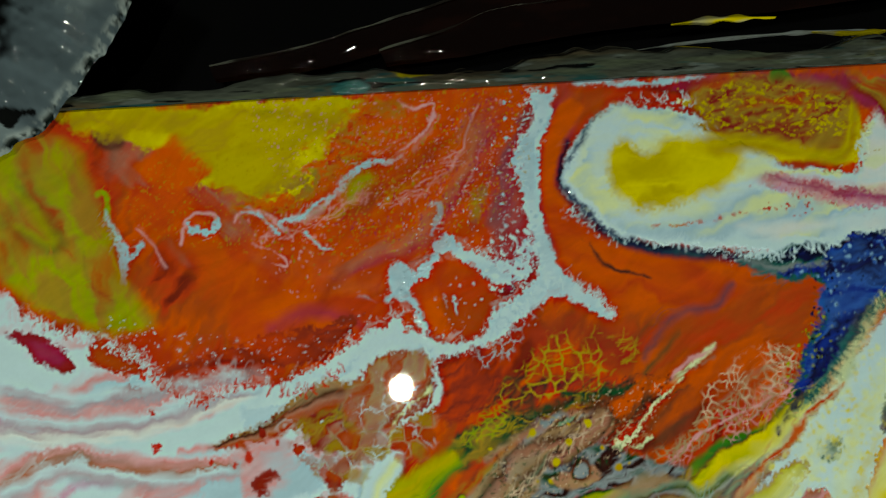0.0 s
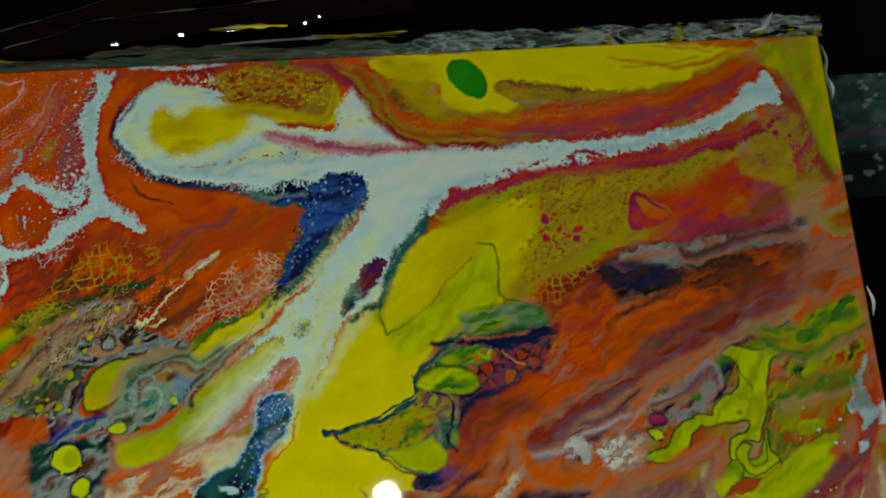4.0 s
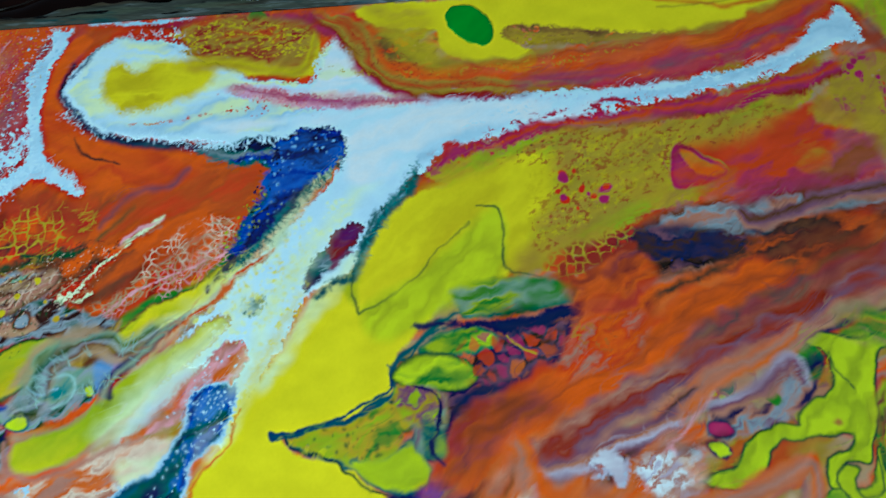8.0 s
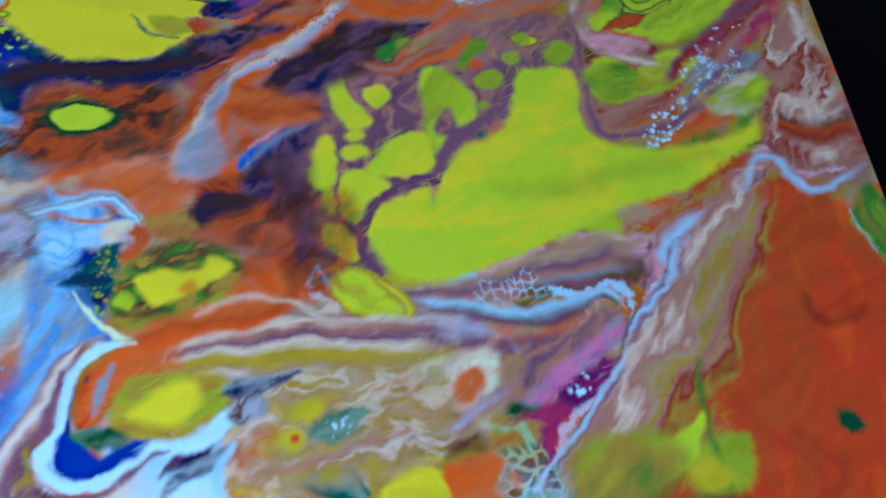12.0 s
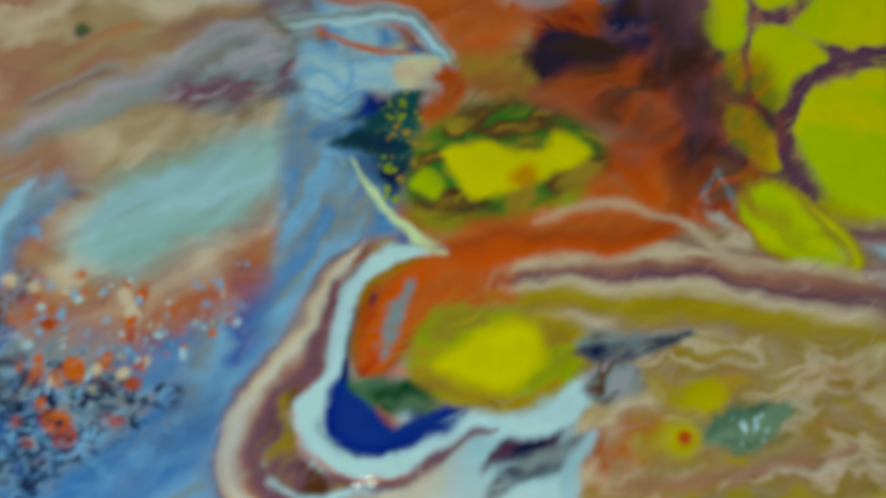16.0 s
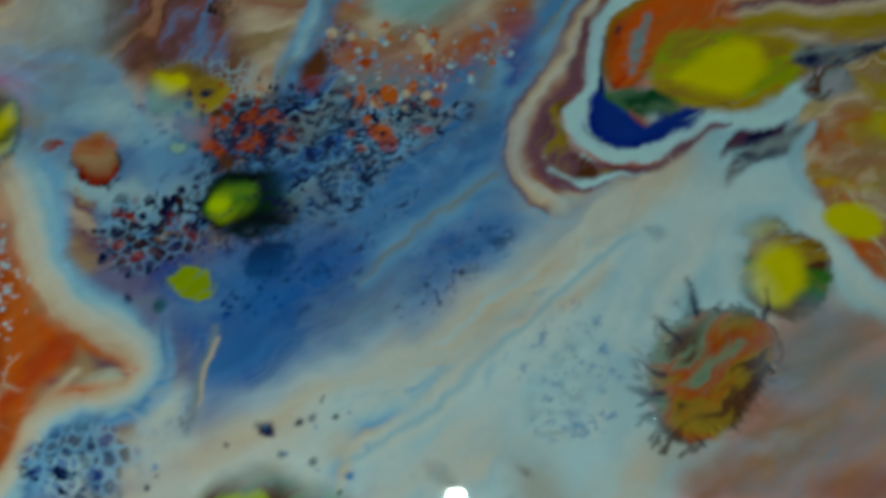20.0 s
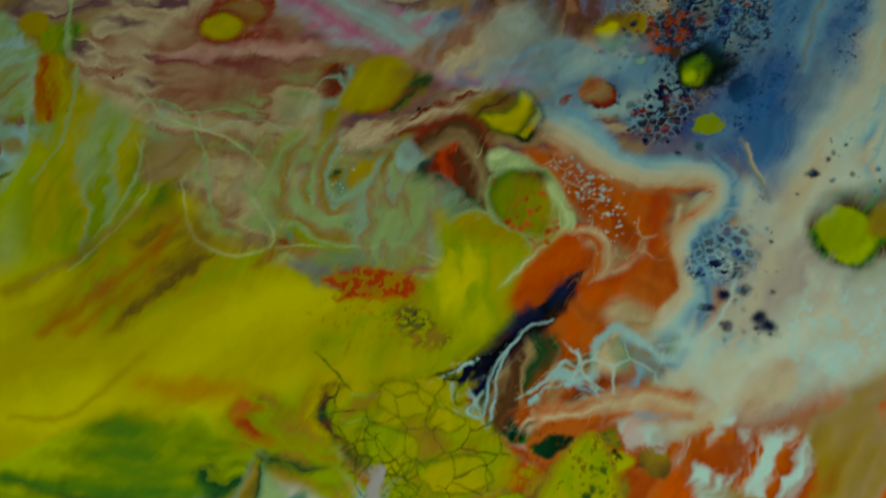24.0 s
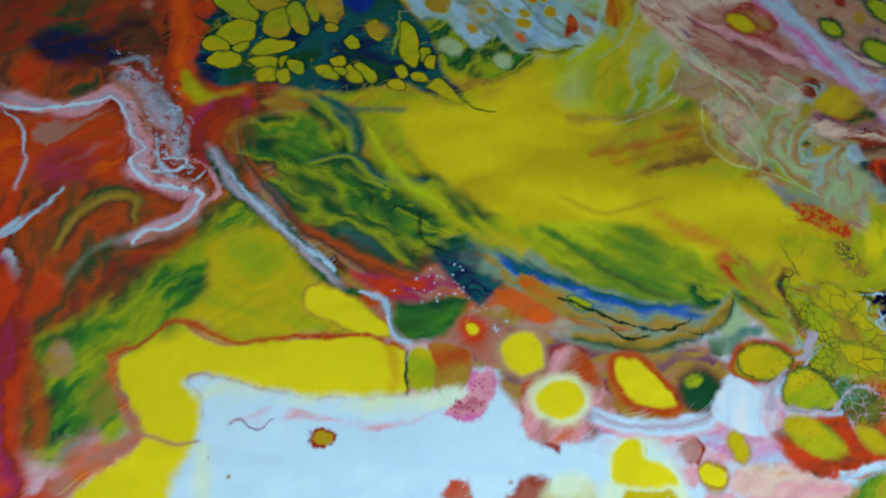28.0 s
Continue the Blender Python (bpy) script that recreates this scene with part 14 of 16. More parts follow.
fill('',['Y2','Y','Y2'],[(-21.7,184.8),(-17.6,190.8),(-9.2,186.6),(-3.7,190.8),(10,188.9),(18.4,184.8),(12.7,177.2),(-1.5,171.9),(-13.5,171),(-21,175.9)],soft=2.2,fringe=.7)
fill('',['O2','OC','R2','OC'],[(5.9,205.5),(25.4,207.9),(51.2,201.6),(51.6,187.1),(44.3,183.1),(27.4,188.7),(8.6,193.5)],soft=2.5,ang=10,grain=3)
fill('','Y2',[(7.6,204.5),(25.2,206.1),(50.1,198.9),(49.2,189),(27.5,190.5),(8.7,195.3)],cover=.42,patch=.9,alpha=.8)
fill('','R2',[(7.7,206.3),(25.4,207.9),(51.1,200.7),(50.5,194.4),(28.1,197.7),(9.1,200.7)],cover=.3,patch=.8,alpha=.7)
stream('',['OC2','Y2','OC2'],[(4.8,188),(27.3,187.6),(44.3,182.9),(50.3,188.6),(52.3,198.8)],[5,5.5,4,3,1.5],soft=1.8)
stream('',['O','OC','O2','OC','R2','M'],[(54.1,205.1),(65.5,196.1),(75.2,179.7),(95.2,172),(124.5,170.4)],[8,10,10,10,8],soft=2,fold=.3)
fill('',['OC2','Y2','OC'],[(71,206.7),(91.8,203.5),(95.5,189.5),(105,181.3),(92.6,179.8),(79.8,189.7)],soft=4,alpha=.7)
fill('','R2',[(64.8,197),(78.3,192.5),(96,178.7),(119.7,173.6),(95.2,172.5),(75.3,180.1)],cover=.3,patch=.8,alpha=.55,ang=-30)
hairs('OC',[(118.7,193.4),(132.5,191.1),(146.3,189.4)],60,length=3,width=.4,lean=-20)
fill('',['DB','GY','T','DB'],[(12.9,157),(24.7,155),(42.1,158),(39.9,152.2),(24.3,149.8),(16,152.1)],soft=1.2,fringe=1.4)
fill('blue_fringe',['B','DB','B2','B'],[(39.3,155.2),(52.5,159.5),(62.3,158),(62.9,150.7),(55,141.2),(42.2,136.1),(36.2,139.1),(39.5,147.4)],soft=1,fringe=1.6)
spots('',['SK','B2'],[(40,154.3),(60.9,157.2),(54.5,144.7),(40.4,138.8)],60,small=.15,large=.6)
spots('',['DB','K'],[(34.2,146),(51.8,151.8),(43.2,131.8),(32.2,122.4)],50,small=.15,large=.6)
hairs('W',[(-8.9,161.9),(8,159),(24.8,155.3),(42.1,158.5)],110,length=3.2,width=.4)
hairs('MI',[(-28.8,73),(-25,83.9),(-13.4,87.1),(-0.2,88.6),(-4.1,79.2),(-14.1,75.2)],46,length=5,width=.3,alpha=.7)
hairs('BR2',[(-35.2,110.4),(-48.9,98.3),(-62.4,86.4),(-72.5,76)],46,length=6,width=.35,lean=48,alpha=.5)
hairs('PE',[(-28.4,113.2),(-45.5,101.3),(-57.3,92.4)],30,length=6,width=.3,lean=48,alpha=.6)
spots('',['OC2','YG'],[(-65.5,93),(-45.8,94.9),(-49.9,72.9),(-74.1,74.5)],16,small=.4,large=1.4)
lace('','W',[(-106.1,115.2),(-91.2,122.4),(-74.5,126.3),(-73.1,113),(-88.2,104.2),(-102.9,105.2)],size=6,width=.35,cover=.6,alpha=.8)
line('','R2',[(131.4,102),(140.2,106.8),(151.5,111.5)],[3.5,4,3.5],soft=1.4)
lace('','OC2',[(124.6,107.4),(143.3,114.2),(153.5,116.6),(139.5,103.6),(128.2,101.5)],size=3,width=.3,cells=['R2','R'],cover=.9,alpha=.8)
fill('',['BR2','DB','BR','R2'],[(95,65.7),(105.4,70.2),(119.3,68.2),(124.5,61.5),(111.9,57.5),(104.8,47),(93.7,43.3),(90.9,53.4)],soft=5,alpha=.5,ang=35,grain=3)
fill('',['YG','MV','OC','YG'],[(77.4,69.4),(83.1,71.3),(91.4,67.7),(88.1,58.8),(80.9,61.2)],soft=1,ang=50,grain=1.5)
fill('',['YG','T','LY'],[(86,60.9),(91.6,57.5),(92.5,51.1),(86.7,52)],soft=1)
fill('',['LY','YG'],[(65.6,50.3),(76.1,51.5),(84.2,53),(87.3,46.5),(80.6,42.9),(71.8,45.4)],soft=1.2,ang=20)
line('','DB',[(83.1,71.3),(90,67.9),(90.6,60.5),(88.3,53.8),(92.3,48.9)],[.8,1,1,1.4,1],soft=.5,fringe=.3)
fill('',['R','SP','R','O'],[(128.2,81.1),(137.5,86.4),(153.3,89.3),(148.7,76.6),(134.5,72.3),(125.4,70.4)],soft=2,ang=35,grain=2)
fill('',['OC','R'],[(131.3,85.6),(142.6,89.1),(143.3,79),(132.9,78.8)],cover=.4,patch=1,alpha=.7)
stream('',['BR2','MV','DB','MV'],[(106.5,24),(117.3,27.3),(130.5,28.5),(140.5,31.5)],[6,9,8,3],soft=2)
stream('',['MV','SP','LV','MV'],[(116.5,44.3),(129.3,47.6),(142.9,52.7),(159.9,57.9)],[4,6,6,5],soft=1.6,fold=.4)
stream('',['SA','O','SA','SP'],[(113.1,48.2),(124.1,35.2),(137.1,34),(146.3,38.6),(161.4,43.3)],[6,8,7,6,5],soft=1.6,fold=.4)
stream('',['SA','SP','SA','O'],[(89.2,26.6),(100.3,33.6),(110.5,36.6),(114.9,47.2),(112.2,55.3)],[9,10,8,6,3],soft=1.6,fold=.4)
blob('','SA',(96.9,32.2),5,4,0,soft=2)
fill('',['LV','WH','SP','LV'],[(144.5,45),(153.2,49),(159.6,41.9),(151.4,37.2),(146.7,39.9)],soft=1.4,ang=40,grain=1.5,fringe=.5)
fill('',['WH','LV'],[(131.8,47.5),(137,49.9),(141.6,46.1),(139.5,40.7),(137,45.1)],soft=.8,fringe=.5)
stream('',['SP','TN','SP','MV'],[(176.6,34.2),(189.7,43.4),(189.4,35.1),(183,25.3)],[4,6,6,4],soft=1.3)
fill('','R2',[(-367.5,-20.4),(-348,-31.8),(-339.8,-60.9),(-335.9,-74.7),(-349,-85.8),(-356.5,-73.1),(-362.1,-48.5)],cover=.36,patch=1.6,alpha=.75,ang=-50)
fill('','W2',[(-364.9,-25.8),(-348.8,-36),(-339.5,-67.2),(-348.1,-82.2),(-353.8,-68.1),(-361.3,-44.6)],cover=.25,patch=1.2,alpha=.7,ang=-50)
stream('',['DG2','T','YG','DG'],[(-306.2,-73.1),(-291.1,-73.2),(-278.2,-81.2),(-263.6,-84.3)],[2,6,8,4],soft=2,fold=.7)
stream('',['DG','YG','DG','T'],[(-320.6,-78.3),(-307.2,-89.4),(-288.3,-100.5),(-274.1,-113.9)],[4,10,12,6],soft=2.5,fold=.8,alpha=.85)
hairs('DG2',[(-317.4,-73.2),(-298.3,-78.1),(-282.6,-94.4),(-272.8,-110.3)],30,length=7,width=.5,lean=-20,alpha=.5)
stream('',['YG','LY','YG'],[(-283.6,-61.6),(-279.8,-74.1),(-271.9,-85.6),(-259.3,-94.5)],[3,6,7,4],soft=2.5,fold=.6,alpha=.8)
fill('',['O2','OC'],[(-318.5,-49.1),(-310.5,-47.4),(-303.1,-51.9),(-310.2,-53.2)],soft=1)
spots('','W',[(-272.4,-114.5),(-259.3,-115.4),(-256.6,-128.4),(-269.5,-127.4)],18,small=.12,large=.4)
fill('',['DB','MV2','BR2','DB'],[(69.6,25.6),(89.3,32.4),(106.3,30.9),(129.5,31.1),(135.2,25.6),(115.3,11.3),(98.5,7),(92.7,11.1),(105.3,21.7),(91.8,27.3),(76.2,20.2)],soft=2.2,ang=30,grain=3)
stream('',['O','SA','LV','PE','SA','O2'],[(114.6,40.5),(107,30.8),(95,23),(83.4,13.8),(76.3,2.4),(70.6,-13.9)],[6,8,9,10,12,14],soft=1.8,fold=.4)
fill('',['LV','GY','LV'],[(77.2,9.9),(81.7,15.8),(78.4,-0.6),(80.4,-11.7),(76.1,-17.5),(68.8,-15.2),(68.9,-7.3),(74.2,-0.3)],soft=1.8,alpha=.8)
fill('',['O','SA','O2'],[(85.3,12.1),(98.4,6.1),(104.7,-0.4),(92.3,-2.8),(82.2,2.7)],soft=2)
line('','LV',[(82.8,15.7),(88.6,20.8),(99.9,23.9),(106.1,29.4)],[.8,1.6,1.2,.6],soft=1,alpha=.6)
stream('',['O2','SP','O2'],[(118.7,16.1),(126.9,14.2),(134.6,17.8),(142.5,21.4)],[3,4,4,3],soft=1)
fill('',['YG','G2'],[(123.1,19.3),(128.4,24.1),(133.2,25),(130,20),(125.3,17.8)],soft=1)
fill('',['SP','PK','SP'],[(185.8,24.7),(196.6,22.4),(205.2,18),(197.2,14.7),(187,18.5)],soft=1.2,fringe=.4)
stream('',['G2','YG','OC','G2','SP'],[(211.8,83.3),(229.7,79.1),(243.9,83.9),(258,87.7)],[9,14,14,10],soft=2.5,fold=.6,alpha=.85)
stream('',['OC','G2','TN','OC'],[(216.7,55.5),(231.9,60.4),(250.9,65.2)],[12,15,12],soft=2.5,fold=.5,alpha=.8)
fill('',['LY','YG','LY'],[(205.2,26),(215.3,31.9),(227.6,39.2),(236.4,40),(230.2,33.2),(216.5,26.2),(206.4,24.2)],soft=1,ang=40)
stream('',['LV','MV','SP'],[(165.5,59.5),(179.4,63.5),(191.6,72.3),(195.1,65.5)],[4,6,6,3],soft=1.3,fold=.5)
stream('',['SA','SP','SA'],[(152.3,34),(169.5,35.7),(183.2,40.9),(191.9,43.7),(190.1,29.1)],[5,6,6,4,3],soft=1.3)
stream('',['MV','R2','SP','M'],[(221.9,11),(234.2,22.6),(245.9,31.5)],[6,8,8],soft=2,fringe=.6)
spots('','W',[(223,22.4),(234.9,24.2),(223.4,2.9),(204.1,-9.4),(194.4,-16.6),(207,-1)],34,small=.2,large=.7)
stream('',['TN','LV','GY','TN'],[(-8.6,-48.1),(3.5,-40.3),(15.7,-34.7),(25.4,-27.5),(35.2,-26.7)],[6,9,10,9,5],soft=3,alpha=.85)
fill('',['LV','GY','MV','LV'],[(15.2,-38.1),(23.9,-29.8),(32.6,-27.9),(37.8,-30.7),(31.6,-36.1),(25,-40.7)],soft=2,ang=25,grain=2.5)
line('','BR2',[(26.8,-41.2),(35,-34.9),(38.4,-30.5),(36.1,-26.7),(30.4,-23.1)],[.8,1.6,2,1.4,.6],soft=1.2,alpha=.65)
fill('',['W2','SK','W2'],[(36.1,-26.7),(43.6,-30.3),(50.8,-27.7),(58.6,-28.9),(54.7,-33.4),(47.5,-34.9),(42.4,-39.2),(37,-37.9)],soft=1.4,ang=-10,grain=2)
line('','SA',[(37.8,-24.3),(45.3,-27.6),(53.5,-28.1)],[.6,1.4,.7],soft=.8)
fill('',['CR','PE'],[(50.9,-29.7),(58.3,-28.5),(56.7,-33.1),(51.8,-34.1)],soft=1)
fill('',['BR2','DB','BR2'],[(72.8,-26),(76.7,-21.9),(84.4,-21.8),(88.6,-24.6),(80.5,-27.5)],soft=1.5,fringe=.5)
fill('',['BR2','MV2','BR2'],[(91.3,-13.8),(103.1,-12.8),(103.3,-34.7),(107.6,-42.5),(99,-40.1),(95.7,-27.1)],soft=2,alpha=.8,ang=70)
fill('yellow_cell',['Y','LY','OC2'],[(106.8,-49.3),(112.8,-45.8),(119.8,-53),(124.4,-58.5),(118.2,-60.7),(109.4,-55.7)],soft=1,rim=['OC',.8],ang=-35,grain=2)
stream('',['PE','SP','MV','PE','OC2','OC2','OC'],[(69,-65.9),(83,-64.3),(96.3,-63.6),(109.7,-64.7),(131.4,-67.2)],[6,9,11,12,13],soft=1.2,fold=.2)
fill('',['OC2','TN','OC','PE','OC'],[(89.7,-76.3),(104.8,-71.1),(130.9,-72.4),(128.3,-95.7),(85.9,-97),(93.7,-85.8)],soft=2,alpha=.75,ang=12,grain=2)
line('','SP',[(86,-94.3),(103.7,-91.9),(123,-87.9)],[1,2,1],soft=.8,alpha=.8)
fill('',['DG','GG','DG'],[(98.7,-86.5),(105.1,-82.1),(113.2,-81.6),(110.9,-86),(103.9,-88.7)],soft=.9,fringe=.8)
spots('','W',[(104.1,-83.6),(111.2,-82.5),(109.2,-86.7),(104,-86.9)],8,small=.15,large=.4)
blob('yellow_cell','Y2',(100,-80.9),3.2,2.4,0,soft=.8,fringe=.3)
blob('','R',(95.8,-87),1,.9,0,soft=.4,halo='Y2',ring=1.6)
fill('',['GY','DB','GY'],[(80.1,-74.8),(87.2,-72.6),(98.2,-72),(94.1,-74.2),(83.7,-76.4)],soft=.7,fringe=.6)
fill('',['LV','BR','GY','LV'],[(81.9,-80.4),(83.7,-76.2),(88.4,-76),(89.2,-78.6),(85.3,-81.5)],soft=1,ang=50,grain=1.5)
blob('','DG',(1.2,-27.6),1.3,1.1,0,soft=.6,alpha=.8)
blob('','OC',(-18.7,-47),2.8,2.2,0,soft=.8,halo='BR',ring=.9)
fill('',['BR','OC','BR'],[(-36.9,-77.9),(-34.7,-74.8),(-27.8,-74.2),(-22.9,-77.7),(-25.2,-80.8),(-32.1,-81.4)],soft=1,fringe=.6)
blob('yellow_cell','Y',(-32.6,-77.9),3,2,10,soft=.8,fringe=.4)
spots('',['BR2','DB'],[(-37.3,-81.5),(-11.6,-77.5),(-0.6,-84.4),(-10.4,-89.7),(-36,-90.1)],60,small=.2,large=.9)
spots('',['R2','O2'],[(-26.6,-83.1),(-8.6,-81),(-7,-89.6),(-23,-91.6)],18,small=.4,large=1.4)
fill('','SK',[(-38.4,-79.7),(-29.5,-81.4),(-25.1,-88.2),(-30.2,-95),(-35.8,-96.8)],soft=2.5,alpha=.6)
stream('',['SK','W2','SB'],[(-9.3,-73.9),(-6.6,-64.7),(-3.6,-57.1),(-2.2,-52.2)],[3,3.4,3,1.5],soft=1,fringe=.8)
fill('','OC2',[(-124.3,222.4),(-88.5,217.1),(-47.6,208),(-45.5,181.5),(-73.2,162.3),(-116.2,164.5),(-155.7,173.3),(-156,190.4),(-124.3,202.8)],cover=.22,patch=.55,alpha=.5,ang=60)
fill('','M',[(-111.2,171.1),(-86.1,178.3),(-72.1,193.3),(-57.8,212.1),(-44.1,209.7),(-49,178.2),(-73.1,165.7)],cover=.22,patch=.8,alpha=.5,ang=65)
fill('','PK',[(-124.3,218.8),(-95.4,215.6),(-71.7,207.4),(-48.4,192.1),(-55.9,176.8),(-82.7,178.2),(-116.1,185)],cover=.16,patch=.5,alpha=.7,ang=50)
fill('','W',[(-166.7,150.6),(-140.7,142.6),(-111.5,141),(-95.1,146.7),(-88.6,142.3),(-61.1,131.7),(-87.2,133.2),(-111.7,126.4),(-140.6,126.4),(-166.3,131.1)],cover=.13,patch=.6,alpha=.85,ang=25)
fill('','W',[(-89.4,178.5),(-72.7,177.6),(-58.7,189.1),(-44.5,202.5),(-43.2,176.2),(-49.9,159.4),(-73.2,162.3)],cover=.1,patch=.5,alpha=.8,ang=70)
hairs('PK',[(-127.7,168.5),(-111.2,171.1),(-96.1,178.8),(-79.4,178),(-65.5,189.4)],60,length=5,width=.3,lean=30,alpha=.6)
hairs('OC2',[(-31.1,136.6),(-18.3,129.4),(-42.3,114.4),(-68.5,109.5)],50,length=4,width=.3,lean=35,alpha=.7)
fill('','BR2',[(-52,115),(-25.3,123.2),(-8.9,122.3),(-19.8,106.8),(-39.9,98.4),(-62.6,95)],cover=.25,patch=.8,alpha=.6,ang=40)
fill('','PE',[(-52.2,111.8),(-25.5,120),(-9.1,119),(-20.1,103.6),(-40.1,93.7),(-62.7,91.9)],cover=.2,patch=.5,alpha=.6,ang=40)
fill('','DG',[(-65.8,95.2),(-49.2,105.3),(-26.6,103.9),(-34,88.6),(-53.4,85.1)],cover=.25,patch=.8,alpha=.6,ang=40)
spots('',['OC2','Y2'],[(-62.2,106),(-32.5,113.9),(-20.3,100.4),(-43.7,87.6)],14,small=.3,large=1.2)
fill('',['M','R'],[(102.3,149.8),(132.4,160.9),(159.7,162.7),(187,164.6),(222.1,175.6),(195.4,165.2),(163.4,158.9),(131.7,152.7),(110.4,144.7)],cover=.4,patch=1,fringe=1)
fill('','W',[(98.3,153.5),(132.4,160.9),(153.6,164.3),(183.1,166.5),(218.2,177.1),(183.6,169.6),(154,167.9),(122.1,163.9)],cover=.35,patch=.8,fringe=.8,soft=1.2)
fill('','OC2',[(56,184.2),(82.2,179.9),(112.6,180.4),(142.8,182.2),(166.5,184.3),(142.4,178.4),(108,177),(73.5,178)],cover=.35,patch=.8,alpha=.6)
fill('','DB',[(-27.9,-98.9),(-12.7,-97.9),(-6.5,-100),(-14.1,-107.2),(-24,-110.3)],cover=.2,patch=.7,alpha=.8)
fill('','SK',[(1.6,-101.1),(15.5,-94.9),(25.5,-90.7),(29.4,-98),(15.7,-107.2),(3.9,-109.2)],cover=.35,patch=3,alpha=.6,soft=3,ang=35)
fill('',['CB','SB','CB'],[(-3,-98),(9.4,-92.8),(27.5,-82.2),(29.5,-90.7),(26.4,-99.1),(15.6,-105.2),(7.9,-112.2),(0.1,-113.2),(-6,-109.2),(-4.3,-104.1)],soft=6,alpha=.55,ang=35,grain=4)
fill('','CB',[(-18.7,-113.3),(-10,-109.2),(0.1,-113.2),(4.1,-117.1),(-3.5,-121.1),(2.5,-125.8),(-7,-129.7),(-16.2,-136.3),(-21.6,-141),(-23.1,-133.6),(-19.9,-125),(-19.3,-119.2)],soft=5,alpha=.6)
fill('',['CB','SB'],[(9.1,-121),(15.7,-112.2),(26.4,-105.2),(30.3,-105.2),(27.4,-110.2),(18.7,-119),(14,-123.9)],soft=4,alpha=.6,ang=40)
fill('',['SK','GY','SK'],[(-3.5,-121.1),(4.1,-115.2),(12.8,-113.2),(10.1,-121),(4.4,-123.9)],soft=5,alpha=.5,ang=35)
stream('',['SK','GY','SK'],[(3.1,-116.2),(9.8,-109.2),(17.6,-103.1),(24.5,-98),(28.4,-96)],[2,3,3,2.5,2],soft=2)
fill('','DB',[(-19.7,-84),(-5.3,-81.9),(15.3,-82.1),(25.5,-84.3),(9.4,-93.8),(1.7,-103.1),(-2.7,-105.2),(-4,-97.9),(-8.8,-94.8),(-19.1,-93.7)],cover=.42,patch=.8,alpha=.85,ang=35)
fill('','DB',[(-10.1,-108.2),(3.7,-105.2),(15.5,-98),(4,-112.2),(-3.7,-117.2),(-10.7,-115.2)],cover=.22,patch=.7,alpha=.7,ang=35)
fill('','DB',[(9.1,-122),(15.7,-112.2),(28.4,-104.2),(25.4,-111.2),(16.8,-121)],cover=.25,patch=.7,alpha=.7,ang=35)
line('','GY',[(-24,-140.1),(-23.1,-133.6),(-21.2,-127),(-20.2,-123.1)],[.8,1.4,1.2,.5],soft=1)
line('','PE',[(-22.9,-136.4),(-21.7,-129.8),(-20.4,-125)],[.3,.7,.4],soft=.6)
stream('',['W2','SK','PE','W2'],[(0.6,-148.8),(4.9,-140.7),(16.1,-136),(23.5,-128.5),(29.2,-121.8),(36.9,-118)],[4,5,4,3,3,2],soft=2.5)
stream('',['PE','WP','PE','PE'],[(-2.5,-143.5),(9.6,-140.6),(19.8,-132.3),(25.4,-126.6),(32.1,-120.9),(40.7,-117),(46.7,-109.1)],[3,3,2.5,2.5,3,3,2],soft=2)
line('','SA',[(20.7,-131.3),(24.5,-127.6),(29.2,-122.3),(35,-119.4),(40.7,-118)],[.4,.8,.5,.9,.4],soft=1.2,alpha=.3)
line('','W',[(17.8,-125.7),(23.5,-120.9),(26.4,-117),(33.2,-113.1)],[.4,.8,.8,.4],soft=.8,alpha=.8)
fill('',['W2','WH','W2'],[(42.5,-120.8),(48.5,-112.1),(58.4,-105.2),(67.1,-103.2),(68.4,-112),(70.8,-117.8),(60.4,-119.8),(53.5,-126.4),(51.4,-133.8),(52,-139.2),(45.5,-142.9),(44.1,-132)],soft=5,alpha=.6,ang=60)
fill('',['W2','WH'],[(69.3,-98.1),(77.3,-95.1),(78.6,-102.2),(74.6,-104.4),(69.6,-108.1),(64.9,-107.1)],soft=4,alpha=.6)
fill('',['WH','W2','WP'],[(10.6,-143.3),(19.8,-137.8),(29.1,-137.7),(27.2,-148.4),(16.3,-151.2),(5.3,-151.4)],soft=6,alpha=.6,ang=40)
fill('',['TN','GY','TN','GY'],[(75.8,-124.4),(83.7,-118.7),(93.1,-124.3),(90.2,-150.9),(64.8,-151.3),(68.1,-142.6),(74,-135.4)],soft=6,alpha=.65,ang=50,grain=5)
fill('',['GY','SK'],[(73.1,-124.4),(80.9,-118.7),(84.9,-124.3),(78.7,-133.5),(72.4,-132.7)],soft=5,alpha=.6)
fill('','O2',[(78.3,-147.7),(88.3,-144.1),(90.3,-150),(79.7,-151.1)],soft=4,alpha=.5)
line('','DB',[(59.2,-114.5),(60.2,-117.4),(61.3,-120.3)],[.3,.6,1],soft=.5)
line('','DB',[(55.4,-121.9),(56.5,-123.6),(57.7,-125.1)],[.4,.8,1],soft=.5)
line('','DB',[(50.5,-128.1),(52.5,-129.7),(54.3,-130.6)],[.3,.7,.9],soft=.5)
line('','DB',[(50.6,-133.8),(52.5,-133.8),(53.8,-133.6)],[.3,.6,.8],soft=.5)
line('','DB',[(72.3,-115.9),(72.8,-118.8),(71.6,-121.2)],[.3,.3,.6],soft=.5)
fill('',['OC2','YG','OC2'],[(-85,-105.5),(-77.4,-101.6),(-70.8,-107.9),(-71.8,-117.8),(-77.9,-122.2),(-83.8,-117)],soft=2.5,alpha=.65,ang=50)
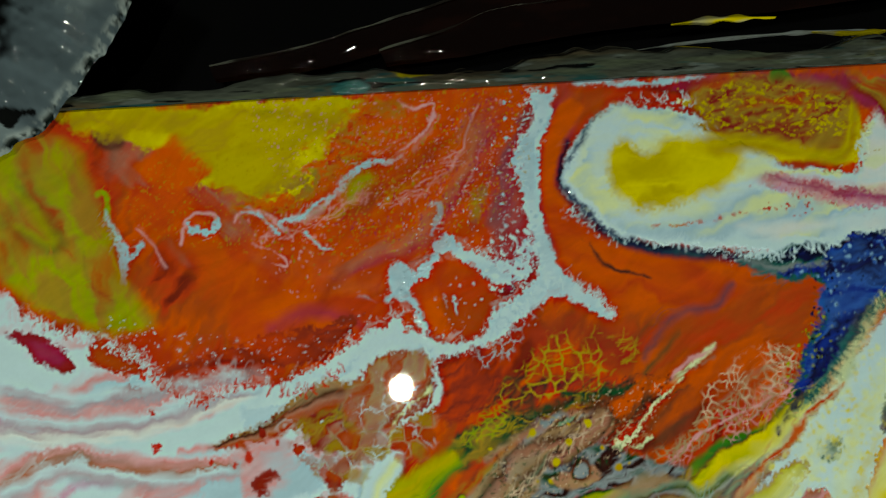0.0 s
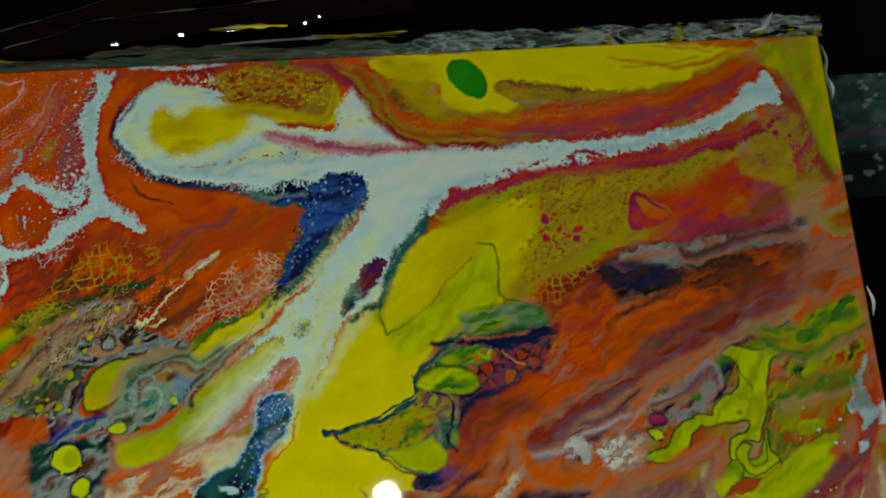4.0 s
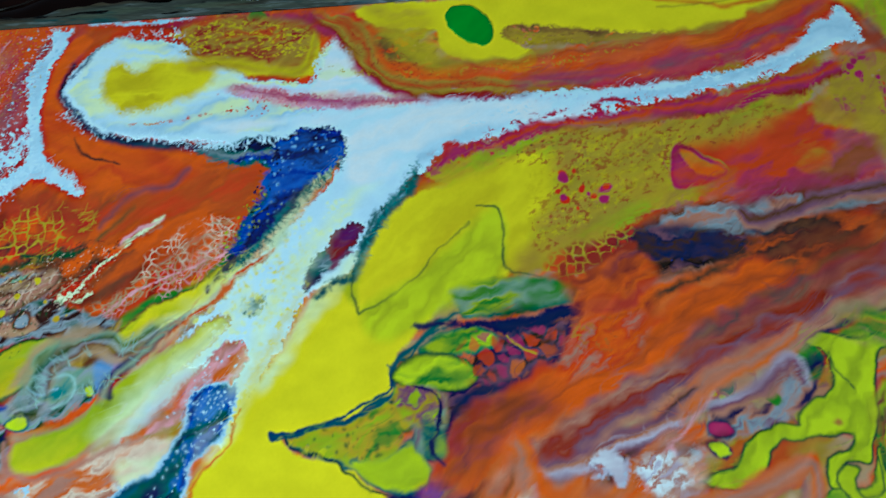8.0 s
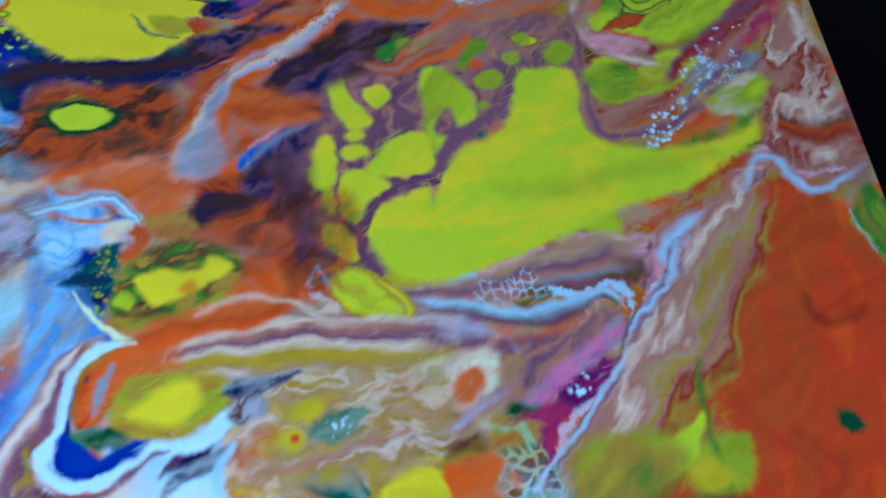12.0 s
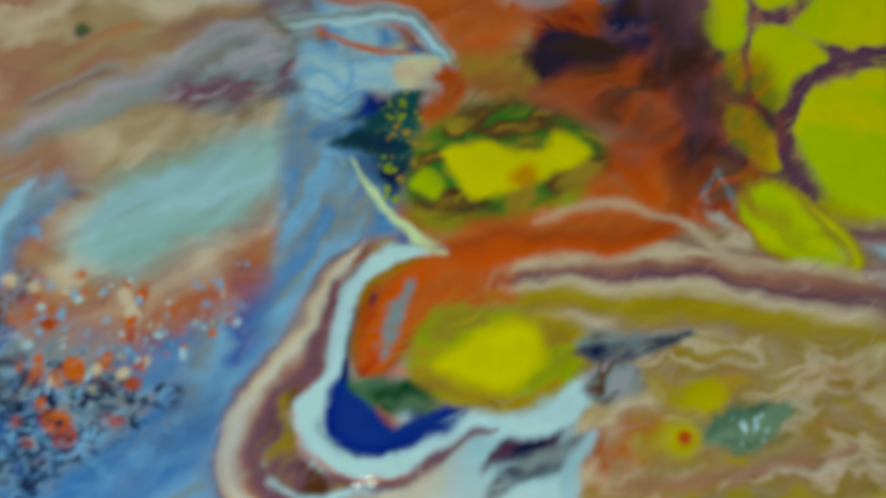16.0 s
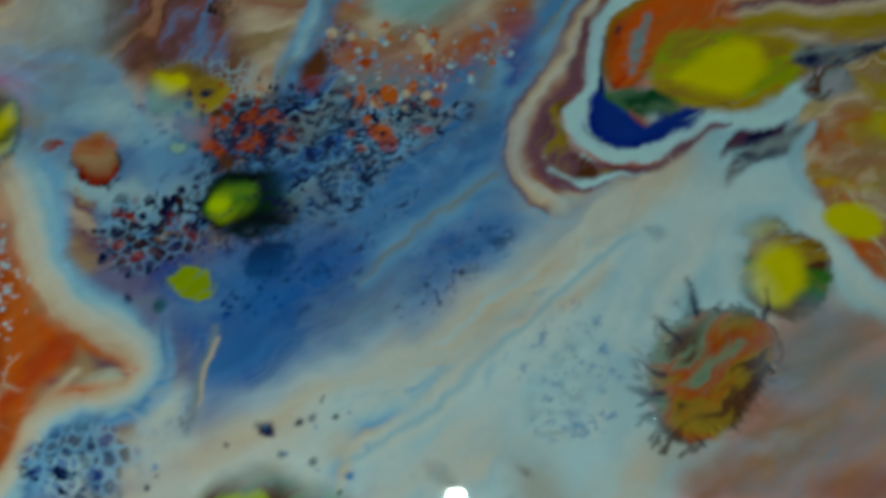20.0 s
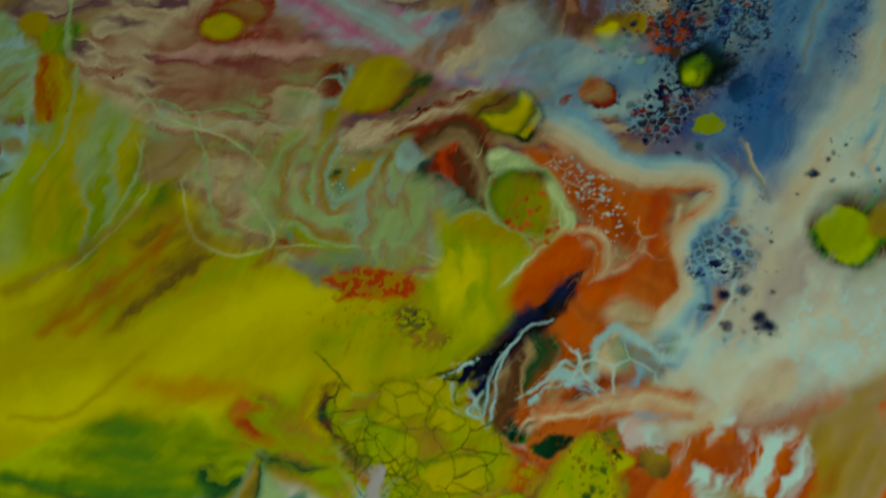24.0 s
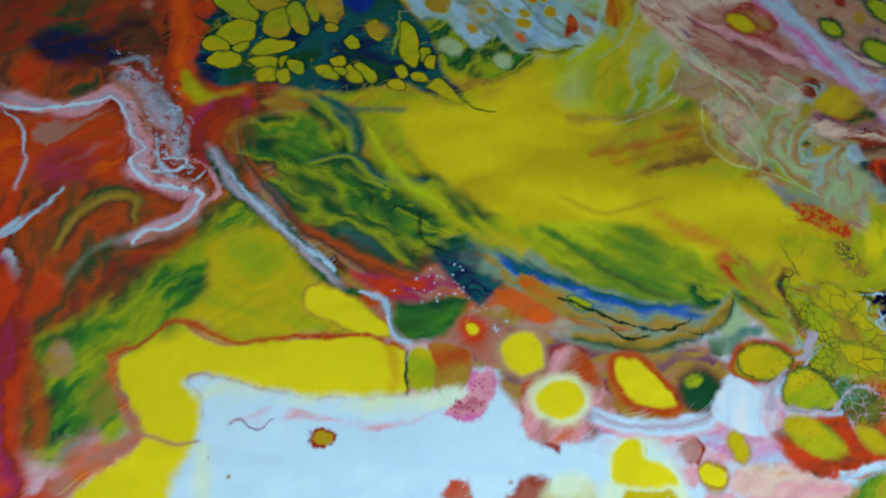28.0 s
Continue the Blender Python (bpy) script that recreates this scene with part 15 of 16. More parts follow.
spots('',['O2','SA'],[(-84.4,-109.9),(-70.8,-109.3),(-72.5,-119.1),(-80.5,-121.4)],26,small=.3,large=1.1,soft=.5)
fill('',['OC2','OC'],[(-132.5,-98.3),(-121.4,-103.3),(-109.3,-113.6),(-115.1,-119.7),(-128.1,-110.7),(-135,-103.3)],cover=.5,patch=1.6,alpha=.7,ang=15)
fill('',['GY','W2','GY'],[(-60.8,-59.6),(-45.3,-59.8),(-44.9,-73.8),(-49.3,-82.7),(-56.9,-90.3),(-58.3,-88.1),(-57.5,-77)],soft=5,alpha=.65,ang=80)
fill('',['GY','SK','GY'],[(-67.2,-69.8),(-49.4,-68.9),(-47.8,-81.8),(-59.4,-82.8)],soft=5,alpha=.7)
fill('','W',[(-43.3,-171.2),(-30.2,-163.5),(-23.4,-168.7),(-6.4,-170.9),(5.1,-167.9),(6,-177.5),(-8.2,-183.6),(-37,-183.2)],cover=.4,patch=1.6,soft=1.5,alpha=.7,ang=20)
fill('','SB',[(33.7,-120.3),(45.7,-119.7),(47.5,-136.2),(36,-142.1),(31.4,-132.5)],cover=.3,patch=1,soft=1,alpha=.6)
fill('','DB',[(34.7,-121.8),(45.4,-121.1),(44.9,-136.1),(36.5,-139.5)],cover=.12,patch=.5,alpha=.7)
spots('',['DB','SB','GY'],[(-44.4,-152.7),(-21.9,-143.8),(-1.4,-134.5),(9.8,-145.7),(5.8,-163.1),(-21.9,-143.8),(-36.9,-167.9),(-47.9,-167.3)],46,small=.2,large=.7,soft=.4)
fill('','SB',[(-15.2,-172.8),(3.3,-171.4),(4.3,-180.9),(-10.6,-183.5)],cover=.18,patch=.8,soft=1,alpha=.6)
fill('',['PE','O2','PE'],[(-58.4,-177.4),(-48.4,-174.4),(-43.9,-179.3),(-49.1,-183.1),(-57.5,-182.6)],soft=2,alpha=.6)
stream('',['WH','W2','WH'],[(1,-145.2),(13.6,-138.1),(25.7,-128.1),(38.4,-116.4),(51.3,-105.7)],[2,3,3,2.5,2],soft=2)
line('','W',[(-68.6,-157.5),(-60,-161.7),(-51.1,-158.6),(-41.8,-152.9)],[.3,.9,.7,.3],soft=.8,alpha=.8)
fill('','OC',[(-144.2,-108.9),(-125.5,-101.4),(-119.5,-113.3),(-124.4,-125.5),(-138,-120.5)],cover=.25,patch=1.2,soft=1.5,alpha=.6,ang=40)
fill('','SA',[(-127.8,-109.9),(-118.3,-109.1),(-115.1,-123.4),(-123,-127)],cover=.3,patch=.9,soft=1,alpha=.5)
fill('','OC2',[(-109.6,-159.4),(-107.8,-176),(-102.1,-188.2),(-92.5,-193.2),(-106.2,-205.6),(-122.2,-193.4),(-127.2,-173.2)],cover=.3,patch=1.1,soft=1,alpha=.6,ang=40)
fill('','BR',[(-103.6,-161),(-93.8,-166.1),(-85.2,-177.7),(-96.3,-189.8),(-113.7,-185.2),(-118.5,-173.7)],cover=.25,patch=.9,soft=1.2,alpha=.6,ang=60)
fill('','O2',[(-159.8,-172.8),(-142.3,-184.5),(-132.6,-196.3),(-150.3,-196.1),(-164,-181)],cover=.2,patch=.8,soft=1,alpha=.5)
fill('','DG',[(-150.9,-159.6),(-139.8,-171),(-140.4,-182.7),(-157.8,-174.6),(-163.5,-157.5)],cover=.2,patch=.7,soft=1,alpha=.6)
hairs('PK',[(-135.1,-166.2),(-125.3,-173.1),(-125.2,-182.1),(-122.3,-188.1),(-116.5,-198.3),(-109,-204.9)],50,length=4,width=.3,alpha=.6)

# The wet film crept a little before it dried: every edge is drawn out in small curls.
def blurred(field, n):
    for axis in (0, 1):
        c = np.cumsum(np.concatenate([field.take([0] * (n + 1), axis), field, field.take([-1] * n, axis)], axis), axis, dtype=np.float64)
        m = field.shape[axis]
        field = ((c.take(range(2 * n + 1, m + 2 * n + 1), axis) - c.take(range(m), axis)) / (2 * n + 1)).astype(np.float32)
    return field


# White over the back half has broken up along its edges into specks and hairs.
near_white = blurred(smooth(PIG.min(-1), 0.3, 0.45)[..., None], 4)[..., 0]
ragged = 4 * near_white * (1 - near_white) * smooth(GY, -20, 30) * smooth(broad(7, 151, 1), -0.7, 0.3)
px = 0.9 * broad(9, 71, 2) + 0.42 * vnoise(GX / 2.4, GY / 2.4, 73) + (0.1 + 0.8 * ragged) * vnoise(GX / 0.8, GY / 0.8, 79)
py = 0.9 * broad(9, 75, 2) + 0.42 * vnoise(GX / 2.4, GY / 2.4, 77) + (0.1 + 0.8 * ragged) * vnoise(GX / 0.8, GY / 0.8, 83)
fi, fj = np.clip(np.arange(NU)[None, :] + px / STEP, 0, NU - 1.01), np.clip(np.arange(NV)[:, None] + py / STEP, 0, NV - 1.01)
ia, ja = fi.astype(np.int32), fj.astype(np.int32)
fi, fj = (fi - ia)[..., None], (fj - ja)[..., None]
PIG = (PIG[ja, ia] * (1 - fi) + PIG[ja, ia + 1] * fi) * (1 - fj) + (PIG[ja + 1, ia] * (1 - fi) + PIG[ja + 1, ia + 1] * fi) * fj
KIND, LIFT = KIND[ja, ia], LIFT[ja, ia]


def moved(field, dx, dy):
    i, j = np.clip(np.arange(NU)[None, :] + (dx / STEP).astype(np.int32), 0, NU - 1), np.clip(np.arange(NV)[:, None] + (dy / STEP).astype(np.int32), 0, NV - 1)
    return field[j, i]


# Neighbouring colours bleed into one another here and there, and are drawn into each other as fine threads.
soft_film = blurred(blurred(PIG, 2), 1)
melt = smooth(broad(16, 101, 2), -0.1, 0.4)[..., None] * 0.4
# Clean yellow and clean white lie still; the rest is marbled along the way the paint was tilted.
low, high = PIG.min(-1), PIG.max(-1)
clean = np.maximum(smooth(low, 0.35, 0.5), smooth(PIG[..., 1], 0.38, 0.5) * smooth(0.12 - PIG[..., 2], 0.0, 0.05))
busy = 1 - 0.9 * blurred(clean[..., None], 3)[..., 0]
bend_x, bend_y = broad(30, 131, 3), broad(30, 137, 3)
run, across = (GX * 0.87 + GY * 0.5 + 12 * bend_x), (GY * 0.87 - GX * 0.5 + 9 * bend_y)
ply = fbm(run / 16, across / 2.6, 141, 3)
PIG = PIG * (1 - melt) + soft_film * melt
for k, (far, part_of) in enumerate(((4.0, 0.32), (2.2, 0.28))):
    drift = moved(PIG, far * broad(14, 121 + k, 2) + 0.4 * far, far * broad(14, 127 + k, 2) - 0.3 * far)
    thread = 1 - smooth(np.abs(fbm(run / 9, across / 2.2, 111 + k, 2)), 0.02, 0.16)
    thread = (thread * smooth(broad(12, 117 + k, 1), -0.5, 0.3) * part_of * busy)[..., None]
    PIG = PIG * (1 - thread) + drift * thread
PIG = PIG * (1 + 0.15 * busy * ply)[..., None]
# pigments part along their borders: the lighter side grows lighter, the darker side deeper
parting = 0.3 + 0.7 * smooth(GY, 0, 70)[..., None]
for n, k in ((2, 0.32), (6, 0.2)):
    PIG = np.clip(PIG + k * parting * (PIG - blurred(PIG, n)), 0.45 * PIG, 0.86)
PIG = PIG * (1 + 0.015 * vnoise(GX / 0.8, GY / 0.8, 91) + 0.04 * MOTTLE)[..., None]

# ---- the film as meshes: each pool, vein and cell is a piece of its own ----
TURN = pose(0, 0, 0, 0, 0, -1.35)


def part(name, bm, material, parent=None, label=""):
    me = bpy.data.meshes.new(name)
    if isinstance(bm, tuple):
        me.from_pydata(*bm)
    else:
        bm.to_mesh(me)
        bm.free()
    me.materials.append(material)
    me.polygons.foreach_set("use_smooth", np.ones(len(me.polygons), bool))
    ob = new(name, me)
    ob.parent = parent
    if label:
        ob["label"] = label
    return ob


painting = tagged(new("painting"), "poured acrylic painting on stretched canvas, wet and glossy, lying flat", "painting")
painting.matrix_basis = TURN

# A stretch of the plan that is worked finely; the rest is laid coarsely.
FINE = [(-205, 258, 75, 209), (-75, 258, -5, 80), (-35, 258, -175, 0), (-405, 30, -215, 20), (-300, 0, 0, 50), (30, 258, -175, -150)]
BLOCK = 20
rows, cols = (NV - 1) // BLOCK, (NU - 1) // BLOCK
fine = np.zeros((rows, cols), bool)
for a, b, c, d in FINE:
    fine[max(0, int((c - V0) / STEP) // BLOCK) : int((d - V0) / STEP) // BLOCK + 1, max(0, int((a - U0) / STEP) // BLOCK) : int((b - U0) / STEP) // BLOCK + 1] = True
rng = np.random.RandomState(3)
gx, gy = np.meshgrid(US, VS)
LIFT += 0.003 * broad(9, 5, 2)
place = np.stack([gx, gy, LIFT], -1).reshape(-1, 3) * 0.001
tint = np.concatenate([PIG.reshape(-1, 3), np.ones((NV * NU, 1), np.float32)], 1)


def film(name, quads, parent, label=""):
    used, back = np.unique(quads, return_inverse=True)
    me = bpy.data.meshes.new(name)
    n = len(quads)
    me.vertices.add(len(used))
    me.vertices.foreach_set("co", place[used].astype(np.float32).ravel())
    me.loops.add(4 * n)
    me.loops.foreach_set("vertex_index", back.ravel().astype(np.int32))
    me.polygons.add(n)
    me.polygons.foreach_set("loop_start", np.arange(n, dtype=np.int32) * 4)
    me.polygons.foreach_set("use_smooth", np.ones(n, bool))
    me.update(calc_edges=True)
    layer = me.color_attributes.new("pigment", "FLOAT_COLOR", "POINT")
    layer.data.foreach_set("color", np.clip(tint[used], 0, 1).astype(np.float32).ravel())
    me.materials.append(PAINT)
    ob = new(name, me)
    ob.parent = parent
    if label:
        ob["label"] = label
    return ob


def grid_quads(j, i, s):
    a = j * NU + i
    return np.stack([a, a + s, a + s * NU + s, a + s * NU], -1)


bigmask = np.kron(fine, np.ones((BLOCK, BLOCK), bool))


def pieces(kind, mask):
    """Numbers every connected stretch of one kind, by runs along the rows."""
    kind = np.where(mask, kind[: mask.shape[0], : mask.shape[1]], -1)
    edge = np.ones(kind.shape, bool)
    edge[:, 1:] = kind[:, 1:] != kind[:, :-1]
    run = np.cumsum(edge.ravel()).reshape(kind.shape) - 1
    top = list(range(run[-1, -1] + 1))

    def find(a):
        while top[a] != a:
            top[a] = top[top[a]]
            a = top[a]
        return a

    same = kind[1:] == kind[:-1]
    pairs = np.unique(np.stack([run[1:][same], run[:-1][same]], -1), axis=0)
    for a, b in pairs.tolist():
        a, b = find(a), find(b)
        if a != b:
            top[max(a, b)] = min(a, b)
    root = np.array([find(a) for a in range(len(top))])
    return kind, root[run]


kind, number = pieces(KIND, bigmask)
mask_h, mask_w = bigmask.shape
# where the pigment is even, four cells of the grid become one
P = np.sqrt(np.clip(PIG, 0, 1))
A = P[: mask_h : 2, : mask_w : 2]
B, C, D = P[: mask_h : 2, 2 : mask_w + 1 : 2], P[2 : mask_h + 1 : 2, : mask_w : 2], P[2 : mask_h + 1 : 2, 2 : mask_w + 1 : 2]
M = P[1 : mask_h : 2, 1 : mask_w : 2]
off = np.abs(M - (A + B + C + D) / 4).max(-1)
for side_mid, ends in ((P[: mask_h : 2, 1 : mask_w : 2], A + B), (P[1 : mask_h : 2, : mask_w : 2], A + C), (P[2 : mask_h + 1 : 2, 1 : mask_w : 2], C + D), (P[1 : mask_h : 2, 2 : mask_w + 1 : 2], B + D)):
    off = np.maximum(off, np.abs(side_mid - ends / 2).max(-1))
n4 = number.reshape(mask_h // 2, 2, mask_w // 2, 2)
even = (off < 0.024) & (n4.max((1, 3)) == n4.min((1, 3))) & bigmask[::2, ::2]
odd = bigmask & ~np.kron(even, np.ones((2, 2), bool))
jj, ii = np.nonzero(odd)
ej, ei = np.nonzero(even)
ej, ei = 2 * ej, 2 * ei
quads = np.concatenate([grid_quads(jj, ii, 1), grid_quads(ej, ei, 2)])
kinds, numbers = np.concatenate([kind[jj, ii], kind[ej, ei]]), np.concatenate([number[jj, ii], number[ej, ei]])
order = np.argsort(numbers, kind="stable")
quads, kinds, numbers = quads[order], kinds[order], numbers[order]
ids, starts = np.unique(numbers, return_index=True)
base, groups = [], []
for q, k in zip(np.split(quads, starts[1:]), kinds[starts]):
    if k == 0 or len(q) < 80:
        base.append(q)
    else:
        groups.append((k, q))
cj, ci = np.nonzero(~fine)
sub = np.arange(0, BLOCK, 5)
cj, ci = (cj[:, None, None] * BLOCK + sub[:, None]), (ci[:, None, None] * BLOCK + sub[None, :])
cj, ci = np.broadcast_arrays(cj, ci)
base.append(grid_quads(cj.ravel(), ci.ravel(), 5))
film("paint_film", np.concatenate(base), painting, "marbled film of poured acrylic paint")
for k, q in groups:
    film(KINDS[k][0], q, painting, KINDS[k][1])

# The canvas below it, and the paint that ran over its sides.
UE, VE = US[(cols) * BLOCK], VS[(rows) * BLOCK]
bm = bmesh.new()
bmesh.ops.create_cube(bm, size=1, matrix=Matrix.LocRotScale(((U0 + UE) / 2000, (V0 + VE) / 2000, -0.0098), None, ((UE - U0) / 1000 - 0.001, (VE - V0) / 1000 - 0.001, 0.018)))
bmesh.ops.bevel(bm, geom=bm.edges[:], offset=0.002, segments=3, affect="EDGES")
part("canvas", bm, COTTON, painting, "white primed cotton canvas wrapped over its stretcher")


def side(name, idx, out):
    """Paint that has run over one side of the canvas."""
    idx = np.array(idx)
    p, c = place[idx], tint[idx]
    rings = [(0, 0), (0.0006, -0.0003), (0.001, -0.0012), (0.001, -0.006), (0.001, -0.012), (0.0008, -0.0188)]
    vs, cs, fs = [], [], []
    n = len(idx)
    for r, (o, z) in enumerate(rings):
        q = p.copy()
        run = 0.0008 * fbm(np.arange(n) / 9.0, np.full(n, r * 0.7), 4) * (r > 2)
        q[:, :2] += np.array(out) * (o + run)[:, None] if r > 2 else np.array(out) * o
        q[:, 2] += z
        vs.append(q)
        cs.append(np.roll(c, int(2 * r * np.sin(r)), 0))
    for r in range(len(rings) - 1):
        a = r * n + np.arange(n - 1)
        fs.append(np.stack([a, a + n, a + n + 1, a + 1], -1))
    vs, cs, fs = np.concatenate(vs), np.concatenate(cs), np.concatenate(fs)
    me = bpy.data.meshes.new(name)
    me.from_pydata(vs.tolist(), [], fs.tolist())
    layer = me.color_attributes.new("pigment", "FLOAT_COLOR", "POINT")
    layer.data.foreach_set("color", np.clip(cs, 0, 1).astype(np.float32).ravel())
    me.materials.append(PAINT)
    me.polygons.foreach_set("use_smooth", np.ones(len(me.polygons), bool))
    ob = new(name, me)
    ob.parent = painting
    ob["label"] = "streaks of paint run over the canvas side"


JE, IE = rows * BLOCK, cols * BLOCK
side("side_paint", [JE * NU + i for i in range(0, IE + 1, 2)], (0, 1))
side("side_paint", [j * NU + IE for j in range(JE, -1, -2)], (1, 0))
side("side_paint", [i for i in range(IE, -1, -4)], (0, -1))
side("side_paint", [j * NU for j in range(0, JE + 1, 4)], (-1, 0))

# ---- the table under black film, and the floor ----
def sheet(x0, x1, y0, y1, nx, ny, height):
    x, y = np.meshgrid(np.linspace(x0, x1, nx), np.linspace(y0, y1, ny))
    z = height(x, y)
    v = np.stack([x, y, z], -1).reshape(-1, 3)
    a = (np.arange(ny - 1)[:, None] * nx + np.arange(nx - 1)[None, :]).ravel()
    return v.tolist(), [], np.stack([a, a + 1, a + nx + 1, a + nx], -1).tolist()


def film_height(x, y):
    # taut black film with long soft folds behind the canvas
    z = -0.0195 + 0.0012 * fbm(x * 14, y * 14, 2)
    return z


table = tagged(new("table"), "table covered in glossy black plastic film", "table")
part("plastic_film", sheet(-0.9, 0.8, -0.7, 0.75, 240, 260, film_height), BLACK_FILM, table, "black plastic film with folds")
bm = bmesh.new()
bmesh.ops.create_cube(bm, size=1, matrix=Matrix.LocRotScale((-0.05, 0.025, -0.040), None, (1.68, 1.42, 0.03)))
bmesh.ops.bevel(bm, geom=bm.edges[:], offset=0.004, segments=2, affect="EDGES")
part("tabletop", bm, FLOOR, table)
for sx in (-0.8, 0.7):
    for sy in (-0.6, 0.65):
        bm = bmesh.new()
        bmesh.ops.create_cube(bm, size=1, matrix=Matrix.LocRotScale((sx, sy, -0.425), None, (0.06, 0.06, 0.71)))
        bmesh.ops.bevel(bm, geom=bm.edges[:], offset=0.004, segments=2, affect="EDGES")
        part("leg", bm, FLOOR, table)
floor = part("floor", sheet(-2.2, 2.2, -2.2, 2.2, 12, 12, lambda x, y: np.full_like(x, -0.78)), FLOOR)
tagged(floor, "dark floor under the table", "floor", kind="structure")


# ---- round the canvas: smeared sheets, tapes and scraps lying on the black film ----
def coloured(name, v, c, nx, ny, material=None):
    """A sheet of quads with its own smears of pigment."""
    a = (np.arange(ny - 1)[:, None] * nx + np.arange(nx - 1)[None, :]).ravel()
    me = bpy.data.meshes.new(name)
    me.from_pydata((v.reshape(-1, 3) * 0.001).tolist(), [], np.stack([a, a + 1, a + nx + 1, a + nx], -1).tolist())
    layer = me.color_attributes.new("pigment", "FLOAT_COLOR", "POINT")
    layer.data.foreach_set("color", np.concatenate([np.clip(c.reshape(-1, 3), 0, 1), np.ones((nx * ny, 1))], 1).astype(np.float32).ravel())
    me.materials.append(material or SMEAR)
    me.polygons.foreach_set("use_smooth", np.ones(len(me.polygons), bool))
    ob = new(name, me)
    ob.matrix_basis = TURN
    return ob


def mixed(base, layers):
    for col, mask in layers:
        base = base * (1 - mask[..., None]) + srgb(col) * mask[..., None]
    return base


SMEAR = glossy_paint("smeared_paint")
SMEAR.node_tree.nodes["Principled BSDF"].inputs["IOR"].default_value = 1.35

# the sheet of plastic along the back side, smeared grey, brown and teal, ridges painted with sheen
nx, ny = 900, 60
u, w = np.meshgrid(np.linspace(-222, 262, nx), np.linspace(0, 1, ny))
reach = 8.5 + 2.5 * vnoise(u / 22, u * 0, 3) + 1.2 * vnoise(u / 5, u * 0, 4) + 3.0 * smooth(u, 40, 120)
reach = reach + 2.0 * np.exp(-(((u + 20) / 25) ** 2)) - 2 * smooth(-u, 100, 150)
v = 209.0 + reach * w
fold = smooth(u, 50, 110)
z = -0.5 + 0.8 * np.sin(w * 3.0) + 0.5 * fbm(u / 9, v / 3, 8) - 5 * smooth(w, 0.75, 1.0)
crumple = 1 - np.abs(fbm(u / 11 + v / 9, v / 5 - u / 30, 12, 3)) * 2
z = z + fold * (2.6 * crumple * w * (1.2 - w) + 0.7 * fbm(u / 3, v / 2, 15))
streak = fbm(u / 26, v / 2.2, 21)
c = mixed(np.zeros(u.shape + (3,)) + srgb("4a5048"), [
    ("4e4636", smooth(fbm(u / 40, v / 4, 5), -0.1, 0.4)),
    ("1c4a4c", smooth(fbm(u / 18, v / 3, 6), 0.15, 0.4)),
    ("56604e", smooth(streak, 0.1, 0.5) * 0.8),
    ("7e8a8a", smooth(fbm(u / 14, v / 1.6, 33), 0.3, 0.5) * 0.4),
    ("070808", smooth(fbm(u / 16, v / 1.8, 9), 0.28, 0.42)),
    ("a89c10", smooth(1 - np.hypot((u + 76) / 8, (v - 216) / 3.0) + 0.4 * fbm(u / 3, v / 3, 2), 0.0, 0.4)),
    ("2a6a6a", smooth(1 - np.hypot((u + 95) / 7, (v - 211.5) / 2.2) + 0.4 * fbm(u / 3, v / 3, 7), 0.0, 0.4)),
    ("b4a40c", smooth(1 - np.hypot((u - 15) / 14, (v - 220) / 1.8) + 0.5 * fbm(u / 4, v / 2, 12), 0.0, 0.4)),
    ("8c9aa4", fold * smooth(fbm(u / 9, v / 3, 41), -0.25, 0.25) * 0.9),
    # sheen put into the colour: paler along the raised crumple ridges
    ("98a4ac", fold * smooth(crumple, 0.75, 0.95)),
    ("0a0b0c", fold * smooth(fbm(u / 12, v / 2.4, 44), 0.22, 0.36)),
    ("a08c18", fold * smooth(fbm(u / 7, v / 2, 47), 0.34, 0.45)),
])
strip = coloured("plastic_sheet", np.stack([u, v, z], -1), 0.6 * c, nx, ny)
tagged(strip, "crumpled plastic sheet smeared grey, brown and teal behind the canvas, sheen painted on its ridges", "plastic sheet")

# the stained sheet that laps over the back left corner
nx, ny = 160, 160
a, b = np.meshgrid(np.linspace(0, 1, nx), np.linspace(0, 1, ny))
rag = 1.6 * vnoise(b * 14, a * 0, 5) + 0.7 * vnoise(b * 40, a * 0, 6)
edge_u, edge_v = -228 + 82 * b + 9 * np.sin(b * 3.1) - rag * 0.3, 186 + 66 * b**1.25 - 7 * np.sin(b * 3.1)
u, v = edge_u - 70 * a, edge_v + 42 * a + rag
z = 2.0 + 5 * smooth(a, 0.0, 0.25) + 6 * b + 1.6 * fbm(u / 14, v / 14, 6) - 1.2 * np.exp(-((a / 0.03) ** 2))
c = mixed(np.zeros(u.shape + (3,)) + srgb("4c5a62"), [
    ("6a787e", smooth(fbm(u / 16, v / 16, 14), 0.0, 0.5)),
    ("060808", smooth(0.16 - np.abs(a - 0.34 - 0.12 * b + 0.16 * fbm(u / 12, v / 12, 3)), -0.02, 0.03)),
    ("0a0c0c", smooth(fbm(u / 11, v / 9, 23), 0.34, 0.42)),
    ("b4ac20", smooth(1 - np.hypot((u + 190) / 5, (v - 243) / 4), 0, 0.4)),
    ("8a9698", smooth(0.05 - a, 0, 0.03) * smooth(fbm(u / 2.5, v / 2.5, 17), -0.2, 0.1)),
    ("0c1412", smooth(0.035 - a, 0, 0.02) * smooth(fbm(u / 3, v / 3, 19), 0.0, 0.2)),
])
flap = coloured("stained_sheet", np.stack([u, v, z], -1), 0.8 * c, nx, ny)
tagged(flap, "grey plastic sheet with black stains lapping over the canvas corner", "plastic sheet")


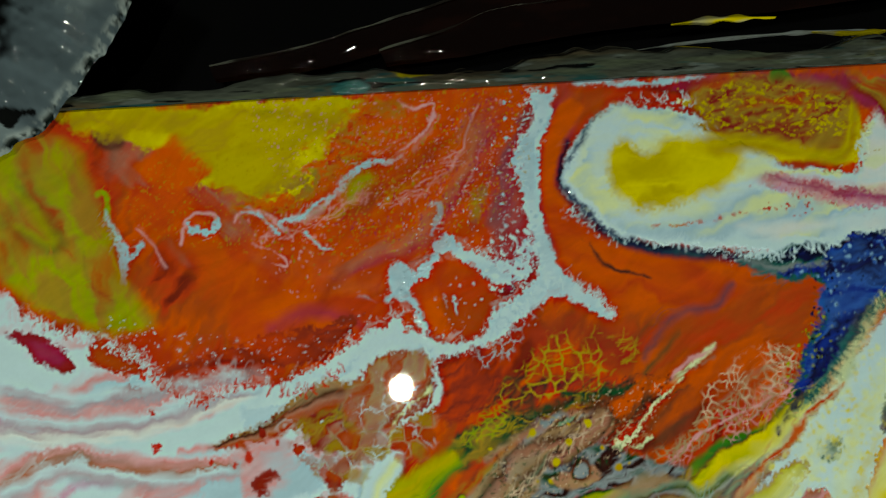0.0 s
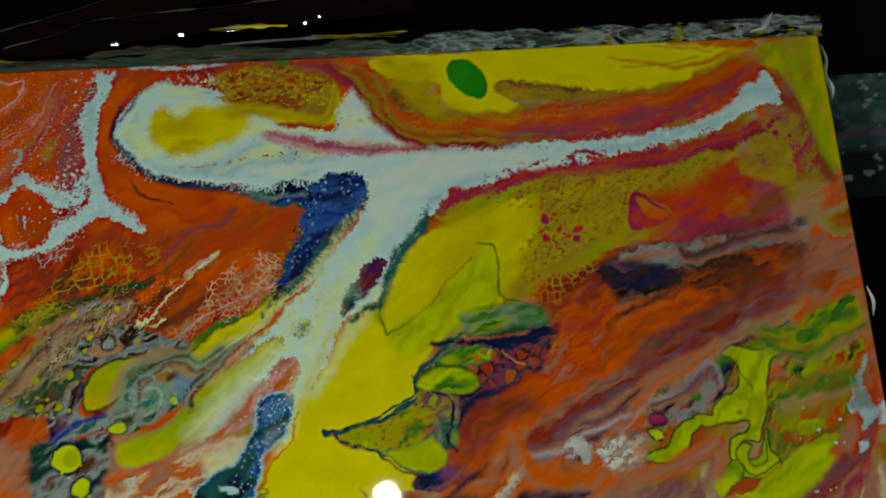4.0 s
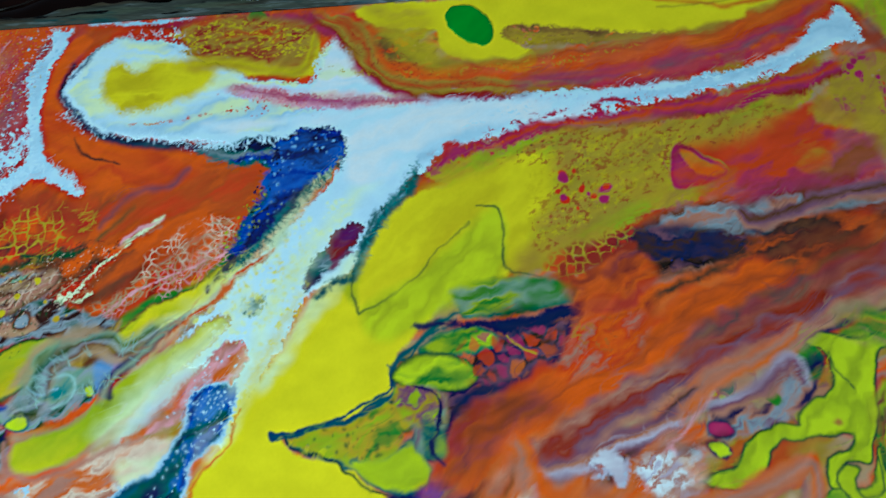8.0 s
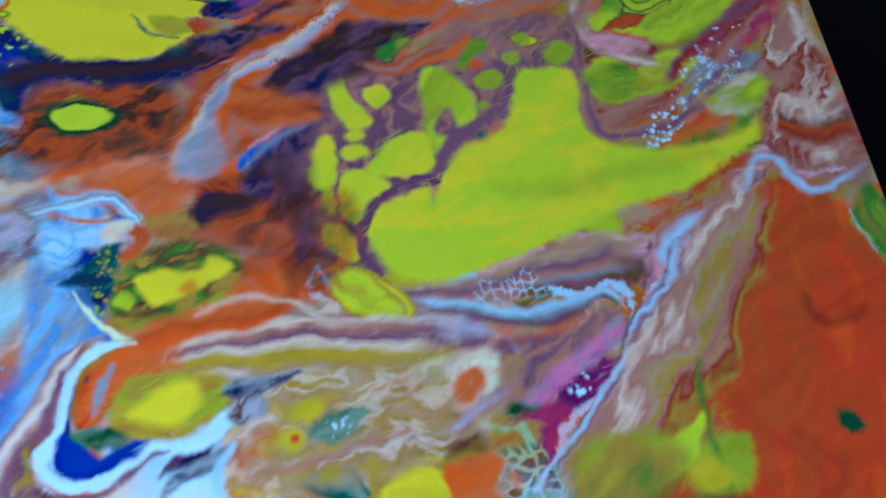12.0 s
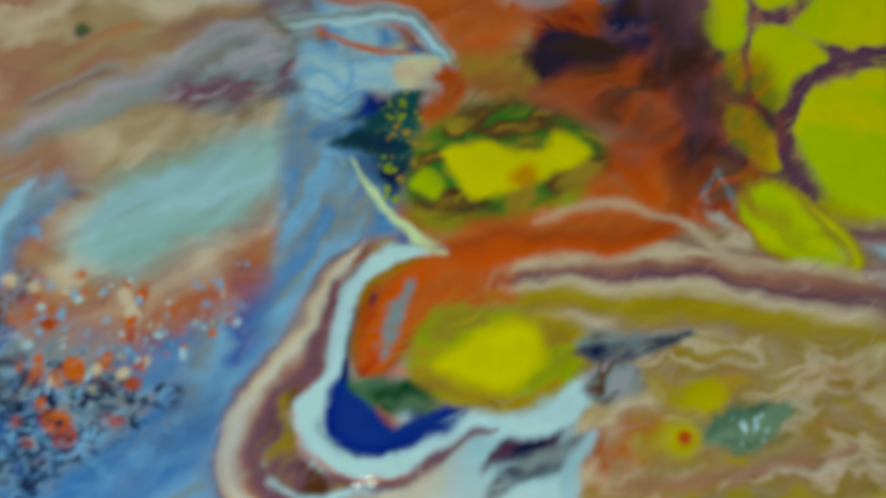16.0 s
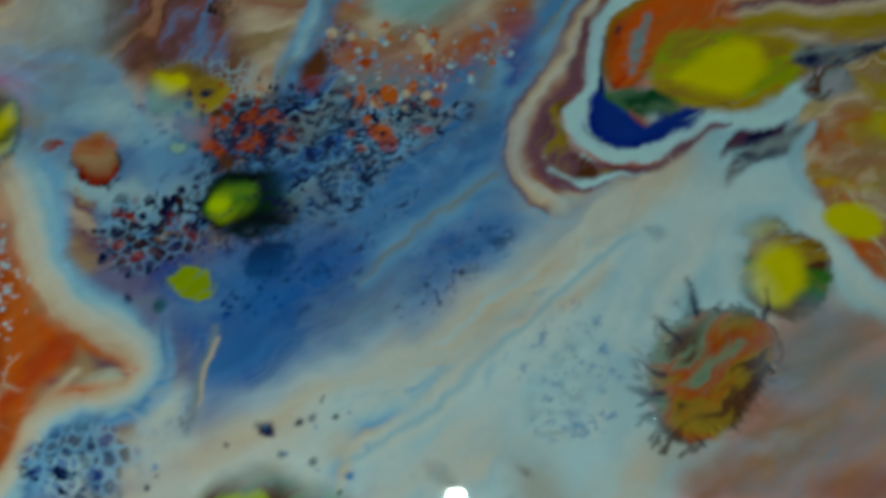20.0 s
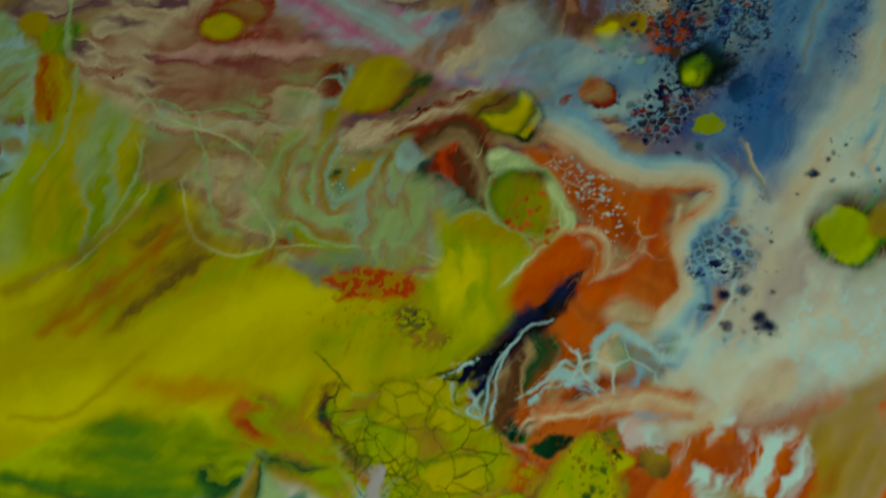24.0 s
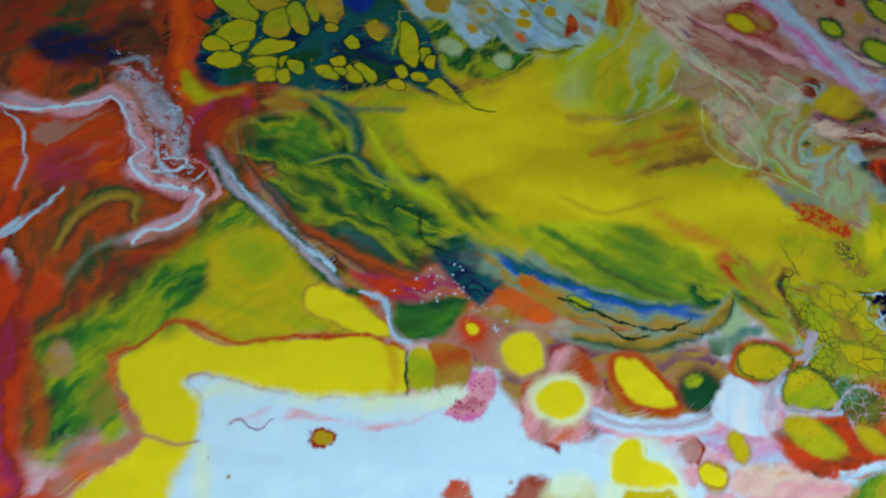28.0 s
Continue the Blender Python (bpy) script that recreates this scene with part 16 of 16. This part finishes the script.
def tape(name, low, high, label):
    """A dark brown band on the film, with a pale raised edge."""
    lo, hi = spline(low, False, 24), spline(high, False, 24)
    n = min(len(lo), len(hi))
    lo, hi = lo[:n], hi[:n]
    w = np.linspace(0, 1, 9)[:, None, None]
    p = lo[None] * (1 - w) + hi[None] * w
    z = -13 + 1.2 * np.sin(w[..., 0] * 3.0) + 0.5 * vnoise(p[..., 0] / 7, p[..., 1] / 7, 3)
    c = mixed(np.zeros(z.shape + (3,)) + srgb("140603"), [("200c06", smooth(fbm(p[..., 0] / 20, p[..., 1] / 3, 4), 0, 0.4))])
    ob = tagged(coloured(name, np.concatenate([p, z[..., None]], -1), c, n, 9), label, "tape")
    q = np.array([(0, 0), (0.5, 0.5), (1.0, 0.1)])
    rim = hi[None] + np.zeros((3, 1, 2)) + np.stack([q[:, 0] * 0, q[:, 0] * 0.9], -1)[:, None] * (0.7 + 0.5 * vnoise(hi[:, 0] / 6, hi[:, 0] * 0, 8))[None, :, None]
    zz = z[-1][None] + 0.3 + q[:, 1][:, None] + 0 * rim[..., 0]
    cc = mixed(np.zeros(zz.shape + (3,)) + srgb("6a6c64"), [("2a2622", smooth(vnoise(rim[..., 0] / 9, rim[..., 1] / 9, 12), 0.0, 0.4))])
    edge = coloured("pale_edge", np.concatenate([rim, zz[..., None]], -1), cc, n, 3)
    edge.matrix_basis = Matrix()
    edge.parent = ob


tape("brown_tape", [(-136, 219), (-108, 221), (-84, 226), (-62, 231), (-30, 238), (10, 246)], [(-138, 224), (-112, 228), (-92, 233), (-66, 240), (-36, 249), (4, 258)], "dark brown tape with a pale edge on black film")
tape("brown_tape", [(-84, 221), (-60, 223), (-40, 226), (-10, 229), (30, 231), (90, 236)], [(-86, 226), (-66, 231), (-48, 237), (-14, 240), (24, 243), (84, 250)], "dark brown tape lying flat behind the smeared sheet")


def raised_thread(name, pts, colour, width, label, z=-9.0):
    """A dried thread of paint, or the glint of a crease modelled as one: a low ridge along a curve."""
    p = spline(pts, False, 16)
    d = np.gradient(p, axis=0)
    side_dir = np.stack([-d[:, 1], d[:, 0]], -1) / (np.hypot(d[:, 0], d[:, 1])[:, None] + 1e-6)
    s = np.linspace(-1, 1, 7)[:, None]
    wide = width * (0.6 + 0.5 * vnoise(p[:, 0] / 5, p[:, 1] / 5, 4)) * np.sin(np.linspace(0.15, 2.99, len(p)))
    q = p[None] + (s * wide[None])[..., None] * side_dir[None]
    zz = z + 0.6 * width * (1 - s**2) + 0 * q[..., 0]
    c = mixed(np.zeros(zz.shape + (3,)) + srgb(colour), [("8a9088", smooth(vnoise(q[..., 0] / 4, q[..., 1] / 2, 6), 0.1, 0.6) * 0.6)])
    return tagged(coloured(name, np.concatenate([q, zz[..., None]], -1), c, len(p), 7), label, "paint drip", group="drips round the canvas")


# the first is a bright crease of the film, its highlight given as grey colour
raised_thread("drip_or_crease_glint", [(-18, 219.5), (10, 222), (37, 223), (58, 223), (80, 222)], "9aa4a4", 0.9, "thin pale strip put in for a crease of black film catching light")
raised_thread("drip_or_crease_glint", [(44, 221), (60, 220), (84, 221)], "b0a010", 1.5, "yellow smear of paint on the plastic sheet", -3)
raised_thread("drip_or_crease_glint", [(2, 226), (18, 227), (34, 226.5)], "b4a40c", 1.6, "yellow smear of paint on the plastic sheet", -4)
raised_thread("drip_or_crease_glint", [(262, 206), (263.5, 199), (262, 192), (264, 186), (262.5, 180)], "b4bcc4", 2.0, "white drip of paint hanging from the canvas side", -3)
raised_thread("drip_or_crease_glint", [(230, 212), (236, 214), (241, 220)], "a8b0bc", 3.0, "white drip of paint hanging from the canvas corner", 0)
raised_thread("drip_or_crease_glint", [(262, 100), (264, 94), (262.5, 88)], "b4bcc4", 1.5, "white drip of paint hanging from the canvas side", -2)

# a scrap of board beside the canvas
nx, ny = 90, 70
u, v = np.meshgrid(np.linspace(268, 345, nx), np.linspace(140, 197, ny))
u = u + 1.2 * vnoise(v / 6, v * 0, 2) * (u < 275)
z = -15 + 0.5 * fbm(u / 9, v / 9, 3)
c = mixed(np.zeros(u.shape + (3,)) + srgb("2c4448"), [("46565c", smooth(fbm(u / 10, v / 6, 8), 0, 0.4)), ("12282c", smooth(fbm(u / 20, v / 6, 18), 0.1, 0.4)), ("4a4058", smooth(2.2 - np.abs(v - 168 - 0.06 * (u - 270)), 0, 1)), ("14201f", smooth(165 - v, 0, 6)), ("8a9498", smooth(fbm(u / 5, v / 3, 28), 0.36, 0.45) * 0.7)])
board = coloured("board_scrap", np.stack([u, v, z], -1), c, nx, ny)
board.data.polygons.foreach_set("use_smooth", np.zeros(len(board.data.polygons), bool))
solid = board.modifiers.new("thickness", "SOLIDIFY")
solid.thickness, solid.offset = 0.004, -1
tagged(board, "teal-grey paint-stained board lying beside the canvas", "board")
